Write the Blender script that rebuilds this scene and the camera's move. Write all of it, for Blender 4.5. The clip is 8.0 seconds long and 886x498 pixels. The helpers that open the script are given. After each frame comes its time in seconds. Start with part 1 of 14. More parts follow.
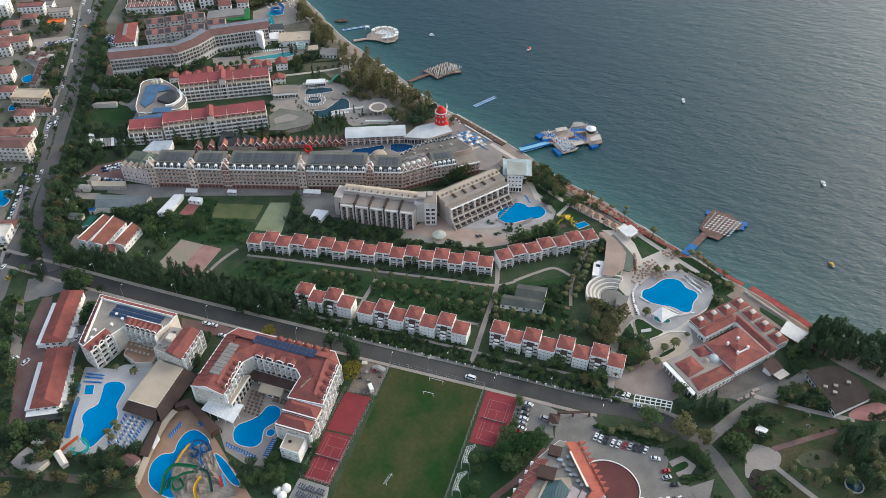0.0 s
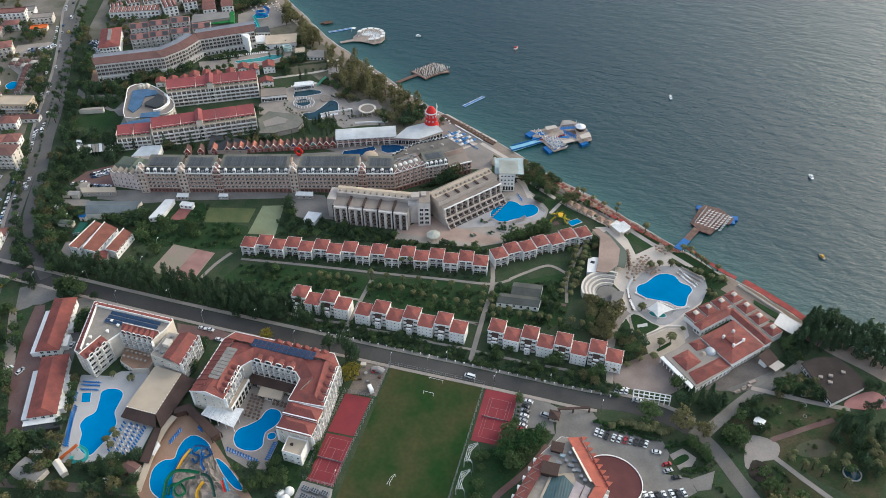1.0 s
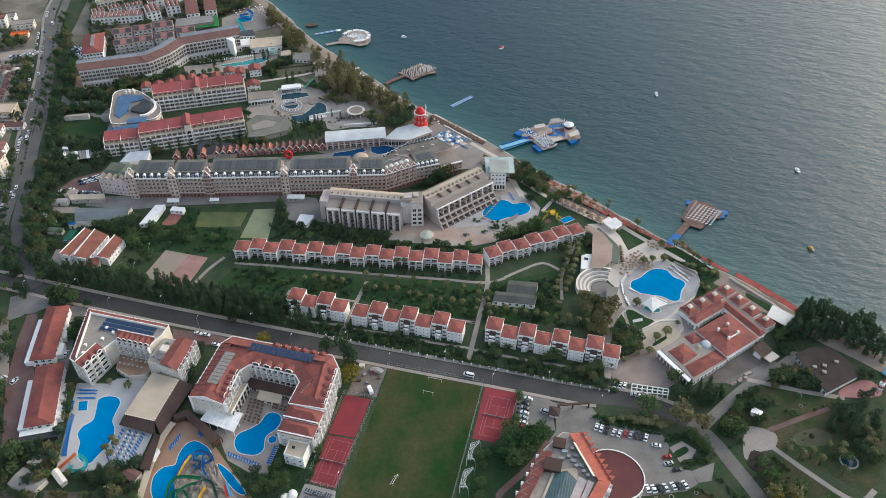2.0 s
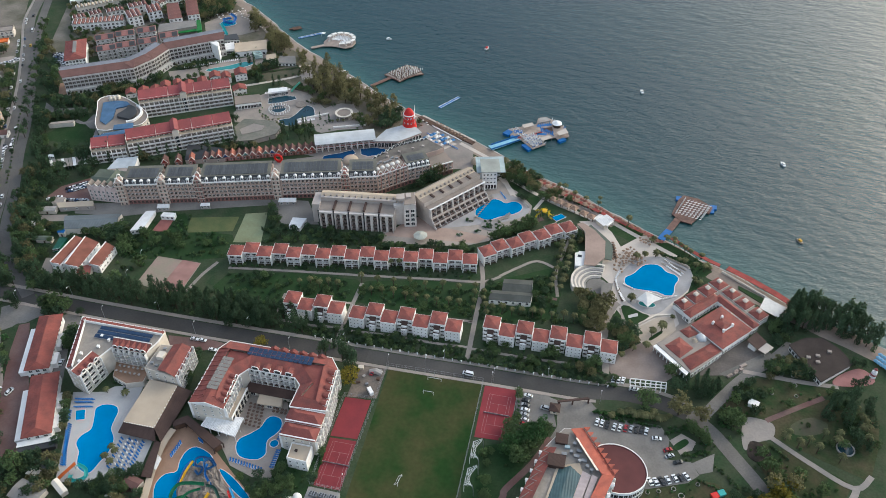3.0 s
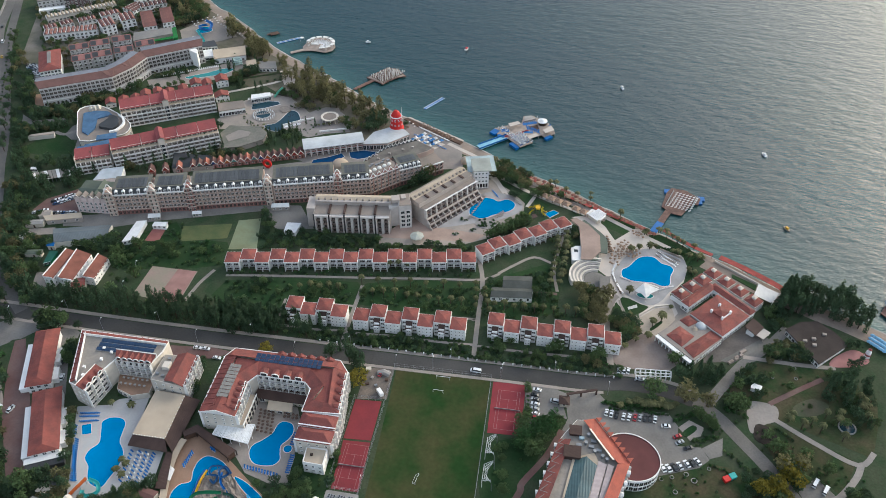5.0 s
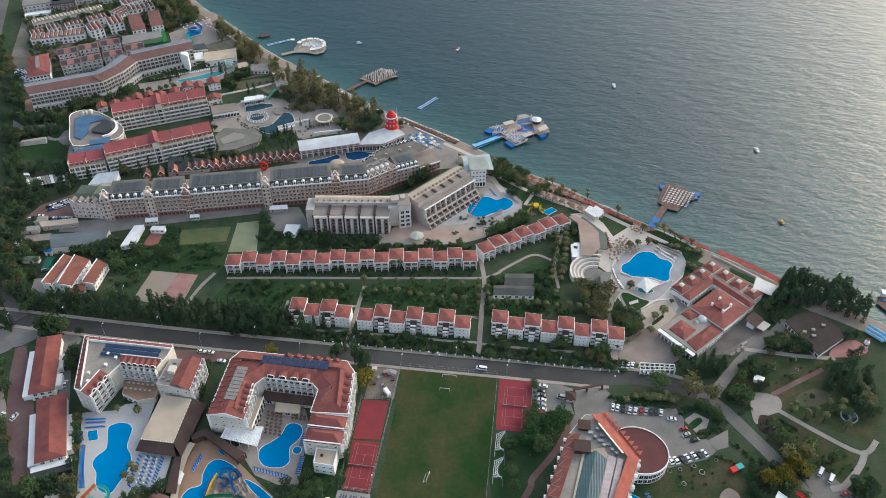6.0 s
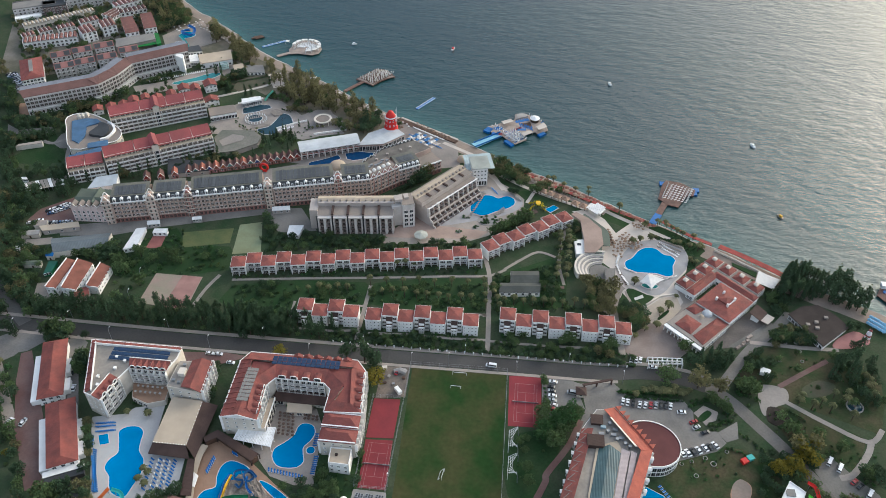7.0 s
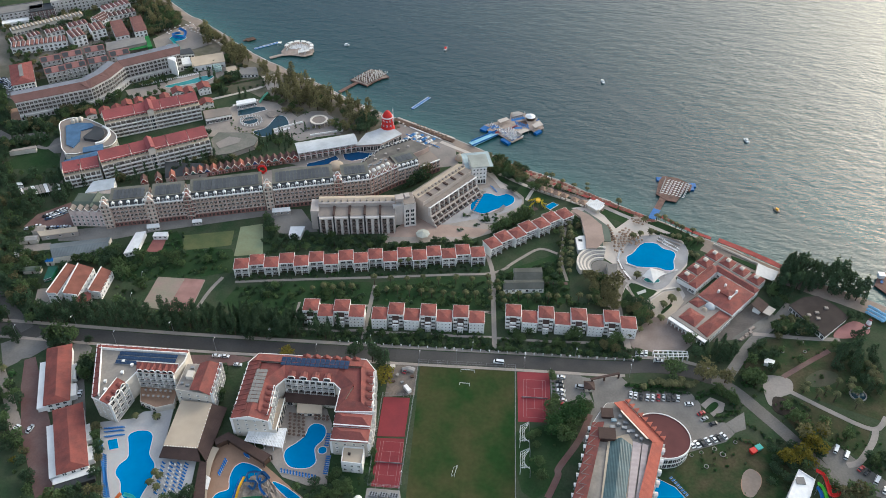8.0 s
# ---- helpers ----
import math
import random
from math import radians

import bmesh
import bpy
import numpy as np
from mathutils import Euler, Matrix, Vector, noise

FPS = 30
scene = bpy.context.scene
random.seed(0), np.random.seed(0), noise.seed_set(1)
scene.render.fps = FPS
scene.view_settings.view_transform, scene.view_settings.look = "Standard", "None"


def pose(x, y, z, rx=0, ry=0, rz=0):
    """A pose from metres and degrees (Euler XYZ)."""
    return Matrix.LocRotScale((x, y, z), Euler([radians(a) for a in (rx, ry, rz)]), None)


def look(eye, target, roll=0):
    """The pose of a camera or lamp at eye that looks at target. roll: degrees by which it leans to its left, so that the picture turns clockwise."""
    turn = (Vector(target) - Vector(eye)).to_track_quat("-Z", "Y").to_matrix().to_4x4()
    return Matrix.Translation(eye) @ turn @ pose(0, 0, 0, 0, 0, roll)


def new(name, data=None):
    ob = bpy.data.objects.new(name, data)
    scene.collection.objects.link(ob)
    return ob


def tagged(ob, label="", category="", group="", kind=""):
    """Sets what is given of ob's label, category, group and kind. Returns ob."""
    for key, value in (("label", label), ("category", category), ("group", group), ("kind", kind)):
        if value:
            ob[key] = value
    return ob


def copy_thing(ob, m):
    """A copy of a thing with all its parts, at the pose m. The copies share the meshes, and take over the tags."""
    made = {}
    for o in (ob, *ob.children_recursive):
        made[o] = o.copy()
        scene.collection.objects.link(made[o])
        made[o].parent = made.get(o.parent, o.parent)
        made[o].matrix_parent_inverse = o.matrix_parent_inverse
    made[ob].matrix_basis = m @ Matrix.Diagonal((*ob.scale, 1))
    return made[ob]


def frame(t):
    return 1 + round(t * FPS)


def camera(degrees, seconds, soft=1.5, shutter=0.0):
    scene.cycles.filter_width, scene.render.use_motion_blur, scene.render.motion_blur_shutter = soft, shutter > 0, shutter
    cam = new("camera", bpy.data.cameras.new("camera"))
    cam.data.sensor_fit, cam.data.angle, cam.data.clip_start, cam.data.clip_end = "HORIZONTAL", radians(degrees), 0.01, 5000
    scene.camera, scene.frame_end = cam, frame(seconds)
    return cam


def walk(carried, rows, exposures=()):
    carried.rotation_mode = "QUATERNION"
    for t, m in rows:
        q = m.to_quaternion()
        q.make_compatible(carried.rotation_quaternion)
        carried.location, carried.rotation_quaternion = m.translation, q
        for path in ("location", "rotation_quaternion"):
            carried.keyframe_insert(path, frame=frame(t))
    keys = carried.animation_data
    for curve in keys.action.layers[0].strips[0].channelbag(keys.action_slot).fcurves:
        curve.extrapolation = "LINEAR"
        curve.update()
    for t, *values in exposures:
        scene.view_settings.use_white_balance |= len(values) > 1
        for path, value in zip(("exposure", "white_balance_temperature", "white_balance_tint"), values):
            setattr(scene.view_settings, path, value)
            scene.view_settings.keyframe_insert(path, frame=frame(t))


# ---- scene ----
# ---- camera ----
cam = camera(57.9, 8.0, soft=0.85)
PATH = [
    (0, (57.80, -239.27, 319.87), (-57.17, 98.92, 0.00), -0.70),
    (0.5, (54.07, -241.12, 319.72), (-55.66, 99.31, 0.00), -0.64),
    (1, (50.97, -242.58, 319.84), (-54.01, 99.65, 0.00), -0.69),
    (1.5, (47.64, -244.12, 319.85), (-52.30, 99.95, 0.00), -0.71),
    (3, (35.12, -249.79, 319.79), (-46.99, 101.45, 0.00), -0.52),
    (3.5, (30.88, -251.35, 319.81), (-45.97, 101.60, 0.00), -0.48),
    (4, (25.59, -253.37, 319.89), (-45.56, 101.71, 0.00), -0.36),
    (4.5, (20.12, -255.31, 319.93), (-45.37, 101.71, 0.00), -0.22),
    (6, (3.25, -260.69, 320.10), (-45.37, 100.58, 0.00), 0.05),
    (6.5, (-3.04, -262.65, 320.01), (-45.86, 100.07, 0.00), 0.22),
    (7, (-9.89, -264.49, 319.82), (-47.90, 99.12, 0.00), 0.39),
    (7.5, (-16.27, -266.04, 319.44), (-50.25, 98.31, 0.00), 0.55),
    (8, (-22.41, -267.83, 319.22), (-49.13, 97.60, 0.00), 0.54),
]
walk(cam, [(t, look(eye, target, roll)) for t, eye, target, roll in PATH])

# ---- world and sun: a hazy evening, the sky's sun low over the sea; the lamp is added fill ----
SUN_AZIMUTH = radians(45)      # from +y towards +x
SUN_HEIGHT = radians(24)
world = bpy.data.worlds.new("world")
scene.world = world
world.use_nodes = True
sky = world.node_tree.nodes.new("ShaderNodeTexSky")
sky.sky_type = 'NISHITA'
sky.sun_disc = False
sky.sun_elevation = SUN_HEIGHT
sky.sun_rotation = SUN_AZIMUTH
sky.altitude = 0
sky.air_density = 1.0
sky.dust_density = 8.0
sky.ozone_density = 1.6
back = world.node_tree.nodes["Background"]
back.inputs["Strength"].default_value = 0.15
world.node_tree.links.new(sky.outputs[0], back.inputs["Color"])

# added fill lamp from the camera's side, brightens the walls that face it
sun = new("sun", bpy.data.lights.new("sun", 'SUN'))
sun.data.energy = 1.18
sun.data.angle = radians(170)      # very wide, stands in for diffuse sky light
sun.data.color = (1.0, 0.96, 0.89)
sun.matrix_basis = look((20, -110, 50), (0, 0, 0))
scene.view_settings.exposure = 0.55
scene.view_settings.use_white_balance = True
scene.view_settings.white_balance_temperature = 5720
scene.view_settings.white_balance_tint = 4

# ---- materials ----
def mat(name, col, rough=0.8, var=0.18, scale=0.15, fine=1.5, bump=0.0, metal=0.0, col2=None, island=0.0, each=0.08, lines=None, spec=0.3):
    """A surface with broad stains, fine grain, a little difference from piece to piece, and relief.
    lines: (axis, pitch in metres, depth) of ribs such as roof tiles or boards."""
    m = bpy.data.materials.new(name)
    m.use_nodes = True
    nt = m.node_tree
    bsdf = nt.nodes["Principled BSDF"]
    n, l = nt.nodes.new, nt.links.new
    tc = n("ShaderNodeTexCoord")
    big, small = n("ShaderNodeTexNoise"), n("ShaderNodeTexNoise")
    for tex, s, d in ((big, scale, 4.0), (small, fine, 3.0)):
        l(tc.outputs["Object"], tex.inputs["Vector"])
        tex.inputs["Scale"].default_value = s
        tex.inputs["Detail"].default_value = d
    mix = n("ShaderNodeMix")
    mix.data_type = 'RGBA'
    ramp = n("ShaderNodeValToRGB")
    ramp.color_ramp.elements[0].position, ramp.color_ramp.elements[1].position = 0.35, 0.65
    l(big.outputs["Fac"], ramp.inputs["Fac"])
    l(ramp.outputs["Color"], mix.inputs["Factor"])
    other = col2 or tuple(c * (1 - 2 * var) for c in col)
    mix.inputs["A"].default_value = (*col, 1)
    mix.inputs["B"].default_value = (*other, 1)
    hsv = n("ShaderNodeHueSaturation")
    l(mix.outputs["Result"], hsv.inputs["Color"])
    add = n("ShaderNodeMath")
    add.operation = 'MULTIPLY_ADD'
    l(small.outputs["Fac"], add.inputs[0])
    add.inputs[1].default_value, add.inputs[2].default_value = 2 * var, 1.0 - var
    info = n("ShaderNodeObjectInfo")
    add2 = n("ShaderNodeMath")
    add2.operation = 'MULTIPLY_ADD'
    l(info.outputs["Random"], add2.inputs[0])
    add2.inputs[1].default_value = 2 * each
    shift = n("ShaderNodeMath")
    shift.operation = 'SUBTRACT'
    l(add.outputs[0], shift.inputs[0])
    shift.inputs[1].default_value = each
    l(shift.outputs[0], add2.inputs[2])
    last = add2
    if island:
        geo = n("ShaderNodeNewGeometry")
        add3 = n("ShaderNodeMath")
        add3.operation = 'MULTIPLY_ADD'
        l(geo.outputs["Random Per Island"], add3.inputs[0])
        add3.inputs[1].default_value = 2 * island
        off = n("ShaderNodeMath")
        off.operation = 'SUBTRACT'
        l(add2.outputs[0], off.inputs[0])
        off.inputs[1].default_value = island
        l(off.outputs[0], add3.inputs[2])
        last = add3
    if island:
        tone = n("ShaderNodeAttribute")
        tone.attribute_name = "tone"
        add4 = n("ShaderNodeMath")
        l(last.outputs[0], add4.inputs[0])
        l(tone.outputs["Fac"], add4.inputs[1])
        last = add4
    l(last.outputs[0], hsv.inputs["Value"])
    l(hsv.outputs["Color"], bsdf.inputs["Base Color"])
    bsdf.inputs["Roughness"].default_value = rough
    bsdf.inputs["Metallic"].default_value = metal
    bsdf.inputs["Specular IOR Level"].default_value = spec
    if bump or lines:
        b = n("ShaderNodeBump")
        b.inputs["Strength"].default_value = 1.0
        b.inputs["Distance"].default_value = bump or lines[2]
        if lines:
            w = n("ShaderNodeTexWave")
            w.bands_direction = lines[0]
            w.inputs["Scale"].default_value = 0.314 / lines[1]
            w.inputs["Distortion"].default_value = 0.3
            l(tc.outputs["Object"], w.inputs["Vector"])
            l(w.outputs["Fac"], b.inputs["Height"])
        else:
            l(small.outputs["Fac"], b.inputs["Height"])
        l(b.outputs["Normal"], bsdf.inputs["Normal"])
    return m


def sea_material():
    m = bpy.data.materials.new("sea_water")
    m.use_nodes = True
    nt = m.node_tree
    bsdf = nt.nodes["Principled BSDF"]
    n, l = nt.nodes.new, nt.links.new
    tc = n("ShaderNodeTexCoord")
    deep = n("ShaderNodeTexNoise")
    deep.inputs["Scale"].default_value = 0.006
    deep.inputs["Detail"].default_value = 3
    l(tc.outputs["Object"], deep.inputs["Vector"])
    ramp = n("ShaderNodeValToRGB")
    ramp.color_ramp.elements[0].color = (0.005, 0.028, 0.034, 1)
    ramp.color_ramp.elements[1].color = (0.007, 0.034, 0.041, 1)
    l(deep.outputs["Fac"], ramp.inputs["Fac"])
    depth = n("ShaderNodeAttribute")
    depth.attribute_name = "depth"
    shoal = n("ShaderNodeMix")
    shoal.data_type = 'RGBA'
    shoal.inputs["A"].default_value = (0.034, 0.095, 0.088, 1)
    l(depth.outputs["Fac"], shoal.inputs["Factor"])
    l(ramp.outputs["Color"], shoal.inputs["B"])
    l(shoal.outputs["Result"], bsdf.inputs["Base Color"])
    bsdf.inputs["Roughness"].default_value = 0.24
    bsdf.inputs["IOR"].default_value = 1.333
    bsdf.inputs["Specular IOR Level"].default_value = 0.9
    turn = n("ShaderNodeMapping")
    turn.inputs["Rotation"].default_value = (0, 0, radians(26))
    turn.inputs["Scale"].default_value = (0.45, 1.0, 1.0)
    l(tc.outputs["Object"], turn.inputs["Vector"])
    height = None
    for s, amp in ((0.035, 0.38), (0.15, 0.58), (0.42, 0.35), (1.1, 0.10)):
        t = n("ShaderNodeTexNoise")
        t.inputs["Scale"].default_value = s
        t.inputs["Detail"].default_value = 3
        t.inputs["Roughness"].default_value = 0.55
        l(turn.outputs["Vector"], t.inputs["Vector"])
        k = n("ShaderNodeMath")
        k.operation = 'MULTIPLY_ADD'
        l(t.outputs["Fac"], k.inputs[0])
        k.inputs[1].default_value = amp
        if height:
            l(height.outputs[0], k.inputs[2])
        else:
            k.inputs[2].default_value = 0
        height = k
    b = n("ShaderNodeBump")
    b.inputs["Strength"].default_value = 1.0
    b.inputs["Distance"].default_value = 1.0
    l(height.outputs[0], b.inputs["Height"])
    l(b.outputs["Normal"], bsdf.inputs["Normal"])
    return m


SEA = sea_material()
SOIL = mat("garden_ground", (0.031, 0.054, 0.026), 0.95, 0.38, 0.1, 0.9, col2=(0.054, 0.064, 0.038), spec=0.1)
LAWN = mat("lawn_grass", (0.021, 0.049, 0.017), 0.95, 0.34, 0.1, 0.9, col2=(0.033, 0.056, 0.024), spec=0.1)
PARKLAWN = mat("park_grass", (0.022, 0.047, 0.017), 0.95, 0.42, 0.09, 0.8, col2=(0.072, 0.062, 0.036), spec=0.1)
PITCH = mat("pitch_turf", (0.017, 0.043, 0.011), 0.95, 0.3, 0.045, 0.5, col2=(0.060, 0.056, 0.024), spec=0.1)
DRYGRASS = mat("dry_grass", (0.11, 0.12, 0.055), 0.95, 0.2, 0.12, 1.2, col2=(0.075, 0.10, 0.045), spec=0.1)
TOWNSOIL = mat("town_ground", (0.20, 0.178, 0.155), 0.95, 0.25, 0.04, 0.6, col2=(0.09, 0.092, 0.066), spec=0.1)
ASPHALT = mat("asphalt", (0.044, 0.042, 0.041), 0.9, 0.22, 0.03, 1.0, col2=(0.072, 0.068, 0.064))
PARKING = mat("worn_asphalt", (0.20, 0.187, 0.172), 0.9, 0.26, 0.07, 1.0, col2=(0.138, 0.130, 0.121))
GREYDECK = mat("grey_pool_deck", (0.31, 0.30, 0.30), 0.85, 0.1, 0.12, 1.0)
PAVING = mat("paving", (0.305, 0.262, 0.228), 0.85, 0.18, 0.1, 1.0, col2=(0.245, 0.217, 0.193))
WORNPAVE = mat("worn_paving", (0.265, 0.235, 0.215), 0.85, 0.2, 0.08, 0.9, col2=(0.20, 0.185, 0.172))
BRICKPAVE = mat("red_paving", (0.125, 0.068, 0.062), 0.9, 0.2, 0.1, 1.0, col2=(0.15, 0.10, 0.09))
DECK = mat("pool_deck", (0.46, 0.45, 0.44), 0.8, 0.1, 0.1, 1.0, col2=(0.40, 0.39, 0.39))
CREAMDECK = mat("cream_deck", (0.50, 0.44, 0.385), 0.8, 0.1, 0.1, 1.0, col2=(0.42, 0.375, 0.335))
PALESHEET = mat("pale_sheet_roof", (0.50, 0.52, 0.535), 0.55, 0.1, 0.12, 0.8, lines=('X', 0.8, 0.03))
BROWNDECK = mat("clay_deck", (0.30, 0.19, 0.13), 0.85, 0.12, 0.1, 1.0)
PALEROOF = mat("pale_flat_roof", (0.30, 0.268, 0.232), 0.9, 0.24, 0.1, 0.7, col2=(0.21, 0.192, 0.173))
WHITE = mat("white_plaster", (0.82, 0.805, 0.78), 0.85, 0.09, 0.12, 0.8, col2=(0.73, 0.71, 0.685))
CREAM = mat("cream_plaster", (0.66, 0.60, 0.52), 0.85, 0.1, 0.12, 0.8)
GREYWALL = mat("grey_render", (0.42, 0.37, 0.335), 0.85, 0.1, 0.12, 0.8)
PINKWALL = mat("pinkish_render", (0.46, 0.35, 0.30), 0.85, 0.12, 0.1, 0.8)
STONEBAND = mat("rose_stone", (0.33, 0.165, 0.14), 0.85, 0.12, 0.15, 0.9)
TILE = mat("terracotta_tiles", (0.248, 0.074, 0.058), 0.8, 0.26, 0.25, 1.6, col2=(0.160, 0.058, 0.050), lines=('X', 0.30, 0.05))
TILEY = mat("terracotta_tiles_across", (0.235, 0.072, 0.060), 0.8, 0.2, 0.25, 1.6, col2=(0.175, 0.058, 0.050), lines=('Y', 0.30, 0.05))
OLDTILE = mat("aged_brown_tiles", (0.235, 0.070, 0.054), 0.8, 0.2, 0.2, 1.4, col2=(0.15, 0.05, 0.043), lines=('Y', 0.30, 0.05))
REDSHEET = mat("red_sheet_roof", (0.27, 0.066, 0.064), 0.6, 0.18, 0.1, 1.0, col2=(0.205, 0.056, 0.056), lines=('X', 0.5, 0.04))
BROWNROOF = mat("brown_roof", (0.075, 0.046, 0.038), 0.8, 0.15, 0.15, 1.2, lines=('Y', 0.4, 0.04))
MAROON = mat("maroon_roof", (0.145, 0.078, 0.068), 0.8, 0.15, 0.1, 1.0, lines=('X', 0.4, 0.04))
BEIGEROOF = mat("beige_roof", (0.45, 0.37, 0.28), 0.85, 0.08, 0.1, 0.8)
GREYROOF = mat("grey_roof", (0.23, 0.215, 0.20), 0.85, 0.15, 0.08, 0.9, col2=(0.17, 0.165, 0.16))
TAUPEROOF = mat("taupe_roof", (0.24, 0.20, 0.17), 0.85, 0.14, 0.08, 0.9, col2=(0.19, 0.165, 0.145))
GREENROOF = mat("moss_green_roof", (0.105, 0.125, 0.10), 0.8, 0.12, 0.1, 1.0, lines=('X', 0.4, 0.03))
SLATE = mat("dark_slate", (0.055, 0.058, 0.062), 0.55, 0.15, 0.1, 1.0)
SOLAR = mat("solar_collector", (0.026, 0.055, 0.115), 0.18, 0.2, 0.4, 1.0, lines=('X', 1.0, 0.03), spec=0.5)
GLASSROOF = mat("glass_roof_panel", (0.075, 0.125, 0.13), 0.25, 0.15, 0.15, 0.8, lines=('X', 1.2, 0.05), spec=0.5)
GLASS = mat("window_glass", (0.030, 0.036, 0.040), 0.08, 0.3, 0.3, 0.6, each=0.25, spec=0.5)
# panes of loggias and windows, the shade inside put into their colour
SHADE = mat("opening_shade", (0.075, 0.062, 0.055), 0.7, 0.2, 0.4, 0.9, each=0.25)
RAIL = mat("balcony_rail", (0.45, 0.43, 0.41), 0.5, 0.1, 0.5, 2.0)
TIMBER = mat("brown_timber", (0.11, 0.065, 0.045), 0.75, 0.2, 0.3, 1.5)
DARKTIMBER = mat("dark_timber", (0.06, 0.042, 0.034), 0.75, 0.2, 0.3, 1.5)
HARDRED = mat("red_hard_court", (0.205, 0.030, 0.037), 0.85, 0.14, 0.12, 1.0, col2=(0.165, 0.027, 0.034))
LINEWHITE = mat("line_paint", (0.33, 0.17, 0.17), 0.8, 0.1, 0.4, 2.0)
GREENCOURT = mat("worn_green_court", (0.20, 0.235, 0.145), 0.9, 0.14, 0.08, 0.8, col2=(0.165, 0.175, 0.10))
CLAYCOURT = mat("old_clay_court", (0.30, 0.22, 0.19), 0.9, 0.14, 0.1, 0.8, col2=(0.25, 0.225, 0.17))
SAND = mat("beach_sand", (0.25, 0.198, 0.162), 0.95, 0.2, 0.08, 0.7, col2=(0.19, 0.158, 0.135))
WETSAND = mat("wet_shingle", (0.12, 0.105, 0.095), 0.5, 0.2, 0.15, 0.8)
POOL = mat("pool_water", (0.0, 0.185, 0.42), 0.2, 0.06, 0.1, 0.7, bump=0.006, spec=0.04)
POOLDARK = mat("slate_pool_water", (0.012, 0.045, 0.062), 0.05, 0.1, 0.1, 0.7, bump=0.006, spec=0.5)
TEAL = mat("teal_pool_water", (0.05, 0.26, 0.26), 0.06, 0.1, 0.1, 0.7, bump=0.006, spec=0.5)
COPING = mat("pool_coping", (0.60, 0.60, 0.60), 0.7, 0.08, 0.3, 1.5)
BLUE = mat("blue_plastic", (0.012, 0.125, 0.38), 0.45, 0.12, 0.5, 2.0)
REDPAINT = mat("red_paint", (0.55, 0.022, 0.018), 0.5, 0.1, 0.3, 1.5)
YELLOW = mat("yellow_plastic", (0.62, 0.36, 0.015), 0.4, 0.1, 0.5, 2.0)
GREEN = mat("green_plastic", (0.015, 0.14, 0.06), 0.45, 0.12, 0.5, 2.0)
TURQ = mat("turquoise_plastic", (0.06, 0.38, 0.36), 0.4, 0.1, 0.5, 2.0)
ORANGE = mat("orange_plastic", (0.62, 0.15, 0.03), 0.45, 0.1, 0.5, 2.0)
WHITEPAINT = mat("white_paint", (0.74, 0.74, 0.74), 0.5, 0.06, 0.5, 2.0)
FABRIC = mat("white_canvas", (0.72, 0.70, 0.67), 0.8, 0.06, 0.5, 2.0)
BROWNFABRIC = mat("brown_canvas", (0.13, 0.085, 0.065), 0.85, 0.2, 0.5, 2.0)
STEEL = mat("grey_steel", (0.33, 0.34, 0.35), 0.45, 0.12, 0.6, 2.0, metal=0.6)
CONCRETE = mat("concrete", (0.34, 0.32, 0.30), 0.9, 0.14, 0.15, 1.2)
ROCK = mat("artificial_rock", (0.27, 0.23, 0.195), 0.95, 0.35, 0.3, 1.0, bump=0.3, col2=(0.17, 0.145, 0.125))
TYRE = mat("tyre_rubber", (0.02, 0.02, 0.02), 0.8, 0.1)
BARK = mat("bark", (0.085, 0.062, 0.045), 0.95, 0.25, 0.5, 2.5, bump=0.05)
def leaf(name, col, col2):
    """Leaves let some light through."""
    m = mat(name, col, 0.7, 0.25, 0.35, 2.0, col2=col2, island=0.2, each=0.12, spec=0.15)
    nt = m.node_tree
    glow, mix = nt.nodes.new("ShaderNodeBsdfTranslucent"), nt.nodes.new("ShaderNodeMixShader")
    bsdf, out = nt.nodes["Principled BSDF"], nt.nodes["Material Output"]
    nt.links.new(bsdf.inputs["Base Color"].links[0].from_socket, glow.inputs["Color"])
    mix.inputs["Fac"].default_value = 0.42
    nt.links.new(bsdf.outputs[0], mix.inputs[1])
    nt.links.new(glow.outputs[0], mix.inputs[2])
    nt.links.new(mix.outputs[0], out.inputs["Surface"])
    return m
LEAF = leaf("broad_leaves", (0.108, 0.156, 0.064), (0.082, 0.128, 0.054))
LEAFDARK = leaf("dark_leaves", (0.072, 0.116, 0.062), (0.056, 0.094, 0.050))
LEAFOLIVE = leaf("olive_leaves", (0.190, 0.178, 0.088), (0.150, 0.146, 0.072))
LEAFYELLOW = leaf("yellowing_leaves", (0.24, 0.20, 0.03), (0.16, 0.15, 0.03))
LEAFBUSH = leaf("fresh_leaves", (0.062, 0.130, 0.044), (0.050, 0.105, 0.040))
PALMLEAF = leaf("palm_fronds", (0.16, 0.160, 0.075), (0.115, 0.125, 0.060))


# ---- building blocks ----
def mesh_of(bm, name):
    me = bpy.data.meshes.new(name)
    bmesh.ops.remove_doubles(bm, verts=bm.verts, dist=0.0005)
    bmesh.ops.recalc_face_normals(bm, faces=bm.faces)
    bm.to_mesh(me)
    bm.free()
    return me


def part(name, bm, material, parent=None, label="", m=None):
    """Links a bmesh, or a mesh that is shared, as one mesh object under a thing or a part."""
    me = mesh_of(bm, name) if isinstance(bm, bmesh.types.BMesh) else bm
    if not me.materials:
        for one in (material if isinstance(material, (list, tuple)) else [material]):
            me.materials.append(one)
    ob = new(name, me)
    if parent:
        ob.parent = parent
    if m is not None:
        ob.matrix_basis = m
    if label:
        ob["label"] = label
    return ob


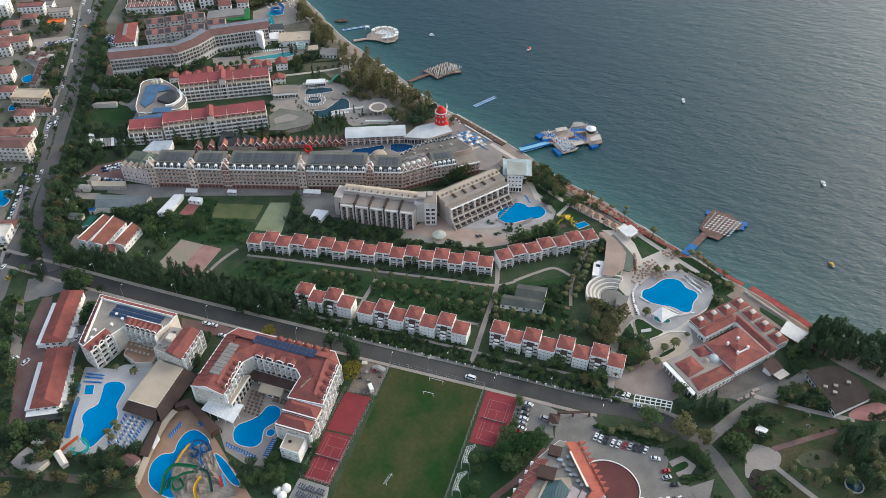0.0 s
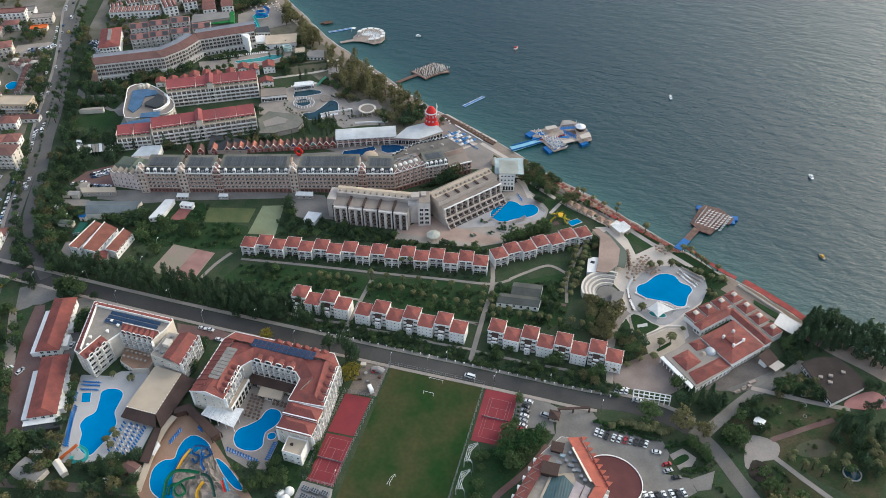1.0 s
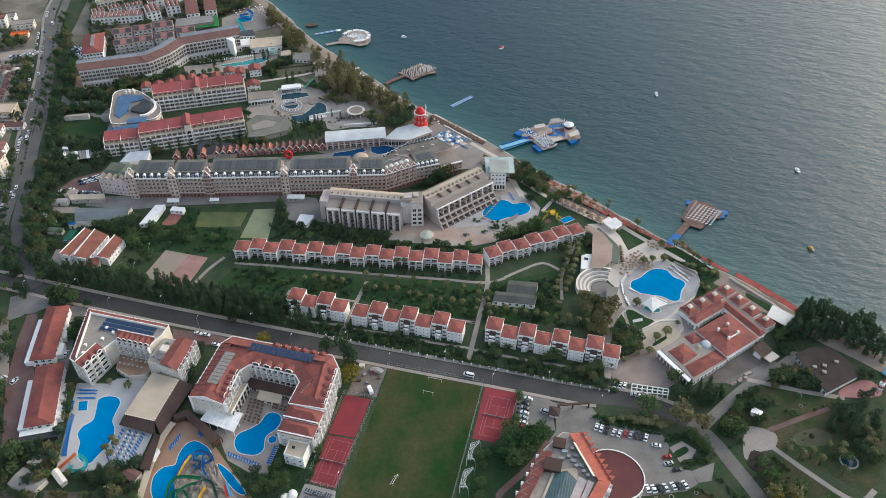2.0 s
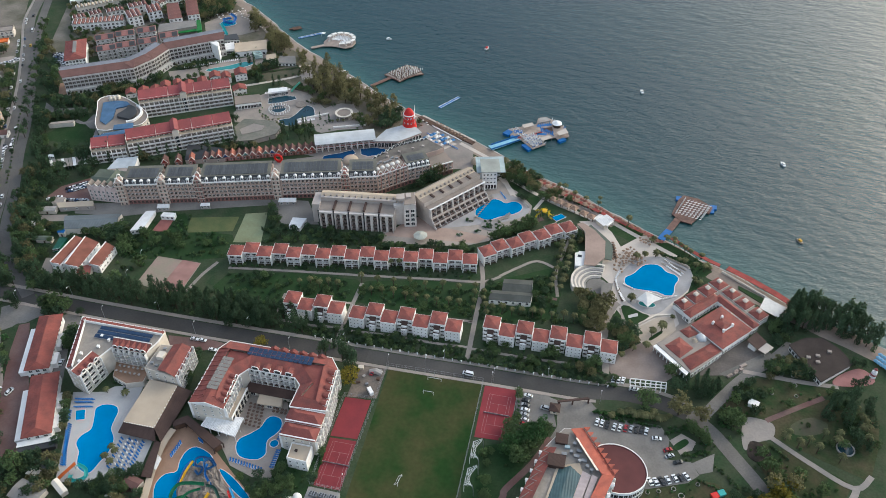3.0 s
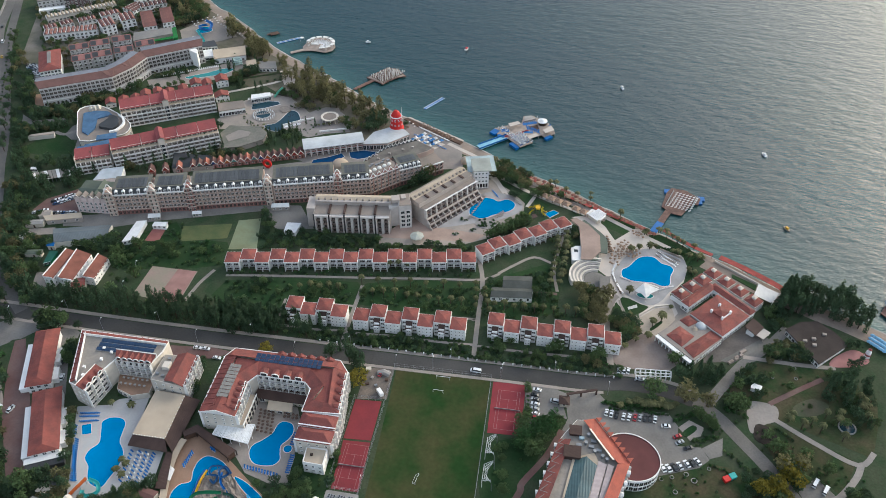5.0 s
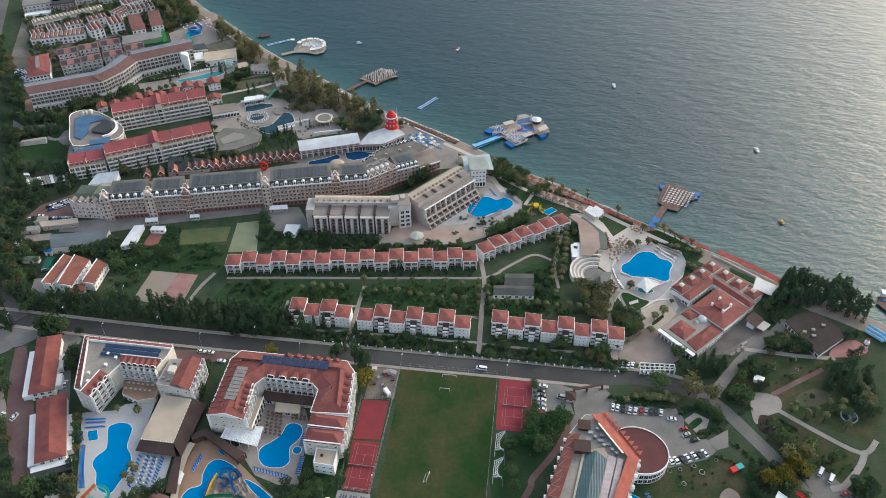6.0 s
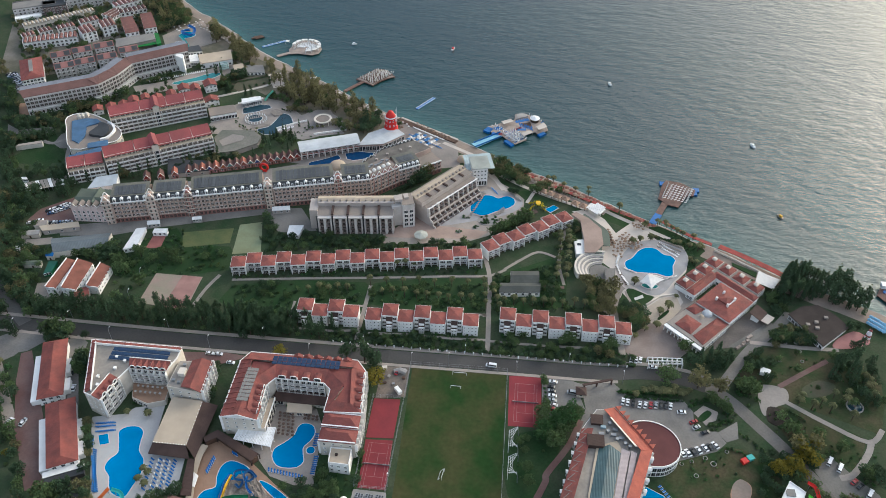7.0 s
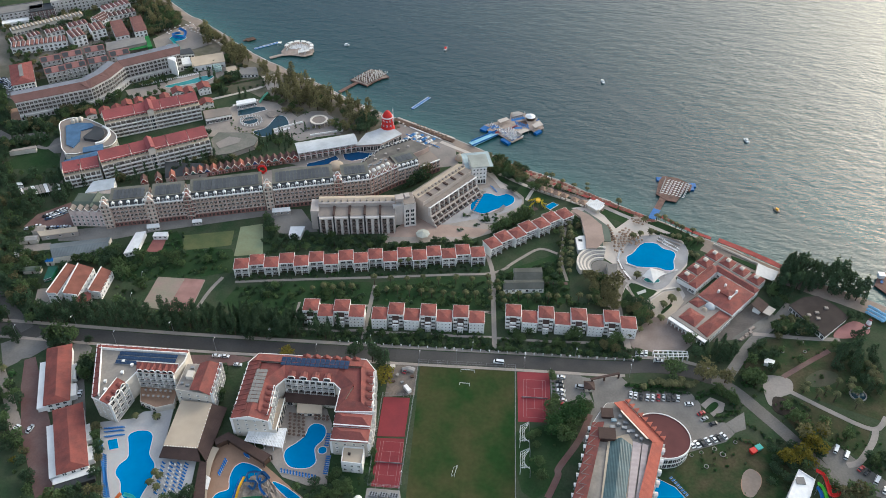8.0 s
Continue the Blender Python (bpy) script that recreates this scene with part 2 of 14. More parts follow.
def thing(name, label, category, group="", kind="", m=None):
    ob = new(name)
    ob.empty_display_size = 0.5
    if m is not None:
        ob.matrix_basis = m
    return tagged(ob, label, category, group, kind)


def solid(name, bm, material, label, category, group="", kind="", m=None):
    """A thing that is one mesh."""
    return tagged(part(name, bm, material, None, "", m), label, category, group, kind)


def box(bm, x0, x1, y0, y1, z0, z1, slot=0):
    v = [bm.verts.new(p) for p in ((x0, y0, z0), (x1, y0, z0), (x1, y1, z0), (x0, y1, z0), (x0, y0, z1), (x1, y0, z1), (x1, y1, z1), (x0, y1, z1))]
    for q in ((3, 2, 1, 0), (4, 5, 6, 7), (0, 1, 5, 4), (1, 2, 6, 5), (2, 3, 7, 6), (3, 0, 4, 7)):
        bm.faces.new([v[i] for i in q]).material_index = slot


def boxes(*rows):
    bm = bmesh.new()
    for r in rows:
        box(bm, *r)
    return bm


def prism(bm, pts, z0, z1, slot=0):
    pts = [Vector(p[:2]) for p in pts]
    if sum(a.x * b.y - b.x * a.y for a, b in zip(pts, pts[1:] + pts[:1])) < 0:
        pts.reverse()
    lo = [bm.verts.new((*p, z0)) for p in pts]
    hi = [bm.verts.new((*p, z1)) for p in pts]
    bm.faces.new(hi).material_index = slot
    bm.faces.new(lo[::-1]).material_index = slot
    for i in range(len(pts)):
        j = (i + 1) % len(pts)
        bm.faces.new((lo[i], lo[j], hi[j], hi[i])).material_index = slot


def tube(bm, pts, r, seg=6, slot=0, taper=None):
    """A round bar along points; taper: its radius at the end."""
    rings = []
    pts = [Vector(p) for p in pts]
    for i, p in enumerate(pts):
        d = (pts[min(i + 1, len(pts) - 1)] - pts[max(i - 1, 0)]).normalized()
        a = d.orthogonal().normalized() if abs(d.z) > 0.95 else d.cross(Vector((0, 0, 1))).normalized()
        b = d.cross(a)
        k = r if taper is None else r + (taper - r) * i / (len(pts) - 1)
        rings.append([bm.verts.new(p + k * (a * math.cos(6.2832 * s / seg) + b * math.sin(6.2832 * s / seg))) for s in range(seg)])
    for one, two in zip(rings, rings[1:]):
        for s in range(seg):
            bm.faces.new((one[s], one[(s + 1) % seg], two[(s + 1) % seg], two[s])).material_index = slot
    bm.faces.new(rings[0][::-1]).material_index = slot
    bm.faces.new(rings[-1]).material_index = slot


def disc(cx, cy, rx, ry=None, n=28, turn=0.0, a0=0.0, a1=360.0):
    ry = ry or rx
    full = abs(a1 - a0) >= 360
    out = []
    for i in range(n if full else n + 1):
        a = radians(a0 + (a1 - a0) * i / n)
        x, y = rx * math.cos(a), ry * math.sin(a)
        c, s = math.cos(radians(turn)), math.sin(radians(turn))
        out.append((cx + x * c - y * s, cy + x * s + y * c))
    return out


def rounded(pts, n=5, closed=True):
    """A smooth outline through the corners given."""
    p = [Vector(q[:2]) for q in pts]
    k, out = len(p), []
    for i in range(k if closed else k - 1):
        if closed:
            a, b, c, d = p[i - 1], p[i], p[(i + 1) % k], p[(i + 2) % k]
        else:
            a, b, c, d = p[max(i - 1, 0)], p[i], p[i + 1], p[min(i + 2, k - 1)]
        for s in range(n):
            t = s / n
            out.append(0.5 * (2 * b + (c - a) * t + (2 * a - 5 * b + 4 * c - d) * t * t + (3 * b - a - 3 * c + d) * t ** 3))
    if not closed:
        out.append(p[-1])
    return [tuple(q) for q in out]


def grown(pts, d):
    """The outline moved outwards by d."""
    p = [Vector(q[:2]) for q in pts]
    if sum(a.x * b.y - b.x * a.y for a, b in zip(p, p[1:] + p[:1])) < 0:
        p.reverse()
    out = []
    for i in range(len(p)):
        e = (p[(i + 1) % len(p)] - p[i - 1])
        e = e.normalized() if e.length > 1e-6 else Vector((1, 0))
        out.append((p[i].x + e.y * d, p[i].y - e.x * d))
    return out


def band(pts, width, shift=0.0):
    """The outline of a strip of that width along a line of points."""
    p = [Vector(q[:2]) for q in pts]
    left, right = [], []
    for i in range(len(p)):
        e = (p[min(i + 1, len(p) - 1)] - p[max(i - 1, 0)]).normalized()
        nrm = Vector((-e.y, e.x))
        left.append(tuple(p[i] + nrm * (shift + width / 2)))
        right.append(tuple(p[i] + nrm * (shift - width / 2)))
    return left + right[::-1]


KEEP = []          # outlines on which nothing grows


def inside(x, y, poly):
    hit = False
    for (x0, y0), (x1, y1) in zip(poly, poly[1:] + poly[:1]):
        if (y0 > y) != (y1 > y) and x < x0 + (y - y0) * (x1 - x0) / (y1 - y0):
            hit = not hit
    return hit


def keep(pts, d=0.0):
    p = [tuple(q[:2]) for q in pts]
    if d:
        p = grown(p, d)
    xs, ys = [q[0] for q in p], [q[1] for q in p]
    KEEP.append((min(xs), max(xs), min(ys), max(ys), p))


def free(x, y):
    return not any(a <= x <= b and c <= y <= d and inside(x, y, p) for a, b, c, d, p in KEEP)


def slab(name, pts, top, material, label, category, bottom=-0.3, grow_over=False):
    bm = bmesh.new()
    prism(bm, pts, bottom, top)
    if not grow_over:
        keep(pts)
    return solid(name, bm, material, label, category, kind="structure")


def facing(a, b, z=0.0):
    """The frame of a building whose front runs from a to b: x along it, y into the building."""
    d = Vector(b[:2]) - Vector(a[:2])
    return Matrix.Translation((a[0], a[1], z)) @ Matrix.Rotation(math.atan2(d.y, d.x), 4, 'Z'), d.length


def footprint(m, x0, x1, y0, y1, d=1.0):
    keep([(m @ Vector((x, y, 0)))[:2] for x, y in ((x0 - d, y0 - d), (x1 + d, y0 - d), (x1 + d, y1 + d), (x0 - d, y1 + d))])


def hip(bm, x0, x1, y0, y1, z, h, over=0.5, ridge=None, thick=0.18, slot=0):
    """A hipped roof; ridge: its length, along the longer side."""
    x0, x1, y0, y1 = x0 - over, x1 + over, y0 - over, y1 + over
    box(bm, x0, x1, y0, y1, z, z + thick, slot)
    z += thick
    cx, cy, w, d = (x0 + x1) / 2, (y0 + y1) / 2, x1 - x0, y1 - y0
    r = ridge if ridge is not None else max(abs(w - d), 0.6)
    a, b = ((cx - r / 2, cy), (cx + r / 2, cy)) if w >= d else ((cx, cy - r / 2), (cx, cy + r / 2))
    v = [bm.verts.new(p) for p in ((x0, y0, z), (x1, y0, z), (x1, y1, z), (x0, y1, z), (*a, z + h), (*b, z + h))]
    faces = ((0, 1, 5, 4), (1, 2, 5), (2, 3, 4, 5), (3, 0, 4)) if w >= d else ((0, 1, 4), (1, 2, 5, 4), (2, 3, 5), (3, 0, 4, 5))
    for q in faces:
        bm.faces.new([v[i] for i in q]).material_index = slot


def gable(bm, x0, x1, y0, y1, z, h, along='x', thick=0.2, slot=0):
    """A pitched roof with its ridge along x or y."""
    if along == 'x':
        pr = [(y0, z), ((y0 + y1) / 2, z + h), (y1, z)]
        ends = [[(x, y, q + t) for y, q in pr for t in (0,)] + [(x, y, q + thick) for y, q in pr[::-1]] for x in (x0, x1)]
    else:
        pr = [(x0, z), ((x0 + x1) / 2, z + h), (x1, z)]
        ends = [[(x, y, q) for x, q in pr] + [(x, y, q + thick) for x, q in pr[::-1]] for y in (y0, y1)]
    one, two = [[bm.verts.new(p) for p in e] for e in ends]
    bm.faces.new(one).material_index = slot
    bm.faces.new(two[::-1]).material_index = slot
    for i in range(6):
        j = (i + 1) % 6
        bm.faces.new((one[i], one[j], two[j], two[i])).material_index = slot


def parapet(bm, x0, x1, y0, y1, z, h=0.8, t=0.3, slot=0):
    for r in ((x0, x1, y0, y0 + t), (x0, x1, y1 - t, y1), (x0, x0 + t, y0 + t, y1 - t), (x1 - t, x1, y0 + t, y1 - t)):
        box(bm, *r, z, z + h, slot)


def window_mesh(w, h, name="window", mullions=1, frame_mat=None, glass=None):
    """A window in one piece: a frame proud of the wall, panes set back in it. It faces -y and stands on z = 0."""
    bm = bmesh.new()
    t = min(0.13, w / 6)
    xs = [-w / 2, -w / 2 + t]
    for i in range(mullions):
        x = -w / 2 + w * (i + 1) / (mullions + 1)
        xs += [x - t / 3, x + t / 3]
    xs += [w / 2 - t, w / 2]
    zs = [0, t, h - t, h]
    front = [[bm.verts.new((x, -0.10, z)) for z in zs] for x in xs]
    for i in range(len(xs) - 1):
        for k in range(3):
            ring = [front[i][k], front[i + 1][k], front[i + 1][k + 1], front[i][k + 1]]
            if k == 1 and i % 2 == 1:
                deep = [bm.verts.new((v.co.x, -0.02, v.co.z)) for v in ring]
                bm.faces.new(deep).material_index = 1
                for a in range(4):
                    bm.faces.new((ring[a - 1], ring[a], deep[a], deep[a - 1])).material_index = 0
            else:
                bm.faces.new(ring).material_index = 0
    edge = [c[0] for c in front] + front[-1][1:] + [c[3] for c in front[::-1]][1:] + front[0][2:0:-1]
    rear = [bm.verts.new((v.co.x, 0.04, v.co.z)) for v in edge]
    for a in range(len(edge)):
        bm.faces.new((edge[a - 1], edge[a], rear[a], rear[a - 1])).material_index = 0
    me = mesh_of(bm, name)
    me.materials.append(frame_mat or WHITE)
    me.materials.append(glass or GLASS)
    return me


def balcony_mesh(w, d, rail_mat=None, slab_mat=None, name="balcony"):
    """A balcony: slab, railing with posts, and partition walls at both ends. It stands out towards -y."""
    bm = bmesh.new()
    box(bm, -w / 2, w / 2, -d, 0.02, -0.2, 0, 0)
    box(bm, -w / 2 + 0.02, w / 2 - 0.02, -d + 0.02, -d + 0.1, 0.15, 0.55, 1)
    box(bm, -w / 2, w / 2, -d, -d + 0.12, 0.9, 1.0, 1)
    k = max(2, round(w / 0.9))
    for i in range(k + 1):
        x = -w / 2 + 0.06 + (w - 0.12) * i / k
        box(bm, x - 0.04, x + 0.04, -d + 0.01, -d + 0.11, 0.0, 0.9, 1)
    me = mesh_of(bm, name)
    me.materials.append(slab_mat or WHITE)
    me.materials.append(rail_mat or RAIL)
    return me


def merged(name, me, places):
    """One mesh of many copies of a mesh, for what is too small to pick apart."""
    n = len(me.vertices)
    co = np.empty(n * 3)
    me.vertices.foreach_get("co", co)
    co = co.reshape(-1, 3)
    polys = [tuple(p.vertices) for p in me.polygons]
    slots = [p.material_index for p in me.polygons]
    verts, faces = [], []
    for k, m in enumerate(places):
        a = np.array(m)
        verts.append(co @ a[:3, :3].T + a[:3, 3])
        faces += [tuple(k * n + i for i in p) for p in polys]
    out = bpy.data.meshes.new(name)
    out.from_pydata(np.concatenate(verts).tolist(), [], faces)
    out.polygons.foreach_set("material_index", slots * len(places))
    for one in me.materials:
        out.materials.append(one)
    return out


SHARED = {}


def shared(key, make):
    if key not in SHARED:
        SHARED[key] = make()
    return SHARED[key]


def window_row(parent, xs, y, zs, w, h, face='front', mullions=1, length=0.0, depth=0.0, frame_mat=None, glass=None, name="window"):
    """Windows in a grid on one face of a building."""
    me = shared((name, w, h, mullions, frame_mat, glass), lambda: window_mesh(w, h, name, mullions, frame_mat, glass))
    turn = {'front': 0, 'right': 90, 'back': 180, 'left': 270}[face]
    for z in zs:
        for x in xs:
            place = {'front': (x, y, z), 'back': (x, y, z), 'left': (y, x, z), 'right': (y, x, z)}[face]
            part(name, me, None, parent, "", pose(*place, 0, 0, turn))


def spread(a, b, n):
    return [a + (b - a) * (i + 0.5) / n for i in range(n)]


def hotel_wing(name, label, a, b, depth, floors, bays, wall, storey=3.0, base=0.0, roof="flat", roof_mat=None, balcony=1.3, gap=0.25, ends=True, back=True, rail=None,
               win=None, group="", plinth=0.0, roof_h=2.2, cap=0.9, z0=0.0, frame_mat=None, sides=3, partition=True):
    """A hotel wing: front from a to b, a body of that depth, floors of rooms with a balcony each, and a roof."""
    m, length = facing(a, b, z0)
    th = thing(name, label, "hotel", group, m=m)
    h = plinth + floors * storey
    footprint(m, 0, length, -balcony, depth)
    bm = boxes((0, length, 0, depth, -0.5, h))
    if roof == "flat":
        parapet(bm, 0, length, 0, depth, h, cap)
    part("wall", bm, wall, th)
    step = length / bays
    w, hh = win or (step * 0.66, 2.1)
    zs = [plinth + storey * f + 0.12 for f in range(floors)]
    xs = spread(0, length, bays)
    window_row(th, xs, -0.02, zs, round(w, 2), hh, mullions=1, frame_mat=frame_mat)
    if balcony:
        bal = shared(("bal", round(step - gap, 2), balcony, rail, wall), lambda: balcony_mesh(round(step - gap, 2), balcony, rail, wall))
        for z in zs[0 if plinth else 1:]:
            for x in xs:
                part("balcony", bal, None, th, "", pose(x, 0, z))
        if partition:
            fin = shared(("fin", wall, balcony, h), lambda: mesh_of(boxes((-0.12, 0.12, -balcony, 0.01, plinth, h)), "fin"))
            for i in range(bays + 1):
                part("fin", fin, wall, th, "", pose(min(max(length * i / bays, 0.12), length - 0.12), 0, 0))
    if back:
        window_row(th, xs, depth + 0.02, [z + 0.7 for z in zs], 1.4, 1.4, 'back')
    if ends:
        ys = spread(0, depth, max(2, int(depth / 5)))
        window_row(th, ys, -0.02, [z + 0.7 for z in zs], 1.2, 1.3, 'left')
        window_row(th, ys, length + 0.02, [z + 0.7 for z in zs], 1.2, 1.3, 'right')
    if roof == "hip":
        bm = bmesh.new()
        hip(bm, 0, length, -balcony, depth, h, roof_h, 0.4)
        part("roof", bm, roof_mat, th)
    elif roof == "gable":
        bm = bmesh.new()
        gable(bm, -0.3, length + 0.3, -balcony - 0.3, depth + 0.3, h, roof_h)
        part("roof", bm, roof_mat, th)
    else:
        part("roof", boxes((0.3, length - 0.3, 0.3, depth - 0.3, h + 0.02, h + 0.12)), roof_mat or GREYROOF, th)
    return th, length, h

# ---- sea, shore and ground ----
COAST = [(-2600, 2500), (-700, 800), (-420, 515), (-333, 430), (-308, 404), (-284, 386), (-258, 362), (-229, 335), (-193, 309), (-159, 286), (-121, 258), (-83, 237),
         (-54, 222), (-29, 206), (-2, 188), (23, 176), (43, 163), (66, 149), (85, 138), (103, 125.5), (123, 116), (150, 98), (194, 76), (220, 62), (330, 5), (520, -95), (2600, -1250)]
OUT = Vector((0.52, 0.854))


def shore_rows(rows):
    """Sheets along the coast: rows of (distance out to sea, height)."""
    line = rounded(COAST, 4, False)
    random.seed(11)
    line = [(x + random.uniform(-0.6, 0.6), y + random.uniform(-0.6, 0.6)) for x, y in line]
    return [[(x + OUT.x * d, y + OUT.y * d, z) for x, y in line] for d, z in rows]


def sheet(rows, slots):
    bm = bmesh.new()
    lines = [[bm.verts.new(p) for p in row] for row in rows]
    for k, (one, two) in enumerate(zip(lines, lines[1:])):
        for i in range(len(one) - 1):
            bm.faces.new((one[i], one[i + 1], two[i + 1], two[i])).material_index = slots[k]
    return bm


solid("ground", sheet(shore_rows([(-5200, 0), (-13, 0), (-4, -0.35), (0.5, -0.95), (30, -4), (4800, -8)]), [0, 1, 1, 2, 2]), [SOIL, SAND, WETSAND],
      "flat green coastal ground with a sandy beach sloping into the sea", "ground", kind="structure")
DEPTHS = [(-5, 0.0), (2, 0.0), (9, 0.35), (24, 0.66), (55, 0.88), (130, 1.0), (400, 1.0), (4800, 1.0)]
bm = sheet(shore_rows([(d, -0.9) for d, _ in DEPTHS]), [0] * 7)
me = mesh_of(bm, "sea")
tone = me.attributes.new("depth", 'FLOAT', 'POINT')
per_row = len(me.vertices) // len(DEPTHS)
for i, v in enumerate(me.vertices):
    tone.data[i].value = DEPTHS[i // per_row][1]
solid("surf", sheet(shore_rows([(0.0, -0.88), (0.9, -0.885)]), [0]), mat("surf_foam", (0.42, 0.42, 0.40), 0.8, 0.3, 0.05, 0.6, col2=(0.16, 0.18, 0.17)), "thin broken line of surf on the beach", "surf", kind="structure")
solid("sea", me, SEA, "grey-green evening sea with small wind ripples", "sea", kind="structure")

# ---- roads and paths ----
MAIN = [(-330, 12), (-285, 11.5), (-188, 10), (-67, 10.6), (0, 11.5), (45, 11.8), (64.0, 14.2), (82.0, 13.1), (96.4, 8.8)]
MAIN = rounded(MAIN, 4, False)
west = [p for p in MAIN if p[0] <= -66]
slab("road", band(west, 8.6), 0.06, ASPHALT, "dark asphalt road past the resorts", "road")
slab("road", band([west[-1]] + [p for p in MAIN if p[0] > -66], 8.6), 0.058, ASPHALT, "worn grey asphalt road past the resorts", "road")
PARKROAD = rounded([(96.4, 8.8), (103.8, 3.8), (110.2, -2.6), (117.8, -12.3), (125.0, -21.5), (129.5, -28.0), (136.9, -40.0), (146.1, -52.9)], 4, False)
slab("road", band(PARKROAD, 7.0), 0.05, mat("pale_asphalt", (0.155, 0.143, 0.130), 0.9, 0.28, 0.06, 1.0, col2=(0.115, 0.106, 0.097)), "narrow asphalt road curving into the park", "road")
SERVICE = rounded([(103.3, 8.2), (109.4, 17.5), (123.4, 37.3), (139.4, 53.8), (150.0, 67.2)], 4, False)
slab("road", band(SERVICE, 5.5), 0.045, PARKING, "worn service lane behind the restaurant", "road")
AVENUE_L = rounded([(-262, -60), (-297.3, 8.7), (-322.7, 52.4), (-339.8, 87.0), (-359.3, 123.0), (-375.9, 151.3), (-413.1, 222.2), (-450.3, 282.8), (-478.1, 327.5), (-505, 392), (-560, 500)], 4, False)
AVENUE_R = rounded([(-268, 12), (-309.0, 48.9), (-336.3, 97.0), (-358.8, 135.7), (-373.2, 163.8), (-396.6, 204.6), (-426.3, 252.8), (-454.3, 301.4), (-478, 350), (-545, 495)], 4, False)
AVENUEROAD = mat("avenue_asphalt", (0.105, 0.099, 0.093), 0.9, 0.26, 0.05, 1.0, col2=(0.14, 0.132, 0.123))
slab("road", band(AVENUE_L, 8.0), 0.055, AVENUEROAD, "asphalt avenue lined with parked cars", "road")
slab("road", band(AVENUE_R, 7.0), 0.065, AVENUEROAD, "asphalt avenue carriageway beside the planted median", "road")
slab("pavement", band(MAIN, 2.2, 6.0), 0.2, PAVING, "pale concrete pavement with a kerb", "pavement", grow_over=True)
slab("pavement", band(MAIN[:22], 1.8, -5.6), 0.2, PAVING, "pale concrete pavement with a kerb", "pavement", grow_over=True)
slab("pavement", band(AVENUE_L, 2.2, 5.3), 0.2, WORNPAVE, "pale paved strip along the avenue", "pavement")


def footpath(pts, width, material=PAVING, z=0.16, label="pale paved garden path"):
    return slab("path", band(rounded(pts, 4, False), width), z, material, label, "path")


footpath([(-166.5, 58.2), (-125.5, 64.0), (-84.7, 69.2), (-44.3, 74.9), (-20.2, 78.1), (-10.2, 84.0), (-9.7, 85.2)], 1.8)
footpath([(-9.7, 85.2), (-0.9, 94.2), (9.6, 102.7), (20.0, 99.3)], 1.8, z=0.165)
footpath([(-85.7, 62.6), (-86.1, 39.8), (-86.1, 15.3)], 2.2, z=0.17)
footpath([(-23.6, 99.0), (-18.1, 77.5), (-16.9, 49.4), (-15.4, 18.1)], 2.6, z=0.18)
footpath([(-125.5, 30.4), (-126.0, 45.2)], 1.4, z=0.15)
footpath([(-124.3, 25.3), (-102.8, 25.0), (-86.4, 27.2)], 1.6, z=0.15)
footpath([(-80.7, 25.7), (-55.1, 27.2), (-34.6, 26.9), (-15.9, 27.9)], 1.6, z=0.15)
footpath([(-14.5, 27.3), (12.7, 27.2), (35.4, 28.2)], 1.6, z=0.15)
footpath([(-98.5, 45.2), (-86.4, 45.7)], 1.4, z=0.15)
footpath([(-39.6, 45.1), (-17.7, 46.6), (-20.1, 45.8)], 1.6, z=0.15)
footpath([(12.1, 73.4), (25.1, 73.5)], 2.0, BRICKPAVE, 0.15)
footpath([(55.5, 25.4), (52.9, 57.9), (56.2, 73.6), (58.8, 78.0)], 3.5, z=0.17)
footpath([(46.3, 58.5), (53.1, 52.5)], 2.2, z=0.15)
footpath([(60.2, 74.4), (61.8, 67.0), (65.8, 62.2)], 1.8, z=0.19)
footpath([(25.0, 75.5), (22.0, 93.3), (23.5, 108.7), (26.3, 127.3)], 1.8, z=0.15)
footpath([(-181.8, 34.7), (-179.0, 49.6), (-174.7, 61.4)], 2.0, z=0.15)
footpath([(133.2, 12.8), (147.5, 23.2), (162.0, 33.3)], 2.6, BRICKPAVE, 0.15, "reddish paved park path")
footpath([(134.3, 3.6), (150.6, -7.3), (168.9, -17.0), (177.7, -8.9)], 2.6, WORNPAVE, 0.16)
footpath([(170.2, -16.9), (166.5, -24.4), (156.9, -36.1), (150.2, -38.8)], 3.0, WORNPAVE, 0.17)
footpath([(123.8, 42.3), (151.7, 41.3), (170.0, 42.0)], 2.6, z=0.15)
slab("bare_patch", rounded([(99.4, -50.8), (104.4, -44.9), (108.7, -47.1), (107.8, -53.1), (102.3, -59.3), (98.9, -57.7)], 4), 0.045, BROWNDECK, "bare brown earth patch in the lawn", "ground", grow_over=True)
slab("bare_patch", rounded([(144.8, 13.0), (154.2, 19.4), (162.0, 16.9), (157.3, 10.3), (146.3, 7.5)], 4), 0.046, mat("bare_soil", (0.085, 0.075, 0.050), 0.95, 0.25, 0.12, 0.9, col2=(0.060, 0.072, 0.038)), "worn dry patch in the park lawn", "ground", grow_over=True)
slab("park_plaza", rounded([(122.3, 9.4), (125.8, 13.4), (136.2, 11.6), (135.6, 3.4), (128.6, -0.9), (122.6, -6.6), (121.2, 0.0)], 4), 0.14, WORNPAVE, "round paved park plaza", "plaza")
footpath([(32.7, -19.5), (26.5, -35.1), (16.5, -51.3), (15.9, -55.7), (10.9, -67.5)], 3.0, BRICKPAVE, 0.12, "earthy footpath")

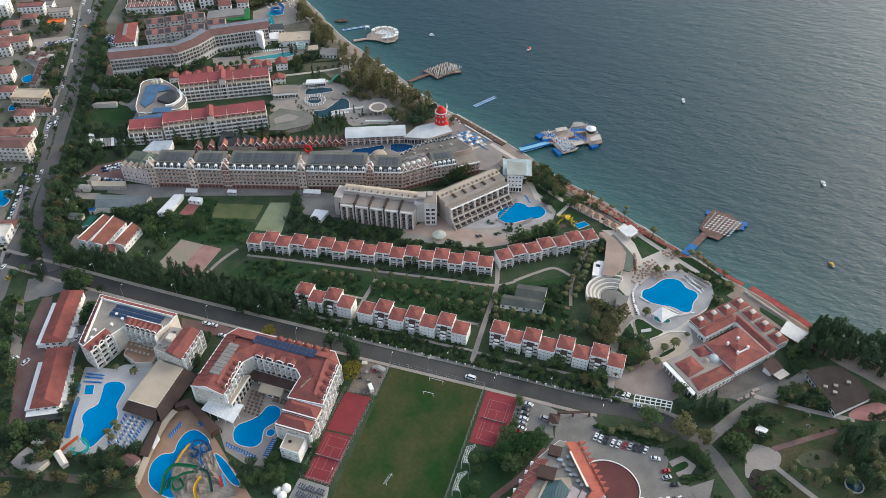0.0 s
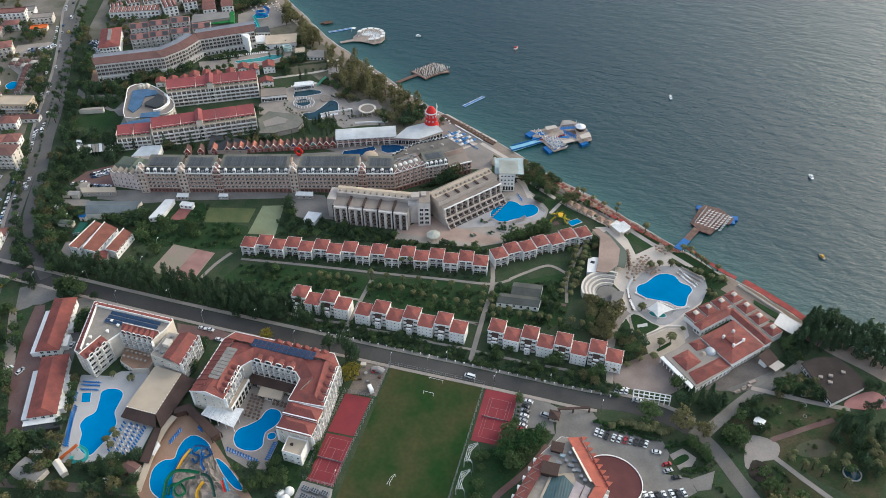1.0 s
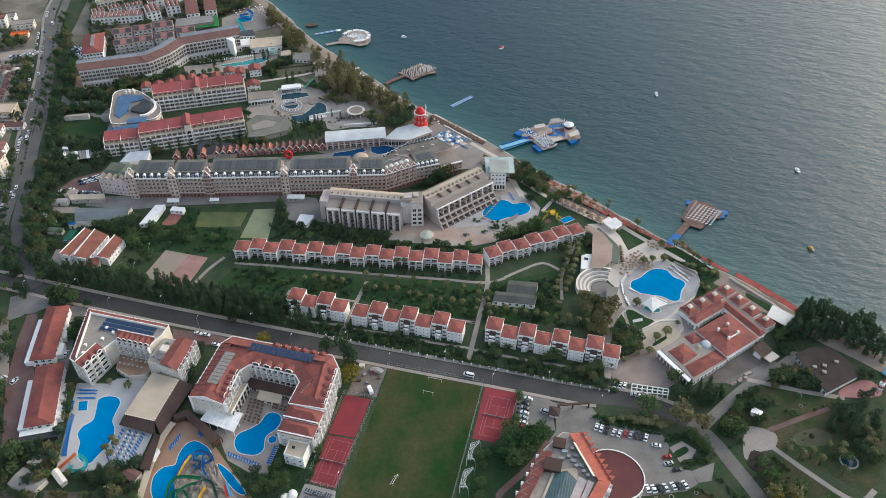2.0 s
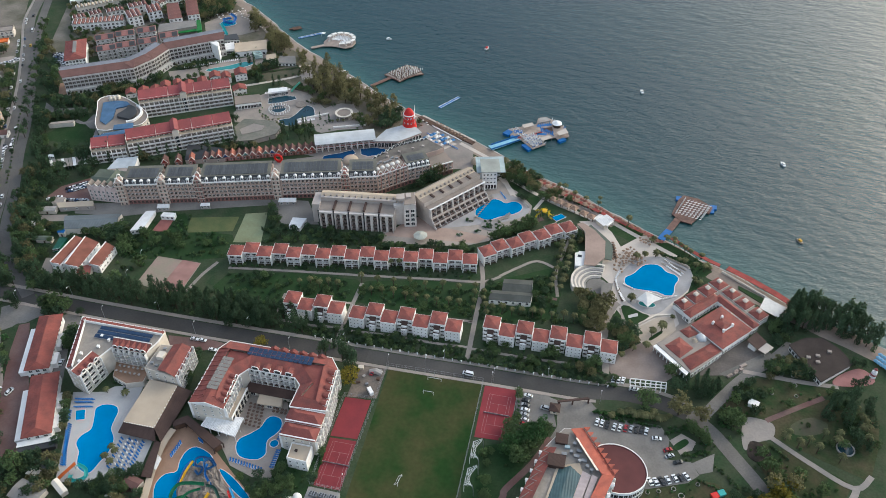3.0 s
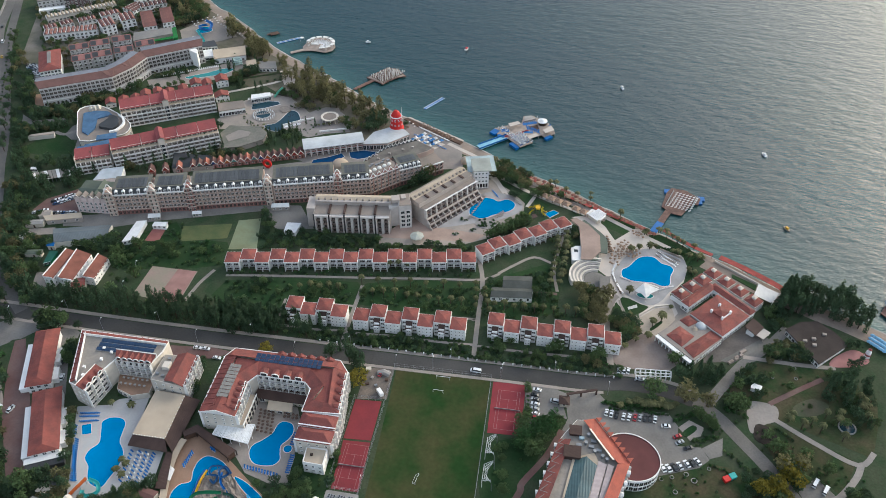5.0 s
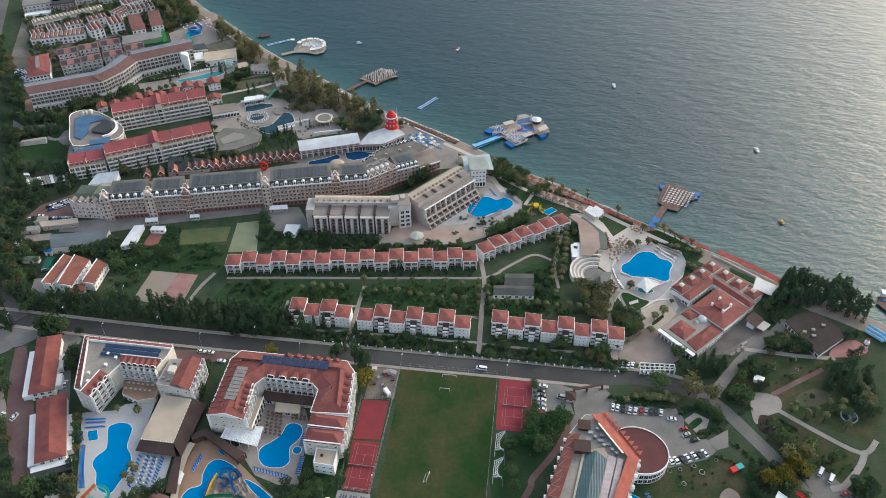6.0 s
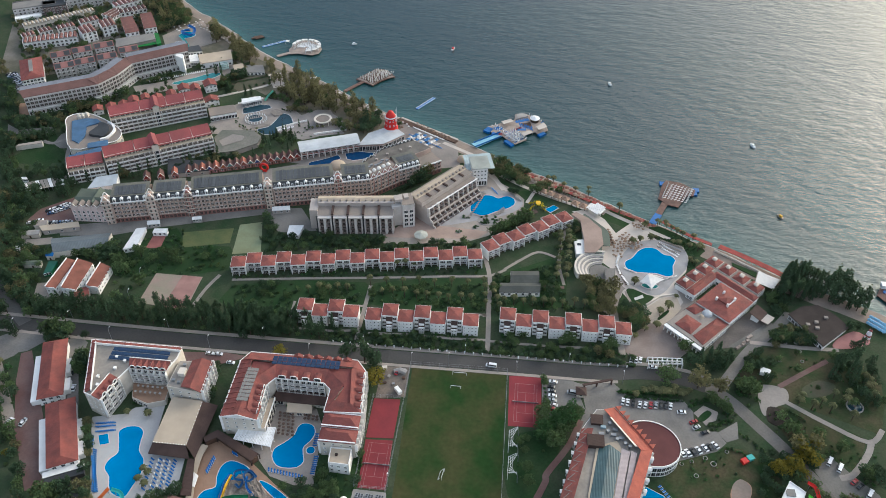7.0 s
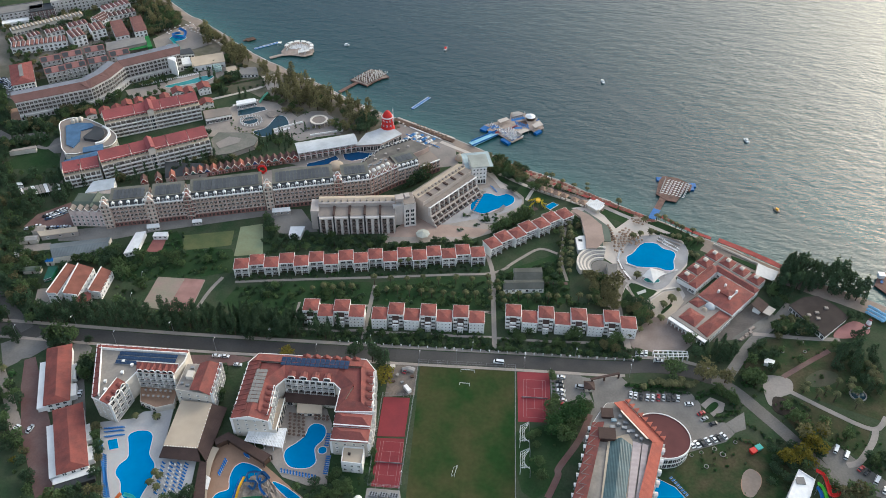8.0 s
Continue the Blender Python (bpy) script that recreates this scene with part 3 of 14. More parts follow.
# ---- sports grounds ----
slab("football_pitch", [(-53.5, 4.4), (-5, 5.0), (-3.5, -88), (-52, -88)], 0.08, PITCH, "worn green football pitch", "pitch")
slab("tennis_court", [(-3.3, 4.6), (13.2, 5.6), (13.4, -26), (-2.6, -26.8)], 0.1, HARDRED, "red hard tennis court with pale lines", "court")
slab("tennis_court", [(-69.8, -17.5), (-56.6, -16.8), (-56.6, -40.2), (-69.8, -41.0)], 0.1, HARDRED, "plain red hard court beside the pitch", "court")
slab("tennis_court", [(-69.6, -42.0), (-56.6, -41.4), (-55.8, -68.2), (-68.6, -68.2)], 0.1, HARDRED, "red hard tennis court with pale lines", "court")
slab("court_yard", [(-69.1, 3.6), (-54.8, 4.4), (-54.4, -14.7), (-69.3, -17.4)], 0.09, mat("dusty_yard", (0.19, 0.155, 0.130), 0.95, 0.34, 0.16, 0.9, col2=(0.11, 0.098, 0.088)), "dusty brown yard with rubble", "yard")
slab("old_court", [(-176.8, 107.5), (-163.6, 111.7), (-156.6, 83.3), (-173.4, 80.1)], 0.09, GREENCOURT, "worn pale green court", "court")
slab("old_court", [(-209.3, 96.4), (-179.6, 103.7), (-177.8, 89.8), (-205.2, 82.3)], 0.09, DRYGRASS, "worn yellowish grass court", "court")
slab("old_court", [(-212.1, 58.6), (-184.1, 58.5), (-184.7, 31.2), (-213.2, 34.2)], 0.09, CLAYCOURT, "old court with faded clay surface", "court")
slab("court_lines", [(-196.1, 58.7), (-184.6, 58.2), (-185.3, 31.8), (-198.3, 32.9)], 0.12, mat("faded_pink_court", (0.30, 0.17, 0.15), 0.9, 0.15, 0.1, 0.8), "faded pink half of the old court", "court")

# ---- yards, plazas and decks ----
slab("car_park", [(12.9, 7.0), (28.8, 7.2), (34.9, -12.4), (21.8, -16.0), (15.8, -23.8)], 0.07, PARKING, "worn grey car park", "car park")
slab("car_park", [(27.9, 4.9), (33.1, 3.5), (48.2, 7.6), (56.5, -1.9), (83.7, -1.1), (87.9, -8.2), (87.0, -19.7), (97.8, -18.8), (101.4, -25.1), (96.3, -30.3), (77.5, -37.8), (66.6, -37.3), (52.5, -32.6), (33.9, -34.1), (29.9, -38.9), (27.7, -34.7), (35.2, -12.2), (34.3, -5.7)], 0.075,
     PARKING, "worn pale grey hotel car park", "car park")
slab("car_park", [(138.4, -34.1), (148.7, -27.4), (156.7, -36.9), (165.6, -45.9), (167.8, -56.4), (146.5, -51.5)], 0.07, mat("dusty_asphalt", (0.175, 0.165, 0.150), 0.9, 0.25, 0.06, 1.0, col2=(0.125, 0.12, 0.11)), "grey car park beside the park road", "car park")
slab("forecourt", [(52.7, 33.2), (69.9, 48.6), (87.9, 66.4), (99.1, 54.2), (93.9, 35.8), (85.2, 26.6), (68.5, 24.4), (58.5, 26.0)], 0.08, mat("brown_paving", (0.20, 0.155, 0.135), 0.9, 0.18, 0.08, 1.0, col2=(0.26, 0.215, 0.19)), "brownish paved forecourt of the restaurant", "forecourt")
slab("yard", [(112.0, 37.9), (137.4, 59.1), (140.5, 56.0), (117.2, 36.3)], 0.0902, bpy.data.materials["dusty_asphalt"], "grey service yard", "yard")
slab("plaza", [(-84.4, 99.2), (-86.8, 111.5), (-58.7, 120.4), (-35.6, 156.2), (-25.9, 176.9), (-9.7, 165.1), (-0.4, 153.8), (-0.5, 141.2), (-18.5, 116.3), (-36.2, 106.1)], 0.09, PAVING, "pinkish paved hotel plaza", "plaza")
slab("pool_deck", rounded([(-38.7, 146.5), (-32.3, 155.5), (-23.7, 162.4), (-9.1, 159.9), (-1.8, 152.3), (-3.8, 143.1), (-17.9, 133.0), (-30.9, 128.1), (-51.1, 120.7), (-56.2, 123.3)], 3), 0.13, GREYDECK, "grey pool deck", "pool deck")
slab("plaza", [(30.3, 144.8), (38.4, 147.6), (50.9, 139.1), (57.2, 126.3), (68.6, 138.9), (74.5, 140.0), (78.9, 125.9), (83.1, 121.1), (97.2, 118.3), (99.6, 108.1), (96.5, 95.1), (88.2, 83.6), (91.9, 69.1), (82.6, 54.5), (75.0, 49.5), (67.2, 60.6), (59.3, 62.8),
     (54.9, 73.4), (50.6, 80.4), (52.8, 92.9), (45.5, 99.9), (45.0, 108.4), (47.0, 126.6), (38.9, 139.2)], 0.09, CREAMDECK, "cream paved beach plaza", "plaza")
slab("pool_deck", rounded([(68.9, 118.4), (83.1, 122.2), (95.7, 117.0), (99.0, 109.0), (96.6, 97.2), (88.2, 85.6), (81.5, 75.6), (73.5, 73.1), (61.3, 82.4), (56.9, 93.7), (59.3, 104.7)], 3), 0.13, GREYDECK, "grey pool deck", "pool deck")
slab("pool_deck", [(-204.6, -44.2), (-189.8, -40.8), (-185.9, -36.5), (-171.8, -32.0), (-168.7, -57.6), (-151.3, -61.8), (-149.0, -80.5), (-170.4, -89.9), (-184.0, -91.9)], 0.12, DECK, "pale grey pool deck", "pool deck")
slab("pool_deck", [(-122.0, -28.2), (-113.0, -22.4), (-96.7, -27.1), (-92.6, -35.4), (-90.9, -46.8), (-88.6, -69.7), (-97.7, -70.2), (-109.7, -66.8), (-115.9, -60.1), (-123.2, -53.4), (-115.5, -44.2)], 0.12, PAVING, "pinkish grey pool deck", "pool deck")
slab("aquapark_deck", [(-146.4, -55.8), (-139.7, -50.1), (-122.7, -58.6), (-106.9, -70.1), (-87.5, -84.0), (-74.5, -92.7), (-117.7, -109.6), (-141.0, -94.5), (-143.2, -75.4)], 0.1, BROWNDECK, "clay-coloured aquapark deck", "pool deck")
slab("promenade", band([(-60, 214), (-30, 196), (0, 178), (30, 162), (62, 141), (90, 124)], 3.0, 0), 0.1, CREAMDECK, "pale seaside promenade", "promenade")
slab("walk", [(-259.3, -9.2), (-254.7, -6.5), (-205.0, -81.8), (-216.9, -86.6), (-239.4, -53.8), (-252.8, -26.5)], 0.11, BRICKPAVE, "reddish brick paved walk", "pavement")
slab("yard", [(-272.4, -5.0), (-256.7, 9.9), (-249.1, 2.5), (-257.0, -7.2), (-266.2, -10.2)], 0.09, PARKING, "grey yard corner", "yard")
slab("drive", [(-244.6, -2.1), (-235.1, 6.9), (-227.8, 2.1), (-225.8, -13.4), (-211.2, -44.7), (-196.0, -75.4), (-198.7, -76.3), (-223.4, -32.2)], 0.07, PARKING, "grey hotel drive", "drive")
slab("forecourt", [(-175.9, 1.5), (-152.4, 3.5), (-139.5, 2.2), (-156.9, -6.6), (-171.9, -4.9)], 0.08, BRICKPAVE, "dark red paved forecourt", "forecourt")
slab("hotel_yard", [(-283.6, 84.6), (-288.7, 93.3), (-159.2, 126.5), (-142.5, 128.4), (-127.8, 107.3), (-150.7, 102.9), (-164.5, 119.3), (-227.1, 98.9), (-253.4, 88.0)], 0.08, PARKING, "paved lane in front of the hotel", "yard")
slab("theme_plaza", [(-293.9, 102.1), (-294.2, 120.0), (-218.0, 150.6), (-155.2, 176.4), (-174.8, 179.0), (-143.3, 191.0), (-99.2, 211.7), (-90.4, 236.0), (-50.0, 211.7), (-45.5, 185.8), (-118.7, 166.3), (-205.4, 121.5), (-276.5, 100.5)], 0.07, WORNPAVE, "paved hotel courtyard", "plaza")
slab("car_park", [(-311.2, 96.0), (-308.2, 108.3), (-292.4, 122.5), (-280.7, 99.1), (-299.3, 92.1)], 0.1, BRICKPAVE, "brown paved hotel car park", "car park")
slab("pool_terrace", [(-234.1, 218.0), (-224.4, 245.2), (-212.0, 261.7), (-189.4, 256.2), (-167.2, 236.2), (-157.8, 213.7), (-191.9, 211.3), (-227.7, 205.6)], 0.08, PAVING, "pale pool terrace", "terrace")
slab("pool_terrace", [(-311.2, 264.2), (-291.5, 273.8), (-256.1, 302.3), (-241.9, 310.2), (-238.0, 287.0), (-267.0, 267.9), (-302.2, 251.9)], 0.08, PAVING, "pale pool terrace", "terrace")
slab("pool_terrace", [(-320.6, 351.0), (-311.0, 366.3), (-296.1, 383.7), (-267.0, 347.5), (-280.0, 335.7), (-305.9, 323.8)], 0.08, PAVING, "pale pool terrace", "terrace")
slab("shore_terrace", [(-172.5, 226.9), (-167.0, 240.1), (-149.8, 248.4), (-132.7, 217.4), (-154.7, 210.5)], 0.085, WORNPAVE, "pale paved shore terrace", "terrace")
slab("town_ground", [(-300, -20), (-338, 60), (-390, 155), (-440, 246), (-500, 355), (-620, 600), (-1500, 900), (-1500, -300), (-330, -300)], 0.03, TOWNSOIL, "dusty town ground with gardens", "ground", grow_over=True)
slab("town_ground", [(-460.2, 357.0), (-406.1, 373.7), (-344.8, 375.6), (-320.1, 337.0), (-340.8, 304.2), (-395.1, 267.3), (-427.1, 273.6)], 0.03, TOWNSOIL, "paved ground of the apartment quarter", "ground", grow_over=True)

# ---- lawns ----
lawn_height = 0.012
for pts in ([(-355.2, 162.6), (-343.3, 179.8), (-326.8, 176.6), (-318.8, 159.1), (-348.5, 154.7)], [(49.3, 141.2), (57.9, 151.3), (70.0, 142.7), (65.8, 132.5), (58.4, 134.6)], [(77.4, 129.0), (84.7, 136.1), (108.4, 119.4), (108.1, 112.9), (101.0, 109.4)],
            [(-20.9, 176.4), (-10.4, 170.3), (-14.4, 164.2)], [(-6.0, 160.5), (3.2, 163.5), (-0.0, 150.1)], [(5.1, 160.0), (15.1, 154.2), (8.0, 147.8)],
            [(79.1, -34.7), (98.8, -27.2), (116.1, -31.6), (118.8, -51.2), (110.1, -58.6), (68.0, -62.8), (70.0, -48.4)], [(113.6, 24.9), (121.2, 35.1), (152.1, 40.4), (159.9, 36.8), (132.0, 16.0), (114.4, 10.3)],
            [(136.5, 13.2), (161.9, 31.5), (176.0, 30.3), (175.6, 4.1), (141.0, 4.9)], [(1.0, -33.6), (10.0, -31.9), (22.7, -24.0), (15.6, -48.1), (9.2, -54.1), (1.2, -48.1)],
            [(-88.7, -68.5), (-88.7, -51.2), (-72.9, -53.7), (-70.1, -50.3), (-68.8, -66.8), (-73.3, -75.2)], [(-3.4, -32.8), (24.1, -30.4), (11.0, -64.2), (-0.7, -65.2)],
            [(-243.5, 69.4), (-215.0, 100.1), (-204.2, 83.6), (-176.5, 86.6), (-172.3, 65.8), (-216.4, 55.3), (-235.1, 53.8)], [(-164.7, 53.9), (-89.1, 64.9), (-87.3, 39.6), (-154.9, 30.3)], [(-83.5, 65.0), (-21.1, 75.0), (-20.7, 48.7), (-84.2, 47.6)],
            [(-19.1, 73.1), (9.3, 93.0), (21.8, 95.4), (25.2, 58.2), (-14.1, 50.6)], [(109.5, 15.0), (128.7, 39.1), (164.5, 39.4), (163.3, 35.3), (133.5, 13.3), (129.0, 14.1), (119.1, 8.3)], [(134.0, 11.4), (163.6, 32.6), (170.0, 27.9), (186.6, 25.4), (177.5, -9.3), (172.3, -10.3), (136.9, 3.7)],
            [(124.6, -0.9), (134.1, -0.1), (163.5, -12.5), (167.2, -18.0), (157.1, -33.8), (148.9, -26.1), (138.5, -32.3), (131.0, -19.9)], [(95.7, -31.6), (111.2, -29.2), (122.2, -34.7), (123.0, -45.9), (116.5, -58.7), (79.4, -61.8), (83.4, -36.9)], [(-360.6, 187.2), (-350.2, 202.7), (-325.5, 172.0), (-330.6, 145.7)]):
    lawn_height += 0.0015
    slab("lawn", rounded(pts, 2), lawn_height, PARKLAWN if pts[0][1] < 70 and pts[0][0] > 20 else LAWN, "dull green clipped lawn", "lawn", grow_over=True)


BEACHPOOL = mat("turquoise_pool_water", (0.01, 0.24, 0.40), 0.1, 0.1, 0.2, 1.0)

# ---- pools ----
def pool(pts, material=POOL, label="bright blue swimming pool with a pale edge", z=0.13, smooth=4, rim=0.4):
    pts = rounded(pts, smooth) if smooth else pts
    th = thing("swimming_pool", label, "pool")
    bm = bmesh.new()
    prism(bm, grown(pts, rim), z - 0.2, z + 0.06)
    part("coping", bm, COPING, th, "pale pool edge")
    bm = bmesh.new()
    prism(bm, pts, z - 0.2, z + 0.075)
    part("water", bm, material, th)
    keep(pts, 1)
    return th


pool([(-187.7, -50.8), (-184.7, -47.9), (-179.7, -47.4), (-176.4, -49.9), (-175.4, -55.2), (-174.2, -60.3), (-170.0, -65.2), (-168.6, -71.8), (-169.8, -79.0), (-171.3, -84.5), (-176.7, -83.7), (-179.9, -80.5), (-182.2, -75.3), (-186.0, -71.3), (-186.0, -66.8), (-183.5, -62.4), (-185.8, -55.8)])
pool([(-196.7, -54.3), (-192.7, -52.8), (-189.8, -57.9), (-193.8, -59.3)], smooth=0, label="small square paddling pool")
pool([(-97.1, -36.9), (-100.8, -36.5), (-103.1, -38.8), (-104.0, -43.8), (-107.4, -48.3), (-111.1, -52.1), (-111.1, -56.6), (-108.0, -60.7), (-103.5, -61.7), (-98.4, -60.7), (-96.2, -57.5), (-97.2, -54.0), (-98.0, -49.8), (-95.5, -45.7), (-94.5, -42.1), (-95.1, -39.0)])
pool(disc(*(-94.2, -51.1), 1.9), smooth=0, label="small round whirl pool")
pool([(-129.0, -61.0), (-132.7, -63.9), (-133.3, -69.7), (-132.3, -75.1), (-136.9, -77.9), (-138.5, -83.6), (-135.2, -91.1), (-129.7, -94.7), (-120.7, -96.1), (-117.4, -92.2), (-122.5, -81.5), (-120.3, -72.9), (-118.3, -67.3), (-121.4, -63.3)], label="bright blue winding aquapark pool")
pool([(-113.5, -69.8), (-107.5, -71.6), (-99.6, -76.5), (-94.2, -80.9), (-98.6, -80.8), (-107.0, -75.7)], label="narrow blue aquapark pool")
pool([(-25.9, 155.4), (-29.9, 150.8), (-34.3, 143.6), (-34.0, 137.3), (-30.4, 134.3), (-24.3, 134.7), (-18.7, 139.0), (-13.0, 141.8), (-7.4, 146.9), (-6.9, 152.6), (-11.7, 156.0), (-17.6, 153.1), (-21.1, 155.0)])
pool([(13.2, 145.1), (18.6, 149.8), (21.8, 147.5), (16.5, 142.0)], smooth=0, label="small blue pool at the villas")
pool([(74.6, 114.0), (70.4, 111.1), (65.6, 103.7), (61.5, 99.8), (61.7, 94.6), (64.5, 92.1), (72.0, 91.5), (78.8, 91.8), (84.2, 89.8), (88.3, 91.6), (89.1, 98.8), (91.0, 104.4), (89.3, 107.8), (84.4, 109.4), (80.3, 114.0)])
pool(disc(*(74.2, 80.5), 4.5, 2.2), TEAL, "small teal children's pool", smooth=0)
pool([(61.1, -53.3), (68.7, -57.4), (73.5, -64.3), (66.0, -77.6), (53.0, -73.7)], label="bright blue pool beside the hotel", smooth=0)
pool([(-352.0, 62.5), (-348.2, 66.9), (-343.3, 66.4), (-344.5, 60.7), (-339.4, 58.2), (-338.8, 52.3), (-345.5, 53.2)], label="blue pool of a town hotel")
pool([(-438.6, 189.8), (-437.0, 195.8), (-432.2, 195.0), (-428.8, 188.1), (-433.0, 185.3)], label="blue pool of a town hotel")
pool([(-417.7, 149.8), (-419.4, 155.0), (-415.6, 154.7), (-412.1, 150.1), (-414.7, 147.3)], label="blue pool of a town hotel")
pool([(-215.6, 242.0), (-204.3, 248.6), (-197.3, 249.1), (-194.8, 245.8), (-205.4, 238.3), (-213.4, 235.1)], POOLDARK, "dark blue hotel pool with pale edge", smooth=0)
pool([(-196.7, 214.6), (-190.3, 219.0), (-187.8, 224.1), (-186.1, 231.1), (-184.0, 238.0), (-178.5, 236.8), (-174.6, 230.2), (-173.3, 224.6), (-178.2, 221.4), (-182.5, 218.2), (-182.1, 211.7), (-189.4, 209.5)], POOLDARK, "dark blue curving lagoon pool")
pool(disc(*(-202.8, 229.4), 5.4, 4.8, 24), POOLDARK, "round dark pool inside a ring terrace", smooth=0, z=0.3)
pool([(-282.2, 273.2), (-267.7, 282.9), (-257.7, 291.2), (-249.3, 292.1), (-254.0, 283.8), (-269.2, 275.6), (-276.1, 271.8)], TEAL, "long teal lagoon pool with pale edge")
pool([(-306.2, 353.3), (-303.6, 359.5), (-297.2, 360.2), (-292.5, 354.8), (-297.3, 349.2), (-303.0, 349.1)], BEACHPOOL, "turquoise blue pool near the beach")
pool([(-304.9, 339.7), (-300.5, 342.2), (-294.9, 338.8), (-293.9, 333.3), (-300.5, 335.1)], BEACHPOOL, "turquoise blue pool near the beach")
DEEPPOOL = mat("deep_blue_pool_water", (0.008, 0.055, 0.15), 0.08, 0.1, 0.1, 0.7, bump=0.006, spec=0.5)
pool([(-148.8, 172.6), (-149.3, 178.5), (-139.5, 184.0), (-131.6, 189.7), (-128.9, 186.2), (-136.8, 175.3)], DEEPPOOL, "deep blue courtyard pool of the theme hotel", smooth=0)
pool([(-126.8, 192.0), (-116.9, 195.8), (-105.7, 194.6), (-107.2, 190.1), (-119.3, 184.6), (-124.4, 185.9)], DEEPPOOL, "deep blue courtyard pool of the theme hotel", smooth=0)
slab("yard", [(-335.4, 180.6), (-335.5, 192.6), (-328.0, 200.7), (-317.0, 177.5), (-327.6, 175.4)], 0.055, PARKING, "grey hotel forecourt beside the lawn", "yard")
slab("yard", [(-380.2, 201.0), (-368.5, 194.5), (-346.6, 201.5), (-341.1, 195.8), (-362.7, 182.9), (-371.8, 184.4)], 0.056, PARKING, "grey service lane between trees", "yard")
slab("car_park", [(-467.1, 230.4), (-473.7, 248.0), (-449.9, 261.2), (-440.8, 253.5), (-444.6, 232.8)], 0.057, PAVING, "pale gravel car park by the avenue", "car park")
slab("terrace", [(-458.5, 216.0), (-456.0, 227.5), (-438.0, 228.5), (-417.5, 184.0), (-424.0, 180.0), (-440.2, 206.8)], 0.06, WORNPAVE, "paved restaurant terrace by the town pool", "terrace")
slab("car_park", [(-412.3, 269.7), (-409.3, 279.1), (-383.7, 248.9), (-385.5, 240.3), (-396.7, 244.8)], 0.057, PARKING, "grey car park behind the curved hotel", "car park")
slab("clay_court", [(-386.6, 229.2), (-380.1, 232.5), (-369.1, 217.4), (-377.0, 211.5)], 0.058, BROWNDECK, "brown clay court by the curved hotel", "court")
footpath([(-26.3, 179.7), (-18.3, 170.6), (-11.8, 161.7)], 2.4, CREAMDECK, 0.15)
footpath([(-18.5, 179.3), (-1.8, 168.3), (15.6, 158.9), (38.5, 148.4), (49.9, 138.0)], 2.6, CREAMDECK, 0.155)
footpath([(5.4, 161.8), (1.3, 150.5)], 2.2, CREAMDECK, 0.15)
footpath([(-23.0, 178.9), (-14.3, 162.5)], 3.2, CREAMDECK, 0.16)
slab("forecourt", [(-277.3, 0.8), (-267.9, 7.1), (-252.3, 5.5), (-257.6, -1.0), (-262.3, -11.2), (-267.4, -15.9)], 0.085, PARKING, "pale worn forecourt by the crossroads", "forecourt")
slab("walk", [(-270.4, -16.9), (-266.4, -15.6), (-240.0, -50.3), (-240.6, -56.6), (-242.5, -57.2)], 0.086, PAVING, "pale paved walk along the avenue", "pavement")
slab("garden_court", [(-276.9, 42.8), (-269.8, 44.2), (-264.4, 32.4), (-266.4, 26.3), (-273.1, 30.2)], 0.06, PAVING, "sandy garden court beside the white houses", "yard")
slab("garden_court", [(-309.7, 77.0), (-287.5, 82.5), (-284.8, 76.6), (-300.4, 72.6)], 0.062, PAVING, "sandy service yard behind the houses", "yard")
slab("plaza", [(-78.2, 117.3), (-67.6, 129.6), (-59.5, 120.8), (-42.9, 120.4), (-21.5, 118.5), (-28.2, 110.8), (-86.1, 105.7)], 0.1, mat("pink_paving", (0.36, 0.265, 0.22), 0.85, 0.12, 0.1, 1.0), "pinkish paved hotel forecourt", "plaza")
slab("service_yard", [(100.8, 34.5), (116.2, 55.0), (132.2, 69.8), (139.8, 61.4), (127.8, 50.5), (113.0, 37.0)], 0.089, mat("dirty_yard_asphalt", (0.125, 0.108, 0.098), 0.9, 0.3, 0.12, 1.0, col2=(0.085, 0.076, 0.070)), "worn grey service yard behind the restaurant", "yard")
slab("restaurant_court", [(83.1, 55.1), (100.3, 71.7), (96.5, 78.4), (87.4, 82.4), (79.5, 71.4), (74.4, 64.8), (72.8, 51.3)], 0.087, PAVING, "paved court beside the restaurant", "yard")
slab("terrace_lawn", [(-236.2, 271.1), (-237.2, 279.8), (-212.0, 293.6), (-206.5, 284.1), (-230.3, 266.4)], 0.1, mat("tired_lawn", (0.072, 0.074, 0.046), 0.95, 0.25, 0.12, 1.0, col2=(0.055, 0.068, 0.038), spec=0.1), "dry lawn terrace with pale borders", "lawn")

# ---- buildings ----
def centre(pts):
    return sum(p[0] for p in pts) / len(pts), sum(p[1] for p in pts) / len(pts)


def house(name, label, category, pts, h, wall, group="", z0=-0.4, parts_name="wall"):
    """A building over an outline: an Empty at its base and a body. Parts that follow are given in the world's frame."""
    c = centre(pts)
    th = thing(name, label, category, group, m=Matrix.Translation((*c, 0)))
    bm = bmesh.new()
    prism(bm, pts, z0, h)
    part(parts_name, bm, wall, th, m=th.matrix_basis.inverted())
    keep(pts, 1.2)
    return th


def add(th, name, bm, material, label=""):
    return part(name, bm, material, th, label, th.matrix_basis.inverted())


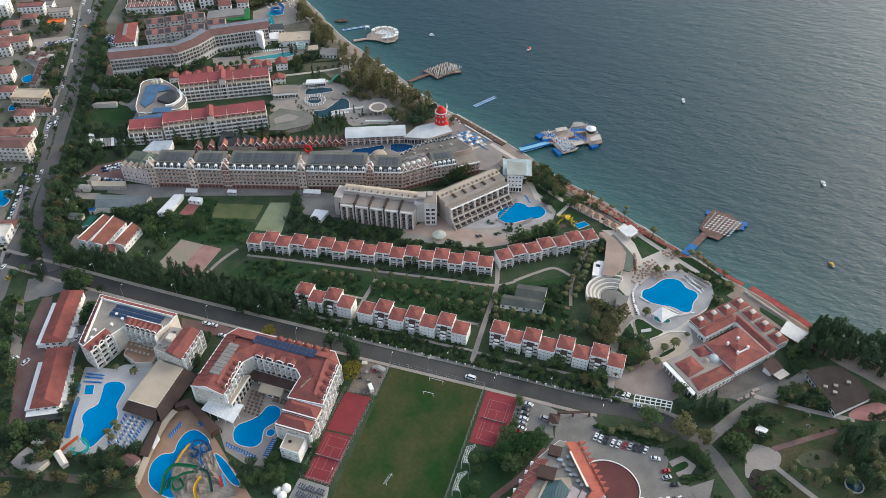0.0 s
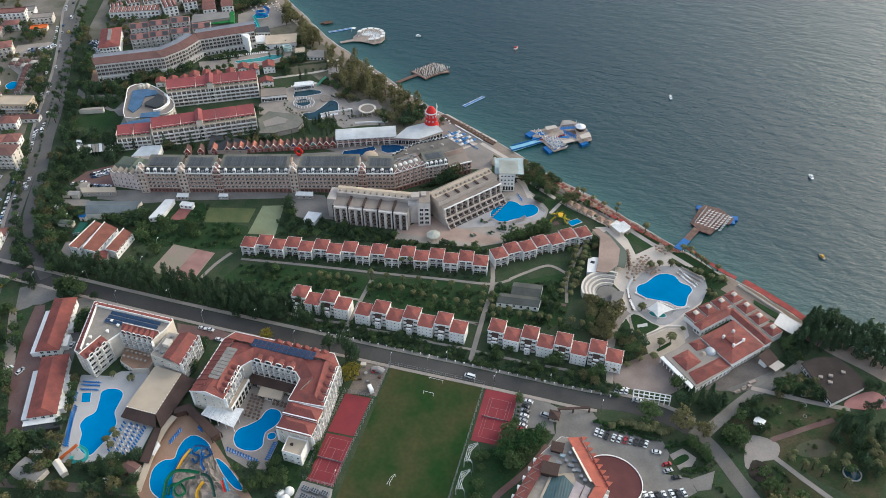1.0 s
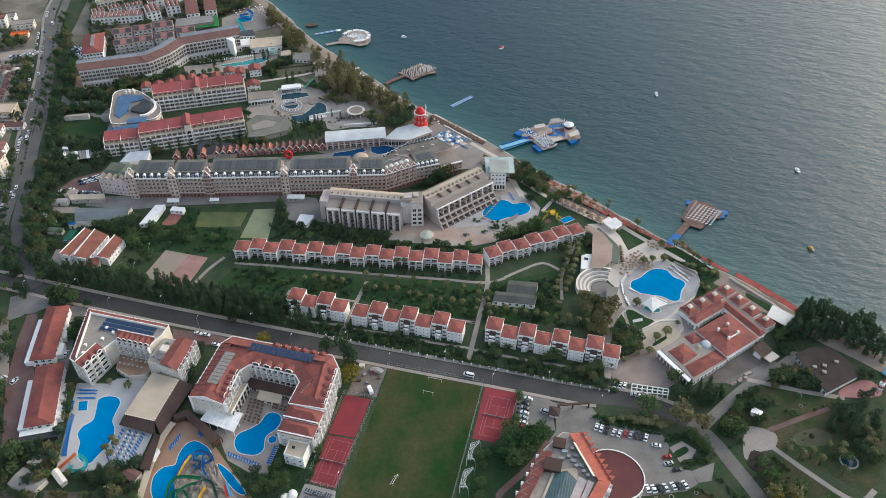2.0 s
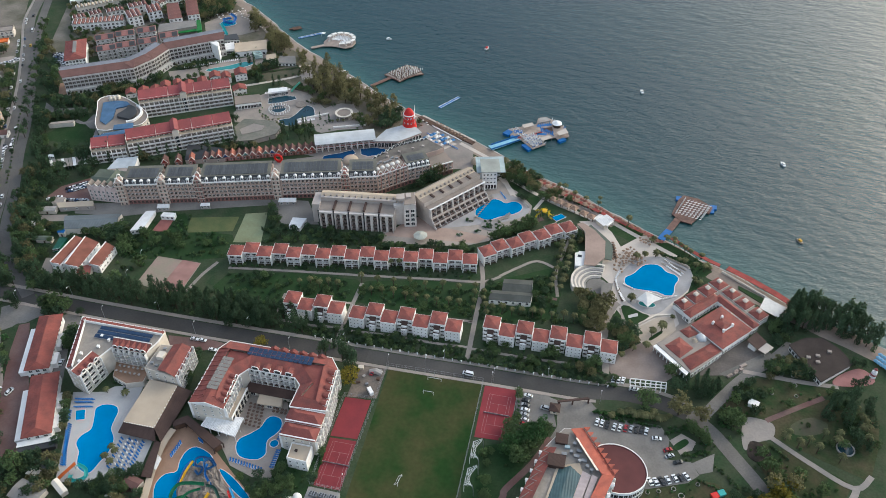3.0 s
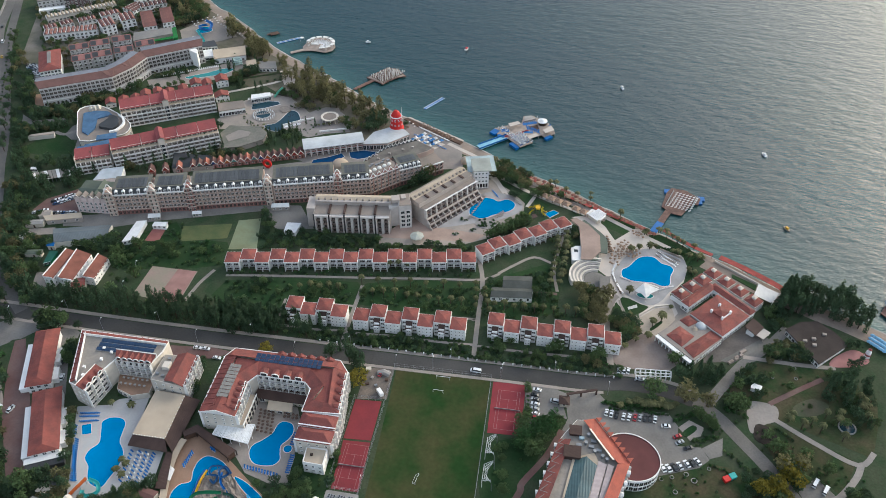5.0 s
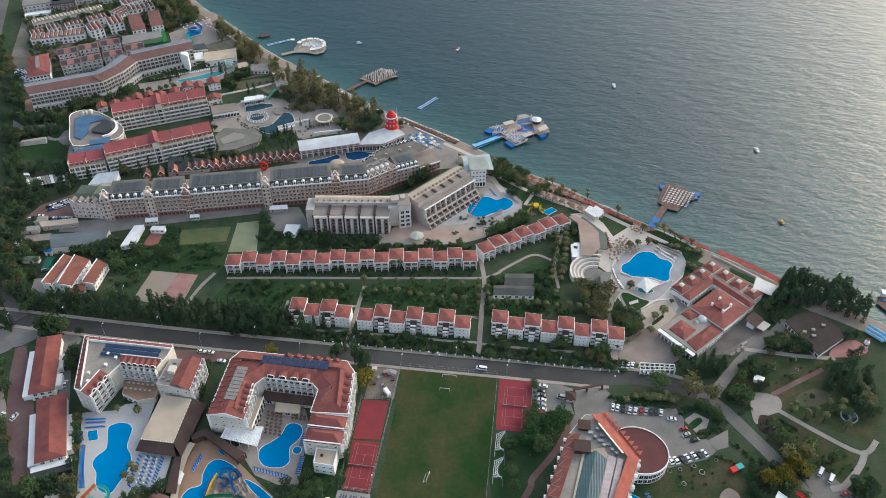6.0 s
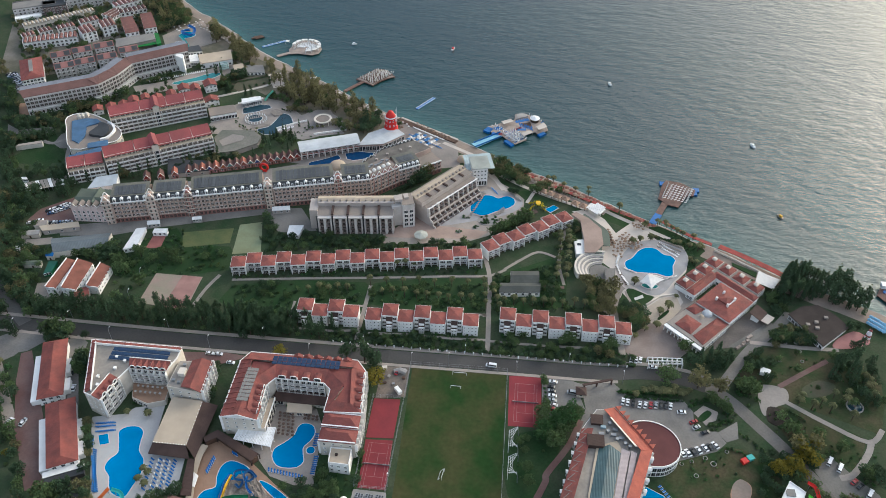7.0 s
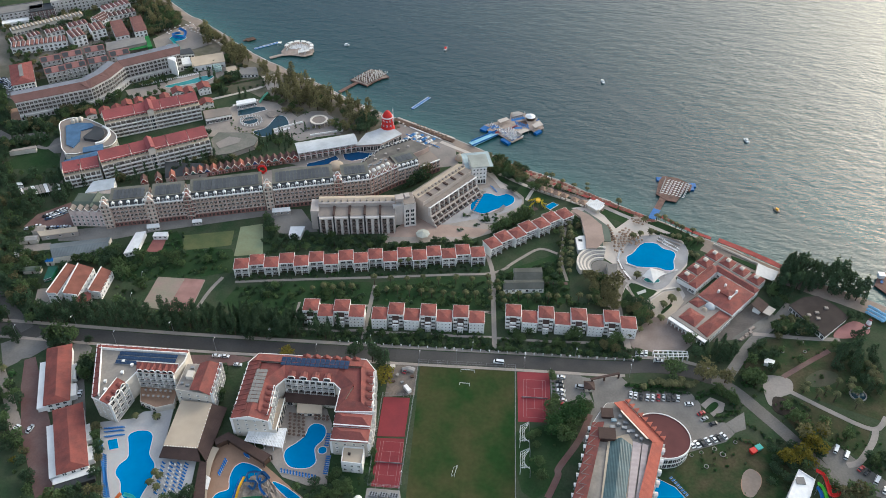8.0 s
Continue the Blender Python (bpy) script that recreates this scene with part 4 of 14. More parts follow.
def facade(th, a, b, z0, floors, bays, storey=3.0, balcony=1.2, win=None, wall=None, rail=None, frame_mat=None, fins=True, skip=0, inset=0.0, glass=None):
    """Rooms along one side of a building, from a to b, seen from outside with a to the left."""
    m, length = facing(a, b)
    m = th.matrix_basis.inverted() @ m
    step = (length - 2 * inset) / bays
    w, h = win or (round(step * 0.68, 1), 2.2)
    me = shared(("window", w, h, 1, frame_mat, glass), lambda: window_mesh(w, h, "window", 1, frame_mat, glass))
    xs = spread(inset, length - inset, bays)
    for f in range(floors):
        z = z0 + f * storey + (0.1 if h > 1.8 else 0.9)
        for x in xs:
            part("window", me, None, th, "", m @ pose(x, -0.02, z))
    if balcony:
        bw = round(step - 0.25, 1)
        bal = shared(("balcony", bw, balcony, rail, wall), lambda: balcony_mesh(bw, balcony, rail, wall))
        for f in range(skip, floors):
            for x in xs:
                part("balcony", bal, None, th, "", m @ pose(x, 0, z0 + f * storey))
        if fins:
            fin = shared(("fin", wall, balcony, floors, storey), lambda: mesh_of(boxes((-0.14, 0.14, -balcony - 0.1, 0.01, 0, floors * storey)), "partition"))
            for i in range(bays + 1):
                x = min(max(inset + step * i, 0.15), length - 0.15)
                part("partition", fin, wall or WHITE, th, "", m @ pose(x, 0, z0))


def slope(bm, a, b, c, d, low, high, thick=0.25, slot=0):
    """A sloping roof plane: a to b along the eave, c to d along the ridge (c beyond b)."""
    lo = [bm.verts.new((*p, z - thick)) for p, z in ((a, low), (b, low), (c, high), (d, high))]
    hi = [bm.verts.new((*p, z)) for p, z in ((a, low), (b, low), (c, high), (d, high))]
    for q in ((hi[0], hi[1], hi[2], hi[3]), (lo[3], lo[2], lo[1], lo[0])):
        bm.faces.new(q).material_index = slot
    for i in range(4):
        j = (i + 1) % 4
        bm.faces.new((lo[i], lo[j], hi[j], hi[i])).material_index = slot


def skirt_roof(th, pts, z, rise, inset, material, top, over=0.5):
    """Tiled slopes round the edge of a flat roof."""
    p = [Vector(q[:2]) for q in pts]
    if sum(a.x * b.y - b.x * a.y for a, b in zip(p, p[1:] + p[:1])) < 0:
        p.reverse()
    out, inn = grown(p, over), grown(p, -inset)
    bm = bmesh.new()
    n = len(p)
    for i in range(n):
        j = (i + 1) % n
        slope(bm, out[i], out[j], inn[j], inn[i], z, z + rise)
    add(th, "roof", bm, material)
    bm = bmesh.new()
    prism(bm, inn, z - 0.3, z + rise * 0.45)
    add(th, "roof_terrace", bm, top)
    bm = bmesh.new()
    for i in range(n):
        prism(bm, band([out[i], out[(i + 1) % n]], 0.4), z - 0.35, z + 0.22)
    add(th, "gutter_edge", bm, WHITE)


def rows_of(th, name, a, b, c, nx, ny, w, d, h, material, z, tilt=0):
    """Small boxes (collectors, units) in a grid from a along b and towards c."""
    me = shared((name, w, d, h, material), lambda: mesh_of(boxes((-w / 2, w / 2, -d / 2, d / 2, 0, h), (-w / 2 + 0.1, w / 2 - 0.1, -d / 2 + 0.1, d / 2 - 0.1, h, h + 0.03)), name))
    a, b, c = Vector(a), Vector(b), Vector(c)
    ang = math.degrees(math.atan2((b - a).y, (b - a).x))
    for i in range(nx):
        for j in range(ny):
            p = a + (b - a) * ((i + 0.5) / nx) + (c - a) * ((j + 0.5) / ny)
            part(name, me, material, th, "", th.matrix_basis.inverted() @ pose(p.x, p.y, z, tilt, 0, ang))


def dormer(th, x, y, z, turn, w=2.4, h=1.7, deep=2.6):
    """A dormer with a white arched front, a window and a small tiled roof; its front faces -y before the turn."""
    m = th.matrix_basis.inverted() @ pose(x, y, z, 0, 0, turn)
    bm = boxes((-w / 2, w / 2, 0, deep, -0.6, h * 0.62))
    prof = [(-w / 2 - 0.15, h * 0.6), (-w / 2 + 0.25, h * 0.95), (0, h * 1.12), (w / 2 - 0.25, h * 0.95), (w / 2 + 0.15, h * 0.6)]
    for (x0, z0), (x1, z1) in zip(prof, prof[1:]):
        v = [bm.verts.new(p) for p in ((x0, -0.15, z0), (x1, -0.15, z1), (x1, 0.15, z1), (x0, 0.15, z0), (x0, -0.15, z0 - 0.3), (x1, -0.15, z1 - 0.3), (x1, 0.15, z1 - 0.3), (x0, 0.15, z0 - 0.3))]
        for q in ((3, 2, 1, 0), (4, 5, 6, 7), (0, 1, 5, 4), (1, 2, 6, 5), (2, 3, 7, 6), (3, 0, 4, 7)):
            bm.faces.new([v[i] for i in q])
    ob = part("dormer", bm, WHITE, th, "white arched dormer", m)
    bm = bmesh.new()
    for (x0, z0), (x1, z1) in zip(prof, prof[1:]):
        v = [bm.verts.new(p) for p in ((x0, 0.15, z0), (x1, 0.15, z1), (x1, deep, z1), (x0, deep, z0))]
        bm.faces.new(v)
        w2 = [bm.verts.new((p.co.x, p.co.y, p.co.z - 0.2)) for p in v]
        bm.faces.new(w2[::-1])
        for i in range(4):
            bm.faces.new((v[i], v[i - 1], w2[i - 1], w2[i]))
    part("dormer_roof", bm, TILE, ob)
    part("dormer_window", boxes((-w / 2 + 0.3, w / 2 - 0.3, -0.04, 0.02, 0.05, h * 0.75)), GLASS, ob)


# -- garden villas --
def villa_roof(th, z, rise):
    """A low hipped roof inside a white gutter edge."""
    bm = bmesh.new()
    hip(bm, 0.05, 8.15, 0.05, 8.95, z, rise, 0.1, 0.8, 0.25)
    part("roof", bm, TILE, th)
    bm = bmesh.new()
    parapet(bm, -0.25, 8.45, -0.25, 9.25, z - 0.15, 0.3, 0.2)
    part("gutter_edge", bm, WHITE, th)


def villa_loggia():
    """Two storeys and a half, a recessed loggia to each, white side walls and a hipped tiled roof."""
    th = thing("villa", "white terraced villa with brown-railed loggias and red hipped roof", "villa", "terraced villas in the garden")
    bm = boxes((0, 8.2, 1.7, 9, -0.3, 7.3), (0, 0.4, 0, 1.7, -0.3, 7.3), (7.8, 8.2, 0, 1.7, -0.3, 7.3))
    part("wall", bm, WHITE, th)
    part("loggia_frame", boxes((0.4, 7.8, 0, 0.4, 6.5, 7.3), (0.4, 7.8, 0, 1.7, 3.25, 3.5), (3.9, 4.3, 0, 0.4, -0.3, 6.5)), WHITE, th)
    villa_roof(th, 7.3, 1.15)
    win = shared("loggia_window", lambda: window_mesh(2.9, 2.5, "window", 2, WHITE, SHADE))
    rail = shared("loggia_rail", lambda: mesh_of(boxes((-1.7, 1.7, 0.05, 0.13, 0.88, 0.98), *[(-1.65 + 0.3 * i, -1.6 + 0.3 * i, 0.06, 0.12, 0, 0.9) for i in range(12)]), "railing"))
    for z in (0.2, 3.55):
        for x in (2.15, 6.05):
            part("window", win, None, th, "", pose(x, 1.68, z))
            part("railing", rail, TIMBER, th, "brown railing", pose(x, 0, z))
    return th


def villa_plain(tower):
    """The side to the road: plain white walls with small windows; or set back behind a narrow stair tower with a brown lean-to roof."""
    label = "taller white villa set back behind a stair tower with brown roof" if tower else "white villa with rows of small windows and red hipped roof"
    th = thing("villa", label, "villa", "terraced villas in the garden")
    h = 8.9 if tower else 7.7
    part("wall", boxes((0, 8.2, 0, 9, -0.3, h)), WHITE, th)
    villa_roof(th, h, 1.1)
    small = shared("villa_small_window", lambda: window_mesh(0.75, 0.95, "window", 0))
    if not tower:
        for z in (0.9, 3.2, 5.6):
            for x in (1.1, 3.1, 5.1, 7.1):
                part("window", small, None, th, "", pose(x, -0.02, z))
        for z in (1.4, 4.6):
            part("window", small, None, th, "", pose(8.22, 4, z, 0, 0, 90))
    else:
        part("stair_tower", boxes((2.6, 5.6, -3.4, 0, -0.3, 4.4)), WHITE, th)
        bm = bmesh.new()
        slope(bm, (2.3, -2.6), (5.9, -2.6), (5.9, 0), (2.3, 0), 4.6, 8.0)
        part("porch_roof", bm, BROWNROOF, th, "brown steep lean-to roof")
        part("porch_wall", boxes((2.6, 5.6, -2.3, 0, 4.4, 6.0)), WHITE, th)
        for z in (1.0, 3.0):
            for x in (3.4, 4.8):
                part("window", small, None, th, "", pose(x, -3.42, z))
        dark = shared("villa_terrace_door", lambda: window_mesh(2.0, 1.7, "window", 1, WHITE, SHADE))
        bal = shared("villa_balcony", lambda: balcony_mesh(2.4, 1.2, WHITE, WHITE))
        for z in (0.3, 3.0, 5.7):
            for x in (1.3, 6.9):
                part("window", dark, None, th, "", pose(x, -0.02, z + 0.15))
                part("balcony", bal, None, th, "", pose(x, 0, z))
    return th


def villa_row(a, b, n, first_back, kinds, back=2.8):
    m, length = facing(a, b)
    for i in range(n):
        behind = (i % 2 == 0) == first_back
        proto = kinds[1] if behind else kinds[0]
        place = m @ pose(length * i / n + (length / n - 8.2) / 2, back if behind else 0, 0)
        copy_thing(proto, place)
        footprint(place, 0, 8.2, 0, 9, 0.5)


def retire(ob):
    for o in (*ob.children_recursive, ob):
        bpy.data.objects.remove(o)


kinds = (villa_loggia(), villa_plain(False), villa_plain(True))
villa_row((-167.4, 61.1), (-22.9, 84.6), 17, False, (kinds[0], kinds[0]))
villa_row((-20.3, 91.2), (30.7, 128.6), 7, False, (kinds[0], kinds[0]), 1.6)
villa_row((-120.1, 27.5), (-86.6, 29.3), 4, True, kinds[1:])
villa_row((-82.7, 28.3), (-21.3, 30.1), 7, False, kinds[1:])
villa_row((-10.6, 32.8), (59.9, 32.9), 8, True, kinds[1:])
for one in kinds:
    retire(one)

# -- the two courtyard hotels by the road --
H1 = [(-217, -7.5), (-169.5, -7.5), (-169.5, -14.5), (-172, -23), (-190.5, -23), (-193.5, -30.5), (-196.5, -44), (-206, -40.5)]
th = house("hotel", "cream five-storey courtyard hotel with red tiled roof edges", "hotel", H1, 14.2, CREAM)
bm = bmesh.new()
prism(bm, grown(H1, -0.2), 14.15, 14.3)
add(th, "roof_terrace", bm, PALEROOF)
strips = (((-217.2, -8.0), (-206.3, -40.8), (-202.9, -39.6), (-213.6, -9.6), 14.1, 15.7), ((-169.3, -7.2), (-217.2, -7.2), (-214.2, -10.6), (-169.3, -10.6), 14.1, 15.6),
          ((-190.8, -23.3), (-171.8, -23.3), (-170.8, -18.4), (-192.0, -18.4), 14.3, 16.2), ((-196.4, -44.2), (-193.2, -30.3), (-197.8, -29.2), (-201.0, -43.0), 14.3, 16.2))
for k, (a, b, c, d, lo, hi) in enumerate(strips):
    bm = bmesh.new()
    slope(bm, a, b, c, d, lo, hi)
    add(th, "roof", bm, TILE, "red tiled roof strip")
    bm = bmesh.new()
    prism(bm, band([c, d], 0.35), 14.2, hi + 0.2)
    add(th, "parapet", bm, WHITE)
    n = round((Vector(b) - Vector(a)).length / 3.3)
    for i in range(n):
        p, q = Vector(a).lerp(Vector(b), (i + 0.5) / n), Vector(d).lerp(Vector(c), (i + 0.5) / n)
        bm = bmesh.new()
        tube(bm, [(p.x, p.y, lo), (q.x, q.y, hi - 0.05)], 0.34, 5)
        if k < 2:
            add(th, "tile_ridge", bm, TILE)
        else:
            bm.free()
bm = bmesh.new()
for p, q in zip(H1, H1[1:] + H1[:1]):
    prism(bm, band([p, q], 0.4), 13.8, 14.5)
add(th, "gutter_edge", bm, WHITE)
facade(th, (-190.5, -23), (-172, -23), 4.5, 3, 6, 3.1, 1.5, wall=WHITE)
facade(th, (-196.5, -44), (-193.5, -30.5), 1.2, 4, 3, 3.2, 1.3, wall=WHITE)
facade(th, (-206, -40.5), (-196.5, -44), 1.5, 4, 3, 3.2, 0, (1.0, 1.2))
facade(th, (-217, -7.5), (-206, -40.5), 1.5, 4, 9, 3.2, 0, (1.3, 1.5))
for y in (-11.6, -14.4, -17.2):
    rows_of(th, "solar_collector", (-203, y), (-173.5, y), (-203, y - 2.4), 17, 1, 1.66, 2.1, 0.12, SOLAR, 14.9, 12)
    add(th, "pipe", boxes((-203, -173.5, y - 2.5, y - 2.35, 14.7, 14.9)), STEEL)
for x in spread(-190.5, -172, 6):
    dormer(th, x, -23.2, 14.3, 0)
    bm = bmesh.new()
    gable(bm, x - 1.3, x + 1.3, -22.6, -18.6, 15.0, 1.2, 'y')
    add(th, "gablet", bm, TILEY)
for y in spread(-43, -31, 3):
    dormer(th, -196.2 + (y + 44) * 0.22, y, 14.3, 77)
for x, y in ((-199, -18), (-197, -25), (-203, -31), (-201, -36), (-180, -21), (-194, -20)):
    add(th, "roof_vent", boxes((x - 0.5, x + 0.5, y - 0.5, y + 0.5, 14.4, 15.6), (x - 0.7, x + 0.7, y - 0.7, y + 0.7, 15.6, 15.75)), WHITE)
H1B = [(-169, -14), (-152.5, -13), (-151.5, -32.5), (-169.5, -30.5)]
th = house("hotel", "cream four-storey hotel wing with flat roof terrace", "hotel", H1B, 11.6, CREAM)
bm = bmesh.new()
prism(bm, grown(H1B, -0.6), 11.5, 11.75)
add(th, "roof_terrace", bm, PALEROOF)
bm = bmesh.new()
slope(bm, (-151.2, -32.8), (-152, -13), (-157, -13.3), (-156.7, -32.2), 11.8, 14.4)
slope(bm, (-162, -30.9), (-162, -14), (-157, -13.3), (-156.7, -32.2), 12.8, 14.4)
add(th, "roof", bm, TILE)
facade(th, (-151.5, -32.5), (-152.5, -13), 1.0, 4, 5, 3.0, 1.3, wall=WHITE)
facade(th, (-169.5, -30.5), (-151.5, -32.5), 1.5, 3, 4, 3.1, 0, (1.2, 1.4))
add(th, "lift_house", boxes((-166, -162.5, -24, -20, 11.6, 14.0)), CREAM)
for x, y in ((-165, -17), (-167, -27), (-164, -28)):
    add(th, "roof_unit", boxes((x - 0.8, x + 0.8, y - 0.6, y + 0.6, 11.7, 12.9), (x - 0.5, x + 0.5, y - 0.65, y - 0.6, 11.9, 12.7)), STEEL)
terrace = [(-191, -24), (-172, -24.5), (-171, -33), (-179, -36), (-188, -33)]
th = house("terrace_building", "low cream restaurant terrace in the hotel courtyard", "terrace", terrace, 3.6, CREAM)
facade(th, (-188, -33), (-179, -36), 0.2, 1, 3, 3.0, 0, (2.2, 2.4))
bm = bmesh.new()
prism(bm, grown(terrace, -0.3), 3.55, 3.68)
add(th, "terrace_floor", bm, BROWNDECK)

H2 = [(-134, -6.5), (-79.5, -6), (-74.8, -12), (-72.2, -37), (-89.2, -38), (-88.7, -25), (-93, -21), (-117.5, -20.5), (-121.2, -26), (-120, -46), (-136.5, -46.2), (-137, -12)]
th = house("hotel", "cream five-storey courtyard hotel with large red tiled roof", "hotel", H2, 13.6, CREAM)
skirt_roof(th, H2, 13.6, 2.6, 6.2, TILE, TILEY, 0.6)
facade(th, (-117.5, -20.5), (-93, -21), 4.2, 3, 8, 3.1, 1.5, wall=WHITE)
facade(th, (-120, -46), (-121.2, -26), 1.0, 4, 6, 3.1, 1.4, wall=WHITE)
facade(th, (-88.7, -25), (-89.2, -38), 1.0, 4, 4, 3.1, 0, (1.4, 1.6))
facade(th, (-72.2, -37), (-74.8, -12), 1.0, 4, 7, 3.1, 1.3, wall=WHITE)
facade(th, (-136.5, -46.2), (-120, -46), 1.5, 4, 4, 3.1, 0, (1.1, 1.2))
facade(th, (-137, -12), (-136.5, -46.2), 1.0, 4, 9, 3.1, 1.2, wall=WHITE)
rows_of(th, "solar_collector", (-121, -9.2), (-87, -9.2), (-121, -14.4), 14, 3, 2.2, 1.5, 0.12, SOLAR, 16.1, 12)
rows_of(th, "solar_collector", (-131.6, -38.5), (-131.6, -18), (-126.0, -38.5), 9, 3, 2.0, 1.7, 0.12, GREYROOF, 16.2, 8)
bm = bmesh.new()
gable(bm, -137.2, -119.4, -46.9, -38.5, 13.75, 2.7, 'y')
add(th, "end_roof", bm, TILE)
bm = bmesh.new()
v = [bm.verts.new(p) for p in ((-136.6, -46.35, 13.5), (-120.0, -46.35, 13.5), (-128.3, -46.35, 16.2), (-136.6, -46.0, 13.5), (-120.0, -46.0, 13.5), (-128.3, -46.0, 16.2))]
for q in ((0, 1, 2), (5, 4, 3), (0, 3, 4, 1), (1, 4, 5, 2), (2, 5, 3, 0)):
    bm.faces.new([v[i] for i in q])
add(th, "gable_wall", bm, WHITE)
bm = bmesh.new()
for sx in (-1, 1):
    tube(bm, [(-128.3 + sx * 9.0, -46.95, 13.85), (-128.3, -46.95, 16.7)], 0.22, 5)
add(th, "verge", bm, WHITE)
add(th, "terrace_wing", boxes((-120.2, -116.6, -46.0, -27.5, -0.3, 6.3)), CREAM)
add(th, "terrace_floor", boxes((-119.9, -116.8, -45.8, -27.7, 6.3, 6.4)), BEIGEROOF)
add(th, "terrace_parapet", boxes((-116.9, -116.6, -46.0, -27.5, 6.3, 7.2)), WHITE)
for y in spread(-46, -27.5, 6):
    add(th, "window", boxes((-116.6, -116.52, y - 0.9, y + 0.9, 0.6, 2.9), (-116.6, -116.52, y - 0.9, y + 0.9, 3.7, 5.8)), GLASS)
for y in spread(-44, -13, 10):
    bm = bmesh.new()
    tube(bm, [(-137.5, y, 13.7), (-131.0, y, 16.15)], 0.32, 5)
    add(th, "tile_ridge", bm, TILE)
for x in spread(-117, -93.5, 4):
    dormer(th, x, -21.1, 13.8, 0, 3.4, 2.2, 3.4)
for x in spread(-112, -82, 6):
    bm = bmesh.new()
    gable(bm, x - 2.2, x + 2.2, -7.2, -5.4, 13.9, 1.4, 'y')
    add(th, "gablet", bm, TILEY)
for y in spread(-36, -13, 5):
    dormer(th, -72.0 - (y + 37) * 0.104, y, 13.8, 90, 2.8, 2.0, 3.0)
for y in spread(-44, -26, 5):
    dormer(th, -119.9 - (y + 46) * 0.06, y, 13.8, 90, 2.4, 1.9, 3.0)
for k, (y0, y1, z) in enumerate(((-45.2, -38.2, 12.4), (-52.8, -45.4, 11.2))):
    pts = [(-88.6, y0), (-72.2, y0), (-72.2, y1), (-88.9, y1)]
    th = house("hotel_annex", "cream stepped hotel end with its own red hipped roof", "hotel", pts, z, CREAM)
    bm = bmesh.new()
    hip(bm, -88.7, -72.2, y0, y1, z, 2.4, 0.5, 9)
    add(th, "roof", bm, TILEY)
    add(th, "fire_wall", boxes((-89.2, -71.8, y0 - 0.25, y0 + 0.25, z - 0.2, z + 0.75), (-89.2, -71.8, y1 - 0.25, y1 + 0.25, z - 0.2, z + 0.75)), WHITE)
    facade(th, (-72.2, y0), (-72.2, y1), 1.0, 3, 2, 3.1, 1.3, wall=WHITE)
    facade(th, (-88.9, y1), (-88.6, y0), 1.0, 3, 2, 3.1, 1.0, wall=WHITE)
    if k:
        facade(th, (-88.6, y0), (-72.2, y0), 1.0, 3, 4, 3.1, 0, (1.2, 1.3))
pts = [(-83.5, -53.2), (-73.5, -53.2), (-73.3, -62), (-83, -61.6)]
th = house("annex", "white flat-roofed annex with roof parapet", "building", pts, 7.0, WHITE)
bm = bmesh.new()
prism(bm, grown(pts, -0.4), 6.95, 7.05)
add(th, "roof", bm, BEIGEROOF)
bm = bmesh.new()
for a, b in zip(pts, pts[1:] + pts[:1]):
    prism(bm, band([a, b], 0.35, -0.2), 7.0, 7.8)
add(th, "parapet", bm, WHITE)
facade(th, (-83, -61.6), (-73.3, -62), 0.6, 2, 3, 3.1, 0, (1.3, 1.4))
add(th, "roof_hatch", boxes((-80.6, -79.4, -57.5, -56.5, 7.0, 8.0)), DARKTIMBER)
low = [(-118, -21.5), (-92.5, -22), (-92, -26.5), (-118.5, -26.2)]
th = house("canopy", "dark brown canopy roof over the hotel ground floor", "canopy", low, 3.6, CREAM)
bm = bmesh.new()
slope(bm, (-119, -27.2), (-91.5, -27.4), (-92, -21), (-118, -21), 3.6, 4.6)
add(th, "roof", bm, BROWNROOF)
for i in range(5):
    facade(th, (-117 + 5 * i, -26.3), (-113 + 5 * i, -26.4), 0.1, 1, 1, 3, 0, (2.6, 2.4))
bar = [(-111, -27), (-99, -27), (-98, -32), (-110, -32.5)]
th = house("pool_bar", "small cream pool bar with dark openings", "bar", bar, 2.9, CREAM)
bm = bmesh.new()
prism(bm, grown(bar, 0.5), 2.9, 3.15)
add(th, "roof", bm, BEIGEROOF)
facade(th, (-110, -32.5), (-98, -32), 0.3, 1, 3, 3, 0, (2.4, 1.9))

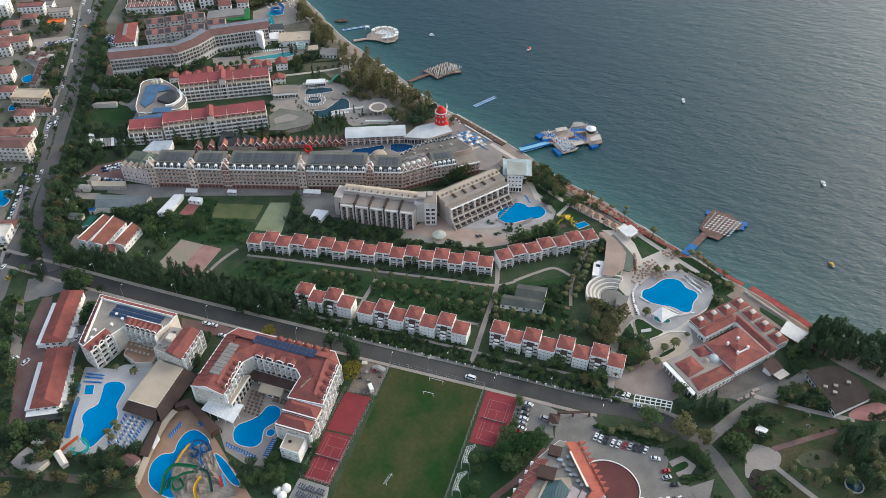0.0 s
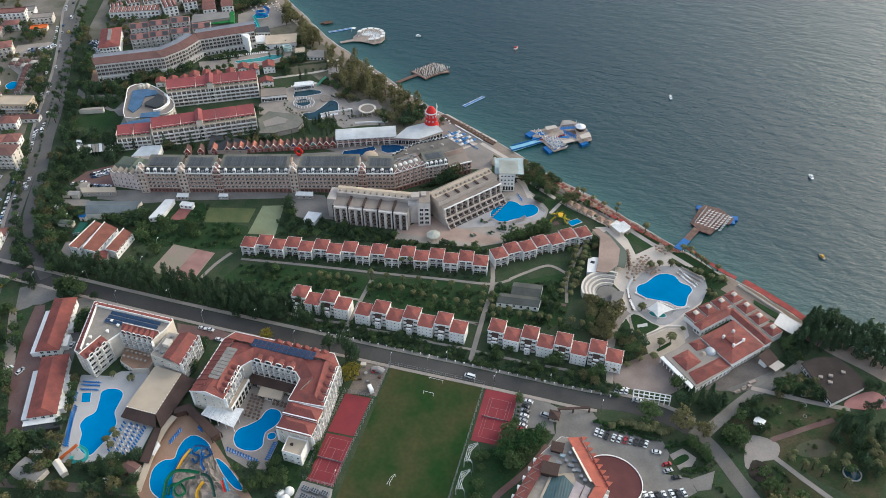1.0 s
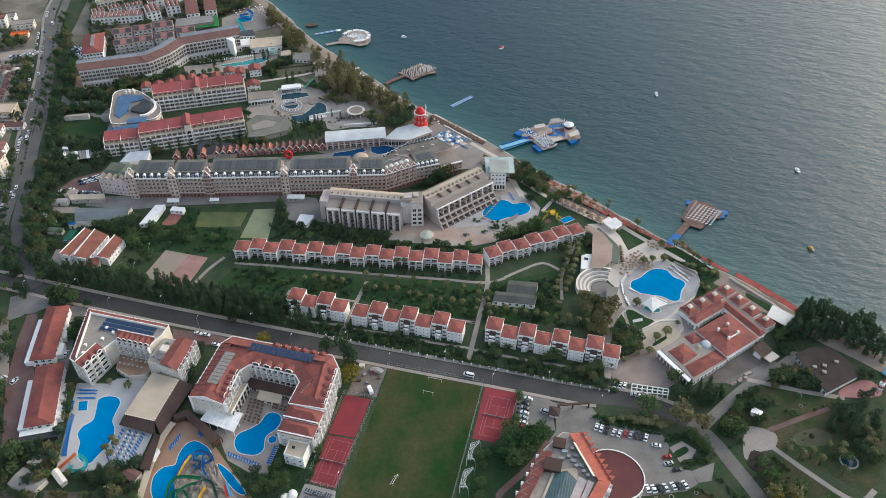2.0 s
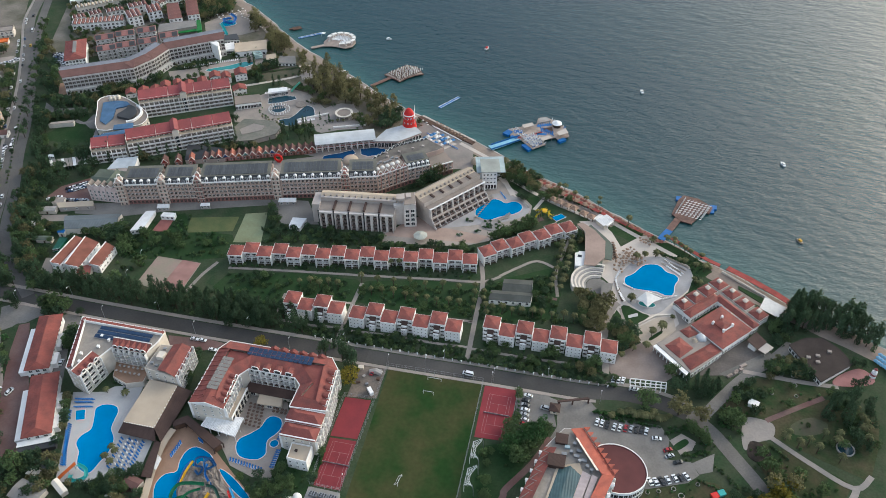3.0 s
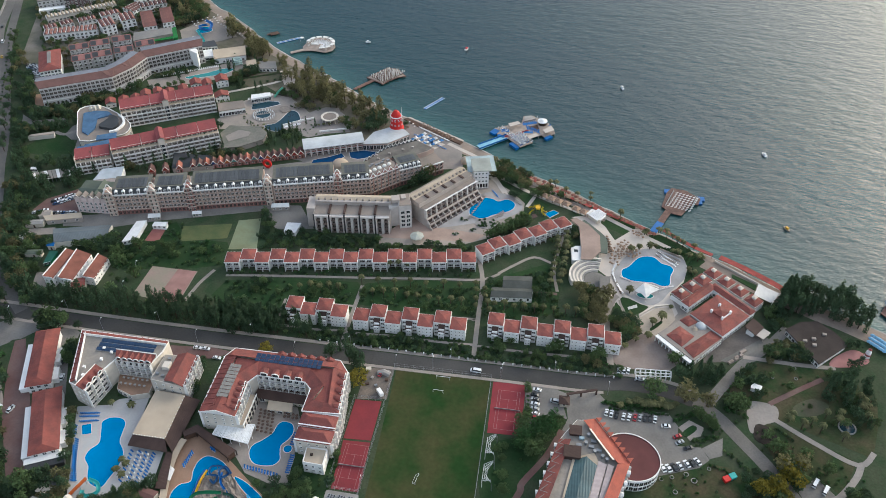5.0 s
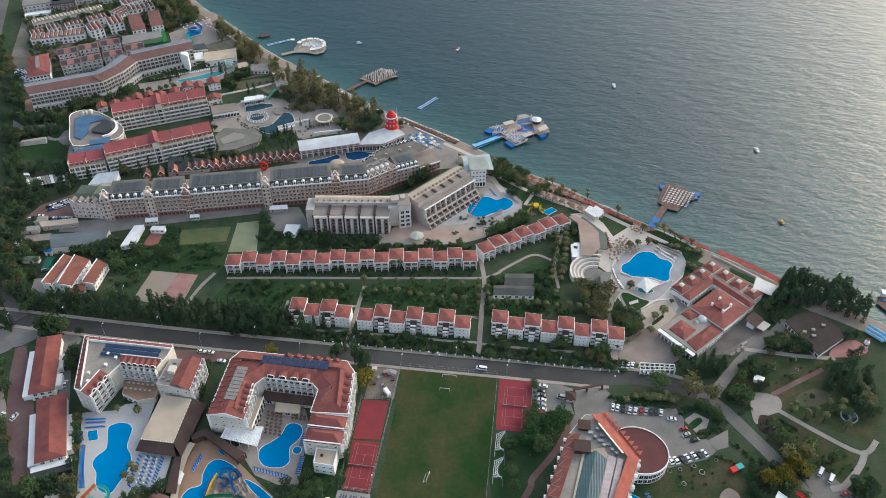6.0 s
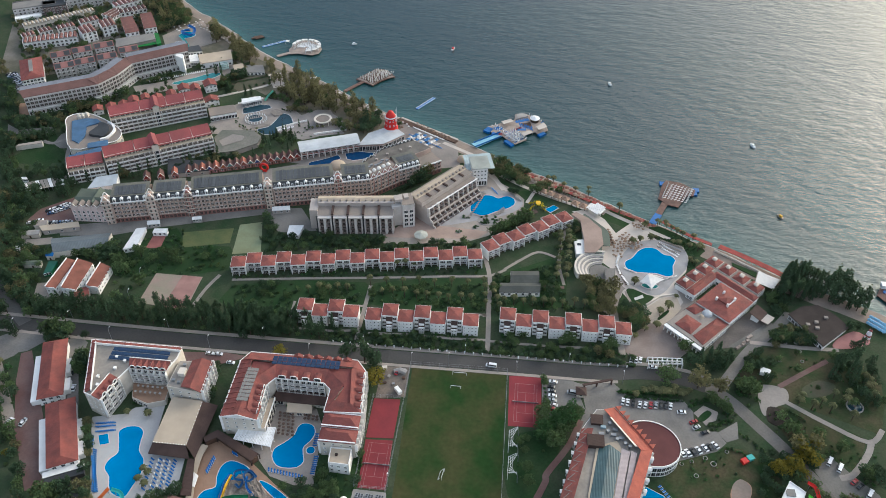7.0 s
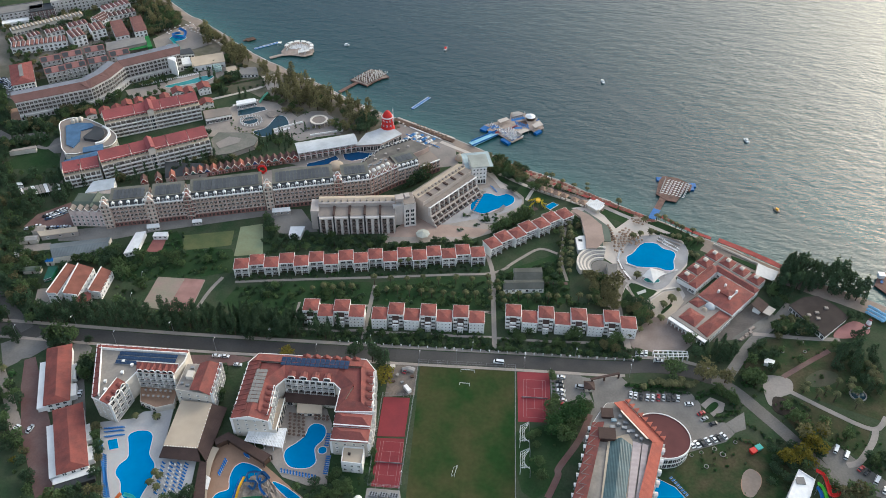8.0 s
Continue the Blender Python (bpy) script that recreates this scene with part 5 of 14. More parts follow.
# -- long tiled buildings --
for a, b, depth, shed in (((-232.2, -40.5), (-221.9, -36.3), 37.5, 0), ((-208.9, -77.2), (-197.7, -71.5), 37.5, 1)):
    m, length = facing(a, b)
    th = thing("long_house", "long low white building with a red tiled hipped roof", "building", m=m)
    part("wall", boxes((0, length, 0, depth, -0.3, 5.6)), WHITE, th)
    footprint(m, -4, length + 3, -4, depth)
    bm = bmesh.new()
    hip(bm, 0, length, 0, depth, 5.6, 2.3, 0.7, depth - 5)
    part("roof", bm, OLDTILE, th)
    part("lean_to", boxes((-4.2, -0.05, 1, depth - 6, -0.3, 2.9), (-4.4, -0.05, 0.8, depth - 5.8, 2.9, 3.1)), WHITE, th, "white flat-roofed side strip")
    part("side_bay", boxes((length + 0.05, length + 2.6, 4, 12, -0.3, 3.4), (length + 0.05, length + 2.2, 16, 26, -0.3, 2.9)), WHITE, th)
    window_row(th, spread(1, depth - 1, 10), length + 0.02, [3.3], 1.6, 1.5, 'right')
    window_row(th, spread(1, depth - 1, 10), -0.02, [3.4], 1.4, 1.4, 'left')
    window_row(th, spread(0.5, length - 0.5, 3), -0.02, [0.4, 3.1], 1.9, 1.7)
    if shed:
        part("front_shed", boxes((-2.5, length + 2, -6.5, -0.6, -0.3, 2.7)), SLATE, th, "dark flat front shed")
        part("canopy", boxes((-3, length + 2.5, -3.2, -0.1, 2.9, 3.1)), WHITE, th)

# -- beige hall, brown roofs and the aquapark buildings --
hall = [(-166.5, -59.1), (-150.5, -59.1), (-151.4, -33.4), (-166.7, -32.8)]
th = house("hall", "dining hall with a flat beige roof", "hall", hall, 6.2, DARKTIMBER)
bm = bmesh.new()
prism(bm, grown(hall, 0.1), 6.2, 6.5)
add(th, "roof", bm, BEIGEROOF)
bm = bmesh.new()
slope(bm, (-167.9, -63.3), (-147.9, -64.0), hall[1], hall[0], 3.2, 6.3)
slope(bm, (-145.4, -63.8), (-144.5, -32.8), hall[2], hall[1], 3.2, 6.3)
add(th, "skirt_roof", bm, BROWNROOF, "dark brown sloping skirt roof")
for a, b in ((hall[0], hall[1]), (hall[1], hall[2])):
    for i in range(12):
        p = Vector(a).lerp(Vector(b), (i + 0.5) / 12)
        add(th, "roof_edge_lamp", boxes((p.x - 0.2, p.x + 0.2, p.y - 0.2, p.y + 0.2, 6.5, 6.75)), WHITE)
bm = bmesh.new()
slope(bm, (-145.5, -82.6), (-147.9, -64.0), (-145.1, -64.1), (-140.3, -82.5), 3.0, 3.6)
prism(bm, [(-146.1, -80.8), (-148.7, -63.4), (-146.9, -63.2), (-142.7, -80.5)], 0, 2.9)
solid("covered_walk", bm, BROWNROOF, "dark brown roofed walkway by the pool", "canopy")
canopy = [(-145.2, -52.2), (-139.6, -47.3), (-116.5, -58.2), (-119.1, -62.4), (-138.8, -51.6), (-143.3, -54.9)]
th = thing("aquapark_canopy", "dark brown angled canopy roof behind the aquapark", "canopy", m=Matrix.Translation((*canopy[1], 0)))
bm = bmesh.new()
prism(bm, canopy, 3.6, 4.0)
add(th, "roof", bm, BROWNROOF)
bm = bmesh.new()
for p in canopy:
    box(bm, p[0] - 0.2, p[0] + 0.2, p[1] - 0.2, p[1] + 0.2, -0.2, 3.6)
add(th, "posts", bm, DARKTIMBER)
bm = bmesh.new()
prism(bm, grown(canopy, -0.8), -0.2, 2.6)
add(th, "wall", bm, TIMBER)
keep(canopy, 1)
wall_line = rounded([(-143.5, -55.2), (-144.3, -61.3), (-143.9, -69.1), (-142.3, -78.5), (-137.9, -96.3)], 4, False)
bm = bmesh.new()
prism(bm, band(wall_line, 3.2), 2.2, 2.5)
for i in range(0, len(wall_line), 2):
    x, y = wall_line[i]
    box(bm, x - 0.2, x + 0.2, y - 0.2, y + 0.2, -0.2, 2.2)
solid("pergola_walk", bm, BEIGEROOF, "curved beige roofed walk round the aquapark", "canopy")
bm = bmesh.new()
prism(bm, [(-142.7, -70.8), (-140.9, -71.9), (-140.6, -77.8), (-142.5, -77.3)], 2.6, 3.0)
prism(bm, [(-144.5, -69.7), (-143.1, -70.4), (-142.6, -75.7), (-144.3, -75.2)], -0.2, 2.6)
solid("kiosk", bm, FABRIC, "small white kiosk beside the aquapark", "kiosk")
perg = [(-130.5, -51.6), (-112.3, -53.9), (-112.7, -42.9), (-129.6, -44.6)]
th = thing("pergola", "white slatted pergola over the dining terrace", "pergola", m=Matrix.Translation((*centre(perg), 0)))
pa, pb, pc, pd = [Vector(p) for p in perg]
frame_bm = bmesh.new()
for i in range(5):
    for j in range(3):
        p = pa.lerp(pb, i / 4).lerp(pd.lerp(pc, i / 4), j / 2)
        box(frame_bm, p.x - 0.12, p.x + 0.12, p.y - 0.12, p.y + 0.12, -0.2, 3.8)
for j in range(7):
    prism(frame_bm, band([pa.lerp(pd, j / 6), pb.lerp(pc, j / 6)], 0.25), 3.8, 4.0)
add(th, "frame", frame_bm, WHITEPAINT)
for i in range(26):
    bm = bmesh.new()
    prism(bm, band([pa.lerp(pb, i / 25), pd.lerp(pc, i / 25)], 0.6), 4.0, 4.12)
    add(th, "slat", bm, WHITEPAINT)

# -- round-ended hotel with the glass atrium --
HB = [(38.5, -22.5), (46.5, -21.5), (53, -29), (62.3, -43.5), (53.5, -73), (50, -90), (17, -90), (20.4, -75.5), (31, -35), (35, -28)]
th = house("hotel", "white five-storey hotel with zigzag orange roof edges and glass atrium", "hotel", HB, 13.6, WHITE)
bm = bmesh.new()
slope(bm, (20.0, -76), (31, -35), (36.2, -35.5), (26, -76), 14.4, 16.2)
slope(bm, (16.6, -90), (20.0, -76), (26, -76), (22.6, -90), 14.4, 16.2)
ORANGETILE = mat("orange_tiles", (0.40, 0.105, 0.066), 0.75, 0.18, 0.25, 1.6, col2=(0.30, 0.085, 0.060), lines=('X', 0.4, 0.05))
add(th, "roof", bm, TILE, "red tiled roof strip")
bm = bmesh.new()
prism(bm, grown(HB, -0.3), 13.55, 13.75)
add(th, "flat_roof", bm, PALEROOF)
bm = bmesh.new()
slope(bm, (46.8, -21.2), (62.6, -43.5), (57.2, -45.0), (41.5, -24.0), 14.6, 16.0)
slope(bm, (62.6, -43.5), (53.7, -73.5), (48.5, -72), (57.0, -45.2), 14.6, 16.0)
slope(bm, (53.7, -73.5), (50.2, -90), (45.2, -90), (48.5, -72), 14.6, 16.0)
add(th, "roof", bm, ORANGETILE, "orange tiled roof strip")
for k in range(9):
    t = (k + 0.5) / 9
    p = Vector((46.8, -21.2)).lerp(Vector((62.6, -43.5)), t)
    d = Vector((15.8, -22.3)).normalized()
    nrm = Vector((d.y, -d.x))
    bm = bmesh.new()
    prism(bm, [tuple(p - d * 1.25 - nrm * 0.2), tuple(p + d * 1.25 - nrm * 0.2), tuple(p + nrm * -2.8)], 14.7, 15.5)
    add(th, "roof_point", bm, ORANGETILE)
for k in range(10):
    p = Vector((31, -35)).lerp(Vector((18.0, -86)), (k + 0.5) / 10)
    bm = bmesh.new()
    for dy in (-1, 1):
        tube(bm, [(p.x + 0.4, p.y, 14.75), (p.x + 3.6, p.y + dy * 2.1 + 0.8, 15.75)], 0.16, 4)
    add(th, "roof_zigzag", bm, PAVING)
    bm = boxes((p.x - 1.3, p.x - 0.1, p.y - 0.8, p.y + 0.8, 10.6, 13.0))
    gable(bm, p.x - 1.5, p.x, p.y - 0.95, p.y + 0.95, 13.0, 0.6, 'x')
    add(th, "bay_window", bm, WHITE)
    add(th, "bay_glass", boxes((p.x - 1.34, p.x - 1.3, p.y - 0.6, p.y + 0.6, 10.9, 12.7), (p.x - 1.1, p.x - 0.3, p.y - 0.84, p.y - 0.8, 10.9, 12.7)), GLASS)
for k in range(7):
    p = Vector((62.3, -44)).lerp(Vector((52, -84)), (k + 0.5) / 7)
    bm = boxes((p.x + 0.0, p.x + 1.3, p.y - 0.8, p.y + 0.8, 10.4, 13.0))
    gable(bm, p.x, p.x + 1.5, p.y - 0.95, p.y + 0.95, 13.0, 0.6, 'x')
    add(th, "bay_window", bm, WHITE)
bm = bmesh.new()
prism(bm, [(37.5, -44), (47, -40), (49.5, -46), (43.5, -73), (39.5, -90), (28.5, -90), (32.5, -73)], 12.0, 14.4)
add(th, "atrium_wall", bm, BEIGEROOF)
bm = bmesh.new()
slope(bm, (33.3, -73), (38.5, -45), (43.4, -43), (38.2, -73), 14.5, 15.2)
slope(bm, (29.3, -90), (33.3, -73), (38.2, -73), (34.2, -90), 14.5, 15.2)
slope(bm, (48.3, -46.5), (43, -73), (38.2, -73), (43.4, -43), 14.5, 15.2)
slope(bm, (43, -73), (39, -90), (34.2, -90), (38.2, -73), 14.5, 15.2)
add(th, "atrium_glass", bm, GLASSROOF, "greenish glass atrium roof")
bm = bmesh.new()
prism(bm, [(48.8, -44), (52.5, -45.5), (46.5, -73), (43, -90), (39.8, -90), (43.6, -73)], 14.4, 14.7)
prism(bm, [(53.0, -45), (55.5, -46), (49.6, -73), (46.5, -90), (44, -90), (47.2, -73)], 14.45, 14.75)
add(th, "roof_panel", bm, mat("pale_roof_panels", (0.42, 0.35, 0.34), 0.6, 0.1, 0.2, 1.0, lines=('Y', 2.5, 0.05)))
for k, (x, y) in enumerate(((41, -33), (43, -35.5), (45.5, -37), (47, -39.5), (40, -37), (44, -31), (46.5, -34), (50.5, -41.5), (49, -38.5), (52.5, -43))):
    bm = bmesh.new()
    if k % 2:
        tube(bm, [(x, y, 13.6), (x, y, 15.6)], 0.8, 12)
    else:
        box(bm, x - 1.2, x + 1.2, y - 0.7, y + 0.7, 13.6, 14.9)
        box(bm, x - 1.0, x + 1.0, y - 0.75, y - 0.7, 13.9, 14.6)
    add(th, "roof_tank" if k % 2 else "roof_unit", bm, mat("pale_blue_plant", (0.33, 0.42, 0.46), 0.5, 0.15) if k == 0 else STEEL)
add(th, "plant_room", boxes((33.5, 40.5, -45, -39.5, 13.6, 16.4), (33.1, 40.9, -45.4, -39.1, 16.4, 16.65)), BROWNROOF, "dark plant room roof")
add(th, "plant_room", boxes((35.5, 40.5, -32, -27.5, 13.6, 15.4), (35.1, 40.9, -32.4, -27.1, 15.4, 15.65)), BROWNROOF, "dark plant room roof")
bm = bmesh.new()
slope(bm, (46.0, -27.5), (56.5, -42.5), (54.6, -43.8), (44.0, -28.8), 15.2, 16.6)
add(th, "skylight", bm, CREAM, "pale slanted skylight")
facade(th, (20.4, -75.5), (31, -35), 0.8, 4, 10, 3.1, 1.1, wall=WHITE)
facade(th, (53.5, -73), (62.3, -43.5), 0.8, 4, 8, 3.1, 1.1, wall=WHITE)
rotunda = disc(*(63.7, -34.9), 13.8, 12.6, 40, -20)
th = house("rotunda", "round lobby with dark red roof and white rim", "building", rotunda, 7.4, WHITE)
bm = bmesh.new()
prism(bm, grown(rotunda, -0.2), 7.3, 7.7)
add(th, "roof", bm, mat("dark_red_roof_felt", (0.105, 0.036, 0.036), 0.85, 0.12, 0.1, 0.8))
bm = bmesh.new()
ring = grown(rotunda, 0.15)
inner = grown(rotunda, -0.25)
for i in range(40):
    j = (i + 1) % 40
    prism(bm, [ring[i], ring[j], inner[j], inner[i]], 7.35, 8.1)
add(th, "rim", bm, WHITE)
for i in range(24, 40):
    p, q = rotunda[i], rotunda[(i + 1) % 40]
    facade(th, p, q, 0.3, 2, 1, 3.4, 0, (2.0, 2.9))
th = thing("entrance_gate", "dark brown gate roof over the hotel drive", "gate", m=Matrix.Translation((*(39.9, 3.3), 0)))
bm = bmesh.new()
prism(bm, band([(33.6, -0.3), (48.2, 4.8)], 1.2), 3.6, 4.1)
add(th, "beam", bm, BROWNROOF)
for q in ((34.5, 0.1), (40.9, 2.6), (48.4, 5.0)):
    add(th, "post", boxes((q[0] - 0.4, q[0] + 0.4, q[1] - 0.4, q[1] + 0.4, -0.2, 3.6)), BROWNROOF)
m = Matrix.Translation((*(32.8, -3.5), 0))
th = thing("gate_house", "small gate house with a brown hipped roof", "gatehouse", m=m)
part("wall", boxes((-2, 2, -2, 2, -0.2, 2.8)), CREAM, th)
bm = bmesh.new()
hip(bm, -2, 2, -2, 2, 2.8, 1.3, 0.7, 0.3)
part("roof", bm, BROWNROOF, th)
part("window", window_mesh(1.6, 1.2), None, th, "", pose(0, -2.02, 1.1))
slide_house = [(115.0, -63.2), (123.8, -47.9), (129.8, -53.0), (123.4, -65.6)]
th = house("slide_tower", "white flat-roofed water slide tower", "tower", slide_house, 7, WHITE)
bm = bmesh.new()
prism(bm, grown(slide_house, -0.4), 6.98, 7.1)
add(th, "roof", bm, WHITEPAINT)
c = (123.0, -53.9)
add(th, "hatch", boxes((c[0] - 2, c[0] + 2, c[1] - 1.8, c[1] + 1.8, 7.0, 7.5)), GREYROOF)
bm = bmesh.new()
for a, b in zip(slide_house, slide_house[1:] + slide_house[:1]):
    prism(bm, band([a, b], 0.3, -0.15), 7, 7.6)
add(th, "parapet", bm, WHITEPAINT)

# -- grey V-shaped hotel --
GREYRAIL = mat("brown_balcony_front", (0.20, 0.13, 0.11), 0.7, 0.2, 0.4, 1.5)
a, b = (-126.1, 105.7), (-79.5, 111.3)
m, length = facing(a, b)
th = thing("hotel", "grey-beige five-storey hotel wing with brown balconies", "hotel", m=m)
footprint(m, -6, length + 4, -2, 18)
part("wall", boxes((0, length, 0, 9, -0.3, 13.4), (0, length, 9, 16, -0.3, 16.2), (-5, 0, 4, 16, -0.3, 14.4)), GREYWALL, th)
for i in range(5):
    x0, x1 = length * i / 5, length * (i + 1) / 5
    part("pier", boxes((x0 + 0.55, x0 + 1.2, -1.6, 0, -0.3, 13.0), (x1 - 1.2, x1 - 0.55, -1.6, 0, -0.3, 13.0), (x0 + 1.2, x1 - 1.2, -1.6, 0, 12.0, 13.0), ((x0 + x1) / 2 - 0.75, (x0 + x1) / 2 + 0.75, -1.6, 0, -0.3, 12.0), *[(x0 + 1.2, x1 - 1.2, -0.5, 0, 2.5 + 3.0 * f, 3.1 + 3.0 * f) for f in range(3)]), mat("light_grey_render", (0.58, 0.535, 0.50), 0.85, 0.1) if i == 0 else bpy.data.materials["light_grey_render"], th)
    part("stair_strip", boxes((x0 - 0.5, x0 + 0.5, -0.3, 0, 0, 13.3)), SLATE, th)
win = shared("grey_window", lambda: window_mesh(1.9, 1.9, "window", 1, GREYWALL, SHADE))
bal = shared("grey_balcony", lambda: balcony_mesh(2.3, 1.3, GREYRAIL, GREYWALL))
for i in range(5):
    for k in (0, 1):
        x = length * (i + 0.28 + 0.44 * k) / 5
        for f in range(4):
            part("window", win, None, th, "", pose(x, -0.02, 0.2 + 3.0 * f))
            part("balcony", bal, None, th, "", pose(x, 0, 0.1 + 3.0 * f))
part("roof", boxes((0.3, length - 0.3, 0.3, 8.9, 13.4, 13.55)), TAUPEROOF, th)
bm = bmesh.new()
slope(bm, (-0.3, 9), (length + 0.3, 9), (length + 0.3, 13), (-0.3, 13), 15.4, 17.2)
slope(bm, (length + 0.3, 16.3), (-0.3, 16.3), (-0.3, 13), (length + 0.3, 13), 16.3, 17.2)
part("ridge_roof", bm, BEIGEROOF, th)
for i in range(12):
    x = length * (i + 0.5) / 12
    part("roof_vent", boxes((x - 0.5, x + 0.5, 10.4, 11.6, 16.2, 17.4)), PAVING, th)
for i in range(1, 5):
    x = length * i / 5
    part("roof_ridge", boxes((x - 0.7, x + 0.7, 0, 9, 13.5, 14.5)), BROWNROOF, th)
for f in range(4):
    for y in (6, 9, 12):
        part("window", shared("grey_end", lambda: window_mesh(1.2, 1.4, "window", 0)), None, th, "", pose(-5.02, y, 1 + 3.2 * f, 0, 0, -90))
# the stair tower in the corner
a, b = (-74.8, 116.2), (-67.6, 118.5)
m, length = facing(a, b)
th = thing("stair_tower", "white stair tower with a grid of dark windows", "tower", m=m)
footprint(m, 0, length, 0, 12)
part("wall", boxes((0, length, 0, 12, -0.3, 17.5), (-6, 0, 3, 12, -0.3, 15.0)), bpy.data.materials["light_grey_render"], th)
part("roof", boxes((0.2, length - 0.2, 0.2, 11.8, 17.5, 17.8)), TAUPEROOF, th)
window_row(th, spread(0.5, length - 0.5, 2), -0.02, [1.4, 4.7, 8.0, 11.3], 2.4, 2.3, mullions=1, frame_mat=WHITE)
part("roof_block", boxes((-4, 1, 4, 9, 17.5, 19.5), (2, 5, 6, 10, 17.8, 19.0)), GREYWALL, th)
# the terraced wing
a, b = (-60.2, 121.4), (-32.8, 156.7)
m, length = facing(a, b)
th = thing("hotel", "grey-beige hotel wing with stepped terraces down to the pool", "hotel", m=m)
footprint(m, -4, length + 4, -9, 18)
STEPS = (-5.0, -2.6, 0.0, 0.3)
rows = [(0, length, STEPS[f], 16, -0.3 if f == 0 else f * 3.1, (f + 1) * 3.1) for f in range(4)] + [(-1, length, 3.5, 16, 12.4, 15.4)]
part("wall", boxes(*rows), GREYWALL, th)
PALEGREY = bpy.data.materials["light_grey_render"]
n = 10
for f, y in enumerate(STEPS):
    for x in spread(0, length, n):
        part("window", shared("terrace_window", lambda: window_mesh(3.0, 2.3, "window", 1, GREYRAIL, SHADE)), None, th, "", pose(x, y - 0.02, f * 3.1 + 0.2))
        part("balcony", shared("terrace_balcony", lambda: balcony_mesh(4.0, 1.5, GREYRAIL, GREYWALL)), None, th, "", pose(x, y, f * 3.1 + 0.05))
    for i in range(n + 1):
        x = min(max(length * i / n, 0.3), length - 0.3)
        if f < 2:
            bm = bmesh.new()
            v = [bm.verts.new((x + sx, *q)) for sx in (-0.2, 0.2) for q in ((y - 1.9, f * 3.1), (STEPS[f + 1], f * 3.1), (STEPS[f + 1], f * 3.1 + 3.1), (STEPS[f + 1] - 0.6, f * 3.1 + 3.1), (y - 1.9, f * 3.1 + 1.2))]
            bm.faces.new(v[:5])
            bm.faces.new(v[:4:-1])
            for k in range(5):
                bm.faces.new((v[(k - 1) % 5], v[k], v[5 + k], v[5 + (k - 1) % 5]))
            part("partition", bm, PALEGREY, th)
        else:
            part("partition", shared(("terrace_fin", i % 2), lambda: mesh_of(boxes((-0.2 - 0.35 * (1 - i % 2), 0.2 + 0.35 * (1 - i % 2), -1.7, 0, 0, 3.1)), "partition")), PALEGREY, th, "", pose(x if 0 < i < n else (0.6 if i == 0 else length - 0.6), y, f * 3.1))
part("parapet", boxes((0, length, -1.4, -0.9, 12.4, 13.1)), WHITE, th, "pale parapet over the balconies")
part("roof", boxes((0, length, 0.4, 3.4, 12.42, 12.6), (-1, length, 3.7, 16, 15.4, 15.6)), TAUPEROOF, th)
bm = bmesh.new()
slope(bm, (-1, 8.5), (length, 8.5), (length, 11.5), (-1, 11.5), 15.6, 17.0)
slope(bm, (length, 15), (-1, 15), (-1, 11.5), (length, 11.5), 15.6, 17.0)
part("ridge_roof", bm, BEIGEROOF, th)
for i in range(1, 6):
    x = length * i / 6
    part("roof_box", boxes((x - 0.7, x + 0.7, 4.2, 8.0, 15.6, 16.3)), BROWNROOF, th)
for i in range(14):
    x = length * (i + 0.5) / 14
    part("roof_vent", boxes((x - 0.5, x + 0.5, 9.2, 10.4, 16.0, 17.3)), PAVING, th)
a, b = (-35.3, 164.2), (-25.7, 166.6)
m, length = facing(a, b)
th = thing("end_tower", "white hotel end tower with green glass roof", "tower", m=m)
footprint(m, 0, length, 0, 14)
part("wall", boxes((0, length, 0, 14, -0.3, 14.0)), WHITE, th)
part("roof", boxes((-0.5, length + 2, -0.6, 14, 14.0, 14.4)), mat("pale_sage_roof", (0.33, 0.345, 0.31), 0.8, 0.12, 0.12, 0.9), th)
window_row(th, spread(0.4, length - 0.4, 5), -0.02, [0.6], 1.6, 3.4, mullions=0)
window_row(th, spread(0.4, length - 0.4, 4), -0.02, [5.2, 8.2, 11.2], 1.3, 1.3, mullions=0)
part("glass_canopy", boxes((-3, length + 6, 6, 24, 9.0, 9.3)), mat("pale_glass_canopy", (0.42, 0.50, 0.51), 0.25, 0.12, 0.2, 1.0, lines=('X', 1.5, 0.04)), th, "pale green glass canopy")
part("canopy_wall", boxes((-2, length + 5, 14.5, 23, -0.3, 9.0)), WHITE, th)

# -- long theme hotel with mansard roof --
FACEWALL = PINKWALL
ROOFPANEL = mat("slate_roof_panel", (0.085, 0.09, 0.095), 0.4, 0.15, 0.3, 1.0, each=0.2)
TURRET = STONEBAND
CREAMTRIM = mat("peach_stone", (0.56, 0.42, 0.35), 0.85, 0.1, 0.15, 0.9)


OLDFELT = mat("greenish_roof_felt", (0.15, 0.145, 0.12), 0.9, 0.2, 0.12, 0.8, col2=(0.10, 0.10, 0.088))


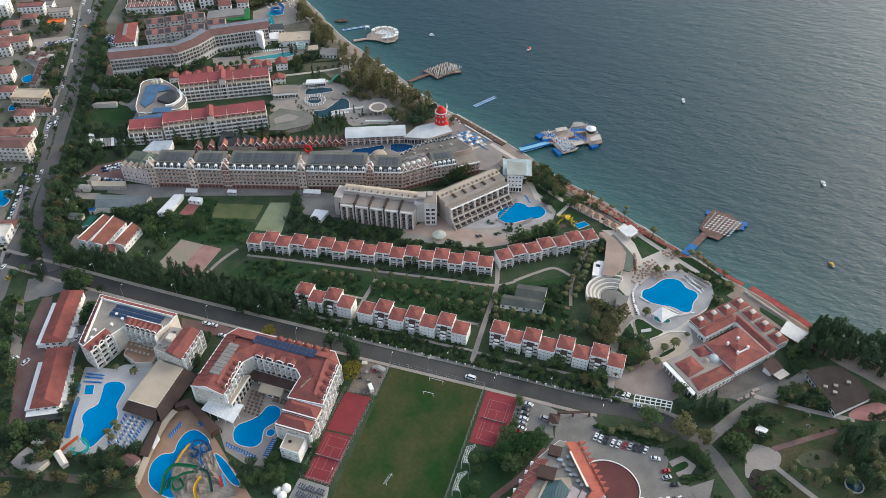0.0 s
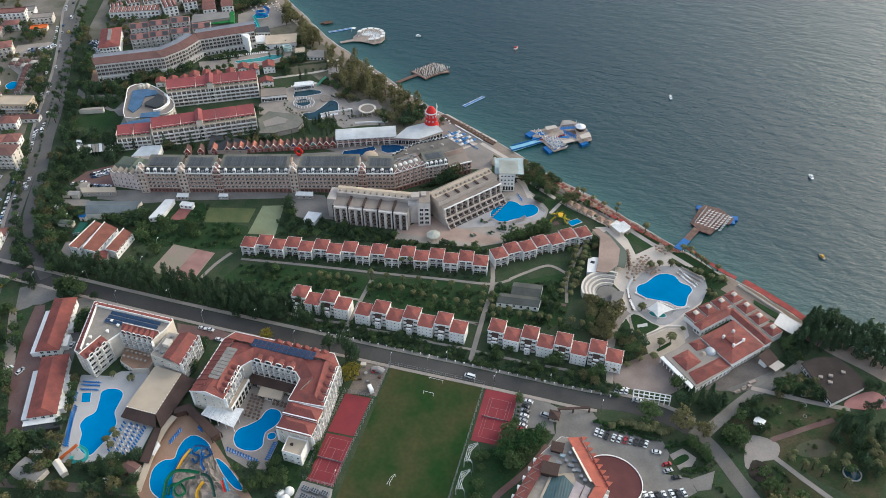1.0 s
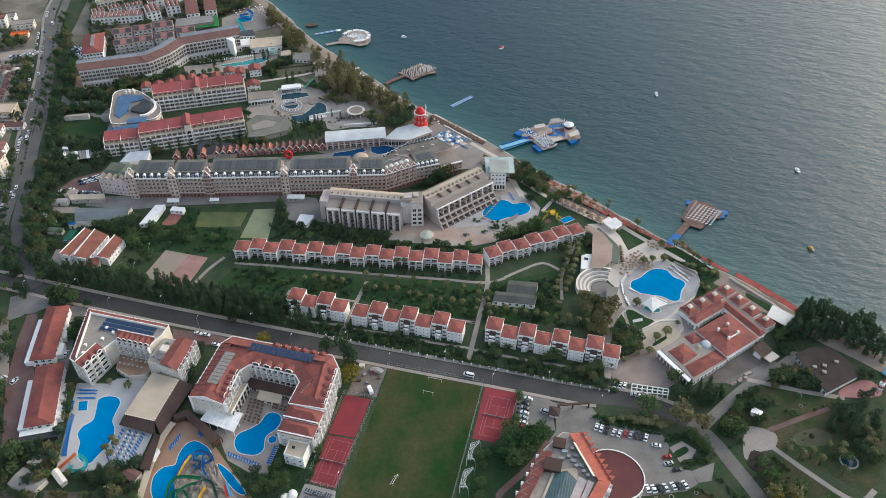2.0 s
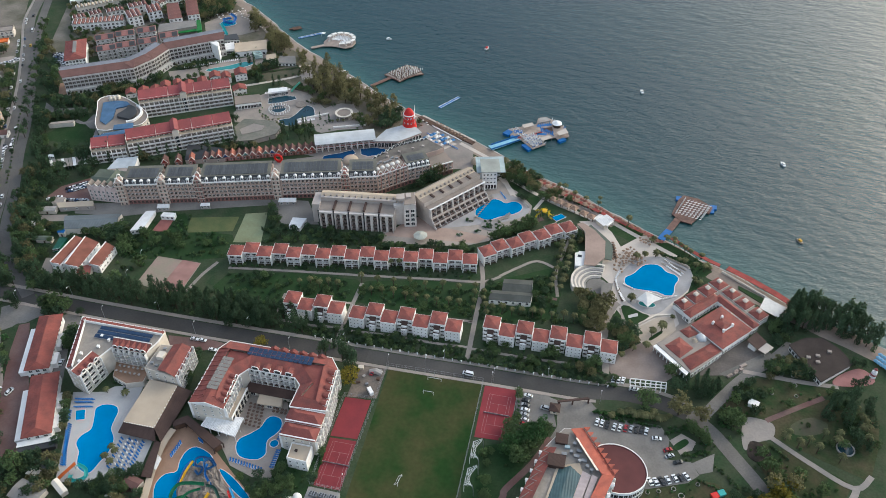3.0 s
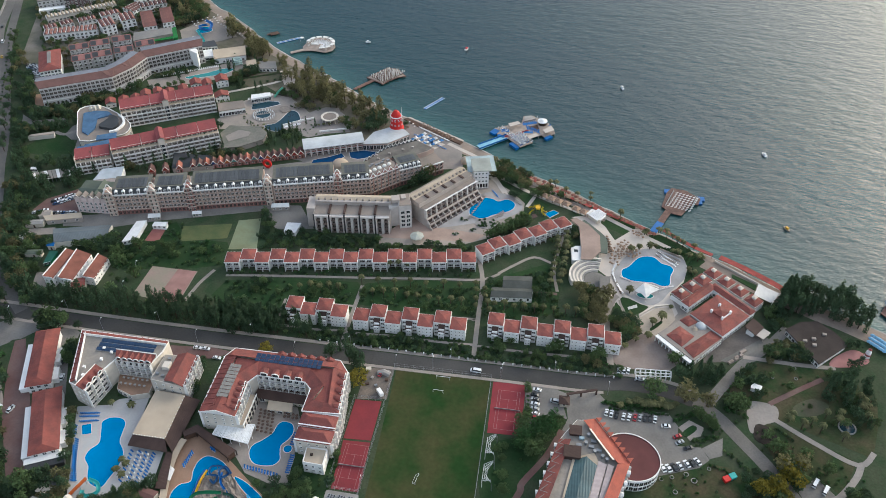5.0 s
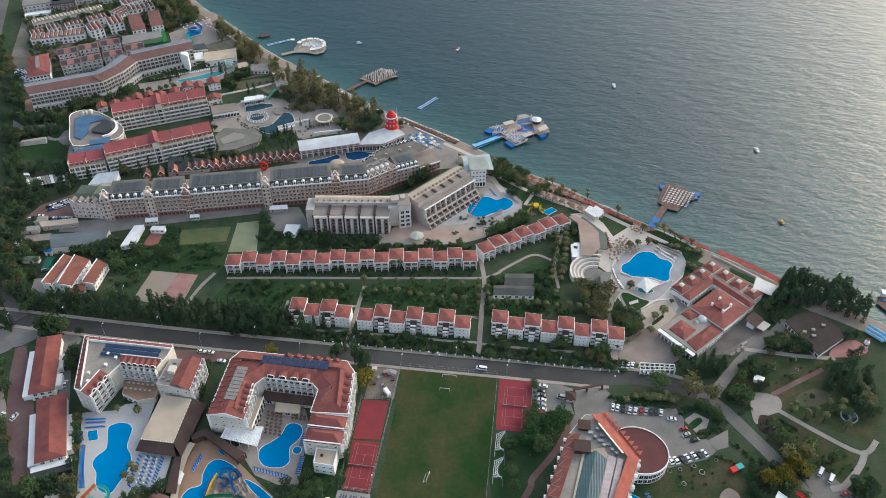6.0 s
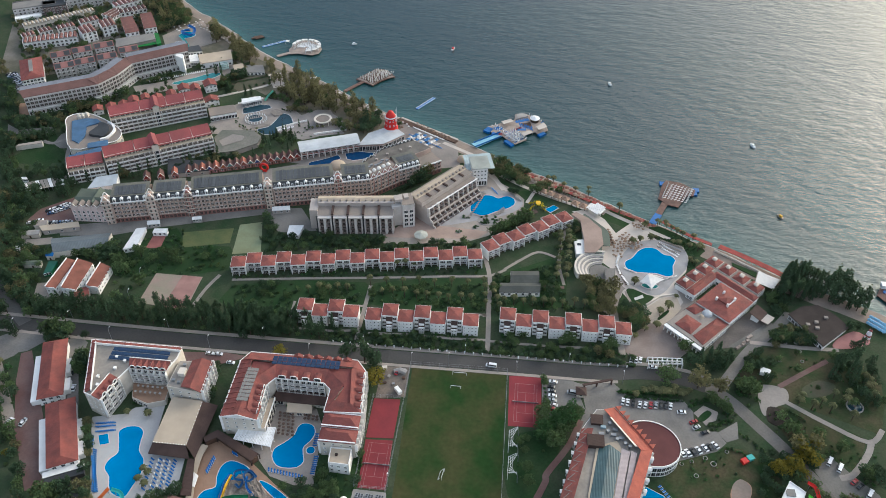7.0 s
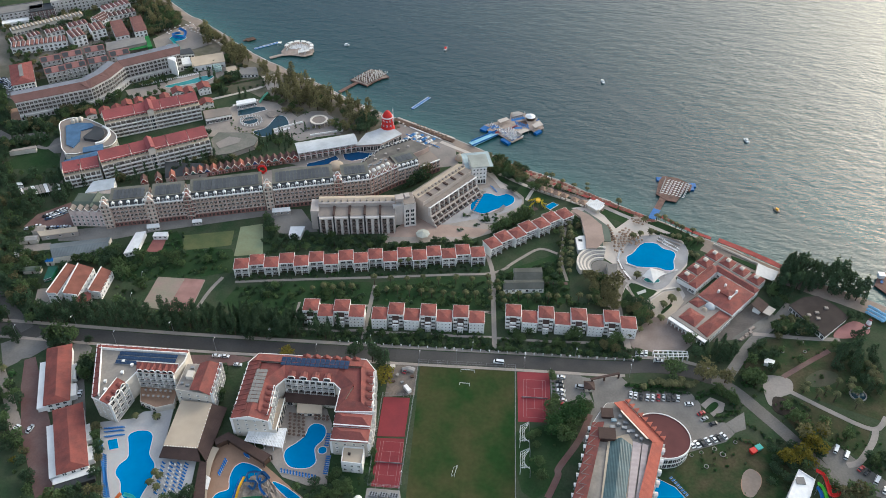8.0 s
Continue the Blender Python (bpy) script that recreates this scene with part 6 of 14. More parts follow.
def theme_section(a, b, depth, floors, bays, dormers, wall=None, mansard=True, storey=2.95):
    m, length = facing(a, b)
    th = thing("hotel", "long pinkish stone hotel with slate mansard and white dormers", "hotel", "sections of the theme hotel", m=m)
    footprint(m, 0, length, -2, depth)
    h = 3.4 + floors * storey
    part("wall", boxes((0, length, 0, depth, 3.4, h)), wall or FACEWALL, th)
    part("base", boxes((-0.1, length + 0.1, -0.35, depth, -0.3, 3.4)), TURRET, th, "rose stone ground floor")
    part("cornice", boxes((-0.1, length + 0.1, -0.75, 0.1, h - 0.1, h + 0.5)), WHITE, th)
    part("string_course", boxes((-0.1, length + 0.1, -0.3, 0.02, 3.4, 3.7)), WHITE, th)
    step = length / bays
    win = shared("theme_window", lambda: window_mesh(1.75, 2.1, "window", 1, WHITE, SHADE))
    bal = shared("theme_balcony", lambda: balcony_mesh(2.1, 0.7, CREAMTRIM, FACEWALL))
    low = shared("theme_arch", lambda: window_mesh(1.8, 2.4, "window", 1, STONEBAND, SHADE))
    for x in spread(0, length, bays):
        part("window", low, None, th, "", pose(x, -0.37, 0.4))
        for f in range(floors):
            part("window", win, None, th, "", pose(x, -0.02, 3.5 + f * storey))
            part("balcony", bal, None, th, "", pose(x, 0, 3.45 + f * storey))
    pil = shared(("theme_pilaster", h), lambda: mesh_of(boxes((-0.3, 0.3, -0.55, 0, 3.4, h)), "pilaster"))
    for i in range(0, bays + 1, 2):
        part("pilaster", pil, CREAMTRIM, th, "", pose(min(max(step * i, 0.3), length - 0.3), 0, 0))
    if mansard:
        bm = bmesh.new()
        slope(bm, (0, -0.3), (length, -0.3), (length, 1.5), (0, 1.5), h + 0.35, h + 3.4)
        slope(bm, (length, depth + 0.3), (0, depth + 0.3), (0, depth - 1.5), (length, depth - 1.5), h + 0.35, h + 3.4)
        part("mansard", bm, SLATE, th, "dark slate mansard")
        part("roof", boxes((0, length, 1.5, depth - 1.5, h + 3.0, h + 3.45)), OLDFELT, th)
        dm = bmesh.new()
        box(dm, -0.85, 0.85, 0, 1.9, 0, 1.9)
        gable(dm, -1.1, 1.1, -0.15, 1.9, 1.85, 0.75, 'y')
        box(dm, -0.5, 0.5, -0.05, 0, 0.3, 1.6, 1)
        dm = shared("theme_dormer", lambda: mesh_of(dm, "dormer"))
        if not dm.materials:
            dm.materials.append(WHITE)
            dm.materials.append(GLASS)
        flat_win = shared("mansard_window", lambda: window_mesh(1.5, 1.5, "window", 1, WHITE, GLASS))
        for i, x in enumerate(spread(0, length, dormers)):
            if i % 2 == 1 or dormers < 6:
                part("dormer", dm, None, th, "white gabled dormer", pose(x, -0.2, h + 0.6))
            else:
                part("window", flat_win, None, th, "", pose(x, 0.05, h + 0.75, -30))
        k = max(1, int((length - 4) / 2.2))
        panel = shared(("theme_panel", depth), lambda: mesh_of(boxes((-1.02, 1.02, 3.0, depth - 4.5, 0, 0.25)), "roof_panel"))
        for i in range(k):
            part("roof_panel", panel, ROOFPANEL, th, "", pose(2 + (length - 4) * (i + 0.5) / k, 0, h + 3.45))
    else:
        part("roof", boxes((0.3, length - 0.3, 0.3, depth - 0.3, h, h + 0.3)), TAUPEROOF, th)
    return th, length, h


def turret(x, y, ang, wall, w=5.0, h=20.0):
    """A gable tower with pale bands, a stepped top, and a white scrolled frame over it."""
    m = pose(x, y, 0, 0, 0, ang)
    look_ = "rose stone" if wall is TURRET else "peach stone"
    th = thing("gable_tower", look_ + " gable tower with cream bands and a white scrolled top", "tower", "gable towers of the theme hotel", m=m)
    bm = boxes((-w / 2, w / 2, -1.2, 6, -0.3, h - 3), (-w / 2 + 0.6, w / 2 - 0.6, -1.2, 5, h - 3, h - 1.8), (-w / 2 + 1.4, w / 2 - 1.4, -1.2, 4, h - 1.8, h - 0.8), (-w / 2 + 2.2, w / 2 - 2.2, -1.2, 3, h - 0.8, h))
    part("wall", bm, wall, th)
    belt = shared(("belt", w), lambda: mesh_of(boxes((-w / 2 - 0.1, w / 2 + 0.1, -1.35, 0, 0, 0.5)), "band"))
    for i in range(6):
        part("band", belt, CREAM, th, "cream stone band", pose(0, 0, 3.2 + 2.95 * i))
    window_row(th, [-1.3, 1.3], -1.22, [0.5 + 3.0 * i for i in range(6)], 1.3, 1.9, mullions=0, frame_mat=CREAM, glass=SHADE)
    scroll = shared(("scroll", w, h), lambda: scroll_mesh(w, h))
    for y in (-1.3, 3.2):
        part("scroll_gable", scroll, WHITE, th, "white scrolled gable frame", pose(0, y, 0))
    for x in (-w / 2 + 0.5, w / 2 - 0.5):
        part("chimney", boxes((x - 0.45, x + 0.45, 1.5, 2.4, h - 3, h - 0.9), (x - 0.6, x + 0.6, 1.35, 2.55, h - 0.9, h - 0.6)), WHITE if wall is TURRET else CREAM, th)


def scroll_mesh(w, h):
    """The curved outline of a baroque gable."""
    bm = bmesh.new()
    side = [(w / 2, h - 3.2), (w / 2 + 0.1, h - 2.3), (w / 2 - 0.6, h - 1.7), (w / 2 - 0.9, h - 0.6), (w / 2 - 1.5, h + 0.3)]
    arc = [((w / 2 - 1.5) * math.cos(radians(a)), h + 0.3 + 1.2 * math.sin(radians(a))) for a in range(20, 180, 20)]
    pts = side + arc + [(-x, z) for x, z in side[::-1]]
    tube(bm, [(x, 0, z) for x, z in pts], 0.28, 5)
    return mesh_of(bm, "scroll_gable")

line = [(-254, 101), (-212.5, 112.2), (-164.5, 126), (-122, 138), (-98, 144.5)]
ang = math.degrees(math.atan2(26, 89))
theme_section((-254, 101), (-232, 106.9), 17, 4, 9, 5)
theme_section((-230, 107.5), (-211, 112.6), 17, 4, 8, 7)
theme_section((-207.5, 113.6), (-165, 125.9), 18, 4, 17, 16)
theme_section((-159, 127.6), (-122, 138), 18, 4, 15, 14)
theme_section((-117, 139.4), (-100, 144.3), 16, 4, 7, 6)
for x, y in ((-256.5, 100), (-231, 107), (-209.2, 113), (-162, 126.8), (-119.5, 138.7)):
    turret(x, y, ang, TURRET if x in (-209.2, -119.5) else CREAMTRIM)
theme_section((-100, 144.3), (-84, 159.5), 14, 4, 8, 0, TURRET, False)
theme_section((-84, 159.8), (-71, 168.0), 14, 3, 6, 5, GREYWALL)
theme_section((-70, 169), (-58, 178.5), 13, 2, 5, 4, STONEBAND, False)
for k in range(5):
    t = (k + 0.5) / 5
    x, y = -100 + 16 * t, 144.3 + 15.2 * t
    th = thing("pointed_gable", "rose stone pointed gable with white coping", "gable", "pointed gables", m=pose(x, y, 15.2, 0, 0, 43.5))
    bm = boxes((-1.9, 1.9, -0.6, 0.4, 0, 1.0))
    gable(bm, -1.9, 1.9, -0.6, 0.4, 0.9, 2.4, 'y', 0.1)
    part("wall", bm, STONEBAND, th)
    bm = bmesh.new()
    tube(bm, [(-2.1, -0.65, 0.9), (-1.5, -0.65, 1.1), (-0.7, -0.65, 2.5), (0, -0.65, 3.7), (0.7, -0.65, 2.5), (1.5, -0.65, 1.1), (2.1, -0.65, 0.9)], 0.25, 5)
    part("coping", bm, WHITE, th)
# white gabled end
a, b = (-280.4, 99.3), (-254.1, 100.8)
m, length = facing(a, b)
th = thing("hotel", "white hotel end with pointed gables and pink corner", "hotel", m=m)
footprint(m, 0, length, -1, 18)
part("wall", boxes((0, length, 0, 18, -0.3, 11.5)), mat("pale_pink_plaster", (0.62, 0.50, 0.47), 0.85, 0.08), th)
part("roof", boxes((-0.3, length + 0.3, 2, 18.3, 11.5, 11.9)), GREENROOF, th)
for x in spread(0, length, 6):
    bm = boxes((x - 1.7, x + 1.7, -0.7, 1.2, 9.0, 12.6))
    part("gable", bm, bpy.data.materials["pale_pink_plaster"], th)
    bm = bmesh.new()
    gable(bm, x - 1.9, x + 1.9, -0.8, 4, 12.5, 1.9, 'y')
    part("gable_roof", bm, TAUPEROOF, th)
    bm = bmesh.new()
    tube(bm, [(x - 1.95, -0.85, 12.4), (x, -0.85, 14.6), (x + 1.95, -0.85, 12.4)], 0.2, 5)
    part("verge", bm, WHITE, th, "white gable verge")
window_row(th, spread(0, length, 9), -0.02, [0.8, 3.8, 6.6], 1.4, 1.9, frame_mat=WHITE)
window_row(th, spread(1, 17, 5), -0.02, [0.8, 3.8, 6.6], 1.3, 1.7, 'left', frame_mat=WHITE)
bm = bmesh.new()
for y0, y1, x0, x1 in ((4, 9, 1, length - 1), (2, 17, length / 2 - 2.4, length / 2 + 2.4)):
    gable(bm, x0, x1, y0, y1, 11.9, 2.4, 'x' if x1 - x0 > y1 - y0 else 'y')
part("cross_roof", bm, GREENROOF, th, "moss green cross-shaped ridge roof")
for x in spread(-2, 8, 3):
    part("roof_tank", boxes((length + 2 + x, length + 4 + x, 8, 11, 15.0, 17.5)), mat("blue_tank", (0.10, 0.20, 0.30), 0.4, 0.1) if x < 0 else STEEL, th)

random.seed(31)
m, length = facing((-100, 144.3), (-84, 159.5))
dome = bmesh.new()
for a in range(0, 90, 18):
    tube(dome, [(0, 0, 1.3 * math.sin(radians(a))), (0, 0, 1.3 * math.sin(radians(a + 18)))], 1.5 * math.cos(radians(a)), 12, taper=max(0.05, 1.5 * math.cos(radians(a + 18))))
dome = mesh_of(dome, "skylight")
for k in range(5):
    solid("skylight", dome, FABRIC, "pale domed skylight on the hotel roof", "skylight", "domed skylights", m=m @ pose(3.5 + 3.7 * k, 6.0, 15.5))
unit = mesh_of(boxes((-0.9, 0.9, -0.6, 0.6, 0, 1.1), (-0.7, 0.7, -0.65, -0.6, 0.15, 0.95)), "air_unit")
for k in range(9):
    solid("air_unit", unit, STEEL, "small air conditioning unit on the hotel roof", "air conditioner", "roof units", m=m @ pose(2 + 2.2 * k, random.uniform(9.0, 12.5), 15.5))

# -- courtyard behind: coloured gabled houses, pavilion, windmill --
GABLES = [mat("gable_" + n, c, 0.75, 0.12) for n, c in (("red", (0.33, 0.05, 0.045)), ("terracotta", (0.36, 0.13, 0.09)), ("teal", (0.14, 0.30, 0.28)), ("blue", (0.05, 0.10, 0.27)), ("rose", (0.42, 0.20, 0.20)), ("orange", (0.48, 0.15, 0.05)))]
a, b = Vector((-253.1, 142.6)), Vector((-155.7, 180.6))
order = [0, 1, 0, 0, 1, 0, 0, 2, 1, 3, 1, 5, 2, 4, 1, 2, 3, 5, 0, 2, 0, 0, 0]
for i, k in enumerate(order):
    p = a.lerp(b, (i + 0.5) / len(order))
    d = (b - a).normalized()
    w = (b - a).length / len(order)
    if i < 6 and i % 2:
        continue
    th = thing("gabled_house", "small toy-like house with a steep coloured gable", "house", "row of coloured gabled houses", m=pose(p.x, p.y, 0, 0, 0, math.degrees(math.atan2(d.y, d.x))))
    footprint(th.matrix_basis, -w / 2, w / 2, 0, 6, 0)
    part("wall", boxes((-w / 2 + 0.15, w / 2 - 0.15, 0, 5.5, -0.3, 3.4)), STONEBAND if k % 2 == 0 else GABLES[4], th)
    bm = bmesh.new()
    gable(bm, -w / 2, w / 2, -0.5, 6, 3.3, 2.9, 'y', 0.35)
    part("roof", bm, MAROON if k != 1 else GABLES[1], th)
    for sx in (-1, 1):
        vb = bmesh.new()
        tube(vb, [(sx * w / 2, -0.55, 3.4), (0, -0.55, 6.5)], 0.18, 5)
        part("verge", vb, WHITE, th, "white verge board")
    bm = bmesh.new()
    v = [bm.verts.new(p) for p in ((-w / 2 + 0.5, -0.06, 3.4), (w / 2 - 0.5, -0.06, 3.4), (0, -0.06, 5.7), (-w / 2 + 0.5, 0.1, 3.4), (w / 2 - 0.5, 0.1, 3.4), (0, 0.1, 5.7))]
    for q in ((0, 1, 2), (5, 4, 3), (0, 3, 4, 1), (1, 4, 5, 2), (2, 5, 3, 0)):
        bm.faces.new([v[j] for j in q])
    part("gable_panel", bm, GABLES[k], th)
    part("window", shared("gable_window", lambda: window_mesh(1.3, 1.6, "window", 0)), None, th, "", pose(-1.0, -0.02, 0.9))
    part("door", boxes((0.4, 1.4, -0.06, 0.02, 0, 2.1)), TIMBER, th)
a, b = (-155.2, 181.2), (-117.5, 196.5)
m, length = facing(a, b)
th = thing("pavilion", "two-storey pavilion with white arched roof and arcades", "pavilion", m=m)
footprint(m, -2, length + 24, -2, 14)
part("wall", boxes((0, length, 2.2, 12, -0.3, 7.0)), PINKWALL, th)
part("arcade", boxes(*[(x - 0.35, x + 0.35, 0, 0.7, -0.2, 7.0) for x in [length * i / 10 for i in range(11)]], (0, length, 0, 2.2, 3.2, 3.6), (0, length, 0, 0.7, 6.2, 7.0)), WHITE, th)
window_row(th, spread(0, length, 10), 2.18, [0.3, 4.0], 2.4, 2.3)
for i in range(10):
    x0, w = length * i / 10, length / 20
    bm = bmesh.new()
    tube(bm, [(x0 + w + (w - 0.55) * math.cos(radians(a)), 0.1, 4.9 + 1.35 * math.sin(radians(a))) for a in range(0, 181, 30)], 0.17, 5)
    part("arch", bm, WHITE, th, "white arch of the upper arcade")
    part("parapet", boxes((x0 + 0.4, x0 + 2 * w - 0.4, 0.15, 0.3, 3.6, 4.5)), STONEBAND, th, "rose parapet panel")
bm = bmesh.new()
for i in range(6):
    y0, y1 = -0.8 + 13.6 * i / 6, -0.8 + 13.6 * (i + 1) / 6
    z0, z1 = (7.0 + 1.6 * math.sin(math.pi * k / 6) for k in (i, i + 1))
    v = [bm.verts.new(p) for p in ((-0.8, y0, z0), (length + 0.8, y0, z0), (length + 0.8, y1, z1), (-0.8, y1, z1))]
    w = [bm.verts.new((p.co.x, p.co.y, p.co.z - 0.3)) for p in v]
    bm.faces.new(v)
    bm.faces.new(w[::-1])
    for j in range(4):
        bm.faces.new((v[j - 1], v[j], w[j], w[j - 1]))
part("roof", bm, PALESHEET, th, "white curved sheet roof")
hallpts = [(-117.8, 195.9), (-101.3, 199.7), (-88.4, 213.3), (-93.3, 217.8), (-102.5, 219.3), (-112.9, 210.9)]
th = house("pavilion", "glazed pavilion with a white flat roof by the windmill", "pavilion", hallpts, 5.4, PINKWALL)
bm = bmesh.new()
prism(bm, grown(hallpts, 0.8), 5.4, 5.8)
add(th, "roof", bm, PALESHEET)
facade(th, hallpts[0], hallpts[1], 0.2, 1, 7, 3, 0, (2.2, 3.6), fins=False)
facade(th, hallpts[1], hallpts[2], 0.2, 1, 8, 3, 0, (2.2, 3.6), fins=False)
c = (-98.9, 221.4)
th = thing("windmill", "bright red windmill tower with white windows", "windmill", m=Matrix.LocRotScale((*c, 0), None, (1.2, 1.2, 1.25)))
bm = bmesh.new()
tube(bm, [(0, 0, -0.3), (0, 0, 4.5), (0, 0, 5.0)], 4.6, 16, taper=3.9)
tube(bm, [(0, 0, 5.0), (0, 0, 11.5)], 3.9, 16, taper=3.0)
part("tower", bm, REDPAINT, th)
bm = bmesh.new()
tube(bm, [(0, 0, 11.4), (0, 0, 11.9)], 3.6, 16, taper=3.6)
part("ring", bm, WHITEPAINT, th, "white ring")
bm = bmesh.new()
tube(bm, [(0, 0, 11.9), (0, 0, 13.4), (0, 0, 14.6), (0, 0, 15.2)], 3.1, 16, taper=0.8)
part("cap", bm, REDPAINT, th)
for z in (2.0, 6.5, 9.3):
    for a in (200, 235, 270, 305, 340):
        r = 4.35 - 0.5 * z / 4.5 if z < 5 else 3.9 - 0.9 * (z - 5) / 6.5
        part("window", shared("mill_window", lambda: window_mesh(0.8, 1.1, "window", 0, WHITEPAINT)), None, th, "", pose(r * math.cos(radians(a)), r * math.sin(radians(a)), z, 0, 0, a + 90))
for k in range(4):
    bm = boxes((-0.12, 0.12, -0.1, 0.1, 0.3, 5.2), (-0.35, 0.35, -0.04, 0.04, 1.4, 5.0))
    part("sail", bm, WHITEPAINT, th, "white slatted sail", pose(3.6, -0.6, 13.0, 0, 90 * k + 5, -78))
for c, r, h in (((-129.1, 176.7), 5.5, 3.2), ((-45.1, 193.1), 3.0, 4.0)):
    bm = bmesh.new()
    for k in range(6):
        tube(bm, [(0, 0, 0.6 + h * math.sin(radians(15 * k))), (0, 0, 0.6 + h * math.sin(radians(15 * (k + 1))))], r * math.cos(radians(15 * k)), 20, taper=max(0.2, r * math.cos(radians(15 * (k + 1)))))
    tube(bm, [(0, 0, -0.2), (0, 0, 0.65)], r, 20)
    solid("dome", bm, BEIGEROOF, "pale ribbed dome roof in the courtyard", "dome", m=Matrix.Translation((*c, 0)))
c = (-177.1, 165.0)
bm = bmesh.new()
for k in range(10):
    a0, a1 = 36 * k, 36 * (k + 1)
    tube(bm, [(2.6 * math.cos(radians(a)), 0, 3.6 + 2.6 * math.sin(radians(a))) for a in (a0, a1)], 0.8, 8)
box(bm, -1.2, 1.2, -0.5, 0.5, -0.2, 1.6)
solid("ring_sculpture", bm, REDPAINT, "bright red ring-shaped slide sculpture", "sculpture", m=Matrix.Translation((*c, 0)))

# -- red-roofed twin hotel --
LOGGIASHADE = mat("loggia_shade_taupe", (0.15, 0.13, 0.115), 0.6, 0.2, 0.4, 0.9, each=0.3)
def red_bar(a, b, depth, floors, bays, cuts, stair):
    m, length = facing(a, b)
    th = thing("hotel", "cream hotel bar with a red sheet roof and long balconies", "hotel", "twin bars of the red-roofed hotel", m=m)
    footprint(m, 0, length, -2, depth)
    h = floors * 2.95
    part("wall", boxes((0, length, 0, depth, -0.3, h), (0.5, length - 0.5, 2.6, depth, h, h + 2.4)), CREAM, th)
    part("terrace", boxes((0.2, length - 0.2, 0.1, 2.5, h + 0.02, h + 0.12)), BEIGEROOF, th)
    # flat sheet on the wall, its dim colour paints the shade behind the balconies
    part("loggia_back", boxes((0.3, length - 0.3, -0.015, 0.05, 0.2, h - 0.25)), LOGGIASHADE, th, "flat sheet painted dim like a shaded loggia")
    xs = [0] + [length * c for c in cuts] + [length]
    for x0, x1 in zip(xs, xs[1:]):
        bm = bmesh.new()
        slope(bm, (x0 + 0.15, 1.6), (x1 - 0.15, 1.6), (x1 - 0.15, depth - 2), (x0 + 0.15, depth - 2), h + 2.0, h + 5.2)
        slope(bm, (x1 - 0.15, depth + 1), (x0 + 0.15, depth + 1), (x0 + 0.15, depth - 2), (x1 - 0.15, depth - 2), h + 3.4, h + 5.2)
        part("roof", bm, REDSHEET, th)
        part("fire_wall", boxes((x0 - 0.15, x0 + 0.15, 0.6, depth, h, h + 3.2)), CREAM, th)
    step = length / bays
    win = shared("red_window", lambda: window_mesh(2.7, 2.3, "window", 1, CREAM, LOGGIASHADE))
    bal = shared("red_balcony", lambda: mesh_of(boxes((-1.5, 1.5, -1.5, 0.02, -0.2, 0), (-1.5, 1.5, -1.5, -1.38, 0, 0.8), (-1.5, 1.5, -1.52, -1.36, 0.92, 1.02)), "balcony"))
    fin = shared(("red_fin", h), lambda: mesh_of(boxes((-0.12, 0.12, -1.5, 0.01, 0, h)), "partition"))
    for i in range(bays + 1):
        part("partition", fin, WHITE, th, "", pose(min(max(step * i, 0.15), length - 0.15), 0, 0))
    for x in spread(0, length, bays):
        for f in range(floors):
            part("window", win, None, th, "", pose(x, -0.02, 0.15 + 2.95 * f))
            part("balcony", bal, WHITE, th, "", pose(x, 0, 0.05 + 2.95 * f))
        part("window", win, None, th, "", pose(x, 2.58, h + 0.1))
    for s in stair:
        x = length * s
        part("stair_tower", boxes((x - 2.2, x + 2.2, -1.4, depth - 1, -0.3, h + 5.0)), CREAM, th)
        bm = bmesh.new()
        gable(bm, x - 2.6, x + 2.6, -2.0, depth, h + 4.8, 1.8, 'y')
        part("stair_roof", bm, REDSHEET, th)
        part("stair_window", boxes((x - 1.4, x + 1.4, -1.46, -1.38, 1, h)), GLASS, th, "dark stair glazing")
    window_row(th, spread(1, depth - 1, 3), length + 0.02, [0.8 + 2.95 * f for f in range(floors)], 1.2, 1.3, 'right')
    window_row(th, spread(1, depth - 1, 3), -0.02, [0.8 + 2.95 * f for f in range(floors)], 1.2, 1.3, 'left')
    return th


red_bar((-279, 147.6), (-217.8, 184.6), 13, 4, 20, (0.28, 0.62, 0.82), (0.46,))
red_bar((-301, 137.2), (-280.5, 147.0), 12, 3, 7, (0.5,), ())
red_bar((-297, 197.0), (-238.6, 229), 13, 4, 19, (0.32, 0.6, 0.8), (0.48,))
atr = rounded([(-310.8, 163.0), (-326.1, 188.2), (-331.7, 201.6), (-321.1, 207.9), (-303.9, 201.2), (-286.9, 188.9), (-284.4, 176.9), (-292.5, 171.6)], 3)
th = house("atrium_building", "cream rounded lobby with blue glass roofs", "building", atr, 8.6, CREAM)
bm = bmesh.new()
prism(bm, grown(atr, 0.5), 8.6, 9.0)
add(th, "roof", bm, TAUPEROOF)
BLUEGLASS = mat("blue_glass_roof", (0.075, 0.145, 0.25), 0.2, 0.15, 0.2, 1.0, lines=('X', 1.0, 0.04), spec=0.5)
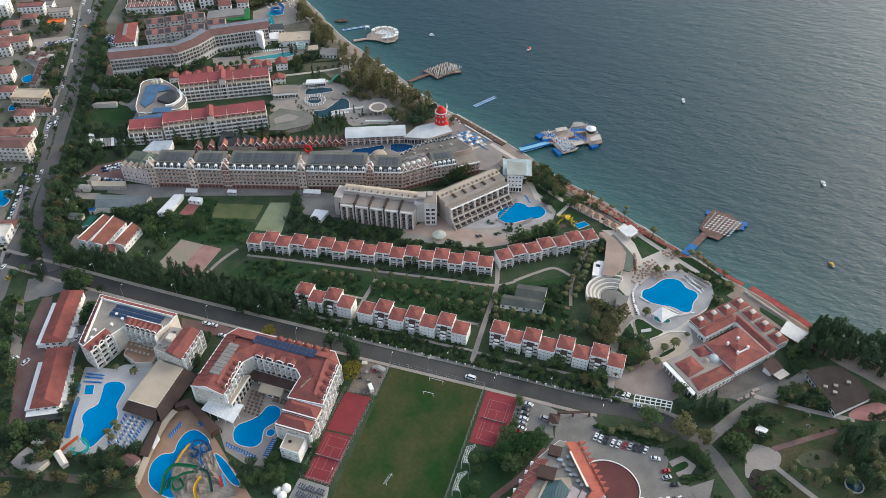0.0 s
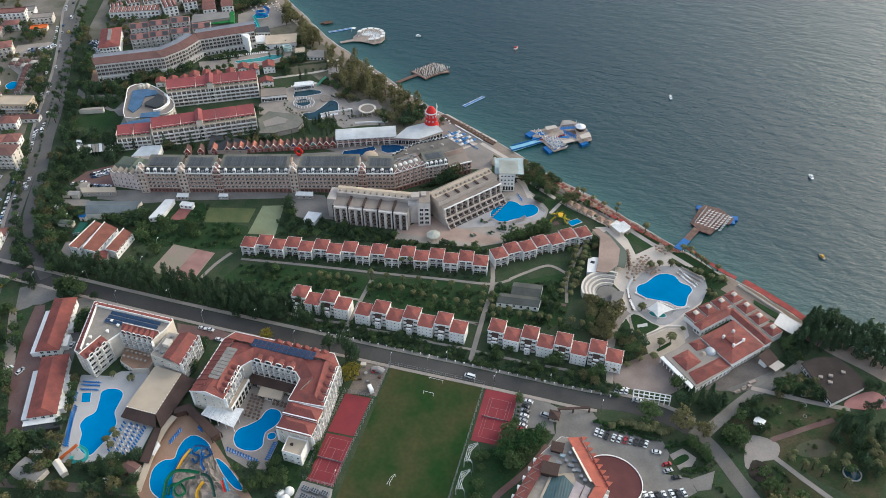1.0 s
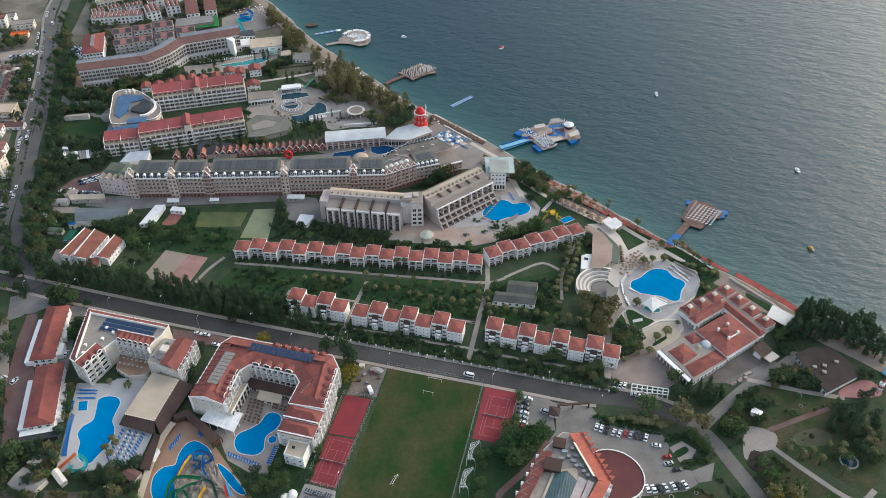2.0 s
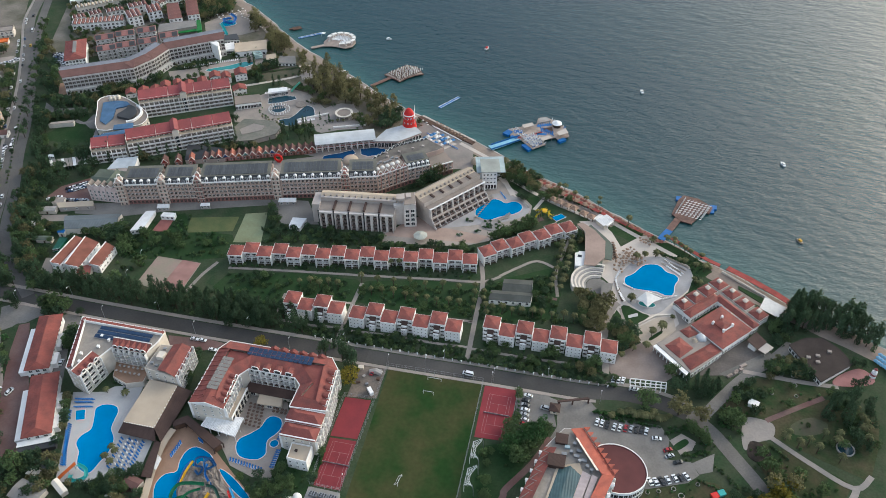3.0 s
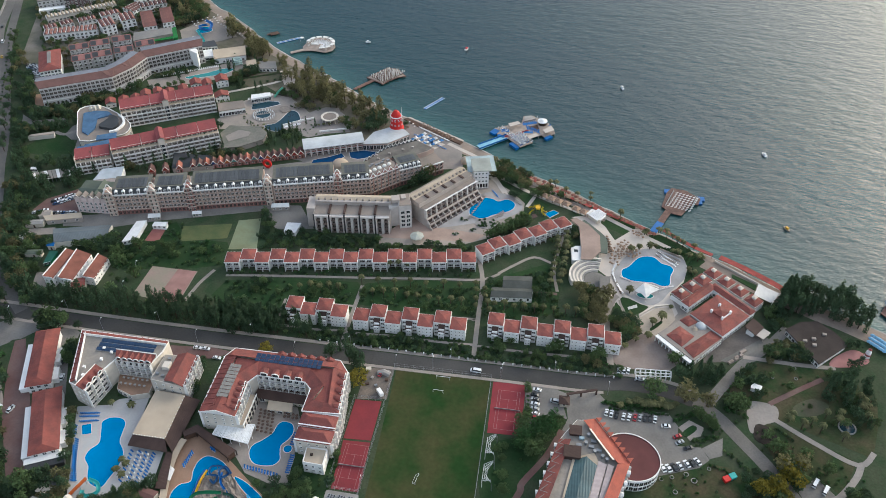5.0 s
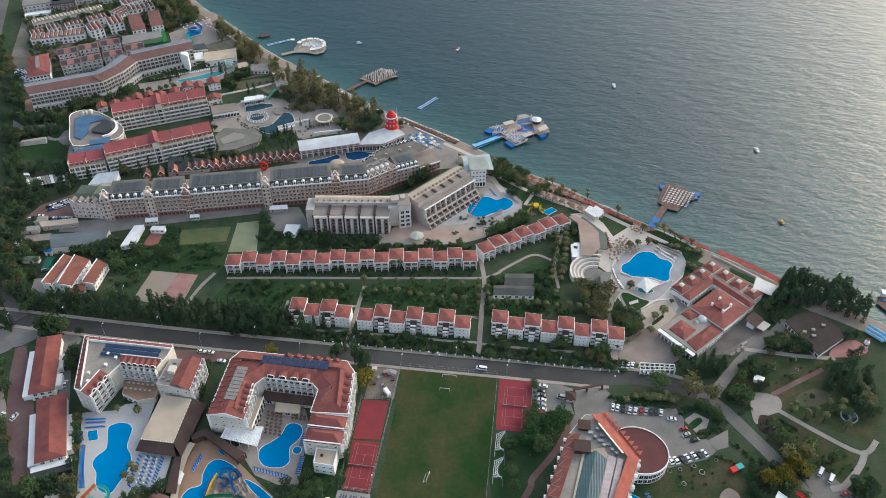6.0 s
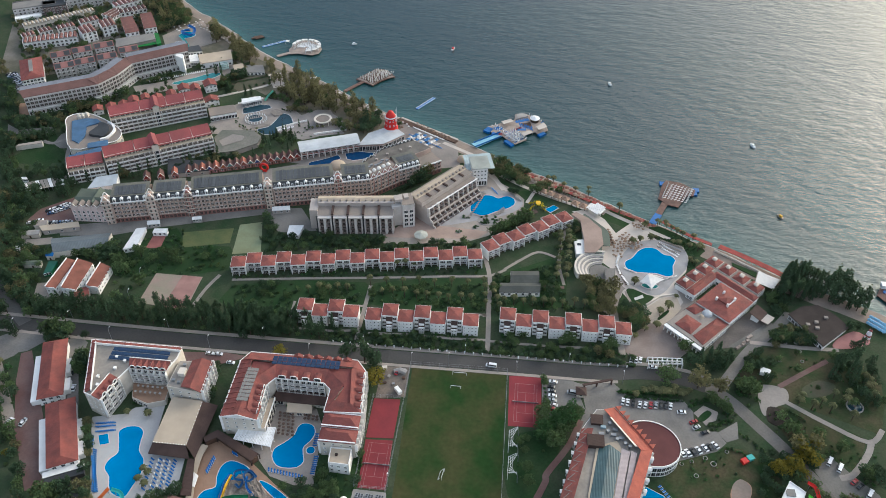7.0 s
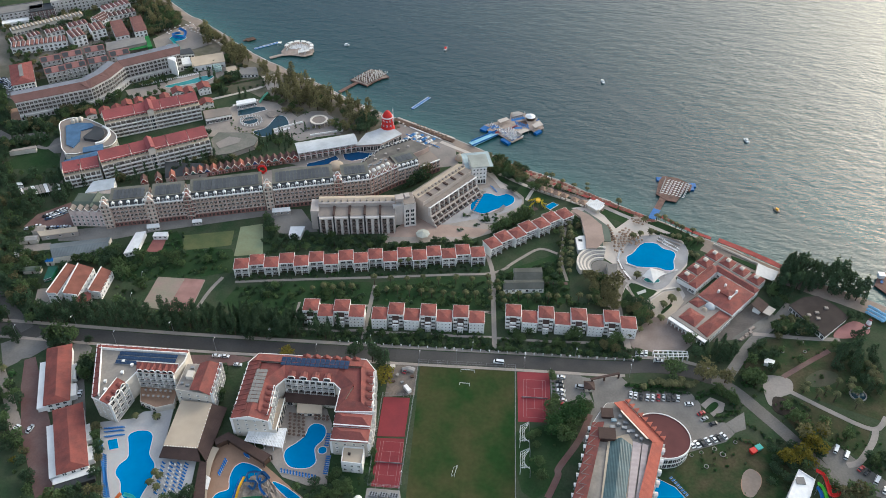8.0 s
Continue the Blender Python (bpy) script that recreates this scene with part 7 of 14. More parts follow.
for pts in ([(-325.3, 196.0), (-318.5, 200.0), (-309.6, 200.6), (-304.7, 197.3), (-313.2, 191.2), (-308.6, 178.6), (-309.3, 170.4), (-314.7, 173.5)], [(-301.9, 169.8), (-290.4, 175.5), (-287.7, 169.9), (-300.0, 165.4)], [(-303.1, 154.0), (-285.9, 165.1), (-287.4, 168.9), (-304.8, 157.4)]):
    bm = bmesh.new()
    prism(bm, grown(pts, 0.6), 9.0, 9.8)
    add(th, "glass_roof", bm, BLUEGLASS, "blue glass roof strip")
bm = bmesh.new()
prism(bm, rounded([(-306.3, 183.1), (-303.8, 190.6), (-305.1, 195.4), (-298.2, 193.6), (-293.3, 185.5), (-294.6, 178.3), (-298.9, 179.0), (-305.2, 179.7)], 2), 9.0, 11.0)
add(th, "dark_dome", bm, SLATE, "dark curved lobby roof")
bm = bmesh.new()
prism(bm, band(rounded([(-295.8, 175.7), (-291.8, 178.9), (-290.7, 187.3), (-294.6, 194.2), (-299.4, 197.5)], 4, False), 1.6), 9.0, 10.4)
add(th, "parapet_ring", bm, WHITE)
for q in ((-322.3, 201.0), (-320.5, 202.4), (-318.4, 204.6)):
    bm = boxes((q[0] - 1.2, q[0] + 1.2, q[1] - 1.2, q[1] + 1.2, 9, 11.5))
    tube(bm, [(*q, 11.5), (*q, 12.6)], 1.3, 10, taper=0.3)
    add(th, "roof_turret", bm, CREAM)
edge = grown(atr, 0.3)
bm = bmesh.new()
prism(bm, band([tuple(p) for p in edge] + [tuple(edge[0])], 0.4), 9.0, 9.5)
add(th, "parapet", bm, WHITE)
for k in range(len(edge)):
    p, q = edge[k], edge[(k + 1) % len(edge)]
    if (Vector(q) - Vector(p)).length > 2.4:
        facade(th, p, q, 0.5, 2, 1, 3.6, 0, (1.8, 2.6))
pool([(-304.4, 190.1), (-300.4, 198.7), (-300.7, 206.0), (-295.2, 195.9), (-299.0, 188.3)], TEAL, "small teal hotel pool", 0.2)
a, b = Vector((-306.7, 152.0)), Vector((-288.1, 160.1))
for i in range(14):
    p = a.lerp(b, (i + 0.5) / 14)
    solid("solar_panel", boxes((-0.85, 0.85, -2.2, 2.2, 10.4, 10.6)), BLUEGLASS, "tilted blue solar panel on the hotel roof", "solar panel", "solar panels", m=pose(p.x, p.y, 0.6, 8, 0, 26))
greenhall = [(-214.9, 177.0), (-202.8, 181.5), (-189.8, 192.5), (-189.4, 200.5), (-197.4, 207.0), (-219.0, 205.2), (-222.4, 191.7)]
th = house("hall", "low grey hall with a mossy flat roof and pale deck", "hall", greenhall, 3.6, GREYWALL)
bm = bmesh.new()
prism(bm, grown(greenhall, 0.6), 3.6, 4.1)
add(th, "roof", bm, mat("mossy_felt", (0.125, 0.130, 0.110), 0.9, 0.3, 0.12, 0.8, col2=(0.19, 0.175, 0.155)))
bm = bmesh.new()
prism(bm, [(-217.0, 191.6), (-212.4, 185.4), (-201.0, 194.0), (-201.2, 199.6), (-209.9, 201.0)], 4.1, 4.35)
add(th, "roof_deck", bm, WORNPAVE, "pale deck on the hall roof")
flat = [(-233.4, 221.4), (-216.2, 229.8), (-221.4, 238.8), (-238.4, 231.9)]
th = house("flat_building", "low building with a flat grey-beige roof", "building", flat, 4.6, WHITE)
bm = bmesh.new()
prism(bm, grown(flat, 0.4), 4.6, 5.0)
add(th, "roof", bm, TAUPEROOF)
facade(th, flat[0], flat[1], 0.2, 1, 9, 3, 0, (2.0, 2.6))
flat = [(-216.4, 244.0), (-203.5, 250.6), (-205.2, 254.8), (-218.2, 249.2)]
th = house("flat_building", "low pool building with a flat pale roof", "building", flat, 3.8, WHITE)
bm = bmesh.new()
prism(bm, grown(flat, 0.4), 3.8, 4.1)
add(th, "roof", bm, WHITEPAINT)
facade(th, flat[0], flat[1], 0.2, 1, 9, 3, 0, (2.0, 2.6))
c = (-201.6, 228.7)
bm = bmesh.new()
ring, inner = disc(*c, 9.5, 8.5, 32), disc(*c, 6.0, 5.4, 32)
for i in range(32):
    j = (i + 1) % 32
    prism(bm, [ring[i], ring[j], inner[j], inner[i]], -0.1, 0.35)
solid("ring_terrace", bm, WORNPAVE, "ring-shaped pale pool terrace", "terrace", kind="structure")
c = (-151.0, 229.6)
th = thing("round_pavilion", "round shade pavilion with a pale ring roof", "pavilion", m=Matrix.Translation((*c, 0)))
bm = bmesh.new()
ring, inner = disc(0, 0, 6.6, n=28), disc(0, 0, 5.0, n=28)
for i in range(28):
    j = (i + 1) % 28
    prism(bm, [ring[i], ring[j], inner[j], inner[i]], 3.4, 3.9)
part("roof", bm, CREAM, th)
bm = bmesh.new()
prism(bm, inner, 3.3, 3.6)
part("centre", bm, TAUPEROOF, th)
for a in range(0, 360, 36):
    part("post", boxes((-0.2, 0.2, -0.2, 0.2, -0.1, 3.5)), CREAM, th, "", pose(5.8 * math.cos(radians(a)), 5.8 * math.sin(radians(a)), 0))

# -- curved hotel farther off --
# white greyed so the wall colour holds the haze of distance
FARWALL = mat("haze_greyed_white", (0.52, 0.50, 0.48), 0.85, 0.1)
pts = [(-371, 215.5), (-348, 228.5), (-325.5, 241.5), (-317, 258), (-313, 275.5), (-290, 292), (-277, 301)]
for i, (a, b) in enumerate(zip(pts, pts[1:])):
    m, length = facing(a, b)
    th = thing("hotel", "long white hotel with balconies and brown-red roof", "hotel", "segments of the curved hotel", m=m)
    footprint(m, 0, length, -2, 16)
    part("wall", boxes((0, length, 0, 15, -0.3, 13.6), (0, length, -2.5, 0, -0.3, 4.2)), FARWALL, th)
    bm = bmesh.new()
    slope(bm, (-0.3, 0.4), (length + 0.3, 0.4), (length + 2.6, 7.6), (-2.6, 7.6), 14.0, 16.6)
    part("roof", bm, MAROON, th)
    part("roof_back", boxes((-2.0, length + 2.0, 7.4, 15.5, 13.6, 15.6 + 0.03 * i)), mat("grey_blue_roof", (0.20, 0.21, 0.24), 0.7, 0.12) if i == 0 else bpy.data.materials["grey_blue_roof"], th, "grey flat rear roof")
    n = max(3, round(length / 3.1))
    wins, bals, arches = [], [], []
    # wide panes carry the dark of the balcony recesses in their colour
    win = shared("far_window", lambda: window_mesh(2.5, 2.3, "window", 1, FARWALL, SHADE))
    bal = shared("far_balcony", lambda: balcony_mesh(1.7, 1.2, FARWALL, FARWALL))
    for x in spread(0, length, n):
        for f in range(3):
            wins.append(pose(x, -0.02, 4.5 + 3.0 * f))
            bals.append(pose(x, 0, 4.4 + 3.0 * f))
        arches.append(pose(x, -2.52, 0.6))
    tagged(part("glazing_layer", merged("glazing_layer", win, wins), None, th), kind="stuff")
    tagged(part("balcony_layer", merged("balcony_layer", bal, bals), None, th), kind="stuff")
    tagged(part("arcade_layer", merged("arcade_layer", shared("far_arch", lambda: window_mesh(1.7, 2.6, "window", 0, WHITE, SHADE)), arches), None, th), kind="stuff")
bm = bmesh.new()
prism(bm, [(-291.8, 297.8), (-277.1, 289.7), (-279.2, 296.2), (-292.8, 303.0)], -0.3, 13)
solid("hotel_end", bm, WHITE, "plain white end block of the curved hotel", "building")
a, b = (-390.6, 247.6), (-377.3, 255.3)
m, length = facing(a, b)
th = thing("hotel", "white hotel block with a scalloped red roof", "hotel", m=m)
footprint(m, 0, length, -1, 34)
part("wall", boxes((0, length, 0, 34, -0.3, 9.5)), WHITE, th)
bm = bmesh.new()
hip(bm, 0, length, 0, 34, 9.5, 2.6, 0.8, 24)
part("roof", bm, TILEY, th)
part("ridge_strip", boxes((length / 2 - 1.4, length / 2 + 1.4, 7, 27, 11.6, 12.4)), GREYROOF, th)
window_row(th, spread(0, length, 6), -0.02, [0.8, 3.8, 6.6], 1.8, 1.9)
low = [(-344.8, 314.1), (-317.8, 332.3), (-324.3, 342.4), (-351.1, 328.0)]
th = house("hall", "low hall with grey flat roofs and green end", "hall", low, 6, GREYWALL)
bm = bmesh.new()
prism(bm, grown(low, 0.4), 6, 6.5)
add(th, "roof", bm, GREYROOF)
bm = bmesh.new()
prism(bm, [(-314.6, 325.9), (-311.8, 328.7), (-321.7, 346.9), (-324.4, 344.8)], -0.2, 5)
add(th, "green_end", bm, mat("bright_green_mesh", (0.03, 0.20, 0.05), 0.8, 0.15))
bm = bmesh.new()
prism(bm, [(-333.0, 319.2), (-316.2, 328.3), (-319.5, 333.6), (-335.3, 324.8)], 3.4, 4.0)
add(th, "green_awning", bm, bpy.data.materials["bright_green_mesh"])
for pts, h, roof in (([(-278.5, 301.5), (-270.7, 304.0), (-276.4, 315.1), (-282.7, 311.3)], 4, WHITEPAINT), ([(-267.3, 297.6), (-244.0, 308.4), (-250.0, 323.0), (-273.7, 312.0)], 5, BEIGEROOF), ([(-286.0, 317.7), (-274.1, 321.4), (-280.3, 330.1), (-289.0, 325.1)], 4, SLATE),
                     ([(-237.0, 291.5), (-229.8, 294.8), (-234.5, 303.8), (-240.7, 300.5)], 4, BEIGEROOF), ([(-227.4, 291.3), (-213.1, 294.1), (-217.8, 304.7), (-230.8, 302.4)], 3, GREYROOF)):
    th = house("flat_building", "low pale building with a flat roof near the beach", "building", pts, h - 0.4, WHITE)
    bm = bmesh.new()
    prism(bm, grown(pts, 0.4), h - 0.4, h)
    add(th, "roof", bm, roof)
    facade(th, pts[0], pts[1], 0.2, 1, 5, 3, 0, (1.8, 2.0))

# -- small tiled houses --
def tiled_house(x, y, w, d, h, turn, roof=None, label="small white house with a red tiled roof", wall=None, category="house", group="", ridge='hip', nx=None):
    th = thing("house", label, category, group, m=pose(x, y, 0, 0, 0, turn))
    footprint(th.matrix_basis, -w / 2, w / 2, -d / 2, d / 2)
    part("wall", boxes((-w / 2, w / 2, -d / 2, d / 2, -0.3, h)), wall or WHITE, th)
    bm = bmesh.new()
    if ridge == 'hip':
        hip(bm, -w / 2, w / 2, -d / 2, d / 2, h, 1.9, 0.5)
    elif ridge == 'flat':
        parapet(bm, -w / 2, w / 2, -d / 2, d / 2, h, 0.7)
        box(bm, -w / 2 + 0.3, w / 2 - 0.3, -d / 2 + 0.3, d / 2 - 0.3, h - 0.1, h + 0.1)
    else:
        gable(bm, -w / 2 - 0.4, w / 2 + 0.4, -d / 2 - 0.5, d / 2 + 0.5, h, 2.0, ridge)
        if ridge == 'x':
            for x0 in (-w / 2, w / 2 - 0.2):
                v = [bm.verts.new(p) for p in ((x0, -d / 2, h), (x0, d / 2, h), (x0, 0, h + 1.8), (x0 + 0.2, -d / 2, h), (x0 + 0.2, d / 2, h), (x0 + 0.2, 0, h + 1.8))]
                for q in ((0, 1, 2), (5, 4, 3), (0, 3, 4, 1), (1, 4, 5, 2), (2, 5, 3, 0)):
                    bm.faces.new([v[j] for j in q])
    part("roof", bm, roof or TILE, th)
    n = nx or max(2, round(w / 3))
    floors = max(1, round(h / 3.0))
    zs = [0.9 + 2.95 * f for f in range(floors)]
    me = shared("house_window", lambda: window_mesh(1.4, 1.4))
    places = [pose(x0, -d / 2 - 0.02, z) for x0 in spread(-w / 2, w / 2, n) for z in zs] + [pose(w / 2 + 0.02, y0, z, 0, 0, 90) for y0 in spread(-d / 2, d / 2, max(2, round(d / 3.5))) for z in zs]
    tagged(part("glazing_layer", merged("glazing_layer", me, places), None, th), kind="stuff")
    return th


for x, y, w, d, h, turn in ((*(-298.2, 237.0), 7, 8, 6, 30), (*(-282.1, 243.6), 7, 8, 5, 30), (*(-273.4, 249.6), 7, 8, 5.5, 30), (*(-266.8, 258.2), 8, 8, 6.5, 30), (*(-258.6, 260.7), 7, 8, 5.5, 30), (*(-249.0, 267.0), 9, 9, 6.5, 30),
                            (*(-240.6, 245.5), 10, 7, 5.5, 30), (*(-304.3, 232.2), 7, 7, 4.5, 30), (*(-312.3, 228.1), 7, 7, 4.5, 30), (*(-320.9, 223.8), 7, 7, 4.5, 30), (*(-292.1, 244.0), 6, 7, 4.5, 30)):
    tiled_house(x, y, w, d, h - 1.0, turn, ridge='y', group="small tiled houses in the hotel garden")
# white house with three red roofs
for pts, h, lab in (([(-264.6, 32.9), (-259.5, 33.1), (-258.8, 57.5), (-263.4, 56.9)], 6.2, 0), ([(-256.0, 33.9), (-248.0, 33.5), (-248.2, 56.8), (-257.4, 57.9)], 5.7, 1), ([(-243.6, 38.2), (-236.8, 37.7), (-237.2, 55.9), (-243.6, 57.1)], 4.7, 1)):
    th = house("house", "white staff house with a sloping red-brown tiled roof", "house", pts, h, WHITE, "staff houses")
    a, b, c, d = [Vector(p) for p in pts]
    bm = bmesh.new()
    slope(bm, tuple(b), tuple(c), tuple(d), tuple(a), h + 0.2, h + 2.0)
    add(th, "roof", bm, mat("brown_red_tiles", (0.22, 0.085, 0.06), 0.8, 0.15, 0.2, 1.5) if lab == 0 else bpy.data.materials["brown_red_tiles"])
    bm = bmesh.new()
    prism(bm, band([tuple(a), tuple(d)], 0.4), h, h + 2.5)
    prism(bm, band([tuple(a), tuple(b)], 0.4), h, h + 1.3)
    add(th, "parapet", bm, WHITEPAINT)
    facade(th, tuple(a), tuple(b), 0.5, 2, 2, 2.8, 0, (1.2, 1.3))
    facade(th, tuple(b), tuple(c), 0.5, 2, 6, 2.8, 0, (1.3, 1.3))
shed = [(-276.9, 64.5), (-247.3, 74.3), (-250.1, 85.9), (-283.9, 76.4)]
th = house("shed", "long shed with a grey ribbed panel roof", "shed", shed, 4.4, CREAM)
a, b, c, d = [Vector(p) for p in shed]
bm = bmesh.new()
slope(bm, tuple(a), tuple(b), tuple((b + c) / 2), tuple((a + d) / 2), 4.5, 6.2)
slope(bm, tuple(c), tuple(d), tuple((a + d) / 2), tuple((b + c) / 2), 4.5, 6.2)
add(th, "roof", bm, mat("grey_ribbed_panels", (0.15, 0.17, 0.18), 0.5, 0.15, 0.1, 1.0, lines=('X', 1.6, 0.08)))
for pts, h, wall, roof in (([(-237.4, 73.1), (-230.8, 76.6), (-231.9, 94.4), (-237.1, 92.7)], 3.2, WHITE, WHITEPAINT), ([(-226.3, 90.7), (-217.8, 91.6), (-218.3, 95.2), (-226.4, 94.2)], 2.8, WHITE, WHITEPAINT), ([(-143.9, 98.9), (-136.9, 98.4), (-135.9, 107.8), (-144.4, 106.9)], 2.8, WHITE, WHITEPAINT),
                           ([(-232.4, 97.7), (-225.1, 99.6), (-226.6, 102.7), (-233.7, 100.9)], 2.8, GREYWALL, WHITEPAINT), ([(-206.5, 105.6), (-200.8, 107.1), (-201.8, 109.3), (-207.1, 108.1)], 2.8, GREYWALL, WHITEPAINT), ([(-159.2, 119.9), (-148.2, 122.4), (-149.4, 125.9), (-160.0, 123.4)], 3, GREYWALL, WHITEPAINT),
                           ([(-293.5, 84.1), (-272.9, 90.7), (-275.7, 94.7), (-297.6, 87.7)], 3.4, GREYWALL, BEIGEROOF),
                           ([(-274.9, 48.0), (-271.6, 50.0), (-272.3, 59.4), (-276.8, 58.9)], 2.4, GREEN, mat("dark_green_sheet", (0.02, 0.10, 0.07), 0.6, 0.15)), ([(-290.6, 53.9), (-282.8, 55.6), (-283.7, 58.7), (-291.7, 57.1)], 2.4, GREYWALL, GREYROOF),
                           ([(-282.9, 125.8), (-266.6, 131.6), (-270.1, 143.2), (-282.7, 138.1)], 5.6, WHITE, mat("pale_blue_roof", (0.42, 0.46, 0.50), 0.6, 0.1)), ([(-238.6, 149.3), (-213.1, 156.9), (-217.6, 167.4), (-244.9, 166.5)], 3.6, GREYWALL, SLATE), ([(-334.0, 134.3), (-329.6, 134.7), (-331.7, 136.5), (-334.6, 136.1)], 2.6, WHITE, WHITEPAINT)):
    th = house("shed", "low shed with a flat pale roof", "shed", pts, h, wall)
    bm = bmesh.new()
    prism(bm, grown(pts, 0.35), h, h + 0.25)
    add(th, "roof", bm, roof)
    facade(th, pts[0], pts[1], 0.2, 1, 3, 3, 0, (1.4, 1.6))
slab("court_yard", [(-226.9, 79.3), (-218.1, 80.3), (-218.9, 93.4), (-226.7, 93.1)], 0.11, mat("brick_red_yard", (0.25, 0.10, 0.09), 0.9, 0.15), "small red paved yard", "yard")

# -- restaurant with red hipped pavilions by the beach --
HX = Vector((0.687, 0.727))


def rest_block(pts, h, roof_h, roof=TILE, wall=WHITE, label="white restaurant block with a red hipped roof", ridge=None, lantern=False, over=0.6):
    a, b, d = Vector(pts[0]), Vector(pts[1]), Vector(pts[2])
    m, length = facing(a, b)
    depth = (d - b).length
    th = thing("restaurant", label, "restaurant", "restaurant pavilions", m=m)
    footprint(m, 0, length, 0, depth)
    part("wall", boxes((0, length, 0, depth, -0.3, h)), wall, th)
    bm = bmesh.new()
    hip(bm, 0, length, 0, depth, h, roof_h, over, ridge)
    part("roof", bm, roof, th)
    part("eave", boxes((-over - 0.1, length + over + 0.1, -over - 0.1, depth + over + 0.1, h - 0.25, h - 0.02)), WHITE, th)
    window_row(th, spread(0.5, length - 0.5, max(2, round(length / 2.6))), -0.02, [0.4], 1.6, 2.2)
    window_row(th, spread(0.5, depth - 0.5, max(2, round(depth / 2.6))), length + 0.02, [0.4], 1.6, 2.2, 'right')
    window_row(th, spread(0.5, depth - 0.5, max(2, round(depth / 2.6))), -0.02, [0.4], 1.6, 2.2, 'left')
    if lantern:
        part("lantern", boxes((length / 2 - 1, length / 2 + 1, depth / 2 - 1, depth / 2 + 1, h + roof_h - 0.6, h + roof_h + 0.7)), CREAM, th)
        bm = bmesh.new()
        hip(bm, length / 2 - 1, length / 2 + 1, depth / 2 - 1, depth / 2 + 1, h + roof_h + 0.7, 0.6, 0.3, 0.2)
        part("lantern_roof", bm, CREAM, th)
    return th, length, depth


def square_at(c, s, u=HX):
    """Corners of a square pavilion round a centre, its front facing the camera's side."""
    v = Vector((u.y, -u.x))
    c = Vector(c)
    a = c - u * s / 2 + v * s / 2
    return [tuple(a), tuple(a + u * s), tuple(a + u * s - v * s)]


for c in ((93.5, 81.5), (99.8, 88.2), (106.3, 94.8), (112.8, 101.6), (119.6, 95.4), (126.2, 88.8), (133.0, 82.2)):
    rest_block(square_at(c, 7.1), 3.9, 1.7, TILE, WHITE, "square beach pavilion with red hipped roof and lantern", 0.4, True, 0.35)
rest_block([(97.0, 70.4), (113.0, 88.2), (109.4, 91.5)], 5.0, 1.5, TILE, WHITE, "long white restaurant wing with a red tiled roof", None, False, 0.3)
rest_block([(109.6, 88.2), (129.3, 69.2), (132.4, 72.5)], 5.0, 1.5, TILE, WHITE, "long white restaurant wing with a red tiled roof", None, False, 0.3)
pts = [(88.2, 80.2), (112.2, 106.8), (138.2, 81.2), (131.5, 74.2), (111.4, 93.4), (95.4, 74.0)]
th = house("terrace_building", "low white terrace building under the pavilions", "restaurant", pts, 3.3, WHITE)
bm = bmesh.new()
prism(bm, grown(pts, 0.2), 3.3, 3.5)
add(th, "terrace_roof", bm, PALEROOF)
th, length, depth = rest_block([(112.6, 50.1), (127.7, 66.7), (113.2, 80.6)], 6.4, 2.2, TILE, WHITE, "large white restaurant hall with red hipped roof", 1.0)
for ox in (-3.5, 3.5):
    for oy in (-3.5, 3.5):
        part("roof_turret", boxes((length / 2 + ox - 0.55, length / 2 + ox + 0.55, depth / 2 + oy - 0.55, depth / 2 + oy + 0.55, 7, 10)), WHITE, th)
part("roof_beam", boxes((length / 2 - 2.9, length / 2 + 2.9, depth / 2 - 3.8, depth / 2 - 3.4, 8, 9)), WHITE, th)
for k in range(4):
    part("balcony", boxes((length + 0.1, length + 2.2, 1.0 + 3.2 * k, 3.6 + 3.2 * k, 0.2 + 0.9 * k, 1.2 + 0.9 * k), (length + 0.1, length + 0.5, 1.0 + 3.2 * k, 3.6 + 3.2 * k, 1.2 + 0.9 * k, 6.0)), WHITE, th, "white stepped balcony bay")
bm = bmesh.new()
hip(bm, length / 2 - 3, length / 2 + 3, depth / 2 - 3, depth / 2 + 3, 8.3, 1.1, 0.2, 0.5, 0.6)
part("upper_roof", bm, TILE, th)
base = [(79.8, 47.5), (96.9, 31.1), (113, 49.5), (98.5, 66)]
th = house("restaurant", "white arcaded restaurant front with a flat terrace roof", "restaurant", base, 4.6, WHITE)
bm = bmesh.new()
prism(bm, grown(base, 0.3), 4.6, 4.9)
add(th, "terrace_roof", bm, PAVING)
facade(th, base[0], base[1], 0.2, 1, 9, 3, 0, (1.5, 2.8))
facade(th, base[1], base[2], 0.2, 1, 9, 3, 0, (1.5, 2.8))
bm = bmesh.new()
for i in range(11):
    p = Vector(base[0]).lerp(Vector(base[1]), i / 10) + Vector((-0.69, -0.72)) * 1.6
    box(bm, p.x - 0.25, p.x + 0.25, p.y - 0.25, p.y + 0.25, -0.2, 4.2)
prism(bm, band([tuple(Vector(base[0]) + Vector((-1.1, -1.15))), tuple(Vector(base[1]) + Vector((-1.1, -1.15)))], 2.2), 4.2, 4.7)
add(th, "arcade", bm, WHITE)
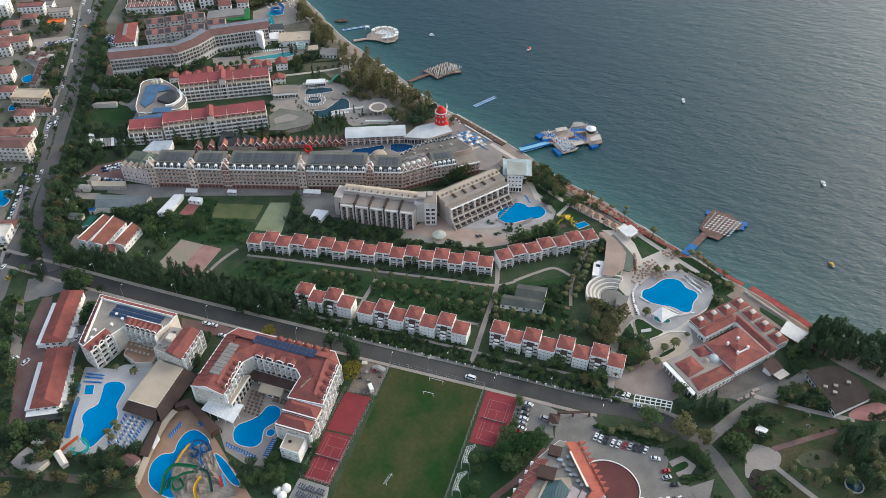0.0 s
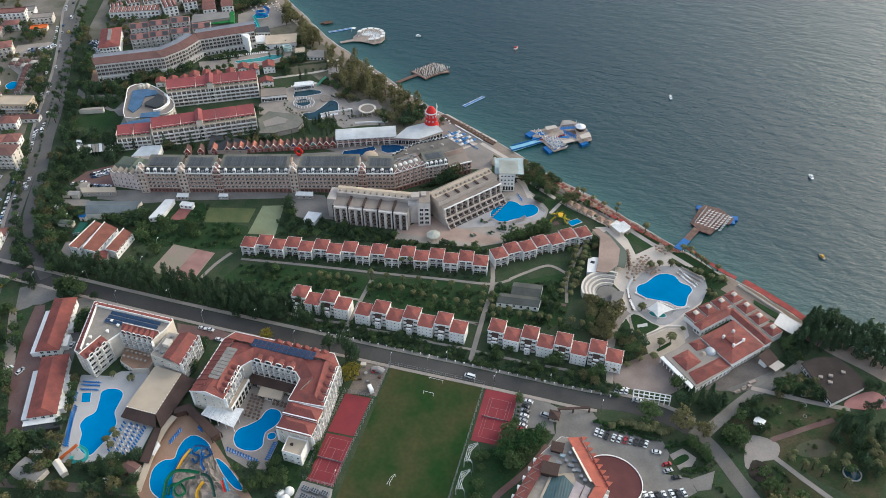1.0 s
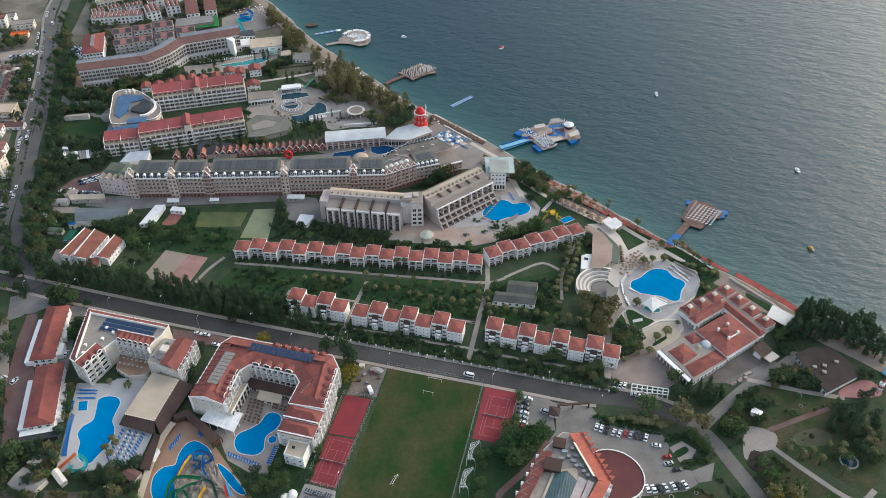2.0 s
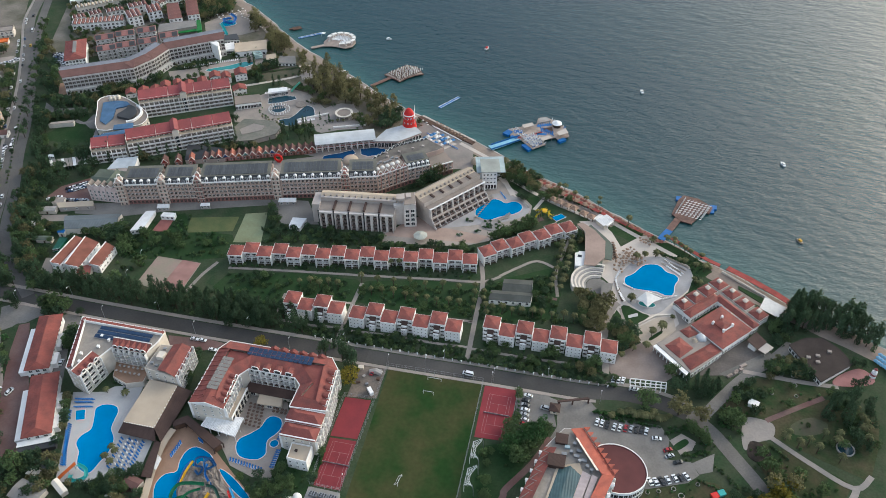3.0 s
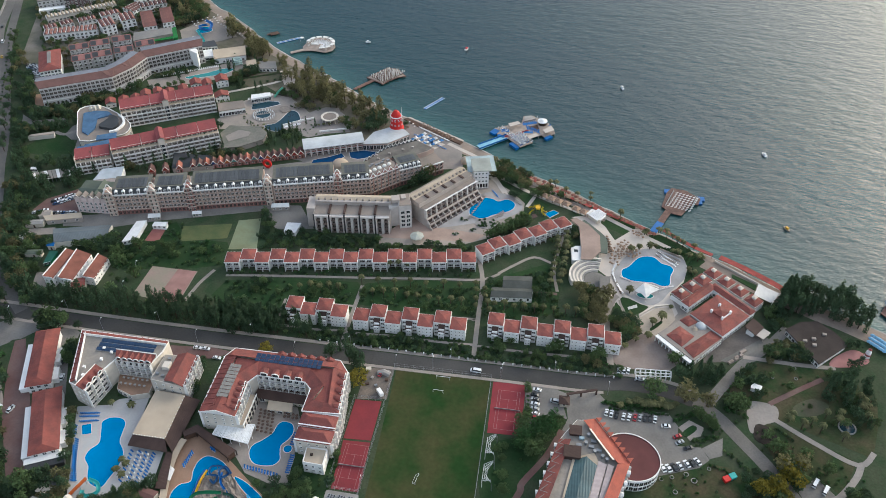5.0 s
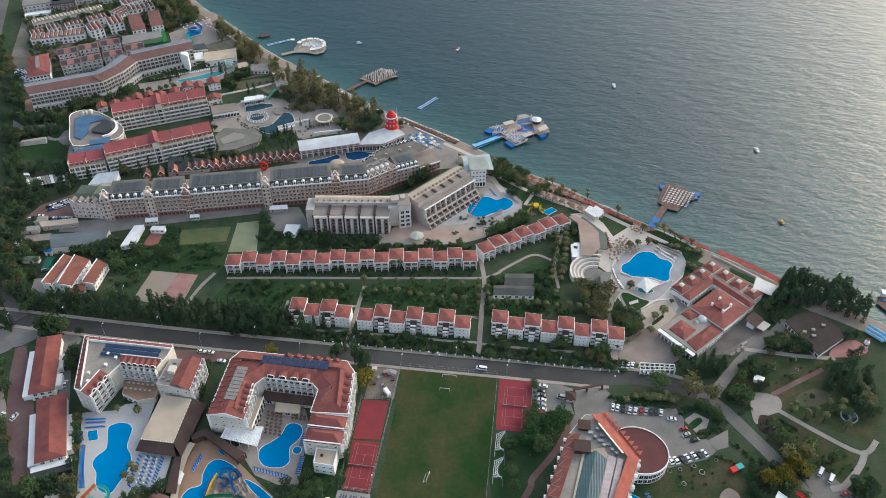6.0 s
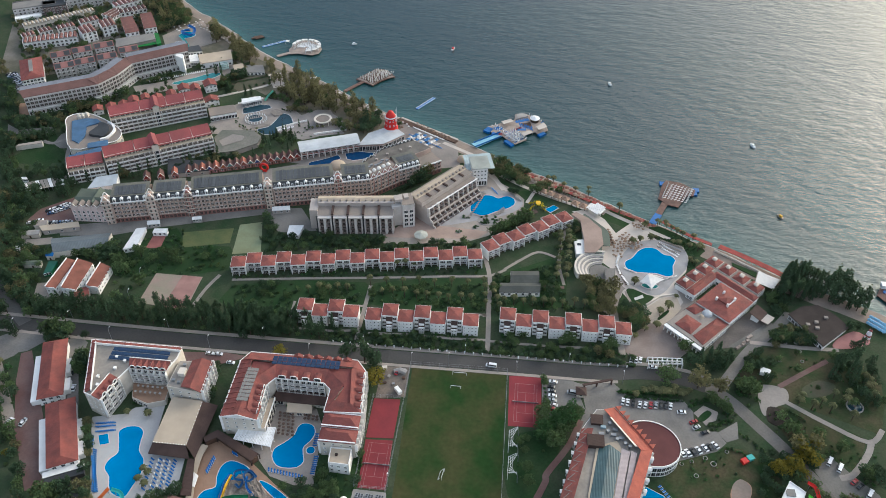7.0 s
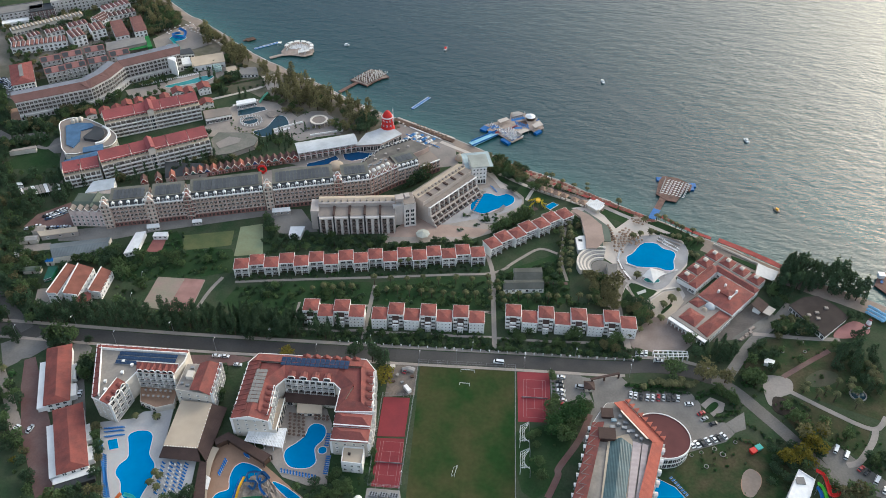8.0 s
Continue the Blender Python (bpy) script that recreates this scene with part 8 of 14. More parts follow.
for pts, hh in (([(83.9, 46.9), (91.4, 39.8), (98.3, 48.1), (91.2, 54.6)], 1.4), ([(92.5, 39.0), (96.9, 32.7), (112.4, 49.3), (107.3, 53.8)], 1.5), ([(91.3, 59.1), (95.7, 55.0), (101.0, 59.0), (96.4, 63.7)], 1.2)):
    bm = bmesh.new()
    c = Vector(centre(pts))
    mid = [tuple(c.lerp(Vector(p), 0.30)) for p in pts]
    for i in range(4):
        j = (i + 1) % 4
        slope(bm, pts[i], pts[j], mid[j], mid[i], 5.2, 5.2 + hh, 0.3)
    prism(bm, mid, 4.8, 5.2 + hh)
    add(th, "roof", bm, TILE, "red hipped roof on the terrace")
c = (102.5, 56.5)
bm = bmesh.new()
for k in range(5):
    tube(bm, [(c[0], c[1], 4.9 + 2.0 * math.sin(radians(18 * k))), (c[0], c[1], 4.9 + 2.0 * math.sin(radians(18 * (k + 1))))], 2.9 * math.cos(radians(18 * k)), 16, taper=max(0.1, 2.9 * math.cos(radians(18 * (k + 1)))))
add(th, "dome", bm, PALESHEET, "white dome")
bm = bmesh.new()
c = (98.9, 53.8)
tube(bm, [(c[0], c[1], 4.9), (c[0], c[1], 6.3)], 1.7, 14, taper=0.6)
add(th, "dome", bm, BEIGEROOF, "pale dome")
bm = bmesh.new()
lean = [(127.0, 59.7), (130.3, 57.3), (134.9, 63.1), (131.8, 67.0)]
prism(bm, lean, -0.2, 3.1)
add(th, "annex", bm, WHITE)
bm = bmesh.new()
slope(bm, (131.0, 56.0), (136.2, 62.8), (131.0, 67.6), (125.8, 60.4), 3.2, 4.6)
add(th, "annex_roof", bm, BROWNROOF, "brown lean-to roof")
bm = bmesh.new()
prism(bm, [(131.6, 56.6), (136.2, 62.2), (139.6, 59.6), (135.0, 54.2)], 2.7, 2.85)
for q in ((138.9, 59.6), (135.1, 55.0)):
    tube(bm, [(*q, -0.1), (*q, 2.75)], 0.1, 6)
add(th, "awning", bm, CREAMDECK, "pale flat awning on posts")
gate = [(67.8, 17.4), (85.3, 19.5), (85.5, 23.1), (67.7, 22.1)]
th = thing("gate_pergola", "white entrance pergola with open beams", "pergola", m=Matrix.Translation((*centre(gate), 0)))
bm = bmesh.new()
g = [Vector(p) for p in gate]
for i in range(8):
    p, q = g[0].lerp(g[1], i / 7), g[3].lerp(g[2], i / 7)
    prism(bm, band([tuple(p), tuple(q)], 0.35), 3.2, 3.55)
    for r in (p, q):
        box(bm, r.x - 0.25, r.x + 0.25, r.y - 0.25, r.y + 0.25, -0.2, 3.2)
for t in (0, 0.5, 1):
    prism(bm, band([tuple(g[0].lerp(g[3], t)), tuple(g[1].lerp(g[2], t))], 0.4), 3.55, 3.85)
add(th, "trellis", bm, WHITEPAINT)
dark = [(147.7, 62.4), (160.5, 40.5), (177.0, 56.0), (172.4, 63.6), (164.9, 70.6), (156.2, 68.6)]
th = house("bar", "low beach bar with a dark brown flat roof", "bar", dark, 3.6, WHITE)
bm = bmesh.new()
prism(bm, grown(dark, 0.7), 3.6, 4.1)
add(th, "roof", bm, mat("dark_brown_felt", (0.046, 0.035, 0.031), 0.9, 0.18, 0.12, 1.0))
facade(th, dark[0], dark[1], 0.2, 1, 10, 3, 0, (2.0, 2.4))
for c in ((166.8, 61.3), (155.8, 55.0), (160.7, 57.2), (160.2, 52.8)):
    add(th, "roof_unit", boxes((c[0] - 1.0, c[0] + 1.0, c[1] - 0.8, c[1] + 0.8, 4.1, 5.0)), PAVING)
slab("terrace", rounded([(167.4, 43.5), (171.0, 49.7), (181.7, 56.8), (187.9, 52.9), (186.9, 47.7), (175.3, 43.3)], 3), 0.2, mat("pink_terrace", (0.33, 0.16, 0.15), 0.85, 0.1), "pinkish bar terrace", "terrace")
c = (187.7, 52.9)
bm = bmesh.new()
tube(bm, [(0, 0, 0), (0, 0, 4)], 1.6, 14, taper=1.3)
tube(bm, [(0, 0, 4), (0, 0, 5.6)], 0.9, 12, taper=0.7)
th = thing("toy_lighthouse", "small white and red lighthouse on the terrace", "lighthouse", m=Matrix.Translation((*c, 0)))
part("tower", bm, WHITEPAINT, th)
bm = bmesh.new()
tube(bm, [(0, 0, 1.6), (0, 0, 2.6)], 1.62, 14, taper=1.5)
tube(bm, [(0, 0, 5.6), (0, 0, 6.5)], 1.0, 12, taper=0.1)
part("red_band", bm, REDSHEET, th)

# -- amphitheatre and beach-side buildings --
c = Vector((46.0, 89.2))
d0 = math.degrees(math.atan2((35.9, 95.9)[1] - c.y, (35.9, 95.9)[0] - c.x))
th = thing("amphitheatre", "white stepped open-air amphitheatre", "amphitheatre", m=Matrix.Translation((*c, 0)))
for k in range(8):
    r0, r1 = 6.5 + 1.1 * k, 7.6 + 1.1 * k
    bm = bmesh.new()
    out, inn = disc(0, 0, r1, n=20, a0=d0 - 68, a1=d0 + 62), disc(0, 0, r0, n=20, a0=d0 - 68, a1=d0 + 62)
    prism(bm, out + inn[::-1], -0.2, 0.45 * (k + 1))
    part("step", bm, CREAM if k % 2 else CONCRETE, th)
keep(disc(*c, 14, n=16))
slab("stage", disc(*c, 6.2, n=24), 0.16, PARKING, "grey round stage floor", "stage")
stage = [(49.5, 72.2), (53.1, 75.8), (54.2, 89.6), (48.4, 88.9)]
th = house("stage_building", "stage building with a flat brown roof", "building", stage, 3, CREAM)
bm = bmesh.new()
prism(bm, grown(stage, 0.4), 3, 3.4)
add(th, "roof", bm, PARKING)
curve = [(29.6, 137.3), (35.3, 131.2), (37.3, 111.1), (37.2, 101.3), (43.2, 102.1), (48.0, 109.9), (47.3, 124.3), (40.3, 133.4), (32.5, 139.0)]
th = house("beach_building", "curved beach building with a flat taupe roof", "building", curve, 3.8, CREAM)
bm = bmesh.new()
prism(bm, grown(curve, 0.4), 3.8, 4.2)
add(th, "roof", bm, bpy.data.materials["pink_paving"])
bm = bmesh.new()
prism(bm, band(rounded([(36.3, 137.4), (45.0, 128.4), (49.9, 121.4), (50.2, 109.2)], 4, False), 4.4), 3.2, 3.6)
prism(bm, [(43.2, 101.8), (47.4, 102.6), (47.3, 109.1), (43.1, 108.3)], 3.0, 3.5)
add(th, "pergola", bm, GREENROOF, "dark green slatted pergola")
bm = bmesh.new()
prism(bm, [(32.0, 100.4), (37.3, 101.4), (36.9, 114.4), (30.8, 113.3)], -0.2, 3)
add(th, "annex", bm, WHITE, "white annex")
c = (33.9, 109.4)
add(th, "annex_window", boxes((c[0] - 1.2, c[0] + 1.2, c[1] - 1, c[1] + 1, 3.0, 3.15)), GLASS)
for pts in ([(-6.0, 70.3), (10.6, 71.9), (10.1, 82.5), (-6.4, 80.4)], [(-11.9, 61.8), (11.1, 64.4), (11.3, 72.3), (-11.8, 69.9)]):
    th = house("garden_house", "house with a low grey-green pitched roof", "house", pts, 3.2, WHITE)
    a, b, c, d = [Vector(p) for p in pts]
    bm = bmesh.new()
    slope(bm, tuple(a), tuple(b), tuple((b + c) / 2), tuple((a + d) / 2), 3.3, 4.8)
    slope(bm, tuple(c), tuple(d), tuple((a + d) / 2), tuple((b + c) / 2), 3.3, 4.8)
    add(th, "roof", bm, mat("grey_green_roof", (0.085, 0.09, 0.08), 0.8, 0.15) if "grey_green_roof" not in bpy.data.materials else bpy.data.materials["grey_green_roof"])
    facade(th, tuple(a), tuple(b), 0.3, 1, 6, 3, 0, (1.6, 1.8))
tent = [(72.0, 86.2), (82.3, 84.3), (74.4, 75.6), (67.9, 80.6)]
bm = bmesh.new()
apex = bm.verts.new((*(72.9, 85.2), 5.2))
for (p, q) in zip(tent, tent[1:] + tent[:1]):
    mid = (Vector(p) + Vector(q)) / 2
    c0 = Vector(centre(tent))
    mid = mid.lerp(c0, 0.18)
    v0, v1, v2 = bm.verts.new((*p, 2.6)), bm.verts.new((*mid, 2.9)), bm.verts.new((*q, 2.6))
    bm.faces.new((apex, v0, v1))
    bm.faces.new((apex, v1, v2))
for p in tent:
    tube(bm, [(*p, -0.1), (*p, 2.7)], 0.1, 6)
ap = (72.9, 85.2)
tube(bm, [(*ap, -0.1), (*ap, 5.2)], 0.15, 6)
solid("sail_tent", bm, FABRIC, "white tensioned sail tent by the pool", "tent")
for c, r, col in (((-62.4, 107.5), 4.4, mat("sage_canvas", (0.42, 0.43, 0.38), 0.85, 0.1)),):
    bm = bmesh.new()
    tube(bm, [(0, 0, 3.0), (0, 0, 4.6)], r, 8, taper=0.1)
    for a in range(0, 360, 45):
        tube(bm, [(r * 0.9 * math.cos(radians(a)), r * 0.9 * math.sin(radians(a)), -0.1), (r * 0.9 * math.cos(radians(a)), r * 0.9 * math.sin(radians(a)), 3.1)], 0.1, 6)
    solid("gazebo", bm, col, "octagonal gazebo with a pale canvas roof", "gazebo", m=Matrix.Translation((*c, 0)))
pav = [(40.5, 145.4), (46.0, 140.4), (51.3, 147.5), (46.2, 151.9)]
th = house("beach_kiosk", "white slatted beach kiosk", "kiosk", pav, 2.8, CREAM)
bm = bmesh.new()
for i in range(10):
    p, q = Vector(pav[0]).lerp(Vector(pav[3]), i / 9), Vector(pav[1]).lerp(Vector(pav[2]), i / 9)
    prism(bm, band([tuple(p), tuple(q)], 0.7), 2.8, 3.05)
add(th, "slat_roof", bm, WHITEPAINT)

# ---- trees and shrubs ----
def leaf_mesh(name, points, size, material, rng):
    """A crown of small leaf clumps, each two bent leaves, at (place, outward) points."""
    verts, faces = [], []
    for p, out in points:
        for _ in range(2):
            nrm = (out + Vector((rng.uniform(-0.9, 0.9), rng.uniform(-0.9, 0.9), rng.uniform(-0.5, 0.9)))).normalized()
            a = nrm.orthogonal().normalized()
            a.rotate(Matrix.Rotation(rng.uniform(0, 6.28), 3, nrm))
            b = nrm.cross(a)
            s = size * rng.uniform(0.6, 1.25)
            q = p + Vector((rng.uniform(-0.3, 0.3), rng.uniform(-0.3, 0.3), rng.uniform(-0.3, 0.3))) * size
            k = len(verts)
            verts += [q - a * s * 0.5 - nrm * s * 0.15, q - b * s * 0.34, q + a * s * 0.5 - nrm * s * 0.15, q + b * s * 0.34]
            faces.append((k, k + 1, k + 2, k + 3))
    me = bpy.data.meshes.new(name)
    me.from_pydata([tuple(v) for v in verts], [], faces)
    me.materials.append(material)
    return me


def lobes_points(lobes, n, rng):
    """Points in the outer part of a few rounded lobes (centre, radii)."""
    out = []
    total = sum(r[0] * r[1] + r[1] * r[2] + r[0] * r[2] for _, r in lobes)
    for c, r in lobes:
        k = int(n * (r[0] * r[1] + r[1] * r[2] + r[0] * r[2]) / total)
        for _ in range(k):
            d = Vector((rng.gauss(0, 1), rng.gauss(0, 1), rng.gauss(0.25, 1))).normalized()
            depth = rng.uniform(0.62, 1.08) * (1 + 0.14 * noise.noise(d * 2.3 + Vector(c)))
            out.append((Vector(c) + Vector((d.x * r[0], d.y * r[1], d.z * r[2])) * depth, d))
    return out


def tree_proto(kind, seed):
    rng = random.Random(seed)
    bm = bmesh.new()
    if kind == "broad":
        h, r = 6.6, 3.2
        lobes = [((0, 0, h - 2.4), (r * 0.8, r * 0.8, 2.3))]
        for i in range(6):
            a = i * 1.05 + rng.uniform(-0.4, 0.4)
            d = r * rng.uniform(0.45, 0.75)
            z = h - rng.uniform(1.6, 3.6)
            lobes.append(((d * math.cos(a), d * math.sin(a), z), (r * rng.uniform(0.38, 0.55),) * 2 + (rng.uniform(1.0, 1.6),)))
            tube(bm, [(0, 0, 1.6 + 0.15 * i), (d * 0.5 * math.cos(a), d * 0.5 * math.sin(a), z - 1.2), (d * math.cos(a), d * math.sin(a), z)], 0.13, 5, taper=0.04)
        tube(bm, [(0, 0, -0.2), (0.1, 0, 1.6), (0.05, 0.1, h - 2.2)], 0.26, 6, taper=0.12)
        pts, size = lobes_points(lobes, 330, rng), 0.72
    elif kind == "pine":
        h, r = 10.5, 3.1
        lobes = []
        for i in range(8):
            z = 3.4 + (h - 3.6) * i / 7
            a, d = rng.uniform(0, 6.28), r * (0.55 - 0.045 * i)
            s = r * (0.72 - 0.065 * i) * rng.uniform(0.8, 1.15)
            lobes.append(((d * math.cos(a), d * math.sin(a), z), (s, s, rng.uniform(0.9, 1.5))))
            tube(bm, [(0, 0, z - 0.7), (d * math.cos(a), d * math.sin(a), z)], 0.10, 5, taper=0.03)
        lobes.append(((0, 0, h * 0.62), (r * 0.5, r * 0.5, h * 0.32)))
        tube(bm, [(0, 0, -0.2), (0.15, 0.1, h * 0.5), (0, 0, h - 0.8)], 0.28, 6, taper=0.06)
        pts, size = lobes_points(lobes, 380, rng), 0.68
    elif kind == "cypress":
        h = 10.0
        tube(bm, [(0, 0, -0.2), (0, 0, h - 1)], 0.2, 6, taper=0.05)
        pts = []
        for _ in range(300):
            t = rng.random()
            z = 0.7 + (h - 0.7) * t
            rr = 1.15 * (1 - t ** 2.2) * rng.uniform(0.75, 1.1) + 0.06
            a = rng.uniform(0, 6.28)
            pts.append((Vector((rr * math.cos(a), rr * math.sin(a), z)), Vector((math.cos(a), math.sin(a), 0.6))))
        size = 0.55
    else:
        h, r = 1.5, 1.15
        lobes = [((rng.uniform(-0.5, 0.5), rng.uniform(-0.5, 0.5), rng.uniform(0.55, 0.95)), (rng.uniform(0.6, 0.9), rng.uniform(0.6, 0.9), rng.uniform(0.5, 0.75))) for _ in range(4)]
        for _, (rr, _, _) in zip(range(3), (l[1] for l in lobes)):
            tube(bm, [(0, 0, -0.1), (rr * 0.3, 0.1, 0.6)], 0.05, 4, taper=0.02)
        pts, size = lobes_points(lobes, 110, rng), 0.42
    return mesh_of(bm, "trunk"), pts, size


def palm_proto(seed, h, r, fronds):
    rng = random.Random(seed)
    bm = bmesh.new()
    tube(bm, [(0, 0, -0.2), (0.1, 0.05, h * 0.5), (0.05, 0, h)], 0.24, 7, taper=0.17)
    trunk = mesh_of(bm, "trunk")
    verts, faces = [], []
    for i in range(fronds):
        a = 6.2832 * i / fronds + rng.uniform(-0.2, 0.2)
        up = rng.uniform(0.15, 1.0)
        ln = r * rng.uniform(0.85, 1.1)
        d, side = Vector((math.cos(a), math.sin(a), 0)), Vector((-math.sin(a), math.cos(a), 0))
        last = None
        for k in range(6):
            t = k / 5
            p = Vector((0, 0, h)) + d * ln * t + Vector((0, 0, up * ln * 0.8 * t - (0.55 + 0.5 * up) * ln * t * t))
            w = 0.42 * math.sin(math.pi * (0.12 + 0.85 * t)) + 0.04
            n0 = len(verts)
            verts += [p + side * w - Vector((0, 0, w * 0.35)), p, p - side * w - Vector((0, 0, w * 0.35))]
            if last is not None:
                faces += [(last, n0, n0 + 1, last + 1), (last + 1, n0 + 1, n0 + 2, last + 2)]
            last = n0
    me = bpy.data.meshes.new("crown")
    me.from_pydata([tuple(v) for v in verts], [], faces)
    me.materials.append(PALMLEAF)
    return trunk, me


PROTOS = {}
KINDS = {
    "leafy": ("broad", LEAF, "broad-leaved tree with a rounded green crown", "tree"),
    "fresh": ("broad", LEAFBUSH, "fresh green broad-leaved tree with a dense crown", "tree"),
    "dark": ("broad", LEAFDARK, "dark green broad-leaved tree", "tree"),
    "olive": ("broad", LEAFOLIVE, "olive-green tree with an open crown", "tree"),
    "yellow": ("broad", LEAFYELLOW, "tree with yellowing autumn leaves", "tree"),
    "pine": ("pine", LEAFDARK, "tall dark green pine tree", "pine tree"),
    "coastpine": ("pine", LEAFOLIVE, "tall olive-green coastal pine", "pine tree"),
    "cypress": ("cypress", LEAFDARK, "slender dark green cypress", "cypress"),
    "shrub": ("shrub", LEAF, "low green garden shrub", "shrub"),
    "bush": ("shrub", LEAFBUSH, "fresh green rounded bush", "shrub"),
    "darkbush": ("shrub", LEAFDARK, "dark green dense bush", "shrub"),
}


WANTED = []


def proto(kind, pick):
    key = (kind, pick)
    if key not in PROTOS:
        if kind in ("palm", "fanpalm"):
            PROTOS[key] = palm_proto(5 * pick + len(kind), 5.6 if kind == "palm" else 3.4, 2.5 if kind == "palm" else 2.1, 20)
        else:
            shape, material, _, _ = KINDS[kind]
            trunk, pts, size = tree_proto(shape, pick % 10 * 7 + len(kind))
            if pick >= 10:
                pts, size = pts[::2], size * 1.35
            PROTOS[key] = (trunk, leaf_mesh("crown", pts, size, material, random.Random(pick)))
    return PROTOS[key]


def plant(kind, x, y, s=1.0, tall=1.0):
    """Notes one plant of a kind at a place; all are set at the end."""
    rng = random.Random(int(x * 37 + y * 91))
    k = s * rng.uniform(0.85, 1.15)
    m = Matrix.LocRotScale((x, y, 0), Euler((0, 0, rng.uniform(0, 6.28))), (k * rng.uniform(0.92, 1.08), k, k * tall * rng.uniform(0.9, 1.1)))
    WANTED.append((kind, rng.randrange(3 if "palm" in kind else 4), m))


def joined(name, items, which, materials, label, category):
    """One mesh of many plants' trunks (0) or crowns (1), each with its own tone."""
    cos, loops, slots, tones, total = [], [], [], [], 0
    rng = random.Random(9)
    for kind, pick, m in items:
        me = proto(kind, pick)[which]
        n = len(me.vertices)
        co = np.empty(n * 3)
        me.vertices.foreach_get("co", co)
        mat4 = np.array(m)
        cos.append(co.reshape(-1, 3) @ mat4[:3, :3].T + mat4[:3, 3])
        slot = materials.index(me.materials[0]) if which else 0
        for p in me.polygons:
            loops.append([total + v for v in p.vertices])
            slots.append(slot)
        tones.append(np.full(n, rng.uniform(-0.25, 0.25)))
        total += n
    me = bpy.data.meshes.new(name)
    me.from_pydata(np.concatenate(cos).tolist(), [], loops)
    me.polygons.foreach_set("material_index", slots)
    attr = me.attributes.new("tone", 'FLOAT', 'POINT')
    attr.data.foreach_set("value", np.concatenate(tones))
    for one in (materials if which else [BARK]):
        me.materials.append(one)
    return me


CAPS = {"tree": 200, "shrub": 60, "pine tree": 100, "palm tree": 80, "cypress": 40}


def set_plants():
    """The nearest of each sort stand as things of their own; the rest are woodland and undergrowth."""
    sorts = {}
    for item in WANTED:
        kind = item[0]
        cat = "palm tree" if "palm" in kind else KINDS[kind][3]
        sorts.setdefault(cat, []).append(item)
    for cat, items in sorts.items():
        items.sort(key=lambda it: math.hypot(it[2].translation.x + 20, it[2].translation.y + 60))
        for kind, pick, m in items[:CAPS[cat]]:
            trunk, crown = proto(kind, pick)
            if not trunk.materials:
                trunk.materials.append(BARK)
            label = {"palm": "tall date palm with drooping yellowish fronds", "fanpalm": "short fan palm with a full crown"}.get(kind) or KINDS[kind][2]
            ob = solid(cat.replace(" ", "_"), trunk, BARK, label, cat, m=m)
            part("crown", crown, None, ob)
        rest = [(kind, pick if 'palm' in kind else pick + 10, m) for kind, pick, m in items[CAPS[cat]:]]
        if rest:
            mats = []
            for kind, pick, _ in rest:
                one = proto(kind, pick)[1].materials[0]
                if one not in mats:
                    mats.append(one)
            name, label = ("undergrowth", "dense green garden undergrowth of many shrubs") if cat == "shrub" else ("woodland", "far belts of mixed green trees")
            th = solid(name, joined(name, rest, 1, mats, "", ""), mats, label, name, kind="stuff")
            part("trunk_layer", joined("trunk_layer", rest, 0, mats, "", ""), BARK, th)


def grove(pts, n, kinds, gap=2.5, size=(0.8, 1.15), seed=0, tall=1.0, anywhere=False):
    """Plants n of mixed kinds inside an outline, clear of buildings, roads and pools."""
    rng = random.Random(seed + 100)
    xs, ys = [p[0] for p in pts], [p[1] for p in pts]
    set_, tries = [], 0
    while len(set_) < n and tries < n * 40:
        tries += 1
        x, y = rng.uniform(min(xs), max(xs)), rng.uniform(min(ys), max(ys))
        if not inside(x, y, pts) or not (anywhere or free(x, y)) or any((x - a) ** 2 + (y - b) ** 2 < gap * gap for a, b in set_):
            continue
        set_.append((x, y))
        plant(rng.choice(kinds), x, y, rng.uniform(*size), tall)


def line_of(a, b, n, kind, size=1.0, jitter=0.4, tall=1.0):
    rng = random.Random(int(a[0] * 13 + b[1] * 7))
    for i in range(n):
        t = (i + 0.5) / n
        plant(kind if isinstance(kind, str) else rng.choice(kind), a[0] + (b[0] - a[0]) * t + rng.uniform(-jitter, jitter), a[1] + (b[1] - a[1]) * t + rng.uniform(-jitter, jitter), size, tall=tall)


# the open beach of the north, and the sandy ground under its trees
keep(band(COAST[1:14], 61.0, 21.5))
slab("shore_ground", band(rounded(COAST[4:13], 3, False), 34.0, -27.0), 0.028, mat("trodden_sand", (0.17, 0.145, 0.115), 0.95, 0.25, 0.08, 0.8, col2=(0.085, 0.085, 0.055)), "trodden sandy ground under the shore trees", "ground", grow_over=True)
keep([(-358.7, 176.6), (-331.3, 186.6), (-319.8, 153.8), (-349.4, 145.4)])
# belt along the road
grove([(-292, 17.5), (-100, 17.5), (-100, 30), (-150, 34), (-200, 31), (-292, 27)], 130, ["pine", "pine", "pine", "cypress"], 3.2, (0.75, 1.0), 1, 1.15)
grove([(-100, 17.5), (62, 18), (62, 27), (-100, 26)], 60, ["dark", "leafy", "shrub", "bush"], 3.0, (0.5, 0.75), 2)
line_of((-98, 18.6), (62, 18.8), 60, ["darkbush", "shrub"], 1.3, 0.3)
